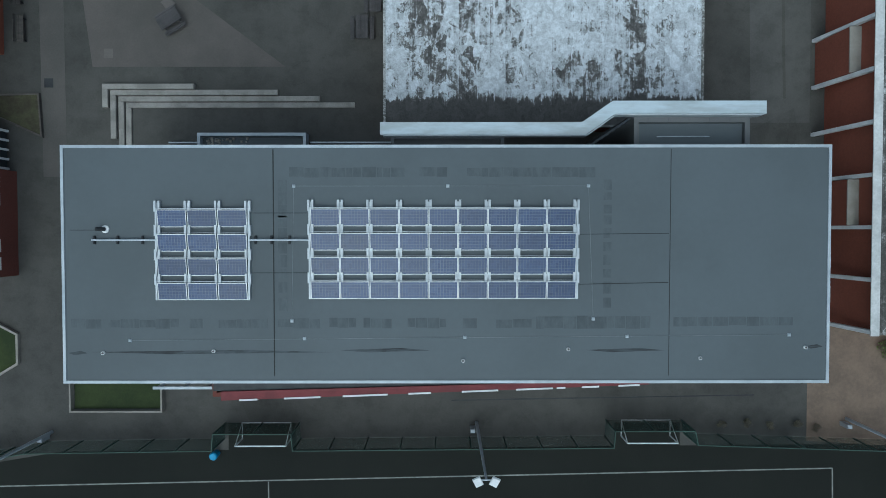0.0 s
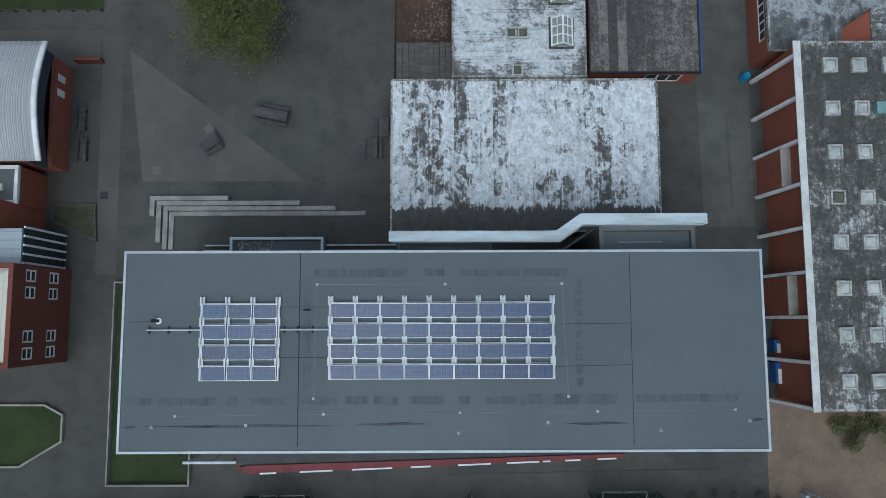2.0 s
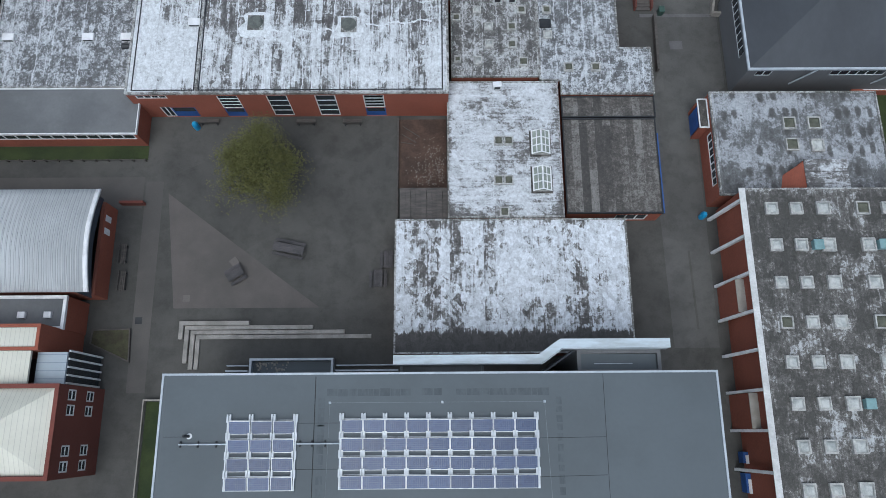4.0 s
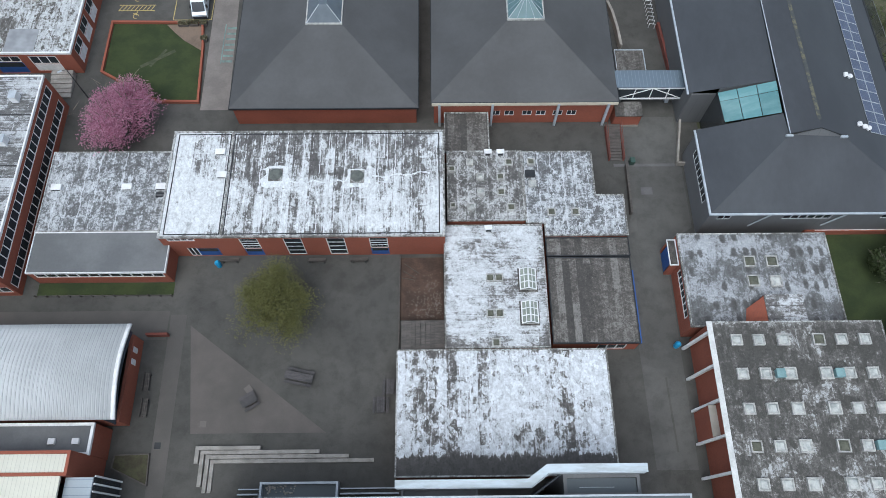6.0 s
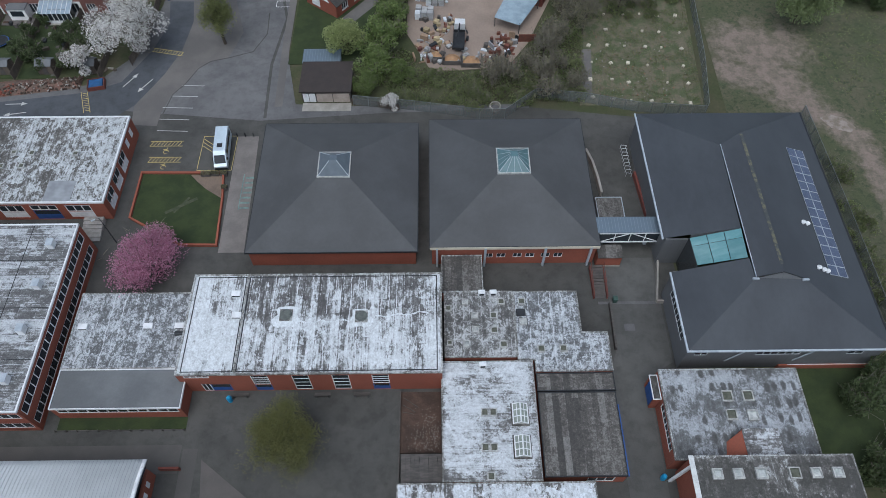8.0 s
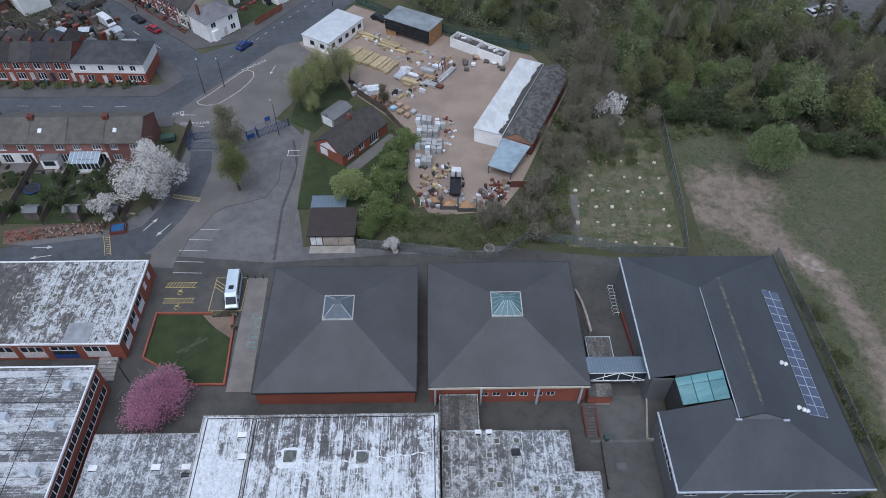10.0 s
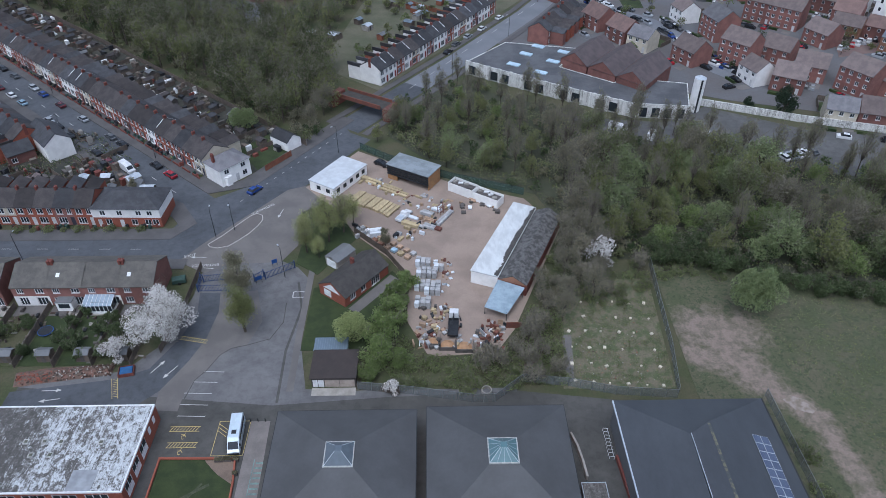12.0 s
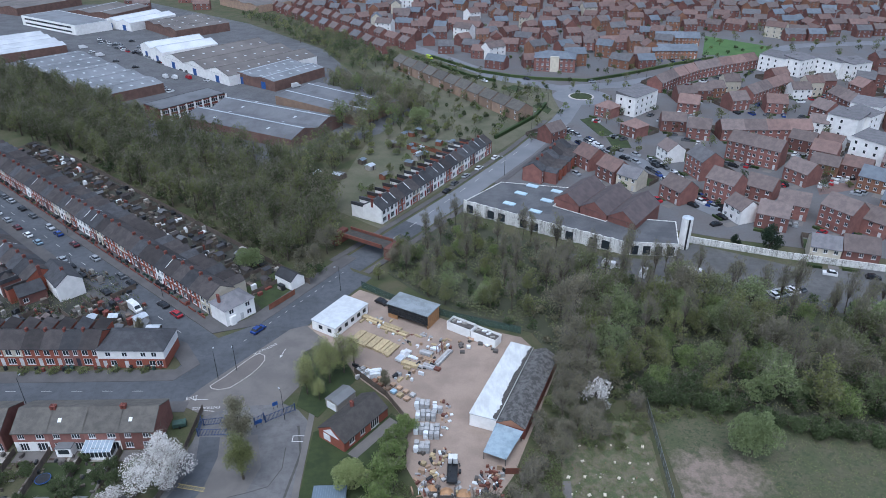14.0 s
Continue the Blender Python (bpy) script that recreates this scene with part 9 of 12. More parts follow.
PAINTS = {"white": paint("white_car_paint", (0.68, 0.69, 0.7)), "silver": paint("silver_car_paint", (0.32, 0.34, 0.36)), "black": paint("black_car_paint", (0.018, 0.018, 0.02)), "blue": paint("blue_car_paint", (0.02, 0.05, 0.2)),
          "red": paint("red_car_paint", (0.32, 0.02, 0.03)), "maroon": paint("maroon_car_paint", (0.1, 0.02, 0.025)), "grey": paint("grey_car_paint", (0.1, 0.105, 0.11)), "lime": paint("lime_paint", (0.42, 0.55, 0.05)), "paleblue": paint("pale_blue_car_paint", (0.25, 0.36, 0.45))}


def side_shell(profile, w0, w1):
    """A closed shell from a side profile (x, z), w0 wide at the bottom and w1 at the top."""
    n = len(profile)
    zs = [p[1] for p in profile]
    lo, hi = min(zs), max(zs)
    vs = []
    for s in (-1, 1):
        for x, z in profile:
            w = w0 + (w1 - w0) * (z - lo) / (hi - lo)
            vs.append((x, s * w / 2, z))
    fs = [tuple(range(n)), tuple(range(2 * n - 1, n - 1, -1))] + [(i, n + i, n + (i + 1) % n, (i + 1) % n) for i in range(n)]
    return Geo().add(vs, fs)


def car_parts(root, colour, van=False):
    L = 5.4 if van else 4.2
    h = L / 2
    mat = PAINTS[colour]
    if van:
        part("body", side_shell([(-h, 0.35), (h, 0.35), (h, 0.95), (h - 0.7, 1.15), (h - 1.35, 1.9), (h - 1.7, 2.25), (-h + 0.1, 2.3), (-h, 2.1)], 1.95, 1.75), mat, root)
        part("windscreen", Geo().add([(h - 0.69, -0.78, 1.2), (h - 0.69, 0.78, 1.2), (h - 1.32, 0.72, 1.92), (h - 1.32, -0.72, 1.92)], [(0, 1, 2, 3)]).moved(pose(0.03, 0, 0.02)), CAR_GLASS, root)
    else:
        part("body", side_shell([(-h, 0.32), (h, 0.3), (h, 0.62), (h - 0.3, 0.78), (h - 1.1, 0.9), (-h + 0.35, 0.95), (-h, 0.8)], 1.78, 1.66), mat, root)
        part("glasshouse", side_shell([(-h + 0.3, 0.9), (h - 1.05, 0.9), (h - 1.75, 1.36), (-h + 0.75, 1.38)], 1.62, 1.3), CAR_GLASS, root)
        part("roof_panel", Geo().bevelled(-h + 0.78, h - 1.8, -0.64, 0.64, 1.37, 1.46, 0.06), mat, root)
    for sx in (-1, 1):
        for sy in (-1, 1):
            part("wheel", Geo().tube((sx * h * 0.62, sy * 0.72, 0.31), (sx * h * 0.62, sy * 0.9, 0.31), 0.31, n=12), TYRE, root)
    for sy in (-0.6, 0.6):
        part("headlight", Geo().box(h - 0.06, h + 0.01, sy - 0.18, sy + 0.18, 0.56, 0.68), LAMP, root)
    return root


CARS = {}


def car(x, y, deg, colour, van=False):
    m = pose(x, y, 0.015, 0, 0, deg)
    key = (colour, van)
    if key in CARS:
        return copy_thing(CARS[key], m)
    c = thing("van" if van else "car", f"{colour} panel van parked by the kerb" if van else f"{colour} hatchback car parked on the street", "van" if van else "car", group="parked vehicles")
    car_parts(c, colour, van)
    c.matrix_basis = m
    CARS[key] = c
    return c


SD = 138.2
for s, n, c in ((154, 70.3, "red"), (161, 70.4, "black"), (178.5, 70.3, "black"), (184.6, 70.3, "grey"), (201, 70.4, "silver"), (215, 70.3, "maroon"), (226.5, 70.2, "blue"), (233.3, 70.4, "silver"), (247, 70.3, "grey"), (256, 70.3, "black"), (266, 70.3, "silver"), (272, 70.2, "grey"), (289, 70.3, "maroon")):
    car(*sn(s, n), SD + (180 if s % 2 > 1 else 0), c)
for s, n, c in ((172.2, 62.9, "maroon"), (179.4, 63.2, "black"), (194, 63.3, "black"), (202, 63.4, "black"), (208, 63.4, "silver"), (225.4, 63.3, "paleblue"), (233.3, 63.3, "white"), (241.7, 63.2, "maroon"), (250.4, 63.3, "silver"), (259, 63.3, "white"), (268, 63.3, "grey"), (277, 63.2, "white")):
    car(*sn(s, n), SD, c)
car(*sn(165.1, 64.4), SD + 180, "white", True)
car(-44.2, 147.4, 57, "blue")
car(-12.6, 159.6, -35, "black")
for x, y, d, c in ((10.1, 241.6, 57, "grey"), (14.8, 248.9, 57, "silver"), (20.5, 256.6, 57, "white"), (7.0, 234.6, 57, "black"), (28, 268, 57, "white"), (28.4, 394.7, -57, "white"), (32.2, 386.4, -57, "white"), (56.4, 389.7, -40, "black"), (92.6, 383, 12, "silver"),
                   (110.3, 313.6, 40, "silver"), (108.2, 322.3, 40, "grey"), (123, 324.8, 40, "white"), (165.1, 254.7, 20, "paleblue"), (168.1, 254.6, 20, "white"), (292, 616, 60, "white"), (248, 495, 30, "black")):
    car(x, y, d, c)
car(0.8, 441.5, -57, "lime", True)
for x, y, d in ((55, 177.4, -30), (63.9, 173.2, 60), (74.9, 171.4, 60), (79.2, 172.4, -30)):
    car(x, y, d, "white", True)
for k in range(5):
    car(97 + k * 2.2, 161 + k * 0.7, 110, ("white", "silver", "white", "white", "grey")[k])
pk = thing("pickup", "white pickup truck in the builders' yard", "pickup", (-6.0, 135.4, 0), turn=57)
part("body", side_shell([(-2.5, 0.4), (2.5, 0.4), (2.5, 0.8), (1.2, 1.05), (-2.5, 1.0)], 1.8, 1.7), PAINTS["white"], pk)
part("cab", side_shell([(-0.3, 1.0), (1.3, 1.03), (0.7, 1.7), (-0.2, 1.75)], 1.66, 1.4), PAINTS["white"], pk)
part("windscreen", Geo().add([(1.3, -0.66, 1.1), (1.3, 0.66, 1.1), (0.78, 0.58, 1.66), (0.78, -0.58, 1.66)], [(0, 1, 2, 3)]), CAR_GLASS, pk)
part("bed", Geo().box(-2.4, -0.4, -0.7, 0.7, 1.0, 1.06), GREY_TRIM, pk)
for sx in (-1.5, 1.6):
    for sy in (-0.8, 0.8):
        part("wheel", Geo().tube((sx, sy - 0.09, 0.35), (sx, sy + 0.09, 0.35), 0.35, n=12), TYRE, pk)
tk = thing("flatbed_lorry", "small white-cabbed flatbed lorry with dark bed", "lorry", (4.9, 98.0, 0), turn=86)
part("chassis", Geo().box(-3.4, 3.2, -0.5, 0.5, 0.5, 0.8), DARK_METAL, tk)
part("bed", ring(Geo(), rect(-3.5, 1.2, -1.05, 1.05), 0.08, 0.8, 1.3).box(-3.4, 1.1, -0.95, 0.95, 0.8, 0.88), DARK_METAL, tk)
part("cab", side_shell([(1.4, 0.6), (3.2, 0.6), (3.2, 1.4), (2.9, 2.3), (1.4, 2.35)], 2.0, 1.8), PAINTS["white"], tk)
part("windscreen", Geo().add([(3.23, -0.85, 1.4), (3.23, 0.85, 1.4), (2.95, 0.8, 2.2), (2.95, -0.8, 2.2)], [(0, 1, 2, 3)]), CAR_GLASS, tk)
part("loader_arm", Geo().tube((1.2, 0, 1.0), (1.2, 0, 2.6), 0.12).tube((1.2, 0, 2.6), (-1.6, 0.3, 2.0), 0.09), DARK_METAL, tk)
for sx in (-2.4, -1.5, 2.3):
    for sy in (-0.9, 0.9):
        part("wheel", Geo().tube((sx, sy - 0.14, 0.42), (sx, sy + 0.14, 0.42), 0.42, n=12), TYRE, tk)
BUS_PAINT = paint("minibus_paint", (0.52, 0.6, 0.66))
bus = thing("minibus", "pale blue-white high-roofed school minibus with dark windows", "minibus", (-32.6, 72.0, 0), turn=-86)
part("body", side_shell([(-3.5, 0.4), (3.5, 0.4), (3.5, 1.0), (3.1, 1.25), (2.2, 2.2), (1.7, 2.6), (-3.3, 2.65), (-3.5, 2.4)], 2.05, 1.85), BUS_PAINT, bus)
part("windscreen", Geo().add([(3.1, -0.86, 1.28), (3.1, 0.86, 1.28), (2.24, 0.8, 2.2), (2.24, -0.8, 2.2)], [(0, 1, 2, 3)]).moved(pose(0.03, 0, 0.02)), CAR_GLASS, bus)
for sy in (-1, 1):
    for k in range(4):
        part("side_window", Geo().box(-3.1 + k * 1.2, -2.05 + k * 1.2, sy * 0.985 - 0.03, sy * 0.985 + 0.03, 1.45, 2.1), CAR_GLASS, bus)
    part("mirror", Geo().box(2.4, 2.6, sy * 1.1 - 0.12, sy * 1.1 + 0.12, 1.4, 1.8), DARK_METAL, bus)
    part("headlight", Geo().box(3.42, 3.52, sy * 0.75 - 0.18, sy * 0.75 + 0.18, 0.8, 1.0), LAMP, bus)
    for sx in (-2.2, 2.3):
        part("wheel", Geo().tube((sx, sy * 0.8, 0.36), (sx, sy * 1.02, 0.36), 0.36, n=14), TYRE, bus)
part("roof_hatch", Geo().bevelled(0.2, 1.0, -0.4, 0.4, 2.6, 2.7, 0.04), DARK_METAL, bus)
part("bumper", Geo().box(3.4, 3.6, -0.95, 0.95, 0.4, 0.75), DARK_METAL, bus)

# ---------------------------------------------------------------- works, estate
WORKS_ROOF = plain("works_sheet_roof", (0.18, 0.192, 0.21), (0.13, 0.14, 0.153), 0.08, 0.7, fine=2, grain=0.15, vary=0.1)
WORKS_BROWN = plain("works_brown_roof", (0.15, 0.138, 0.132), (0.11, 0.102, 0.098), 0.08, 0.8, fine=2, grain=0.15)
ROOFLIGHT = plain("rooflight_sheet", (0.42, 0.45, 0.47), (0.33, 0.36, 0.38), 0.5, 0.5)


def works(x, y, w, d, h, rise, bays, deg, wall, roof, label, lights=0, doors=0):
    """A shed of gabled bays, their ridges along y."""
    root = thing("works_shed", label, "warehouse", (x, y, 0), "works sheds", deg)
    part("wall", ring(Geo(), rect(-w / 2, w / 2, -d / 2, d / 2), 0.3, 0, h), wall, root)
    b = w / bays
    for k in range(bays):
        x0, x1 = -w / 2 + k * b, -w / 2 + (k + 1) * b
        xm = (x0 + x1) / 2
        part("roof", Geo().add([(x0, -d / 2 - 0.2, h), (xm, -d / 2 - 0.2, h + rise), (x1, -d / 2 - 0.2, h), (x0, d / 2 + 0.2, h), (xm, d / 2 + 0.2, h + rise), (x1, d / 2 + 0.2, h)], [(0, 1, 4, 3), (1, 2, 5, 4), (0, 3, 5, 2)]), roof, root)
        part("ridge_cap", Geo().box(xm - 0.35, xm + 0.35, -d / 2 - 0.2, d / 2 + 0.2, h + rise - 0.12, h + rise + 0.08), GREY_TRIM if bays == 2 else roof, root)
        for e, s in ((-d / 2, 0.05), (d / 2, -0.05)):
            part("gable", Geo().add([(x0, e - s, h - 0.02), (x1, e - s, h - 0.02), (xm, e - s, h + rise - 0.1)], [(0, 1, 2) if s > 0 else (2, 1, 0)]), wall, root)
        for j in range(lights):
            yj = -d / 2 + d * (j + 0.5) / lights
            for sx, xa in ((1, (x0 + xm) / 2), (-1, (x1 + xm) / 2)):
                zc, dz = h + rise / 2 + 0.06, rise / b * 0.5 * sx * 2
                ll = min(1.2, b * 0.12)
                part("rooflight", Geo().add([(xa - ll, yj - 0.6, zc - ll * dz), (xa + ll, yj - 0.6, zc + ll * dz), (xa + ll, yj + 0.6, zc + ll * dz), (xa - ll, yj + 0.6, zc - ll * dz)], [(0, 1, 2, 3)]), ROOFLIGHT, root)
        for j in range(doors):
            part("door", Geo().box(xm - 1.8, xm + 1.8, -d / 2 - 0.12, -d / 2 - 0.06, 0.05, 4.0), BLUE, root)
    return root


WHITE_ROOF = plain("white_works_roof", (0.55, 0.57, 0.6), (0.46, 0.48, 0.5), 0.1, 0.6)
PALE_ROOF = plain("pale_works_roof", (0.47, 0.5, 0.53), (0.38, 0.4, 0.43), 0.1, 0.6)
WORKS_BRICK = plain("works_brick", (0.17, 0.105, 0.085), (0.13, 0.08, 0.068), 0.3, 0.9, fine=5)
WORKS_DARK = plain("dark_sheet_roof", (0.135, 0.14, 0.152), (0.09, 0.093, 0.102), 0.08, 0.75, fine=1.5, grain=0.25)
works(-77, 312, 36, 64, 4.6, 2.6, 2, 60, WORKS_BRICK, WORKS_DARK, "long brick works shed with grey sheet roof", 2)
works(-45.5, 340, 31, 57, 5.0, 1.0, 2, 52.5, BRICK_BUFF, WORKS_DARK, "buff works shed with low grey roof", 0)
works(-86, 396, 37, 38, 5.5, 1.0, 2, -37, WORKS_BRICK, WORKS_ROOF, "brick works unit with rooflights", 6, 1)
works(-161, 457, 33.4, 37, 7.0, 2.6, 2, -48, RENDER_WHITE, WHITE_ROOF, "white-walled works with white roof", 0, 1)
works(-115.3, 428.3, 71.5, 62, 5.4, 3.2, 3, -42.7, RENDER_WHITE, WORKS_BROWN, "white-fronted works with brown triple-gabled roof", 9, 1)
works(-195, 396, 112, 36, 5.2, 1.2, 5, -44, WORKS_BRICK, WORKS_ROOF, "multi-bay works with pale rooflights", 6)
works(-276, 470, 62, 50, 5.5, 1.2, 4, -48, WORKS_BRICK, PALE_ROOF, "works with pale ribbed roof", 0)
works(-223, 559, 31, 42, 6.0, 2.0, 2, -32, RENDER_WHITE, WHITE_ROOF, "plain white-walled works shed", 0, 1)
off = flat_building("works_office", "long two-storey office with white window bands", [(-316, 562), (-256, 520), (-238, 540), (-298, 584)], 7.0, RENDER_WHITE, WORKS_ROOF, WHITE, 0.4, openings={0: [(4, 68, 1.2, 2.6, 22, 1), (4, 68, 4.2, 5.8, 22, 1)]})
dep = flat_building("works_depot", "dark two-storey depot with white window bands", [(-126, 318), (-102.5, 345), (-114, 355), (-137.5, 328)], 6.6, BRICK_DARK, WORKS_DARK, DARK_METAL, 0.3, openings={0: [(0.9 + k * 4.4, 4.5 + k * 4.4, z, z + 1.8, 3, 1) for k in range(8) for z in (0.9, 3.9)]})
for k in range(9):
    part("pilaster", Geo().obox(-125.8 + 23.5 * k / 8, 317.8 + 27.0 * k / 8, 0, 6.3, 0.8, 0.35, 49), RENDER_WHITE, dep, world_coords=True)
works(-180.5, 537, 50, 42, 6.0, 1.5, 3, -46, WORKS_BRICK, WORKS_BROWN, "distant brick works with brown roof", 4)
works(-262, 597, 46, 42, 6.0, 1.5, 2, -22, WORKS_BRICK, WORKS_BROWN, "distant brick works with brown roof", 0)
works(-350, 640, 60, 60, 6.0, 1.5, 3, -30, WORKS_BRICK, WORKS_BROWN, "distant brick works with brown roof", 0)
works(-150, 640, 60, 40, 6.0, 1.5, 3, -45, BRICK_BUFF, WORKS_BROWN, "distant brick works with brown roof", 0)
piece("works_yard", Geo().prism([(-330, 470), (-215, 370), (-150, 312), (-70, 262), (-22, 300), (-8, 335), (-42, 400), (-70, 470), (-140, 560), (-250, 660), (-420, 640)], -0.075, -0.01), tarmac("works_asphalt", (0.105, 0.107, 0.113), (0.082, 0.084, 0.09), 3.0), "grey concrete yard between the works sheds", "yard", "structure")
for x, y, d, c, v in ((-233, 478, 40, "white", True), (-212, 455, 40, "white", True), (-196, 440, 20, "grey", False), (-178, 424, 20, "black", False), (-152, 400, 130, "white", True), (-146, 398, 130, "white", True), (-138, 398, 130, "red", True), (-126, 392, 140, "white", False), (-222, 465, 50, "white", False), (-73, 379, 45, "white", True),
                      (-205, 475, 30, "maroon", False), (-196, 480, 30, "silver", False), (-190, 470, 30, "white", False), (-182, 462, 30, "grey", False), (-215, 490, 30, "silver", False), (-208, 498, 30, "black", False)):
    car(x, y, d, c, v)

# factory by the wood
fac = thing("factory", "long low factory with peeling white front wall", "factory", (45, 205, 0))
FP = [(13.0, 217.0), (37.0, 200.5), (61.0, 185.5), (77.0, 183.5), (81, 199), (63, 203), (58, 200), (43, 212), (52, 227), (27, 233)]
part("wall", ring(Geo(), FP, 0.3, 0, 4.6), felt_roof("peeling_white_wall", dark=(0.16, 0.15, 0.135), pale=(0.72, 0.715, 0.69), cover=0.72, laps=0.1, soft=0.08), fac, world_coords=True)
part("roof", Geo().prism(inset(FP, 0.3), 4.2, 4.45), plain("factory_felt", (0.105, 0.108, 0.115), (0.07, 0.072, 0.078), 0.15, 0.85, fine=2, grain=0.3), fac, world_coords=True)
def front_at(t):
    """A place on the factory's bent front, t from 0 to 1."""
    a, b, c = Vector((13.0, 217.0)), Vector((37.0, 200.5)), Vector((61.0, 185.5))
    return a.lerp(b, t * 2) if t < 0.5 else b.lerp(c, t * 2 - 1)


for k in range(15):
    p = front_at(k / 14) + Vector((-0.08, -0.12))
    part("pilaster", Geo().obox(p.x, p.y, 0, 4.9, 1.0, 0.5, -33.2), bpy.data.materials["peeling_white_wall"], fac, world_coords=True)
    if k < 14 and k % 3 != 1:
        p = front_at((k + 0.5) / 14) + Vector((-0.05, -0.08))
        part("opening", Geo().obox(p.x, p.y, 0.5, 3.3, 2.5, 0.24, -33.2), GLASS, fac, world_coords=True)
for k in range(4):
    part("opening", Geo().obox(64 + k * 3.6, 185.0 - k * 0.43, 0.5, 3.4, 2.2, 0.24, -7), GLASS, fac, world_coords=True)
RL_BLUE = plain("blue_rooflight", (0.42, 0.54, 0.62), (0.34, 0.45, 0.53), 1, 0.3)
for x, y in ((38.1, 229.0), (33.1, 222.6), (28.1, 214.2), (46.2, 223.9), (41.4, 216.3), (36.2, 207.8)):
    part("rooflight", Geo().obox(x, y, 4.45, 4.75, 4.2, 2.2, -33), RL_BLUE, fac, world_coords=True)
for k in range(3):
    b = Vector((43.5, 214.5)) + Vector((7.6, -7.2)) * k
    u, v = Vector((0.726, -0.688)), Vector((0.62, 0.785))
    q = [b, b + u * 10.0, b + u * 10.0 + v * 20, b + v * 20]
    part("brick_bay", Geo().prism([tuple(p) for p in q], 0, 6.4), BRICK_HOUSE, fac, world_coords=True)
    m0, m1 = b + u * 5.0 - v * 0.2, b + u * 5.0 + v * 20.2
    q[0], q[1], q[2], q[3] = b - v * 0.2 - u * 0.2, b + u * 10.2 - v * 0.2, b + u * 10.2 + v * 20.2, b + v * 20.2 - u * 0.2
    part("bay_roof", Geo().add([(*q[0], 6.4), (*q[1], 6.4), (*q[2], 6.4), (*q[3], 6.4), (*m0, 9.7), (*m1, 9.7)], [(0, 4, 5, 3), (4, 1, 2, 5), (0, 1, 2, 3)]), plain("dark_red_tiles", (0.1, 0.08, 0.08), (0.072, 0.06, 0.062), 0.5, 0.8, fine=2) if k == 0 else bpy.data.materials["dark_red_tiles"], fac, world_coords=True)
    part("bay_gable", Geo().add([(*(b - v * 0.05), 6.4), (*(b + u * 10.0 - v * 0.05), 6.4), (*(b + u * 5.0 - v * 0.05), 9.6)], [(0, 1, 2)]), BRICK_HOUSE, fac, world_coords=True)
tank = thing("silo", "tall pale cylindrical silo", "silo", (80.9, 189.8, 0))
part("shell", Geo().tube((0, 0, 0), (0, 0, 10.5), 1.7, 1.7, 20), RENDER_WHITE, tank)
part("cap", Geo().tube((0, 0, 10.5), (0, 0, 11.2), 1.75, 0.5, 20), GREY_TRIM, tank)
part("ladder", Geo().box(-0.25, 0.25, -1.9, -1.72, 0, 10.5), DARK_METAL, tank)
piece("depot_yard", Geo().prism([(40, 187), (60, 170), (110, 152), (170, 150), (170, 172), (112, 176), (85, 192), (70, 182)], -0.06, 0.02), tarmac("depot_asphalt", (0.105, 0.104, 0.103), (0.08, 0.08, 0.078), 6.0), "grey depot yard behind the wood", "yard", "structure")
dw = thing("depot_wall", "long pale boundary wall with dark streaks", "wall", (105, 178, 0))
for a, b in (((84, 193), (110, 182)), ((110, 182), (140, 172))):
    part("panel", Geo().beam(a, b, 0.4, 0, 2.2), bpy.data.materials["peeling_white_wall"], dw, world_coords=True)

# estate ground and houses
piece("estate_ground", Geo().prism([(20, 245), (50, 235), (75, 205), (95, 196), (150, 178), (420, 170), (600, 500), (600, 900), (-200, 900), (-60, 560), (12, 440), (68, 372), (60, 320)], -0.078, -0.02), plain("estate_paving", (0.115, 0.117, 0.124), (0.108, 0.1, 0.098), 0.045, 0.9, fine=1.2, grain=0.25), "brownish estate paving, drives and small greens", "ground", "structure")
piece("playing_green", Geo().prism([(199, 503), (232, 467), (214, 440), (177, 446)], -0.07, 0.02), plain("playing_turf", (0.07, 0.13, 0.04), (0.055, 0.105, 0.034), 0.1, 0.95), "bright green recreation ground", "lawn", "structure")
for poly in ([(73, 317.7), (78.7, 321), (84.8, 294.9), (77.5, 294.3)], [(79.9, 293), (88.6, 294), (87.8, 279), (79.8, 279)], [(40.5, 372), (46.5, 366), (54, 371.8), (48, 379.5)], [(53, 340), (58, 346), (62, 334), (59, 327)]):
    piece("verge", Geo().prism(poly, -0.07, 0.05), GRASS, "small roadside grass verge", "lawn", "structure")


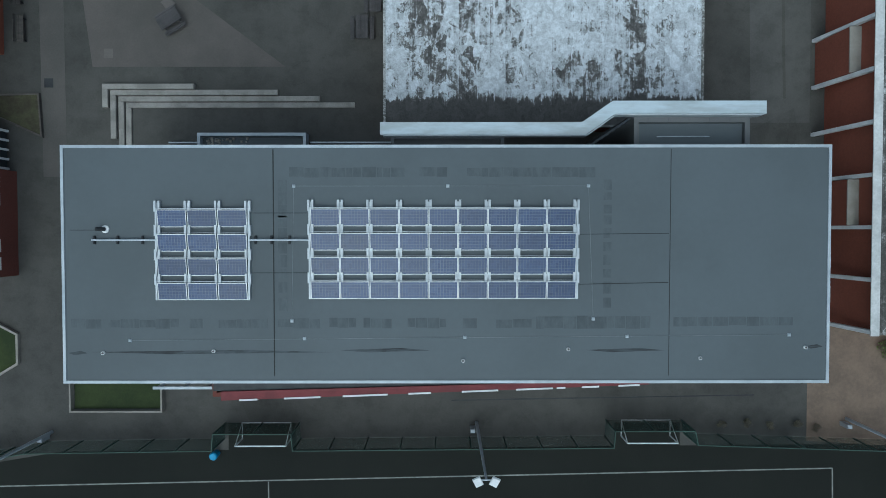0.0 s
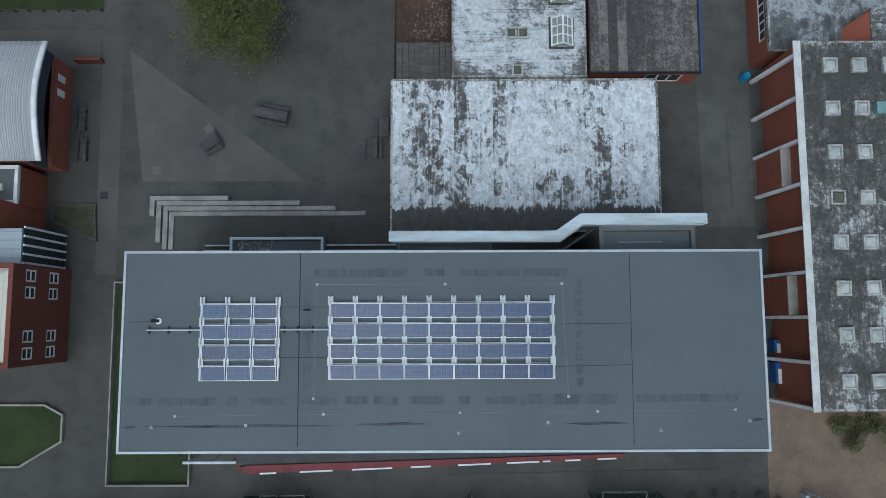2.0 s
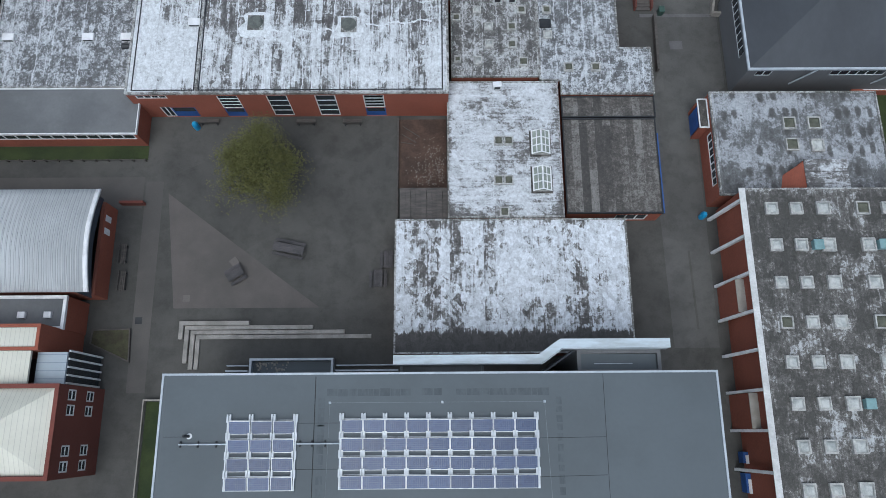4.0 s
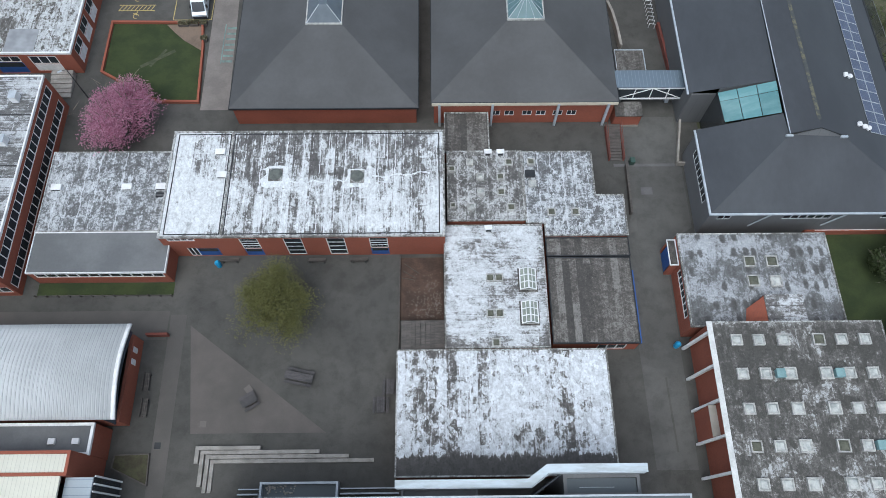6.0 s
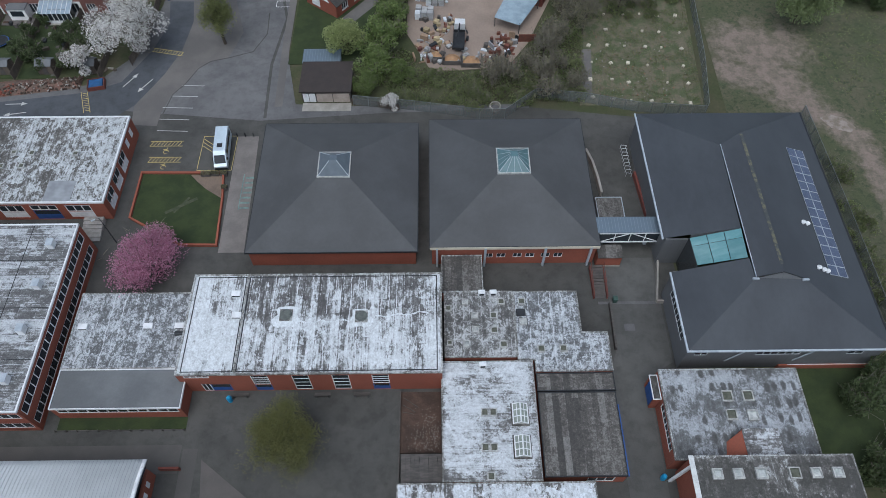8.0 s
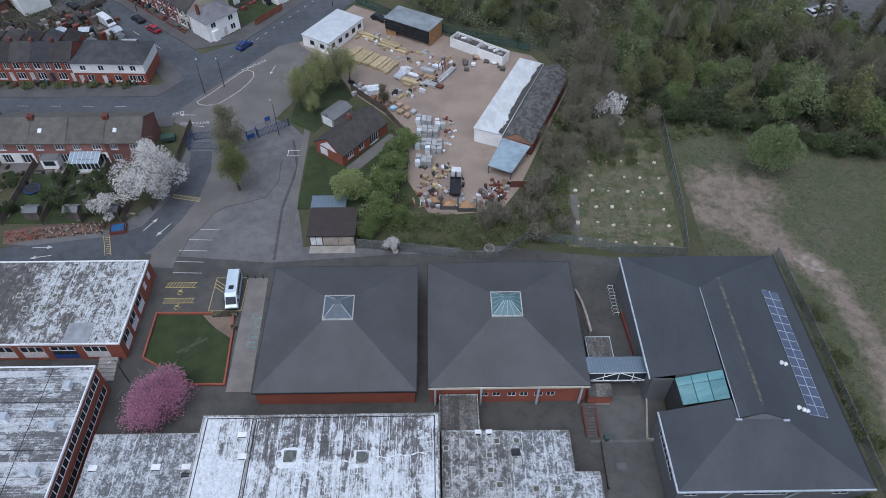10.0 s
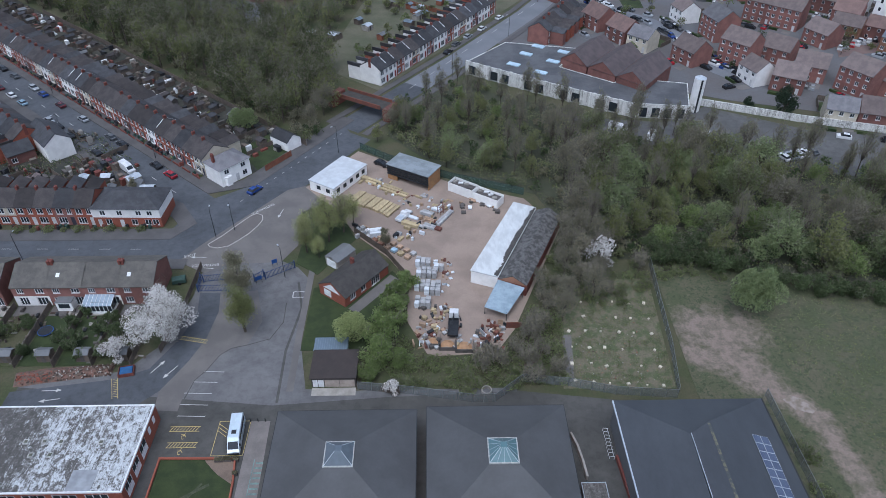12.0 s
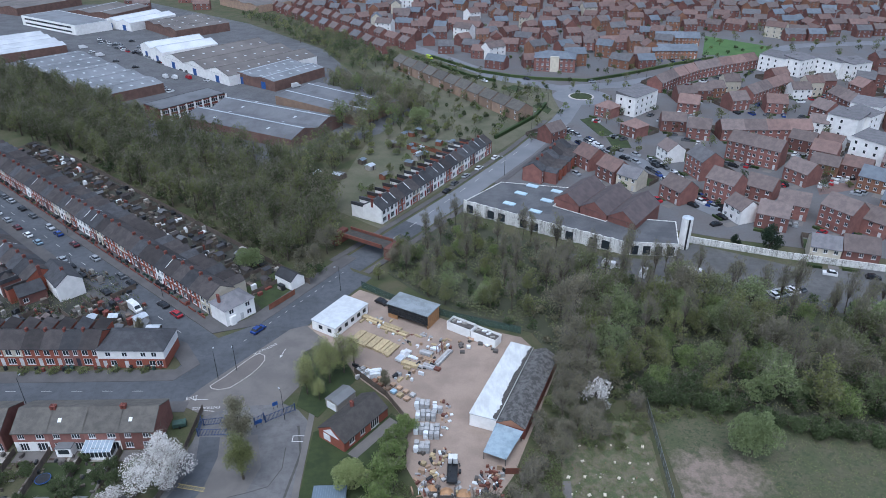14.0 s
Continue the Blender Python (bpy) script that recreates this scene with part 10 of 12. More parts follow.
def est(label, w, d, e, r, wall, roof, floors=2, hipped=False):
    fr = []
    cols = max(2, int(w / 2.6))
    for f in range(floors):
        for c in range(cols):
            x = -w / 2 + w * (c + 0.5) / cols
            if f == 0 and c == cols - 1:
                fr.append((x, 0.02, 1.0, 2.1, "door"))
            else:
                fr.append((x, 0.8 + 2.6 * f, 1.2, 1.3, 2))
    bk = [(-w / 4, 0.8 + 2.6 * f, 1.1, 1.2, 2) for f in range(floors)]
    return lambda: make_house("estate_house", label, w, d, e, r, wall, roof, fr, bk, [], hipped, group="estate houses")
estate = Row(est("red brick estate house with brown tiled roof", 10.0, 9.0, 5.2, 8.6, BRICK_HOUSE, TILE_BROWN), est("red brick estate house with red tiled roof", 10.0, 9.0, 5.2, 8.6, BRICK_HOUSE, TILE_RED), est("three-storey brick townhouse with grey roof", 11.0, 9.5, 7.8, 11.2, BRICK_HOUSE, TILE_GREY, 3),
             est("orange brick estate house with slate roof", 10.5, 9.0, 5.2, 8.4, BRICK_ORANGE, TILE_SLATE), est("white-rendered estate house with brown roof", 8.5, 8.0, 5.1, 8.0, RENDER_WHITE, TILE_BROWN), est("red brick estate house with hipped red roof", 9.0, 8.5, 5.1, 7.8, BRICK_HOUSE, TILE_RED, 2, True),
             est("cream-rendered estate house with grey roof", 8.5, 8.0, 5.1, 7.8, RENDER_CREAM, TILE_GREY), est("three-storey brick townhouse with brown roof", 11.0, 9.5, 7.8, 11.2, BRICK_HOUSE, TILE_BROWN, 3), est("buff brick house with dark brown roof", 10.0, 9.0, 5.2, 8.2, BRICK_BUFF, SEMI_TILE))
re_ = random.Random(77)


# near part of the estate: middle, way of the front, kind
NEAR = {}
NEAR[0] = ((121.4, 227.1, -43), (143.1, 241.3, -62), (126.4, 213.2, -31), (147.4, 199.4, -52), (115.9, 205, -31), (130.8, 180.1, -20), (121, 292.5, -22), (134.1, 290.6, -2), (144, 290.3, -2), (153.7, 334, 16), (125.1, 367.6, 46), (131.9, 374.6, 46), (156.2, 394.8, 30), (164.4, 399.5, 30), (166, 346.1, 39), (173.8, 352.4, 39), (209.4, 338.9, -85), (210.2, 329.4, -85), (90.8, 226.6, -61), (190.5, 317.8, -69), (133.3, 431.7, -17), (96.5, 465.1, -2), (107.7, 464.7, -2),)
NEAR[1] = ((162.4, 262.2, -40), (128.7, 329.2, -24), (153.9, 290.1, -2), (163.9, 289.8, -2), (171.2, 328.4, -12), (139.5, 381.7, 41), (147.4, 388.5, 41), (173.3, 404.2, 26), (182.4, 408.7, 26), (191.5, 413.2, 26), (181.8, 358.6, 37), (189.9, 364.8, 37), (229.5, 355.1, -78), (71.7, 246, -60), (65.2, 259.1, -61), (118.5, 464.9, 4), (128.5, 465.7, 4), (138.4, 466.4, 4),)
NEAR[2] = ((107.5, 248.3, -76),)
NEAR[3] = ((167.2, 233.8, -44), (146.4, 440.2, -2), (155.3, 439.9, -2), (164.2, 439.6, -2), (160.4, 479.1, -9), (169.6, 477.7, -9), (178.8, 476.2, -9),)
NEAR[4] = ((100.1, 265.6, -76), (107.2, 210.2, -71),)
NEAR[5] = ((87.1, 323.5, -48), (92.9, 295.6, -54),)
NEAR[6] = ((121.5, 182.5, -22), (76.9, 238.3, -46),)
NEAR[7] = ((107.5, 226.5, -51), (130.3, 266, -43), (137.7, 259, -43), (137.5, 202.3, -59),)
for kind_, spots_ in NEAR.items():
    for x, y, deg in spots_:
        estate.put(kind_, x, y, deg)
TAKEN = [(x, y) for spots_ in NEAR.values() for x, y, deg in spots_] + [(103, 329), (198, 400), (214, 397), (232, 402), (246, 388), (188, 290), (206, 306), (184, 262), (76, 413)]
SIDE_ROAD = [(57, 305), (64.4, 295.4), (69.4, 282.2), (77.3, 273.8), (86.7, 263.8), (92.5, 250), (94.5, 238), (96, 222), (104, 210)]


def is_free(x, y, gap=10.5):
    near_road = any(math.hypot(x - a - (c - a) * t / 8, y - b - (d - b) * t / 8) < 7.5 for (a, b), (c, d) in zip(SIDE_ROAD, SIDE_ROAD[1:]) for t in range(8))
    return not near_road and all(math.hypot(x - a, y - b) > gap for a, b in TAKEN)


for row in ((172, 300, 196, 292, (4, 0)), (178, 250, 200, 240, (0, 1)), (150, 195, 190, 182, (0, 6, 1)), (205, 310, 235, 298, (0, 1)), (215, 285, 250, 270, (5, 0)), (205, 255, 245, 238, (1, 0)), (195, 225, 235, 208, (0, 3)), (158, 215, 180, 207, (3, 0))):
    n = max(1, round(math.hypot(row[2] - row[0], row[3] - row[1]) / 11))
    for i in range(n):
        x, y = row[0] + (row[2] - row[0]) * (i + 0.5) / n, row[1] + (row[3] - row[1]) * (i + 0.5) / n
        if is_free(x, y):
            estate.put(row[4][i % len(row[4])], x, y, -40 + re_.uniform(-6, 6))
            TAKEN.append((x, y))
piece("road", ribbon(SIDE_ROAD, 6.5, -0.06, 0.006), ROAD_PALE, "side street of the estate", "road", "structure")
piece("parking_court", Geo().prism([(155.1, 258.9), (167.5, 263.5), (174.2, 252.3), (161.4, 233.2), (144.1, 228.5)], -0.06, 0.008), plain("red_block_paving", (0.17, 0.115, 0.1), (0.13, 0.095, 0.088), 0.2, 0.9, fine=3), "reddish block-paved parking court", "paving", "structure")
# beyond the main road: the far estate, joined
def far_houses(name, label, spots):
    mats = [BRICK_HOUSE, BRICK_ORANGE, RENDER_WHITE, TILE_BROWN, TILE_RED, TILE_GREY, TILE_SLATE, WHITE, GLASS, RENDER_CREAM]
    g = Geo()
    for x, y, deg, w, d, e, r, wall, roof in spots:
        m = pose(x, y, 0, 0, 0, deg)
        h = Geo().box(-w / 2, w / 2, -d / 2, d / 2, -0.1, e, wall)
        h.add([(px, py, pz) for px in (-w / 2, w / 2) for py, pz in ((-d / 2, e), (d / 2, e), (0, r - 0.05))], [(0, 2, 1), (3, 4, 5)], wall)
        rf = gable_roof(w, d, e, r)
        h.add(rf.v, rf.f, roof)
        for f in range(int(e / 2.5)):
            for c in range(3):
                xc = -w / 2 + w * (c + 0.5) / 3
                for s, yy in ((-1, -d / 2), (1, d / 2)):
                    a, b = sorted((yy + s * 0.03, yy))
                    h.box(xc - 0.5, xc + 0.5, a, b, 0.75 + 2.6 * f, 1.95 + 2.6 * f, 7)
                    a, b = sorted((yy + s * 0.05, yy + s * 0.035))
                    h.box(xc - 0.41, xc + 0.41, a, b, 0.84 + 2.6 * f, 1.86 + 2.6 * f, 8)
        h = h.moved(m)
        g.add(h.v, h.f)
        g.m[-len(h.f):] = h.m
    return tagged(new(name, g.mesh(name, mats)), label, "houses", kind="stuff")


spots = []
for j in range(15):
    y = 420 + j * 20 + (j % 2) * 4
    x = -60 - j * 18 + re_.uniform(-8, 8)
    while x < 500:
        ang = re_.choice((0, 12, -18, 35, -35, 90)) + re_.uniform(-6, 6)
        cx, cy = x + re_.uniform(-3, 3), y + re_.uniform(-4, 4)
        low = 454 - (cx - 10) * 1.5 if cx < 60 else (390 + (cx - 108) * 0.72 if cx < 190 else 456 + (cx - 190) * 0.3)
        if cy > low and not (168 < cx < 240 and 430 < cy < 512) and not (cx < 10 and cy > 660 - cx):
            k = re_.random()
            three = k > 0.86
            spots.append((cx, cy, ang, re_.uniform(8, 14), 8.0, 7.6 if three else 5.1, 10.6 if three else 8.0, 0 if k < 0.8 else (1 if k < 0.95 else (2 if k < 0.97 else 9)), re_.choice((3, 4, 4, 4, 3, 5, 6))))
        x += re_.choice((13, 15, 19, 24))
far_houses("far_estate", "crowded far estate of red brick houses with tiled roofs", spots)
spots = []
for j in range(16):
    x = 215 + (j % 4) * 26 + re_.uniform(-4, 4)
    y = 200 + (j // 4) * 32 + re_.uniform(-4, 4)
    spots.append((x, y, -22 + re_.uniform(-6, 6), re_.uniform(9, 16), 8, 5.1, 8.0, 0, re_.choice((3, 4, 5))))
for j in range(9):
    spots.append((-90 - j * 22 + re_.uniform(-5, 5), 640 + re_.uniform(-20, 40), re_.uniform(-30, 30), 14, 8, 5.1, 8.0, 0, re_.choice((3, 4))))
for j in range(26):
    t = (j % 13) / 13
    spots.append((-30 - 120 * t + (j // 13) * 16, 462 + 190 * t + (j // 13) * 9, 122 + re_.uniform(-8, 8), re_.uniform(9, 14), 8, 5.1, 8.0, 0, re_.choice((3, 4, 3, 5))))
far_houses("outer_houses", "outlying brick houses at the edge of the estate", spots)


def white_flats(x, y, deg, w=16, d=11, h=9.5):
    f = thing("white_flats", "four-storey white-rendered block of flats", "flats", (x, y, 0), "white blocks of flats", deg)
    holes = [(1.6 + c * 4.2, 2.6 + c * 4.2, 0.9 + 2.9 * k, 2.2 + 2.9 * k) for c in range(int((w - 1) / 4.2)) for k in range(3)]
    part("wall", Geo().wall((-w / 2, -d / 2), (w / 2, -d / 2), 0, h, 0.3, holes), RENDER_WHITE, f)
    for o in holes:
        part("window", Geo().box(o[0] - w / 2, o[1] - w / 2, -d / 2 + 0.08, -d / 2 + 0.12, o[2], o[3]), GLASS, f)
    part("wall", Geo().box(-w / 2, -w / 2 + 0.3, -d / 2 + 0.301, d / 2, 0, h).box(w / 2 - 0.3, w / 2, -d / 2 + 0.301, d / 2, 0, h).box(-w / 2 + 0.301, w / 2 - 0.301, d / 2 - 0.3, d / 2, 0, h), RENDER_WHITE, f)
    for y0 in (-2.5, 2.5):
        for k in range(3):
            part("window", Geo().box(-w / 2 - 0.02, -w / 2 + 0.02, y0 - 0.5, y0 + 0.5, 0.9 + 2.9 * k, 2.2 + 2.9 * k), GLASS, f)
    part("roof", Geo().add([(-w / 2 - 0.3, -d / 2 - 0.3, h), (w / 2 + 0.3, -d / 2 - 0.3, h), (w / 2 + 0.3, d / 2 + 0.3, h + 1.4), (-w / 2 - 0.3, d / 2 + 0.3, h + 1.4), (-w / 2 - 0.3, d / 2 + 0.3, h), (w / 2 + 0.3, d / 2 + 0.3, h)], [(0, 1, 2, 3), (0, 3, 4), (1, 5, 2), (0, 4, 5, 1), (4, 3, 2, 5)]), TILE_GREY, f)
    return f


for x, y, deg, w in ((103, 331, 43, 20), (205, 404, -55, 16), (216, 398, 30, 15), (233, 394, -60, 16), (242, 388, 22, 15), (187, 293, -50, 13), (196, 296, 35, 12), (206, 310, -45, 13), (182, 262, -60, 14), (-20, 615, 10, 14)):
    white_flats(x, y, deg, w, 11)
yb = make_house("gabled_flats", "brick flats with a cream central gable", 24, 13, 8.0, 11.0, BRICK_HOUSE, TILE_SLATE, [(x, 0.8 + 2.7 * k, 1.3, 1.4, 2) for x in (-10, -7, -4, 4, 7, 10) for k in range(3)], [(-5, 1, 1.2, 1.2, 2)], [], True)
yb.matrix_basis = pose(76, 413, 0, 0, 0, -12)
part("cream_gable", Geo().prism([(-2.6, -7.2), (2.6, -7.2), (2.6, -6.0), (-2.6, -6.0)], 0, 9.0), RENDER_CREAM, yb)
# terraces along the street beyond the bridge
for i in range(17):
    t = i * TW
    terrace.put((1, 1, 0, 1, 3, 1, 2)[i % 7], -17.5 + t * 0.54, 212.5 + t * 0.842, 57.3)
for i in range(11):
    t = i * 11.0
    estate.put(8, 44 - t * 0.53, 322 + t * 0.85, 122)
for i in range(7):
    t = i * TW
    terrace.put((2, 0, 3)[i % 3], 41 + t * 0.5, 245 + t * 0.86, -121)
board_fence((-7.2, 284.2), (6.0, 272.5), 1.9, FENCE_RED)
tree(ROUND, -4.0, 316.0, "rounded green tree beyond the street gardens", name="garden_tree", scale=1.35)
for i in range(22):
    a, b = rgd.uniform(6, 38), rgd.uniform(10, 84)
    garden_shed(-17.5 + b * 0.54 - a * 0.842 - 4, 212.5 + b * 0.842 + a * 0.54 + 3, 57 + rgd.choice((0, 90)), rgd.uniform(2.4, 4.5), rgd.uniform(2, 3), rgd.choice((FENCE_WOOD, FENCE_RED, CONCRETE)), rgd.choice((GREY_TRIM, ROOF_GREYFELT, BLUE_GREY_METAL)))

piece("garden_land", Geo().prism([(-37, 224), (-16, 205), (40, 292), (66, 330), (66, 370), (10, 438), (-45, 445), (-20, 380), (-8, 335), (-25, 300)], -0.079, -0.015), plain("garden_land_ground", (0.115, 0.108, 0.075), (0.08, 0.085, 0.052), 0.1, 0.95, fine=1.5, grain=0.4), "mixed gardens and rough land beside the street", "garden", "structure")
spots = []
for x0, y0, x1, y1, n in ((96, 300, 118, 304, 2), (60, 258, 92, 244, 3), (72, 268, 92, 262, 2), (128, 300, 160, 290, 3), (168, 322, 200, 312, 3), (145, 282, 175, 270, 3), (150, 250, 172, 244, 2), (120, 205, 138, 199, 2), (160, 232, 190, 222, 3), (110, 218, 118, 205, 1), (128, 345, 165, 362, 4), (175, 365, 200, 385, 3), (190, 350, 215, 362, 3), (215, 320, 245, 330, 3), (222, 345, 260, 352, 4), (235, 372, 275, 365, 4), (205, 275, 232, 262, 3), (240, 260, 270, 250, 3), (170, 200, 200, 192, 3), (205, 195, 240, 185, 3), (262, 290, 300, 280, 4), (255, 320, 300, 315, 4), (270, 345, 310, 345, 4), (290, 395, 330, 410, 4), (265, 405, 290, 425, 3), (52, 285, 58, 296, 1)):
    deg = math.degrees(math.atan2(y1 - y0, x1 - x0))
    for i in range(n):
        t = (i + 0.5) / n
        spots.append((x0 + (x1 - x0) * t, y0 + (y1 - y0) * t, deg + re_.uniform(-4, 4), re_.uniform(8.5, 11), 8, re_.choice((5.1, 5.1, 7.4)), re_.choice((8.0, 8.3)), re_.choice((0, 0, 0, 1, 2, 9)), re_.choice((3, 3, 4, 5, 6))))
spots = [(a, b, c - 22, w, d, e, e + 2.9, k, r) for a, b, c, w, d, e, _, k, r in spots if is_free(a, b, 11.5)]
far_houses("estate_infill", "closely set brick and rendered houses of the estate", spots)
HOMES = [(x, y, deg, 9.0) for spots_ in NEAR.values() for x, y, deg in spots_] + [(a, b, c, d) for a, b, c, w, d, e, f, k, r in spots]


def small_car(k):
    c = Geo()
    sh = side_shell([(-2.0, 0.1), (2.0, 0.1), (2.0, 0.75), (1.0, 0.9), (-2.0, 0.9)], 1.8, 1.7)
    c.add(sh.v, sh.f, k)
    sh = side_shell([(-1.7, 0.9), (1.0, 0.9), (0.4, 1.4), (-1.3, 1.42)], 1.6, 1.3)
    c.add(sh.v, sh.f, 6)
    return c.box(-1.2, 0.35, -0.6, 0.6, 1.4, 1.46, k)


def into(g, part_, m):
    moved_ = part_.moved(m)
    g.add(moved_.v, moved_.f)
    g.m[-len(part_.f):] = part_.m


CAR_MATS = [PAINTS[k] for k in ("white", "silver", "grey", "black", "blue", "red")] + [CAR_GLASS]
cg, gp, gf = Geo(), Geo(), Geo()
for i, (x, y, deg, d) in enumerate(HOMES):
    m = pose(x, y, 0, 0, 0, deg)
    for k in range(re_.choice((1, 1, 2, 2, 3))):
        into(cg, small_car(re_.choice((0, 0, 1, 1, 2, 2, 3, 3, 4, 5))), m @ pose(re_.uniform(-5, 5), -d / 2 - re_.uniform(3.2, 7.5), 0, 0, 0, re_.choice((90, 90, 0, 180)) + re_.uniform(-4, 4)))
    z = 0.004 + i * 0.0003
    into(gp, Geo().box(-4.6, 4.6, d / 2 + 0.3, d / 2 + re_.uniform(5, 8), -0.05, z, 0).box(-4.6, re_.uniform(-2.5, 0), -d / 2 - re_.uniform(1.2, 3), -d / 2 - 0.1, -0.05, z, 0).box(1.5, 4.5, -d / 2 - 4.5, -d / 2 - 0.1, -0.05, z, 1), m)
    w, e = 5.0, d / 2 + re_.uniform(6, 8.5)
    into(gf, Geo().box(-w - 0.05, -w + 0.05, d / 2, e, 0, 1.7, 0).box(w - 0.05, w + 0.05, d / 2, e, 0, 1.7, 0).box(-w, w, e, e + 0.1, 0, 1.7, 0).box(-4.6, -0.4, -d / 2 - 3.4, -d / 2 - 2.8, 0, 0.8, 1), m)
for i in range(70):
    k = re_.randrange(len(SIDE_ROAD) - 1)
    a, b = Vector(SIDE_ROAD[k]), Vector(SIDE_ROAD[k + 1])
    p = a.lerp(b, re_.random())
    u = (b - a).normalized()
    p = p + Vector((-u.y, u.x)) * re_.choice((-2.4, 2.4, 4.4))
    into(cg, small_car(re_.choice((0, 1, 1, 2, 2, 3, 3, 4))), pose(p.x, p.y, 0, 0, 0, math.degrees(math.atan2(u.y, u.x))))
for i in range(26):
    into(cg, small_car(re_.choice((0, 0, 1, 2, 3, 5))), pose(148 + (i % 9) * 2.7, 236 + (i % 9) * 1.2 + (i // 9) * 9, 0, 0, 0, 62 + re_.uniform(-4, 4)))
for i in range(70):
    into(cg, small_car(re_.choice((0, 0, 0, 1, 1, 2, 3, 5))), pose(-140 - (i % 35) * 2.8 + re_.uniform(-3, 3), 372 + (i % 35) * 2.6 + (i // 35) * 42 + re_.uniform(-3, 3), 0, 0, 0, re_.choice((48, 138)) + re_.uniform(-8, 8)))
tagged(new("estate_cars", cg.mesh("estate_cars", CAR_MATS)), "many small parked cars among the houses and works", "cars", kind="stuff")
tagged(new("front_greens", gp.mesh("front_greens", [GRASS, FOOTWAY])), "small lawns and slabbed drives of the estate", "lawns", kind="stuff")
tagged(new("garden_fences", gf.mesh("garden_fences", [FENCE_WOOD, LEAF_DARK])), "board fences and clipped hedges round the estate gardens", "fences", kind="stuff")
hedge = Geo()
for line in ([(2, 446), (30, 408), (48, 396), (62, 390)], [(62, 390), (90, 385), (112, 396), (150, 420), (180, 436)], [(110, 372), (128, 362)], [(30, 292), (52, 322), (60, 342)], [(-8, 445), (24, 398), (38, 386)]):
    for a, b in zip(line, line[1:]):
        hedge.beam(a, b, 1.3, -0.05, 1.5)
tagged(new("road_hedges", hedge.mesh("road_hedges", LEAF_DARK)), "dark clipped hedges along the main road", "hedge", kind="stuff")
forest("estate_trees", "small garden trees and hedges among the estate houses", [(40, 300), (60, 240), (110, 200), (330, 150), (420, 420), (330, 560), (120, 560), (0, 520), (60, 420)], 15.6, 66, (LEAF_OLIVE, LEAF_DARK, LEAF_GREY, LEAF_GREEN), 150, (2.5, 6.5))
forest("street_gardens", "hedges and small trees in the gardens by the street", [(-34, 224), (-20, 214), (36, 300), (60, 330), (58, 365), (10, 430), (-40, 440), (-15, 375), (-4, 335), (-20, 300), (2, 284)], 7.5, 67, (LEAF_OLIVE, LEAF_DARK, LEAF_GREY, LEAF_GREEN), 170, (2.0, 6.0))

for side in (-1, 1):
    line = [(-24, 180), (-12, 197), (12, 231), (40, 274), (62, 313)]
    line = [(x + side * 5.6, y - side * 3.7) for x, y in line]
    piece("pavement", ribbon(line, 2.2, -0.06, 0.1), PAVEMENT_MAT, "grey pavement along the street beyond the bridge", "pavement", "structure")

# ---------------------------------------------------------------- roof furniture
DOME = plain("rooflight_dome", (0.5, 0.51, 0.49), (0.3, 0.32, 0.31), 1.1, 0.25, grain=0.08, bump=0)
DOME_GREEN = plain("mossy_rooflight", (0.11, 0.112, 0.085), (0.075, 0.08, 0.06), 2.0, 0.5)
TEAL = plain("teal_box", (0.2, 0.32, 0.33), (0.16, 0.26, 0.27), 1.0, 0.5)
rd = random.Random(9)


def rooflight(x, y, z, s=1.15, dome=None, sy=None, tilt=0.0, group="rooflights", peak=0.25):
    sy = sy or s
    r = thing("rooflight", "square rooflight with pale upstand and cloudy dome", "rooflight", (x, y, z), group, tilt)
    part("upstand", ring(Geo(), rect(-s / 2, s / 2, -sy / 2, sy / 2), 0.13, 0, 0.3), PALE_FRAME, r)
    part("dome", hip(rect(-s / 2 + 0.1, s / 2 - 0.1, -sy / 2 + 0.1, sy / 2 - 0.1), 0.2, rect(-s * peak, s * peak, -sy * peak, sy * peak), 0.36 if peak > 0.1 else 0.62), dome or DOME, r)
    return r


for y in (20.0, 16.5, 13.0, 9.4, 5.9, 2.35, -1.2, -4.7):
    for x in (30.8, 33.1, 35.6, 39.25, 41.6, 44.0):
        rooflight(x, y, 6.7, 1.25 if x > 35 and x < 40 else 1.15, DOME if rd.random() < 0.8 else DOME_GREEN, tilt=rd.uniform(-1.5, 1.5), group="sports hall rooflights")
for x, y in ((34.5, 16.45), (40.45, 16.45), (36.9, 2.3), (42.8, 9.4)):
    tb = thing("plant_box", "small teal plant box between rooflights", "plant box", (x, y, 6.7), "plant boxes")
    part("casing", Geo().bevelled(-0.4, 0.4, -0.42, 0.42, 0, 0.55, 0.05), TEAL, tb)
    part("lid", Geo().bevelled(-0.45, 0.45, -0.46, 0.46, 0.55, 0.62, 0.03), TEAL, tb)
for x, y, m in ((35.2, 29.9, DOME_GREEN), (37.7, 29.9, DOME_GREEN), (35.2, 27.6, DOME_GREEN), (37.7, 27.5, DOME)):
    rooflight(x, y, 3.8, 1.3, m, group="annex rooflights")
pent = thing("stair_penthouse", "brick stair head with pale mottled roof", "stair head", (36.5, 23.8, 3.8))
part("wall", ring(Geo(), rect(35.5, 39.6, 22.5, 25.5), 0.25, 3.8, 5.0), BRICK, pent, world_coords=True)
part("roof", Geo().box(35.45, 39.65, 22.45, 25.55, 5.0, 5.12), ROOF_PALE, pent, world_coords=True)
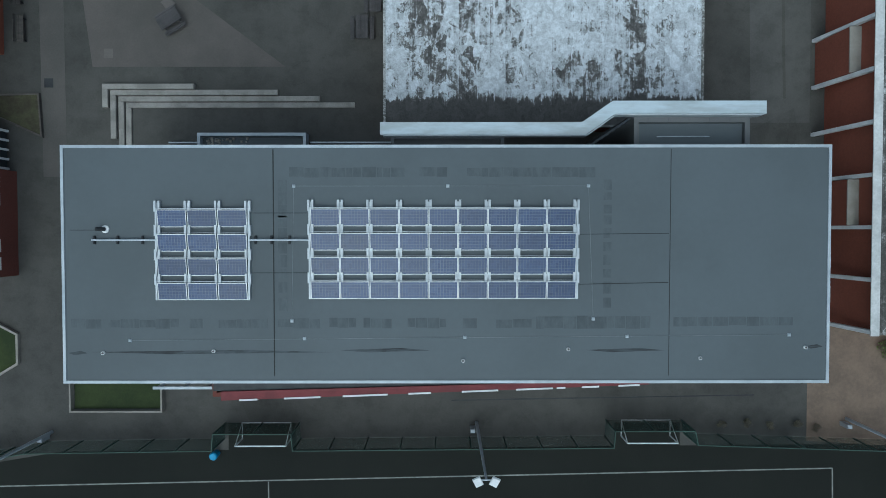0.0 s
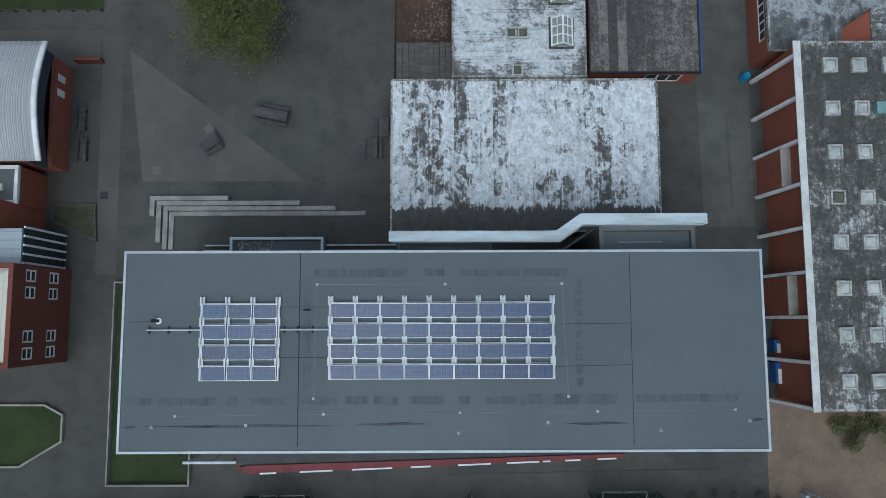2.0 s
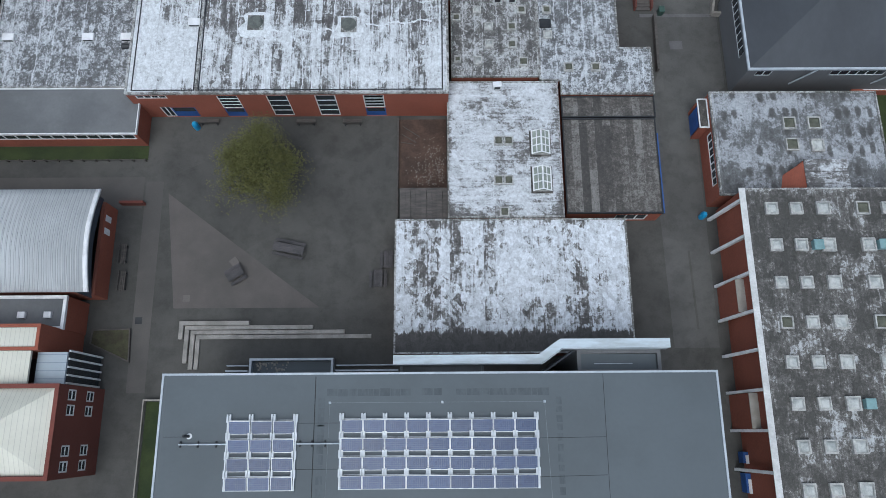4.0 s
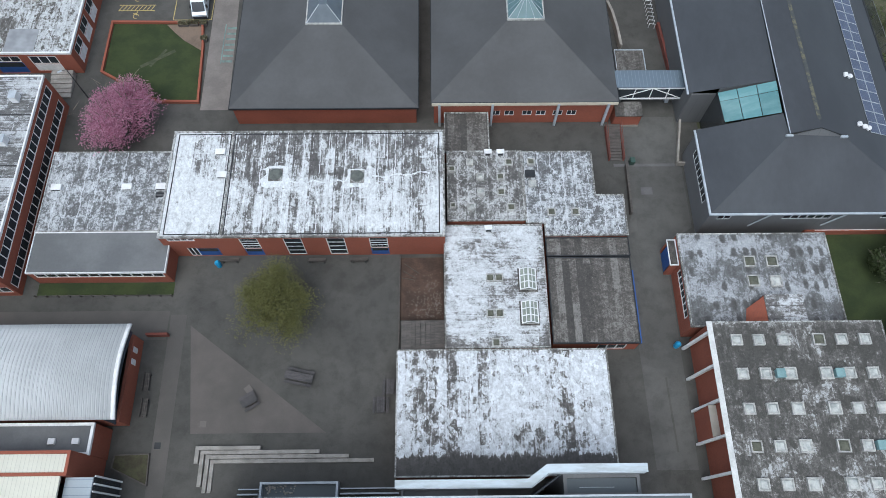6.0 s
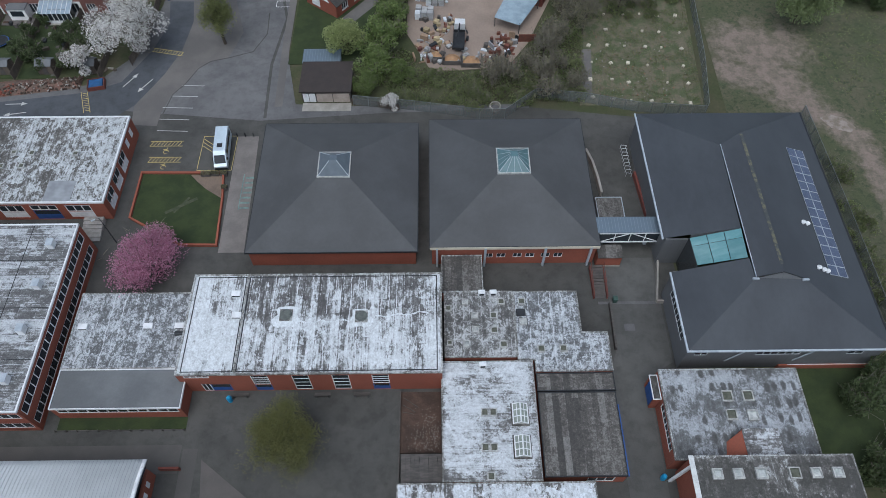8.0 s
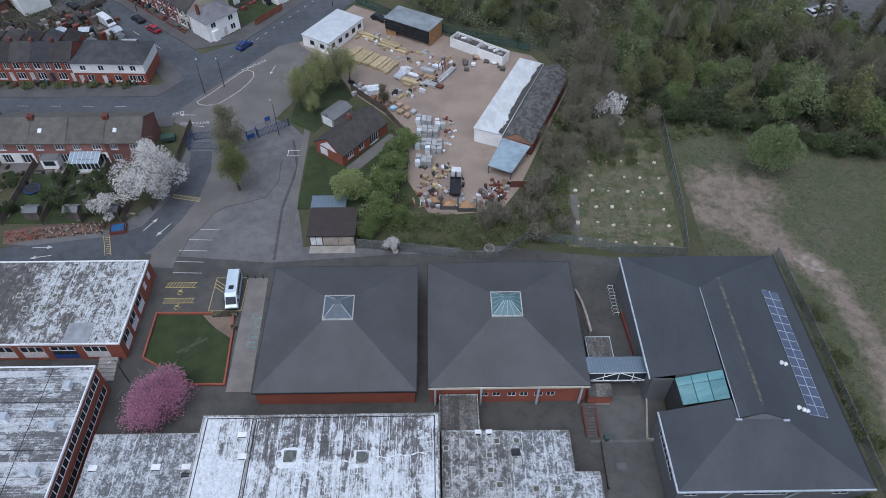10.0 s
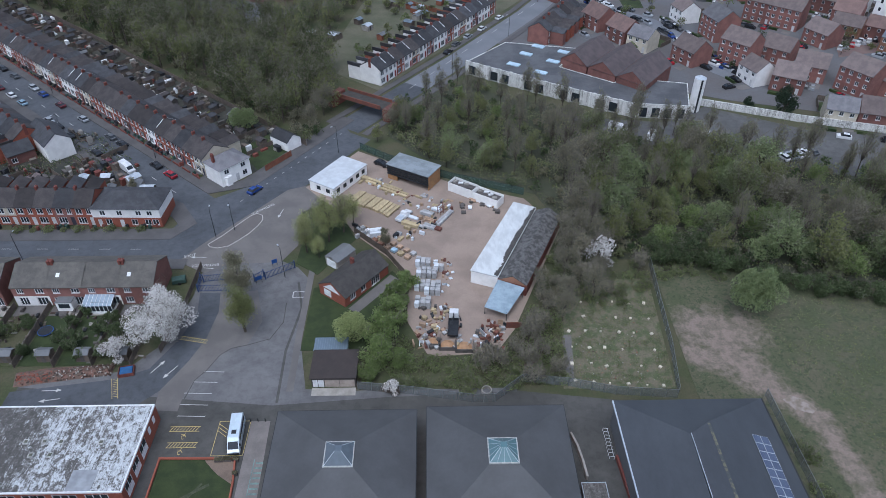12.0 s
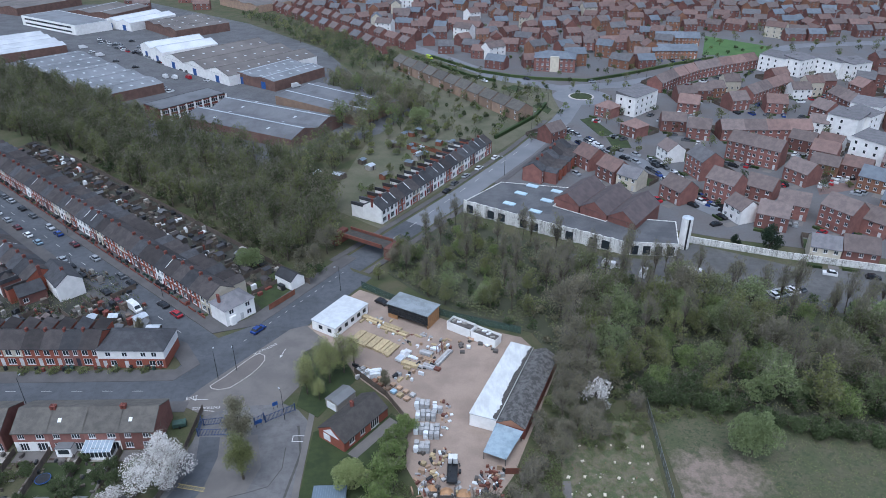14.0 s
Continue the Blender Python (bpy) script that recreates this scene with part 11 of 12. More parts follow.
part("buttress", Geo().add([(35.5, 22.6, 3.8), (33.5, 22.6, 3.8), (35.5, 22.6, 5.0), (35.5, 25.4, 3.8), (33.9, 24.4, 3.8), (35.5, 25.4, 5.0)], [(0, 2, 1), (3, 4, 5), (1, 2, 5, 4), (0, 1, 4, 3), (0, 3, 5, 2)]), BRICK, pent, world_coords=True)
porch_e = thing("annex_porch", "small brick porch with blue doors", "porch", (27.2, 31.5, 0))
part("roof", Geo().box(26.6, 27.58, 29.9, 33.0, 2.9, 3.05), ROOF_DECK, porch_e, world_coords=True)
for x1, y0, y1 in ((27.58, 29.95, 30.15), (26.85, 32.7, 32.95)):
    part("wall", Geo().box(26.7, x1, y0, y1, 0, 2.9), BRICK, porch_e, world_coords=True)
part("door", Geo().box(26.72, 26.8, 30.3, 32.5, 0.05, 2.3), BLUE, porch_e, world_coords=True)
part("trim", ring(Geo(), rect(26.55, 27.57, 29.85, 33.05), 0.1, 3.0, 3.15), WHITE, porch_e, world_coords=True)

# roof lanterns on the pale roof
LANTERN_GLASS = plain("cloudy_glass", (0.3, 0.33, 0.29), (0.22, 0.25, 0.22), 1.5, 0.2, bump=0)
for y in (28.25, 24.35):
    ln = thing("roof_lantern", "ridged glass roof lantern with white bars", "roof lantern", (10.3, y, 3.0), "roof lanterns")
    part("flashing", ring(Geo(), rect(-1.08, 1.08, -1.42, 1.42), 0.28, 0, 0.03), ROOF_DECK, ln)
    part("kerb", ring(Geo(), rect(-0.88, 0.88, -1.22, 1.22), 0.1, 0, 0.3), PALE_FRAME, ln)
    part("glazing", Geo().add([(-0.85, -1.2, 0.3), (0.85, -1.2, 0.3), (0.85, 1.2, 0.3), (-0.85, 1.2, 0.3), (0, -1.2, 0.85), (0, 1.2, 0.85)], [(0, 4, 5, 3), (4, 1, 2, 5), (0, 1, 4), (3, 5, 2)]), LANTERN_GLASS, ln)
    for k in range(4):
        yy = -1.2 + 0.8 * k
        for s in (-1, 1):
            part("bar", Geo().tube((s * 0.87, yy, 0.33), (0, yy, 0.9), 0.06, n=5), WHITE, ln)
    for s in (-0.44, 0.44):
        part("purlin", Geo().tube((s, -1.2, 0.62), (s, 1.2, 0.62), 0.05, n=5), WHITE, ln)
    part("ridge_bar", Geo().tube((0, -1.25, 0.9), (0, 1.25, 0.9), 0.09, n=6), WHITE, ln)
    for s in (-0.88, 0.88):
        part("eaves_bar", Geo().tube((s, -1.28, 0.33), (s, 1.28, 0.33), 0.08, n=5), WHITE, ln)
for x, y in ((6.1, 28.5), (7.1, 28.5), (6.0, 24.3), (7.0, 24.3), (6.5, 21.0)):
    rooflight(x, y, 3.0, 0.9, DOME_GREEN, 0.95, group="small hatches")
for x, y, z, rz in ((6.1, 34.5, 3.0, 4), (6.4, 44.5, 3.3, 0), (7.9, 44.5, 3.3, 2)):
    a = thing("air_unit", "white boxed air handling unit on the roof", "air unit", (x, y, z), "roof air units", rz)
    part("casing", Geo().bevelled(-0.45, 0.45, -0.3, 0.3, 0.08, 0.75, 0.04), WHITE, a)
    part("grille", Geo().box(-0.3, 0.3, -0.33, -0.305, 0.2, 0.65), DARK_METAL, a)
    part("foot", Geo().box(-0.4, 0.4, -0.25, 0.25, 0, 0.08), DARK_METAL, a)
for x, y, s, m in ((4.2, 43.3, 0.85, DOME), (8.9, 43.3, 0.9, DOME_GREEN), (5.4, 41.3, 0.9, DOME), (7.8, 41.3, 0.9, DOME_GREEN), (5.4, 39.3, 0.9, DOME), (7.8, 39.2, 0.9, DOME_GREEN), (4.2, 37.3, 0.9, DOME), (8.9, 37.2, 0.95, DOME_GREEN), (2.1, 37.5, 0.7, DOME_GREEN), (2.0, 42.4, 0.8, DOME_GREEN)):
    rooflight(x, y, 3.3, s, m, group="kitchen rooflights", tilt=rd.uniform(-3, 3), peak=0.02 if m is DOME else 0.25)
for x, y, s, m in ((11.6, 43.5, 0.9, DOME_GREEN), (13.6, 36.7, 0.95, DOME_GREEN), (16.4, 36.7, 0.95, DOME_GREEN), (11.6, 40.5, 0.9, DOME)):
    rooflight(x, y, 3.0, s, m, group="wing rooflights")
hat = thing("dark_hatch", "flat dark roof access hatch", "hatch", (11.4, 41.9, 3.0))
part("lid", Geo().bevelled(-0.6, 0.6, -0.5, 0.5, 0, 0.2, 0.04), DARK_METAL, hat)
for x, y in ((-65.2, 68.9), (-62.2, 68.9), (-59.5, 68.8), (-63.3, 66.3), (-60.3, 66.3), (-53.0, 68.6)):
    rooflight(x, y, 4.0, 0.85, DOME_GREEN, group="north-west block rooflights")
# hall roof vents with their repainted patches
HALO = felt_roof("fresh_roof_paint", dark=(0.14, 0.14, 0.14), pale=(0.64, 0.67, 0.69), cover=1.25, streak=0.3, chips=0.4, fleck=0.8, soft=0.06, laps=0.0)
MOSSY = plain("mossy_grey_cap", (0.13, 0.14, 0.13), (0.085, 0.095, 0.088), 2.0, 0.85, fine=6, grain=0.3)
for x, y, flip in ((-18.5, 40.7, 1), (-9.0, 40.4, -1)):
    hv = thing("extract_cowl", "wide round grey extract cowl in a repainted patch", "vent", (x, y, 5.2), "extract cowls")
    rim = [(-1.5, -1.5), (-0.9, -1.75), (0.2, -1.55), (1.1, -1.7), (1.45, -1.2), (1.6, -0.5), (1.35, 0.2), (1.4, 1.2), (0.3, 1.3), (-0.9, 1.2), (-1.3, 0.9), (-1.1, 0.1), (-1.8, -0.6)]
    part("paint_patch", Geo().prism(rim if flip > 0 else [(-a * 0.85, b * 0.85) for a, b in reversed(rim)], 0, 0.012), HALO, hv)
    part("base", Geo().bevelled(-0.8, 0.8, -0.8, 0.8, 0, 0.22, 0.05), COPING, hv)
    part("cap", Geo().tube((0, 0, 0.22), (0, 0, 0.45), 0.78, 0.6, 18), MOSSY, hv)
    part("crown", Geo().tube((0, 0, 0.45), (0, 0, 0.5), 0.55, 0.2, 18), MOSSY, hv)
for run in ([(-17.3, 39.7), (-10.3, 39.9)], [(-7.7, 40.3), (-0.6, 41.0)]):
    (xa, ya), (xb, yb) = run
    pr_ = Geo()
    for k in range(34):
        u0, u1 = k / 34, (k + rd.uniform(0.7, 1.3)) / 34
        p, q = ((xa + (xb - xa) * u, ya + (yb - ya) * u + 0.14 * math.sin(u * 17) + rd.uniform(-0.09, 0.09)) for u in (u0, u1))
        pr_.beam(p, q, rd.uniform(0.08, 0.26), 5.2, 5.204 + 0.0012 * (k % 6))
    part("paint_run", pr_, HALO, hall, world_coords=True)
for x, y, z in ((-24.7, 40.7, 5.2), (-44.7, 40.3, 3.2), (-36.4, 40.3, 3.2), (-32.4, 40.3, 3.2), (-25.2, 43.8, 5.2)):
    vb_ = thing("vent_box", "low white painted roof vent box", "vent", (x, y, z), "roof vent boxes")
    part("casing", Geo().bevelled(-0.6, 0.6, -0.4, 0.4, 0, 0.35, 0.04), WHITE, vb_)
    part("louvre", Geo().box(-0.5, 0.5, -0.42, -0.403, 0.08, 0.28), DARK_METAL, vb_)
lump = thing("tarp_bundle", "dark bundled tarpaulin on the roof", "tarpaulin", (-32.3, 39.3, 3.2))
part("cover", Geo().tube((-0.5, 0, 0.0), (0.5, 0, 0.0), 0.35, 0.25, 9), DARK_METAL, lump)
for x, y in ((-50.15, 50.7), (-50.1, 44.6), (-50.1, 38.3), (-50.0, 31.8), (-57, 46), (-57, 36)):
    vs_ = thing("roof_ventilator", "upright white roof ventilator box", "vent", (x, y, 6.4), "west roof ventilators")
    part("casing", Geo().bevelled(-0.4, 0.4, -0.5, 0.5, 0, 1.0, 0.05), WHITE, vs_)
    part("cap", Geo().box(-0.45, 0.45, -0.55, 0.55, 1.0, 1.06), GREY_TRIM, vs_)
for x0, y0, x1, y1 in ((-53.5, 28.4, -53.5, 54), (-76, 41.5, -48, 41.5), (-76, 48.5, -48, 48.5), (-76, 34.5, -48, 34.5)):
    piece("roof_joint", Geo().beam((x0, y0), (x1, y1), 0.1, 6.4, 6.415), seam, "dark felt joint across the roof", "joint", "structure")
sb = thing("felt_patch_sheet", "smooth grey felt repair sheet on the roof", "felt patch", (-53.5, 61.5, 4.0))
part("sheet", Geo().box(-55.5, -51.6, 59.9, 63.6, 4.0, 4.02), plain("pale_repair_felt", (0.3, 0.315, 0.335), (0.21, 0.22, 0.235), 0.5, 0.8, fine=4, grain=0.2), sb, world_coords=True)
# seams of the vaulted roof
rib = arch(0, 0.05, 5.57, 1.1, 0.06).moved(Matrix.Translation(-BASE[vault.name])).mesh("seam_rib", BARREL)
for k in range(68):
    o = part("seam_rib", rib, None, vault)
    o.matrix_basis = Matrix.Translation((-33.0 - k * 0.425, 0, 0))
for x in (-36.0, -38.4):
    bx = thing("vent_box", "low white painted roof vent box", "vent", (x, 10.9, 4.2), "roof vent boxes")
    part("casing", Geo().bevelled(-0.35, 0.35, -0.3, 0.3, 0, 0.3, 0.04), WHITE, bx)
    part("louvre", Geo().box(-0.25, 0.25, -0.32, -0.303, 0.06, 0.24), DARK_METAL, bx)
# ---------------------------------------------------------------- yard furniture
TABLE_WOOD = plain("dark_table_boards", (0.075, 0.07, 0.072), (0.052, 0.05, 0.052), 1.0, 0.7, fine=12, vary=0.15)


def picnic_table(x, y, deg, w=3.0, label="weathered timber picnic table with attached benches"):
    t = thing("picnic_table", label, "picnic table", (x, y, 0), "picnic tables", deg)
    for k in range(5):
        part("top_plank", Geo().box(-w / 2, w / 2, -0.44 + k * 0.175, -0.275 + k * 0.175, 0.71, 0.76), TABLE_WOOD, t)
    for s in (-1, 1):
        for k in range(2):
            a = s * 0.72 + (k - 1) * 0.16 + 0.01
            part("bench_plank", Geo().box(-w / 2, w / 2, a, a + 0.14, 0.42, 0.46), TABLE_WOOD, t)
        part("frame", Geo().box(s * w * 0.36 - 0.05, s * w * 0.36 + 0.05, -0.85, 0.85, 0.36, 0.42).box(s * w * 0.36 - 0.05, s * w * 0.36 + 0.05, -0.35, 0.35, 0.62, 0.71), TABLE_WOOD, t)
        for yy in (-0.55, 0.55):
            part("leg", Geo().tube((s * w * 0.36, yy * 1.3, 0), (s * w * 0.36, yy * 0.5, 0.66), 0.05, n=5), TABLE_WOOD, t)
    return t


def bench(x, y, deg, w=2.0):
    b = thing("bench", "plain weathered timber bench", "bench", (x, y, 0), "yard benches", deg)
    for k in range(3):
        part("seat_plank", Geo().box(-w / 2, w / 2, -0.24 + k * 0.17, -0.09 + k * 0.17, 0.42, 0.47), TIMBER, b)
    for k in range(2):
        part("back_plank", Geo().box(-w / 2, w / 2, 0.27, 0.31, 0.58 + k * 0.18, 0.72 + k * 0.18), TIMBER, b)
    for s in (-w * 0.4, w * 0.4):
        part("leg", Geo().box(s - 0.05, s + 0.05, -0.22, 0.3, 0, 0.42), DARK_METAL, b)
    return b


picnic_table(-15.0, 18.1, -12, 3.1)
picnic_table(-20.2, 15.5, 32, 1.7)
picnic_table(-6.0, 14.95, 90, 1.7)
picnic_table(-5.0, 16.9, 90, 1.7)
picnic_table(-20.6, 25.2, 5, 1.9)
slab = thing("loose_slab", "single pale paving slab left on the ground", "slab", (-20.5, 16.9, 0), turn=40)
part("slab", Geo().bevelled(-0.4, 0.4, -0.4, 0.4, 0.012, 0.08, 0.02), PAVING, slab)
for x, y, d in ((-24.1, 32.1, 180), (-13.9, 32.0, 180), (-9.0, 32.0, 180), (-31.5, 17.7, 90), (-31.3, 14.9, 90)):
    bench(x, y, d)


def wheelie(x, y, deg, mat, label):
    b = thing("wheelie_bin", label, "bin", (x, y, 0), "bins", deg)
    part("body", hip(rect(-0.24, 0.24, -0.27, 0.27), 0.08, rect(-0.29, 0.29, -0.35, 0.35), 0.95), mat, b)
    part("lid", Geo().bevelled(-0.31, 0.31, -0.38, 0.38, 0.95, 1.05, 0.04), mat, b)
    for s in (-0.22, 0.22):
        part("wheel", Geo().tube((s - 0.04, 0.3, 0.1), (s + 0.04, 0.3, 0.1), 0.1, n=10), TYRE, b)
    return b


for x, y in ((-25.4, 31.5), (26.9, 21.3)):
    rb_ = thing("litter_bin", "round bright blue litter bin", "bin", (x, y, 0), "blue litter bins")
    part("body", Geo().tube((0, 0, 0), (0, 0, 0.95), 0.3, 0.33, 14), BIN_BLUE, rb_)
    part("hood", Geo().tube((0, 0, 0.95), (0, 0, 1.25), 0.34, 0.2, 14), BIN_BLUE, rb_)
wheelie(24.7, 45.0, 0, GREEN_STEEL, "green wheeled bin by the ramp")
wheelie(33.1, 41.6, 0, GREEN_STEEL, "green wheeled bin by the wall")
clb = thing("clothes_bank", "blue recycling bank in a small brick bay", "recycling bank", (-56.3, 87.1, 0), turn=12)
part("body", Geo().bevelled(-1.1, 1.1, -0.85, 0.85, 0, 0.65, 0.1), BLUE, clb)
part("lid", Geo().bevelled(-1.12, 1.12, -0.88, 0.88, 0.65, 0.74, 0.04), plain("faded_blue_lid", (0.03, 0.1, 0.24), (0.025, 0.075, 0.18), 1.2, 0.6, grain=0.2), clb)
part("bay_wall", ring(Geo(), rect(-1.4, 1.4, -1.12, 1.12), 0.14, 0, 0.75), BRICK_DARK, clb)

# low post-and-rail by the corridor wing, with its grass strip
piece("grass_strip", Geo().prism(rect(-46, -30.3, 27.9, 29.45), -0.02, 0.04), GRASS, "dark grass strip under the corridor windows", "lawn", "structure")
pr = thing("post_rail", "low timber post and rail along the grass", "rail fence", (-38, 27.8, 0))
for k in range(13):
    x = -46 + k * 1.3
    part("post", Geo().box(x - 0.06, x + 0.06, 27.7, 27.82, 0, 0.6), TIMBER, pr, world_coords=True)
part("rail", Geo().box(-46, -30.3, 27.73, 27.79, 0.4, 0.5), TIMBER, pr, world_coords=True)
piece("west_path", Geo().prism([(-76, 22.6), (-30.4, 22.6), (-30.4, 26.0), (-76, 26.0)], -0.02, 0.01), WORN_PATH, "paler path between the west blocks", "path", "structure")
bw = thing("low_brick_wall", "low brick wall at the vaulted hall corner", "wall", (-31.8, 22.4, 0))
part("wall", Geo().box(-32.4, -30.0, 22.9, 23.15, 0, 0.9), BRICK_DARK, bw, world_coords=True)
for x, y in ((-25.0, 13.2), (-29.5, 11.0)):
    mh = thing("manhole", "square inspection cover in the tarmac", "manhole cover", (x, y, 0), "manhole covers")
    part("cover", Geo().bevelled(-0.34, 0.34, -0.34, 0.34, 0.0, 0.02, 0.005), PAVING if x > -27 else DARK_METAL, mh)
piece("repair_patch", Geo().prism(rect(25.5, 26.9, 40.6, 41.6), -0.02, 0.012), ASPHALT_OLD, "square pale repair patch in the lane", "asphalt", "structure")
piece("gully_line", Geo().beam((25.3, 17.8), (25.5, 9.8), 0.22, 0.0, 0.008), ASPHALT, "dark patched drainage line in the lane", "asphalt", "structure")
piece("lane_strip", Geo().prism([(22.5, 44.6), (31, 44.6), (31.3, 45.0), (22.5, 45.0)], -0.02, 0.012), ASPHALT_OLD, "paler tarmac joint across the lane", "asphalt", "structure")
piece("lane_surface", Geo().prism([(23.0, 8), (27.4, 8), (27.4, 34), (31, 36), (31, 52), (24, 52), (24, 38), (22.5, 34)], -0.02, 0.006), tarmac("lane_asphalt", (0.098, 0.097, 0.092), (0.077, 0.076, 0.072)), "worn tarmac lane between the blocks", "asphalt", "structure")
lw2 = thing("lane_wall", "low dark brown boundary wall beside the lane", "wall", (24, 42, 0))
part("wall", Geo().beam((23.8, 37.8), (23.95, 44.6), 0.25, 0, 0.8), TIMBER, lw2, world_coords=True)
rm = thing("timber_ramp", "boarded timber ramp with rails beside the brick wall", "ramp", (23, 48, 0))
for k in range(12):
    part("board", Geo().add([(22.0 + dx, 45.4 + k * 0.42 + dy, 0.1 + k * 0.06 + dz) for dz in (0, 0.06) for dx, dy in ((0, 0), (1.7, 0), (1.7, 0.38), (0, 0.38))], [(3, 2, 1, 0), (4, 5, 6, 7), (0, 1, 5, 4), (1, 2, 6, 5), (2, 3, 7, 6), (3, 0, 4, 7)]), TIMBER, rm, world_coords=True)
for x in (21.95, 23.75):
    part("rail", Geo().tube((x, 45.4, 1.0), (x, 50.4, 1.7), 0.04, n=6), BRICK_DARK, rm, world_coords=True)
    part("side_wall", Geo().box(x - 0.08, x + 0.08, 45.4, 50.4, 0, 0.75), BRICK_DARK, rm, world_coords=True)
bk = thing("cycle_rack", "row of galvanised cycle hoops by the cladding", "cycle rack", (30.2, 69.5, 0))
for k in range(9):
    y = 66.8 + k * 0.7
    part("hoop", Geo().tube((29.7, y, 0), (29.7, y, 0.8), 0.04, n=6).tube((29.7, y, 0.8), (30.5, y - 0.1, 0.8), 0.04, n=6).tube((30.5, y - 0.1, 0.8), (30.5, y - 0.1, 0), 0.04, n=6), WHITE, bk, world_coords=True)
cvw = thing("curved_wall", "curved pale retaining wall between the blocks", "wall", (24.6, 67, 0))
pp = [(24.0, 71.5), (24.7, 69.0), (25.1, 66.0), (25.3, 63.0)]
for a, b in zip(pp, pp[1:]):
    part("segment", Geo().beam(a, b, 0.35, 0, 1.1), CONCRETE, cvw, world_coords=True)
sl_ = flat_building("bin_store", "small grey flat-roofed store beside the bridge", rect(23.8, 27.6, 56.8, 61.0), 2.3, PANEL_GREY, ROOF_DECK, GREY_TRIM, 0.1)
rw_ = thing("red_brick_strip_wall", "low red brick wall under the grey cladding", "wall", (31.2, 62, 0))
part("wall", Geo().beam((30.9, 67), (31.6, 57), 0.35, 0, 0.9), BRICK_DARK, rw_, world_coords=True)
rg = thing("garden_rail_wall", "long pale kerb wall south of the entrance", "wall", (32.2, 46, 0))
part("wall", Geo().beam((31.7, 51.5), (30.4, 44.8), 0.25, 0, 0.7), CONCRETE, rg, world_coords=True)
part("wall", Geo().beam((30.4, 44.8), (32.9, 44.6), 0.25, 0, 0.7), CONCRETE, rg, world_coords=True)
piece("annex_lawn", Geo().prism(rect(45.0, 70, 20, 35.0), -0.05, 0.02), GRASS, "dark mown lawn behind the annex", "lawn", "structure")
fr = thing("white_railing", "white slanted railing along the block", "railing", (51, 35, 0))
for k in range(14):
    part("baluster", Geo().tube((45.2 + k * 0.9, 35.1, 0), (45.5 + k * 0.9, 35.1, 1.0), 0.035, n=5), WHITE, fr, world_coords=True)
part("top_rail", Geo().tube((45.2, 35.1, 1.0), (57.5, 35.1, 1.0), 0.045, n=6), WHITE, fr, world_coords=True)
piece("sports_hall_apron", Geo().prism([(27.5, -16), (60, -18), (60, -7.0), (27.5, -7.0)], -0.03, 0.012), plain("sandy_path", (0.2, 0.15, 0.115), (0.15, 0.115, 0.09), 0.4, 0.95, fine=4, grain=0.25), "sandy worn path at the sports hall corner", "path", "structure")
for x, y in ((33.5, -8.7), (35.0, -9.2), (36.3, -8.8), (37.8, -9.6), (34.5, -10.2), (39.2, -9.3)):
    tree(SCRUB, x, y, "low dark shrub beside the sports hall", "sports hall shrubs", "shrub", 0.55, x * 30, "bush")
for x, y in ((24.5, -13.4), (22.8, -13.2), (26.6, -13.3), (28.0, -13.6), (20.9, -13.3)):
    tree(SCRUB_B, x, y - 1.3, "scrappy ivy clump along the pitch fence", "fence ivy", "ivy_clump", 0.24, x * 30, "bush")

# steps and lamp at the north-west corner
stp = thing("corner_steps", "flight of pale steps between the brick blocks", "steps", (-49.2, 57, 0))
for k in range(6):
    part("step", Geo().box(-50.6, -47.8, 55.6 + k * 0.62, 55.6 + (k + 1) * 0.62, 0, 0.16 * (k + 1)), STEP_STONE, stp, world_coords=True)


def lamp_post(x, y, h, deg=0, arm=1.0, label="slim grey street lamp with a short arm"):
    lp = thing("street_lamp", label, "street lamp", (x, y, 0), "street lamps", deg)
    part("column", Geo().tube((0, 0, 0), (0, 0, h), 0.09, 0.05, 8), DARK_METAL, lp)
    part("arm", Geo().tube((0, 0, h), (arm, 0, h + 0.15), 0.035, n=6), DARK_METAL, lp)
    part("lantern", Geo().bevelled(arm - 0.1, arm + 0.5, -0.12, 0.12, h + 0.08, h + 0.2, 0.04), GREY_TRIM, lp)
    return lp


lamp_post(-45.4, 55.4, 6.0, 210, 0.6)
for x, y, d in ((-49.6, 128.4, 100), (-45.8, 131.0, 280), (-24.9, 166.5, 200), (-31.2, 113.8, 120), (-90, 119.6, 90), (-120, 130, 270), (8, 215, 200), (30, 250, 200), (48, 305, 20), (60, 335, 200), (92, 365, 100), (125, 390, 100), (60, 400, 300)):
    lamp_post(x, y, 8.0, d)
for s, n_ in ((165, 72.6), (195, 61.6), (225, 72.6), (255, 61.6), (285, 72.6)):
    lamp_post(*sn(s, n_), 7.5, 138 + (90 if n_ < 65 else -90))
tp = thing("telegraph_pole", "tall timber telegraph pole behind the terrace", "telegraph pole", (*sn(172, 92), 0))
part("pole", Geo().tube((0, 0, 0), (0, 0, 9.5), 0.14, 0.1, 8), TIMBER, tp)
part("crossarm", Geo().box(-0.7, 0.7, -0.06, 0.06, 9.0, 9.12), TIMBER, tp)

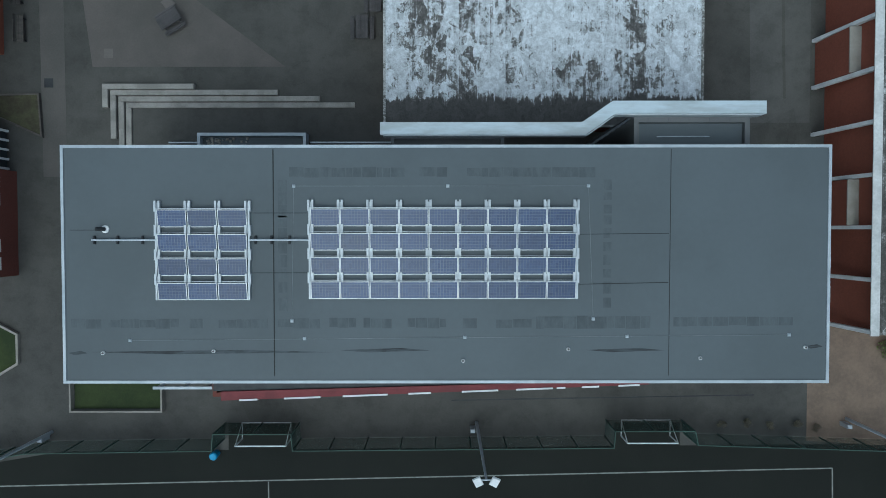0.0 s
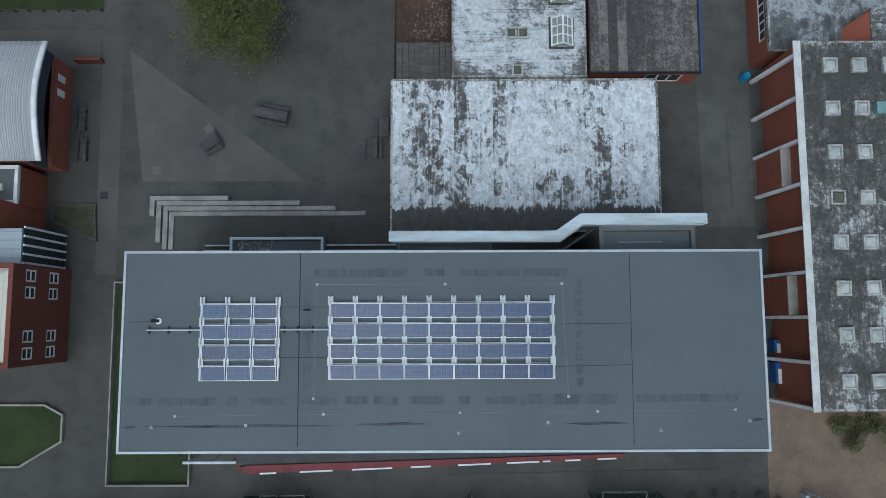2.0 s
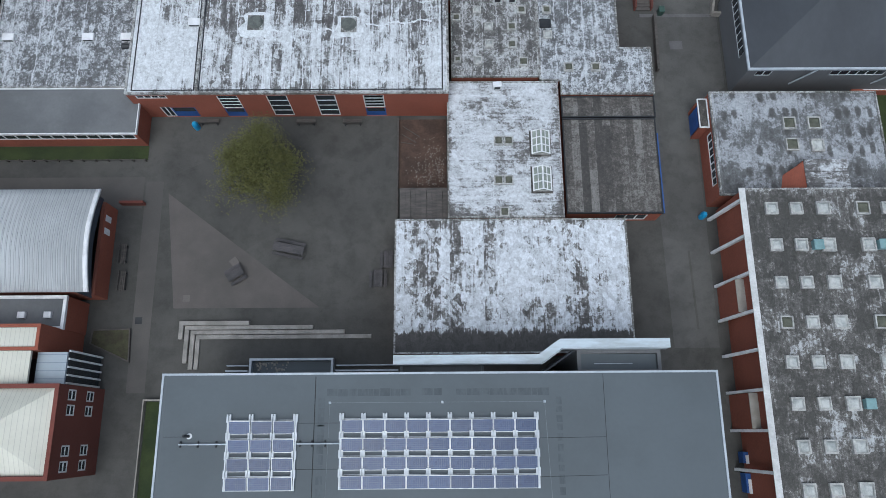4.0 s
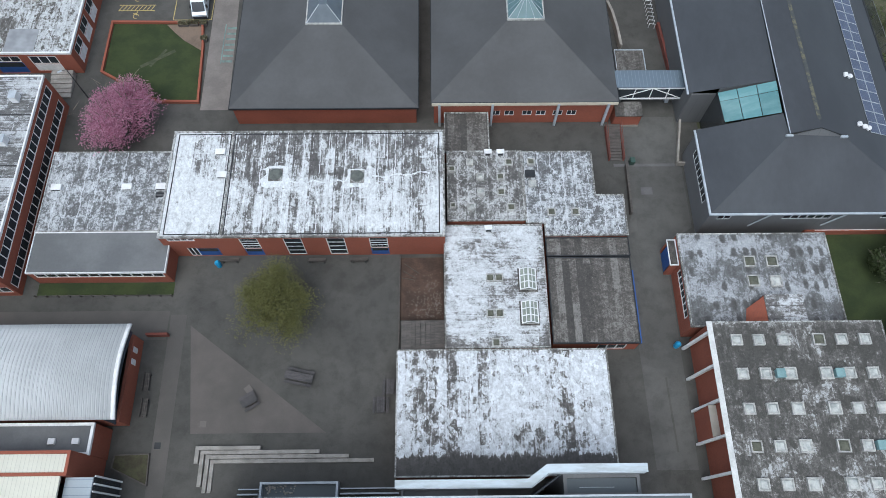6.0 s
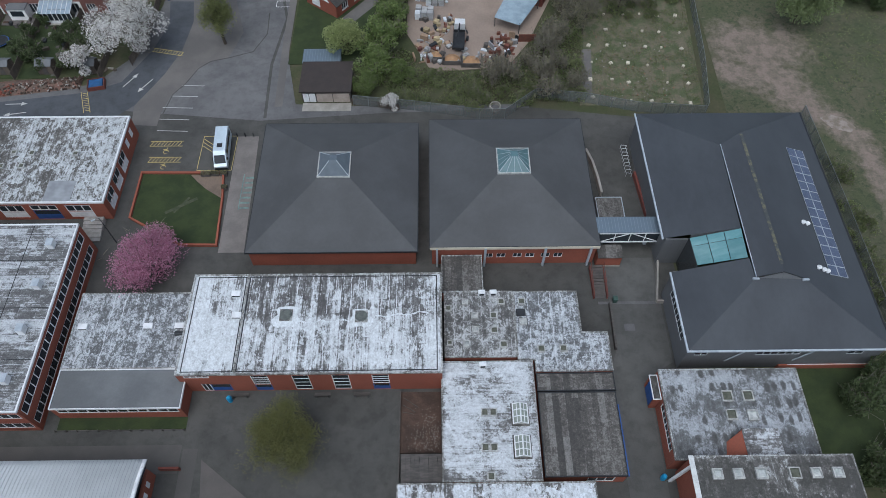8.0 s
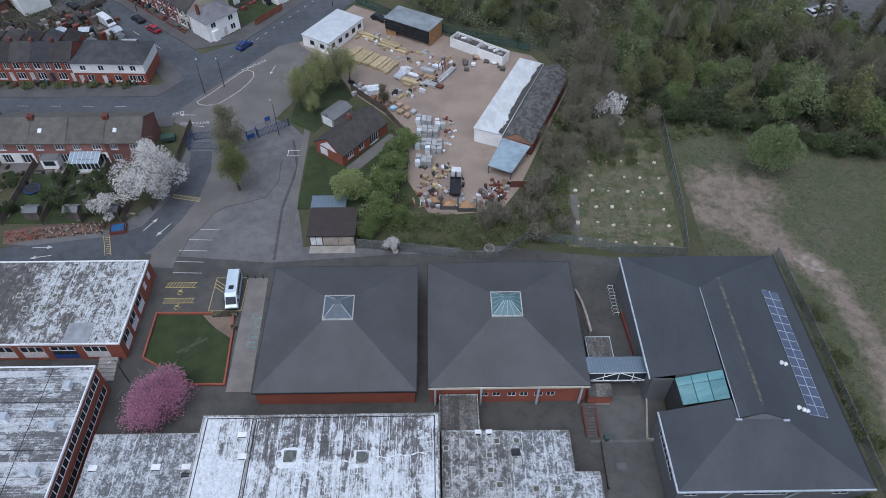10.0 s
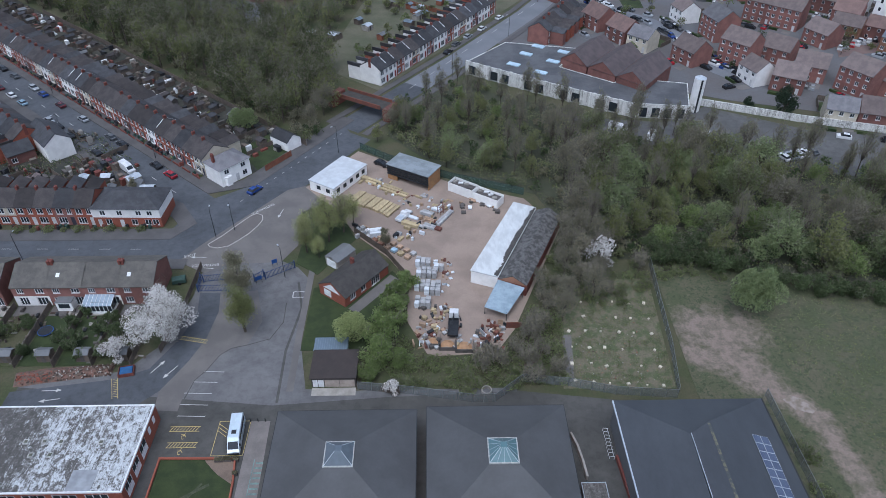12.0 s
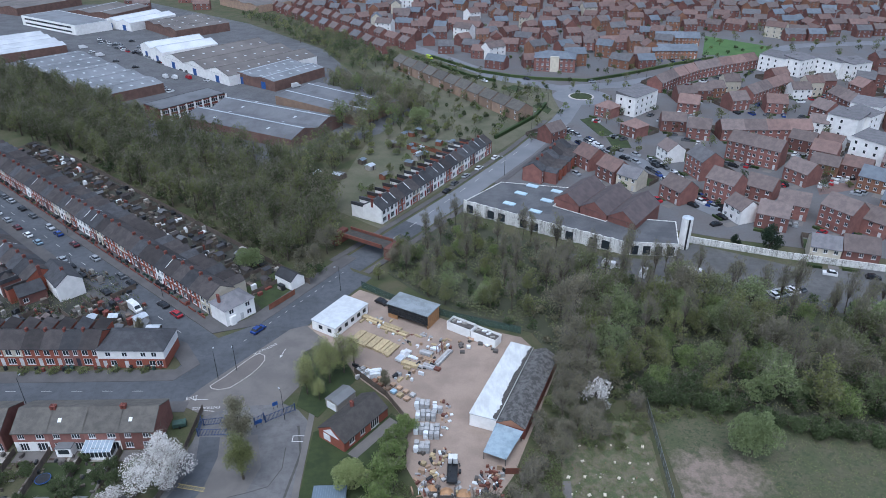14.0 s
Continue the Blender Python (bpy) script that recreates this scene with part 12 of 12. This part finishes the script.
for x in (-31.0, -29.7, -28.4):
    bo = thing("bollard", "short dark bollard on the path", "bollard", (x, 75.4, 0), "bollards")
    part("post", Geo().tube((0, 0, 0), (0, 0, 0.9), 0.08, n=8), DARK_METAL, bo)
    part("cap", Geo().tube((0, 0, 0.9), (0, 0, 0.96), 0.09, 0.05, 8), DARK_METAL, bo)
tm = Geo()
for k in range(7):
    tm.box(-28.7 + k * 0.03, -27.3, 61.2 + k * 0.95, 61.55 + k * 0.95, 0.012, 0.02)
tm.box(-28.9, -28.75, 61.0, 67.8, 0.012, 0.0205)
piece("path_marking", tm, plain("faded_teal_paint", (0.175, 0.265, 0.24), (0.125, 0.165, 0.155), 1.2, 0.9, grain=0.2), "faded teal painted grid on the path", "marking", "structure")
for x, y, w in ((-34.6, 67.6, 1.4), (-33.2, 67.7, 1.2), (-31.9, 67.7, 1.0), (-31.4, 65.0, 0.8)):
    pl = thing("planter", "timber planter with brown dry plants", "planter", (x, y, 0), "planters")
    part("box", ring(Geo(), rect(-w / 2, w / 2, -0.35, 0.35), 0.06, 0, 0.5), TIMBER, pl)
    part("soil", Geo().box(-w / 2 + 0.06, w / 2 - 0.06, -0.29, 0.29, 0.06, 0.44), SOIL, pl)
    part("plant", quads_mesh("plant", cards(np.random.default_rng(int(abs(x * 10))), np.random.default_rng(5).uniform((-w / 2, -0.3, 0.42), (w / 2, 0.3, 0.85), (260, 3)), 0.12), [LEAF_BROWN]), None, pl)
lm = Geo().beam((-39.5, 60.5), (-35.2, 63.2), 0.5, 0.06, 0.075).beam((-38.2, 60.6), (-36.4, 63.4), 0.35, 0.06, 0.076)
piece("lawn_scuffs", lm, plain("worn_turf", (0.075, 0.075, 0.05), (0.045, 0.055, 0.03), 1.0, 0.95, grain=0.3), "bare scuffed patches in the mown lawn", "worn patch", "structure")

# ---------------------------------------------------------------- fences and field
PAL = plain("galvanised_mesh", (0.2, 0.215, 0.21), (0.16, 0.17, 0.17), 1.0, 0.6, 0.3)
MESH_G, _gnt, _gbs = nodes_of("galvanised_panel")
_gbs.inputs["Base Color"].default_value = (0.2, 0.22, 0.215, 1)
_gbs.inputs["Alpha"].default_value = 0.35
mesh_fence("school_fence", "grey palisade mesh fence along the school boundary", [(-12.9, 82.2), (-2.8, 80.9), (7.7, 79.0), (11.8, 79.0), (17.2, 83.5), (25.4, 82.4), (33.6, 80.3), (44.6, 79.3)], 2.2, 2.4, PAL, MESH_G)
mesh_fence("field_fence", "pale mesh fence crossing the field", [(44.9, 80.1), (46.6, 91), (48.8, 116.5)], 2.2, 2.6, PAL, MESH_G)
mesh_fence("meadow_fence", "grey mesh fence along the east block", [(60.5, 79.5), (60.8, 60), (60.6, 36)], 2.0, 2.6, PAL, MESH_G)
bf = thing("board_fence", "low weathered board fence behind the shed", "fence", (-8, 82.3, 0))
for k in range(22):
    x = -13.2 + k * 0.36
    part("board", Geo().box(x, x + 0.33, 82.5 - k * 0.07, 82.54 - k * 0.07, 0, 1.3 + 0.06 * (k % 3)), FENCE_WOOD, bf, world_coords=True)
piece("old_lot", Geo().prism([(24.5, 81.8), (45.0, 81.5), (47.5, 112), (34, 112), (27.5, 104)], -0.07, -0.02), plain("old_lot_ground", (0.14, 0.122, 0.085), (0.075, 0.09, 0.044), 0.55, 0.95, fine=3.5, grain=0.55, bump=0.8, lo=0.4, hi=0.6), "overgrown lot with rows of old concrete pads", "rough ground", "structure")
for j in range(-1, 5):
    for i in range(6):
        u, v = i / 5, j / 4
        x = (28.2 + 16.1 * u) * (1 - v) + (26.9 + 16.1 * u) * v + rd.uniform(-0.25, 0.25)
        y = (100.8 - 1.1 * u) * (1 - v) + (83.5 - 1.5 * u) * v + rd.uniform(-0.3, 0.3)
        if rd.random() < 0.94:
            cp = thing("concrete_pad", "small pale broken concrete footing", "footing", (x, y, -0.03), "old footings", rd.uniform(0, 90))
            s = rd.uniform(0.2, 0.4)
            part("block", Geo().bevelled(-s, s, -s * 0.8, s * 0.8, -0.02, 0.25, 0.06), RENDER_CREAM, cp)
lr = Geo()
for i in range(170):
    x, y = rd.triangular(27, 44, 29), rd.triangular(82.5, 101, 84)
    z = rd.uniform(0.03, 0.13)
    lr.obox(x, y, -0.05, z - 0.02, z * 2.2, z * 1.5, rd.uniform(0, 180), rd.choice((0, 1, 1, 2)))
tagged(new("lot_rubble", lr.mesh("lot_rubble", [CONCRETE, EARTH, BRICK_ORANGE])), "scattered broken stones on the old lot", "rubble", kind="stuff")
piece("old_path", Geo().prism([(25.3, 83.4), (26.8, 83.4), (28.1, 95.4), (26.4, 95.4)], -0.06, 0.0), FOOTWAY, "strip of broken concrete path", "path", "structure")
piece("rubble_pad", Geo().prism([(17.6, 89.9), (22.0, 90.6), (21.1, 87.7), (17.9, 87.4)], -0.06, 0.04), EARTH, "patch of pinkish rubble in the scrub", "rubble", "structure")
cr = thing("concrete_ring", "pale open concrete pipe ring by the fence", "pipe ring", (10.4, 81.3, 0))
part("ring", Geo().add([(r * math.cos(k * math.pi / 8), r * math.sin(k * math.pi / 8), z) for r, z in ((0.95, 0), (0.95, 0.7), (0.8, 0.7), (0.8, 0)) for k in range(16)], [(j * 16 + k, j * 16 + (k + 1) % 16, (j + 1) * 16 + (k + 1) % 16, (j + 1) * 16 + k) for j in range(3) for k in range(16)]), CONCRETE, cr)
MEADOW, wnt, wbs = nodes_of("worn_meadow")


def near_line(nt, vec, a, b):
    """The distance from the line a to b."""
    def vm(op, p, q):
        n = nt.nodes.new("ShaderNodeVectorMath")
        n.operation = op
        for k, v in enumerate((p, q)):
            if isinstance(v, tuple):
                n.inputs[k].default_value = v
            elif v is not None:
                link(nt, v, n.inputs[k])
        return n
    d = (b[0] - a[0], b[1] - a[1], 0.0)
    l2 = d[0] ** 2 + d[1] ** 2
    pa = vm("SUBTRACT", vec, (a[0], a[1], 0.0)).outputs[0]
    t = math_node(nt, "DIVIDE", vm("DOT_PRODUCT", pa, d).outputs["Value"], l2, clamp=True)
    foot = nt.nodes.new("ShaderNodeVectorMath")
    foot.operation = "SCALE"
    foot.inputs[0].default_value = d
    link(nt, t, foot.inputs["Scale"])
    return vm("LENGTH", vm("SUBTRACT", pa, foot.outputs[0]).outputs[0], None).outputs["Value"]


_v = place_of(wnt, (1, 1, 0))
_n1, _n2, _n3 = noise_of(wnt, _v, 0.16, 7, 0.62), noise_of(wnt, _v, 2.2, 7, 0.7), noise_of(wnt, _v, 0.5, 7, 0.65)
_d = None
for _a, _b, _w in (((54, 97), (61, 95.5), 5.2), ((57, 92), (61, 83.5), 4.2), ((61, 83.5), (68, 74.5), 2.6), ((68, 74.5), (69.8, 60), 2.1), ((69.8, 60), (67, 40), 2.1), ((50, 90), (55, 88), 3.0)):
    _e = math_node(wnt, "DIVIDE", near_line(wnt, _v, _a, _b), _w)
    _d = _e if _d is None else math_node(wnt, "MINIMUM", _d, _e)
_bare = math_node(wnt, "SUBTRACT", 1.0, band(wnt, math_node(wnt, "MULTIPLY_ADD", _n3, 1.9, _d), 1.2, 2.5))
_grass = mix(wnt, band(wnt, _n1, 0.36, 0.64), (0.062, 0.071, 0.033), (0.088, 0.083, 0.05))
_grass = mix(wnt, band(wnt, _n3, 0.52, 0.68), _grass, (0.06, 0.074, 0.034))
_n4 = noise_of(wnt, _v, 1.0, 9, 0.72, 0.6)
_grass = mix(wnt, band(wnt, _n4, 0.5, 0.6), _grass, (0.042, 0.052, 0.024))
_grass = mix(wnt, band(wnt, noise_of(wnt, _v, 0.7, 9, 0.75), 0.58, 0.66), _grass, (0.12, 0.108, 0.072))
_dirt = mix(wnt, band(wnt, _n3, 0.38, 0.62), (0.2, 0.155, 0.13), (0.135, 0.115, 0.085))
link(wnt, bright(wnt, mix(wnt, _bare, _grass, _dirt), math_node(wnt, "MULTIPLY_ADD", _n2, 1.0, 0.5)), wbs.inputs["Base Color"])
wbs.inputs["Roughness"].default_value = 0.95
relief(wnt, wbs, _n2, 0.8, 0.06)
piece("meadow", Geo().prism([(48.5, 80), (62, 36), (62, 0), (140, 0), (170, 92), (100, 103), (75, 110), (62, 116), (49.5, 116)], -0.078, -0.03), MEADOW, "rough blotchy meadow with a bare track worn across", "meadow", "structure")
piece("pale_scrape", Geo().prism([(63.4, 78.6), (65.0, 79.6), (67.6, 78.4), (68.6, 76.4), (67.4, 75.4), (64.6, 76.4)], -0.02, 0.0), plain("pale_scrape_earth", (0.28, 0.24, 0.21), (0.17, 0.14, 0.11), 0.8, 0.95, fine=4), "pale stony scrape in the track", "bare patch", "structure")

# ---------------------------------------------------------------- school gates
GATE_BLUE = plain("gate_blue_paint", (0.045, 0.075, 0.17), (0.035, 0.058, 0.13), 1.0, 0.5, grain=0.1)


def gate(x, y, deg, w, label="blue steel double gate standing shut"):
    g_ = thing("steel_gate", label, "gate", (x, y, 0), "school gates", deg)
    part("rail", Geo().box(-w / 2, w / 2, -0.03, 0.03, 0.25, 0.33), GATE_BLUE, g_)
    part("rail", Geo().box(-w / 2, w / 2, -0.03, 0.03, 1.75, 1.83), GATE_BLUE, g_)
    k = int(w / 0.3)
    for i in range(k + 1):
        xx = -w / 2 + w * i / k
        part("bar", Geo().box(xx - 0.03, xx + 0.03, -0.02, 0.02, 0.1, 2.0), GATE_BLUE, g_)
    for s in (-w / 2 - 0.12, w / 2 + 0.12):
        part("gate_post", Geo().box(s - 0.1, s + 0.1, -0.1, 0.1, 0, 2.2), GATE_BLUE, g_)
    return g_


gate(-45.6, 109.4, 0, 6.2)
gate(-45.8, 112.8, 8, 5.0, "blue steel gate folded by the entrance")
gate(-32.4, 115.0, 33, 6.6)
gate(-36.6, 113.2, 40, 2.0, "narrow blue pedestrian gate")
gate(-48.9, 111.2, 96, 3.6, "blue steel gate folded by the entrance")
for x, y, w in ((-36.4, 112.0, 1.4), (-34.0, 117.6, 1.2)):
    sg_ = thing("notice_board", "blue notice board on posts by the gate", "sign", (x, y, 0), "gate signs", 30)
    part("board", Geo().box(-w / 2, w / 2, -0.04, 0.04, 0.9, 1.9), BLUE, sg_)
    for s in (-w / 2 + 0.1, w / 2 - 0.1):
        part("post", Geo().box(s - 0.04, s + 0.04, -0.03, 0.03, 0, 0.9), DARK_METAL, sg_)
sk = thing("green_skip", "dark green covered trailer by the garden", "trailer", (-53.6, 112.5, 0), turn=15)
part("body", Geo().bevelled(-1.4, 1.4, -0.8, 0.8, 0.3, 1.3, 0.1), GREEN_STEEL, sk)
for s in (-0.85, 0.85):
    part("wheel", Geo().tube((0, s - 0.1, 0.3), (0, s + 0.1, 0.3), 0.3, n=12), TYRE, sk)
board_fence((-50.2, 99), (-50.0, 117.5), 1.8)
board_fence((-51.5, 92), (-50.2, 99), 1.8)
board_fence((-4.2, 112), (-9.5, 121), 1.8)
board_fence((-9.5, 121), (-17.5, 129.5), 1.8)
hs_ = [(-68 - i * 3.6, 131.4) for i in range(9)]
for i, (x, y) in enumerate(hs_):
    tree(SCRUB, x, y, "small front garden shrub by the terrace", "front bushes", "front_bush", 0.5 if i % 2 else 0.75, i * 40, "bush")
tree(DRIVE_TREE, -74.5, 147.5, "bare shrubby tree behind the corner shop", name="garden_tree", scale=0.5)
piece("back_yards", Geo().prism([(-130, 143), (-64, 142), (-70, 148), sn(150, 58.5), sn(260, 58.5), (-175, 190)], -0.078, 0.0), bpy.data.materials["garden_earth"], "dark cluttered yards behind the terrace", "yard", "structure")
yc = Geo()
for i in range(420):
    x, y = rd.uniform(-122, -74), rd.uniform(146, 182)
    if inside(x, y, [(-116, 149), (-76, 147), (-77, 160), (-96, 178), (-122, 180)]) and all(math.hypot(x - a, y - b) > 7.5 for a, b in ((-100, 166), (-108, 172), (-112, 166))):
        l, w = (rd.uniform(4, 8), 0.08) if i % 9 == 0 else (rd.uniform(0.3, 2.2), rd.uniform(0.2, 1.4))
        yc.obox(x, y, 0.0, 1.6 if i % 9 == 0 else rd.choice((0.2, 0.4, 0.8, 1.4, 2.0)), l, w, 48 + rd.choice((0, 90)) + rd.uniform(-8, 8), 0 if i % 9 == 0 else rd.choice((0, 1, 1, 3, 3, 4, 5, 2)))
tagged(new("yard_clutter", yc.mesh("yard_clutter", [FENCE_WOOD, TIMBER, CONCRETE, DARK_METAL, SOIL, BRICK_DARK])), "broken fences, sheds and heaped clutter in the dark back yards", "clutter", kind="stuff")
undergrowth("yard_weeds", "dark overgrown weeds and ivy in the back yards", [(-116, 149), (-76, 147), (-77, 160), (-96, 178), (-122, 180)], 7000, 85, (LEAF_DARK, LEAF_MOSS, LEAF_BROWN), 1.3, 0.2, 0.3)
for i in range(18):
    x = -122 + i * 3.0
    garden_shed(x + rd.uniform(-1, 1), 148 + rd.uniform(-2.5, 5), rd.choice((0, 90, 48)), rd.uniform(2, 4), rd.uniform(1.8, 2.8), rd.choice((FENCE_WOOD, CONCRETE, TIMBER)), rd.choice((ROOF_GREYFELT, GREY_TRIM, TILE_BROWN)))

# woodland floor
piece("wood_floor", Geo().prism(EAST_WOOD, -0.06, 0.0), plain("leaf_litter", (0.06, 0.062, 0.04), (0.045, 0.05, 0.03), 0.15, 0.95, fine=2, grain=0.4, bump=0.8), "dark leafy woodland floor", "woodland floor", "structure")
forest("undergrowth", "tangled low green and brown undergrowth", EAST_WOOD, 5.5, 71, (LEAF_GREY, LEAF_DARK, LEAF_BROWN, LEAF_DARK), 130, (2.2, 4.0))
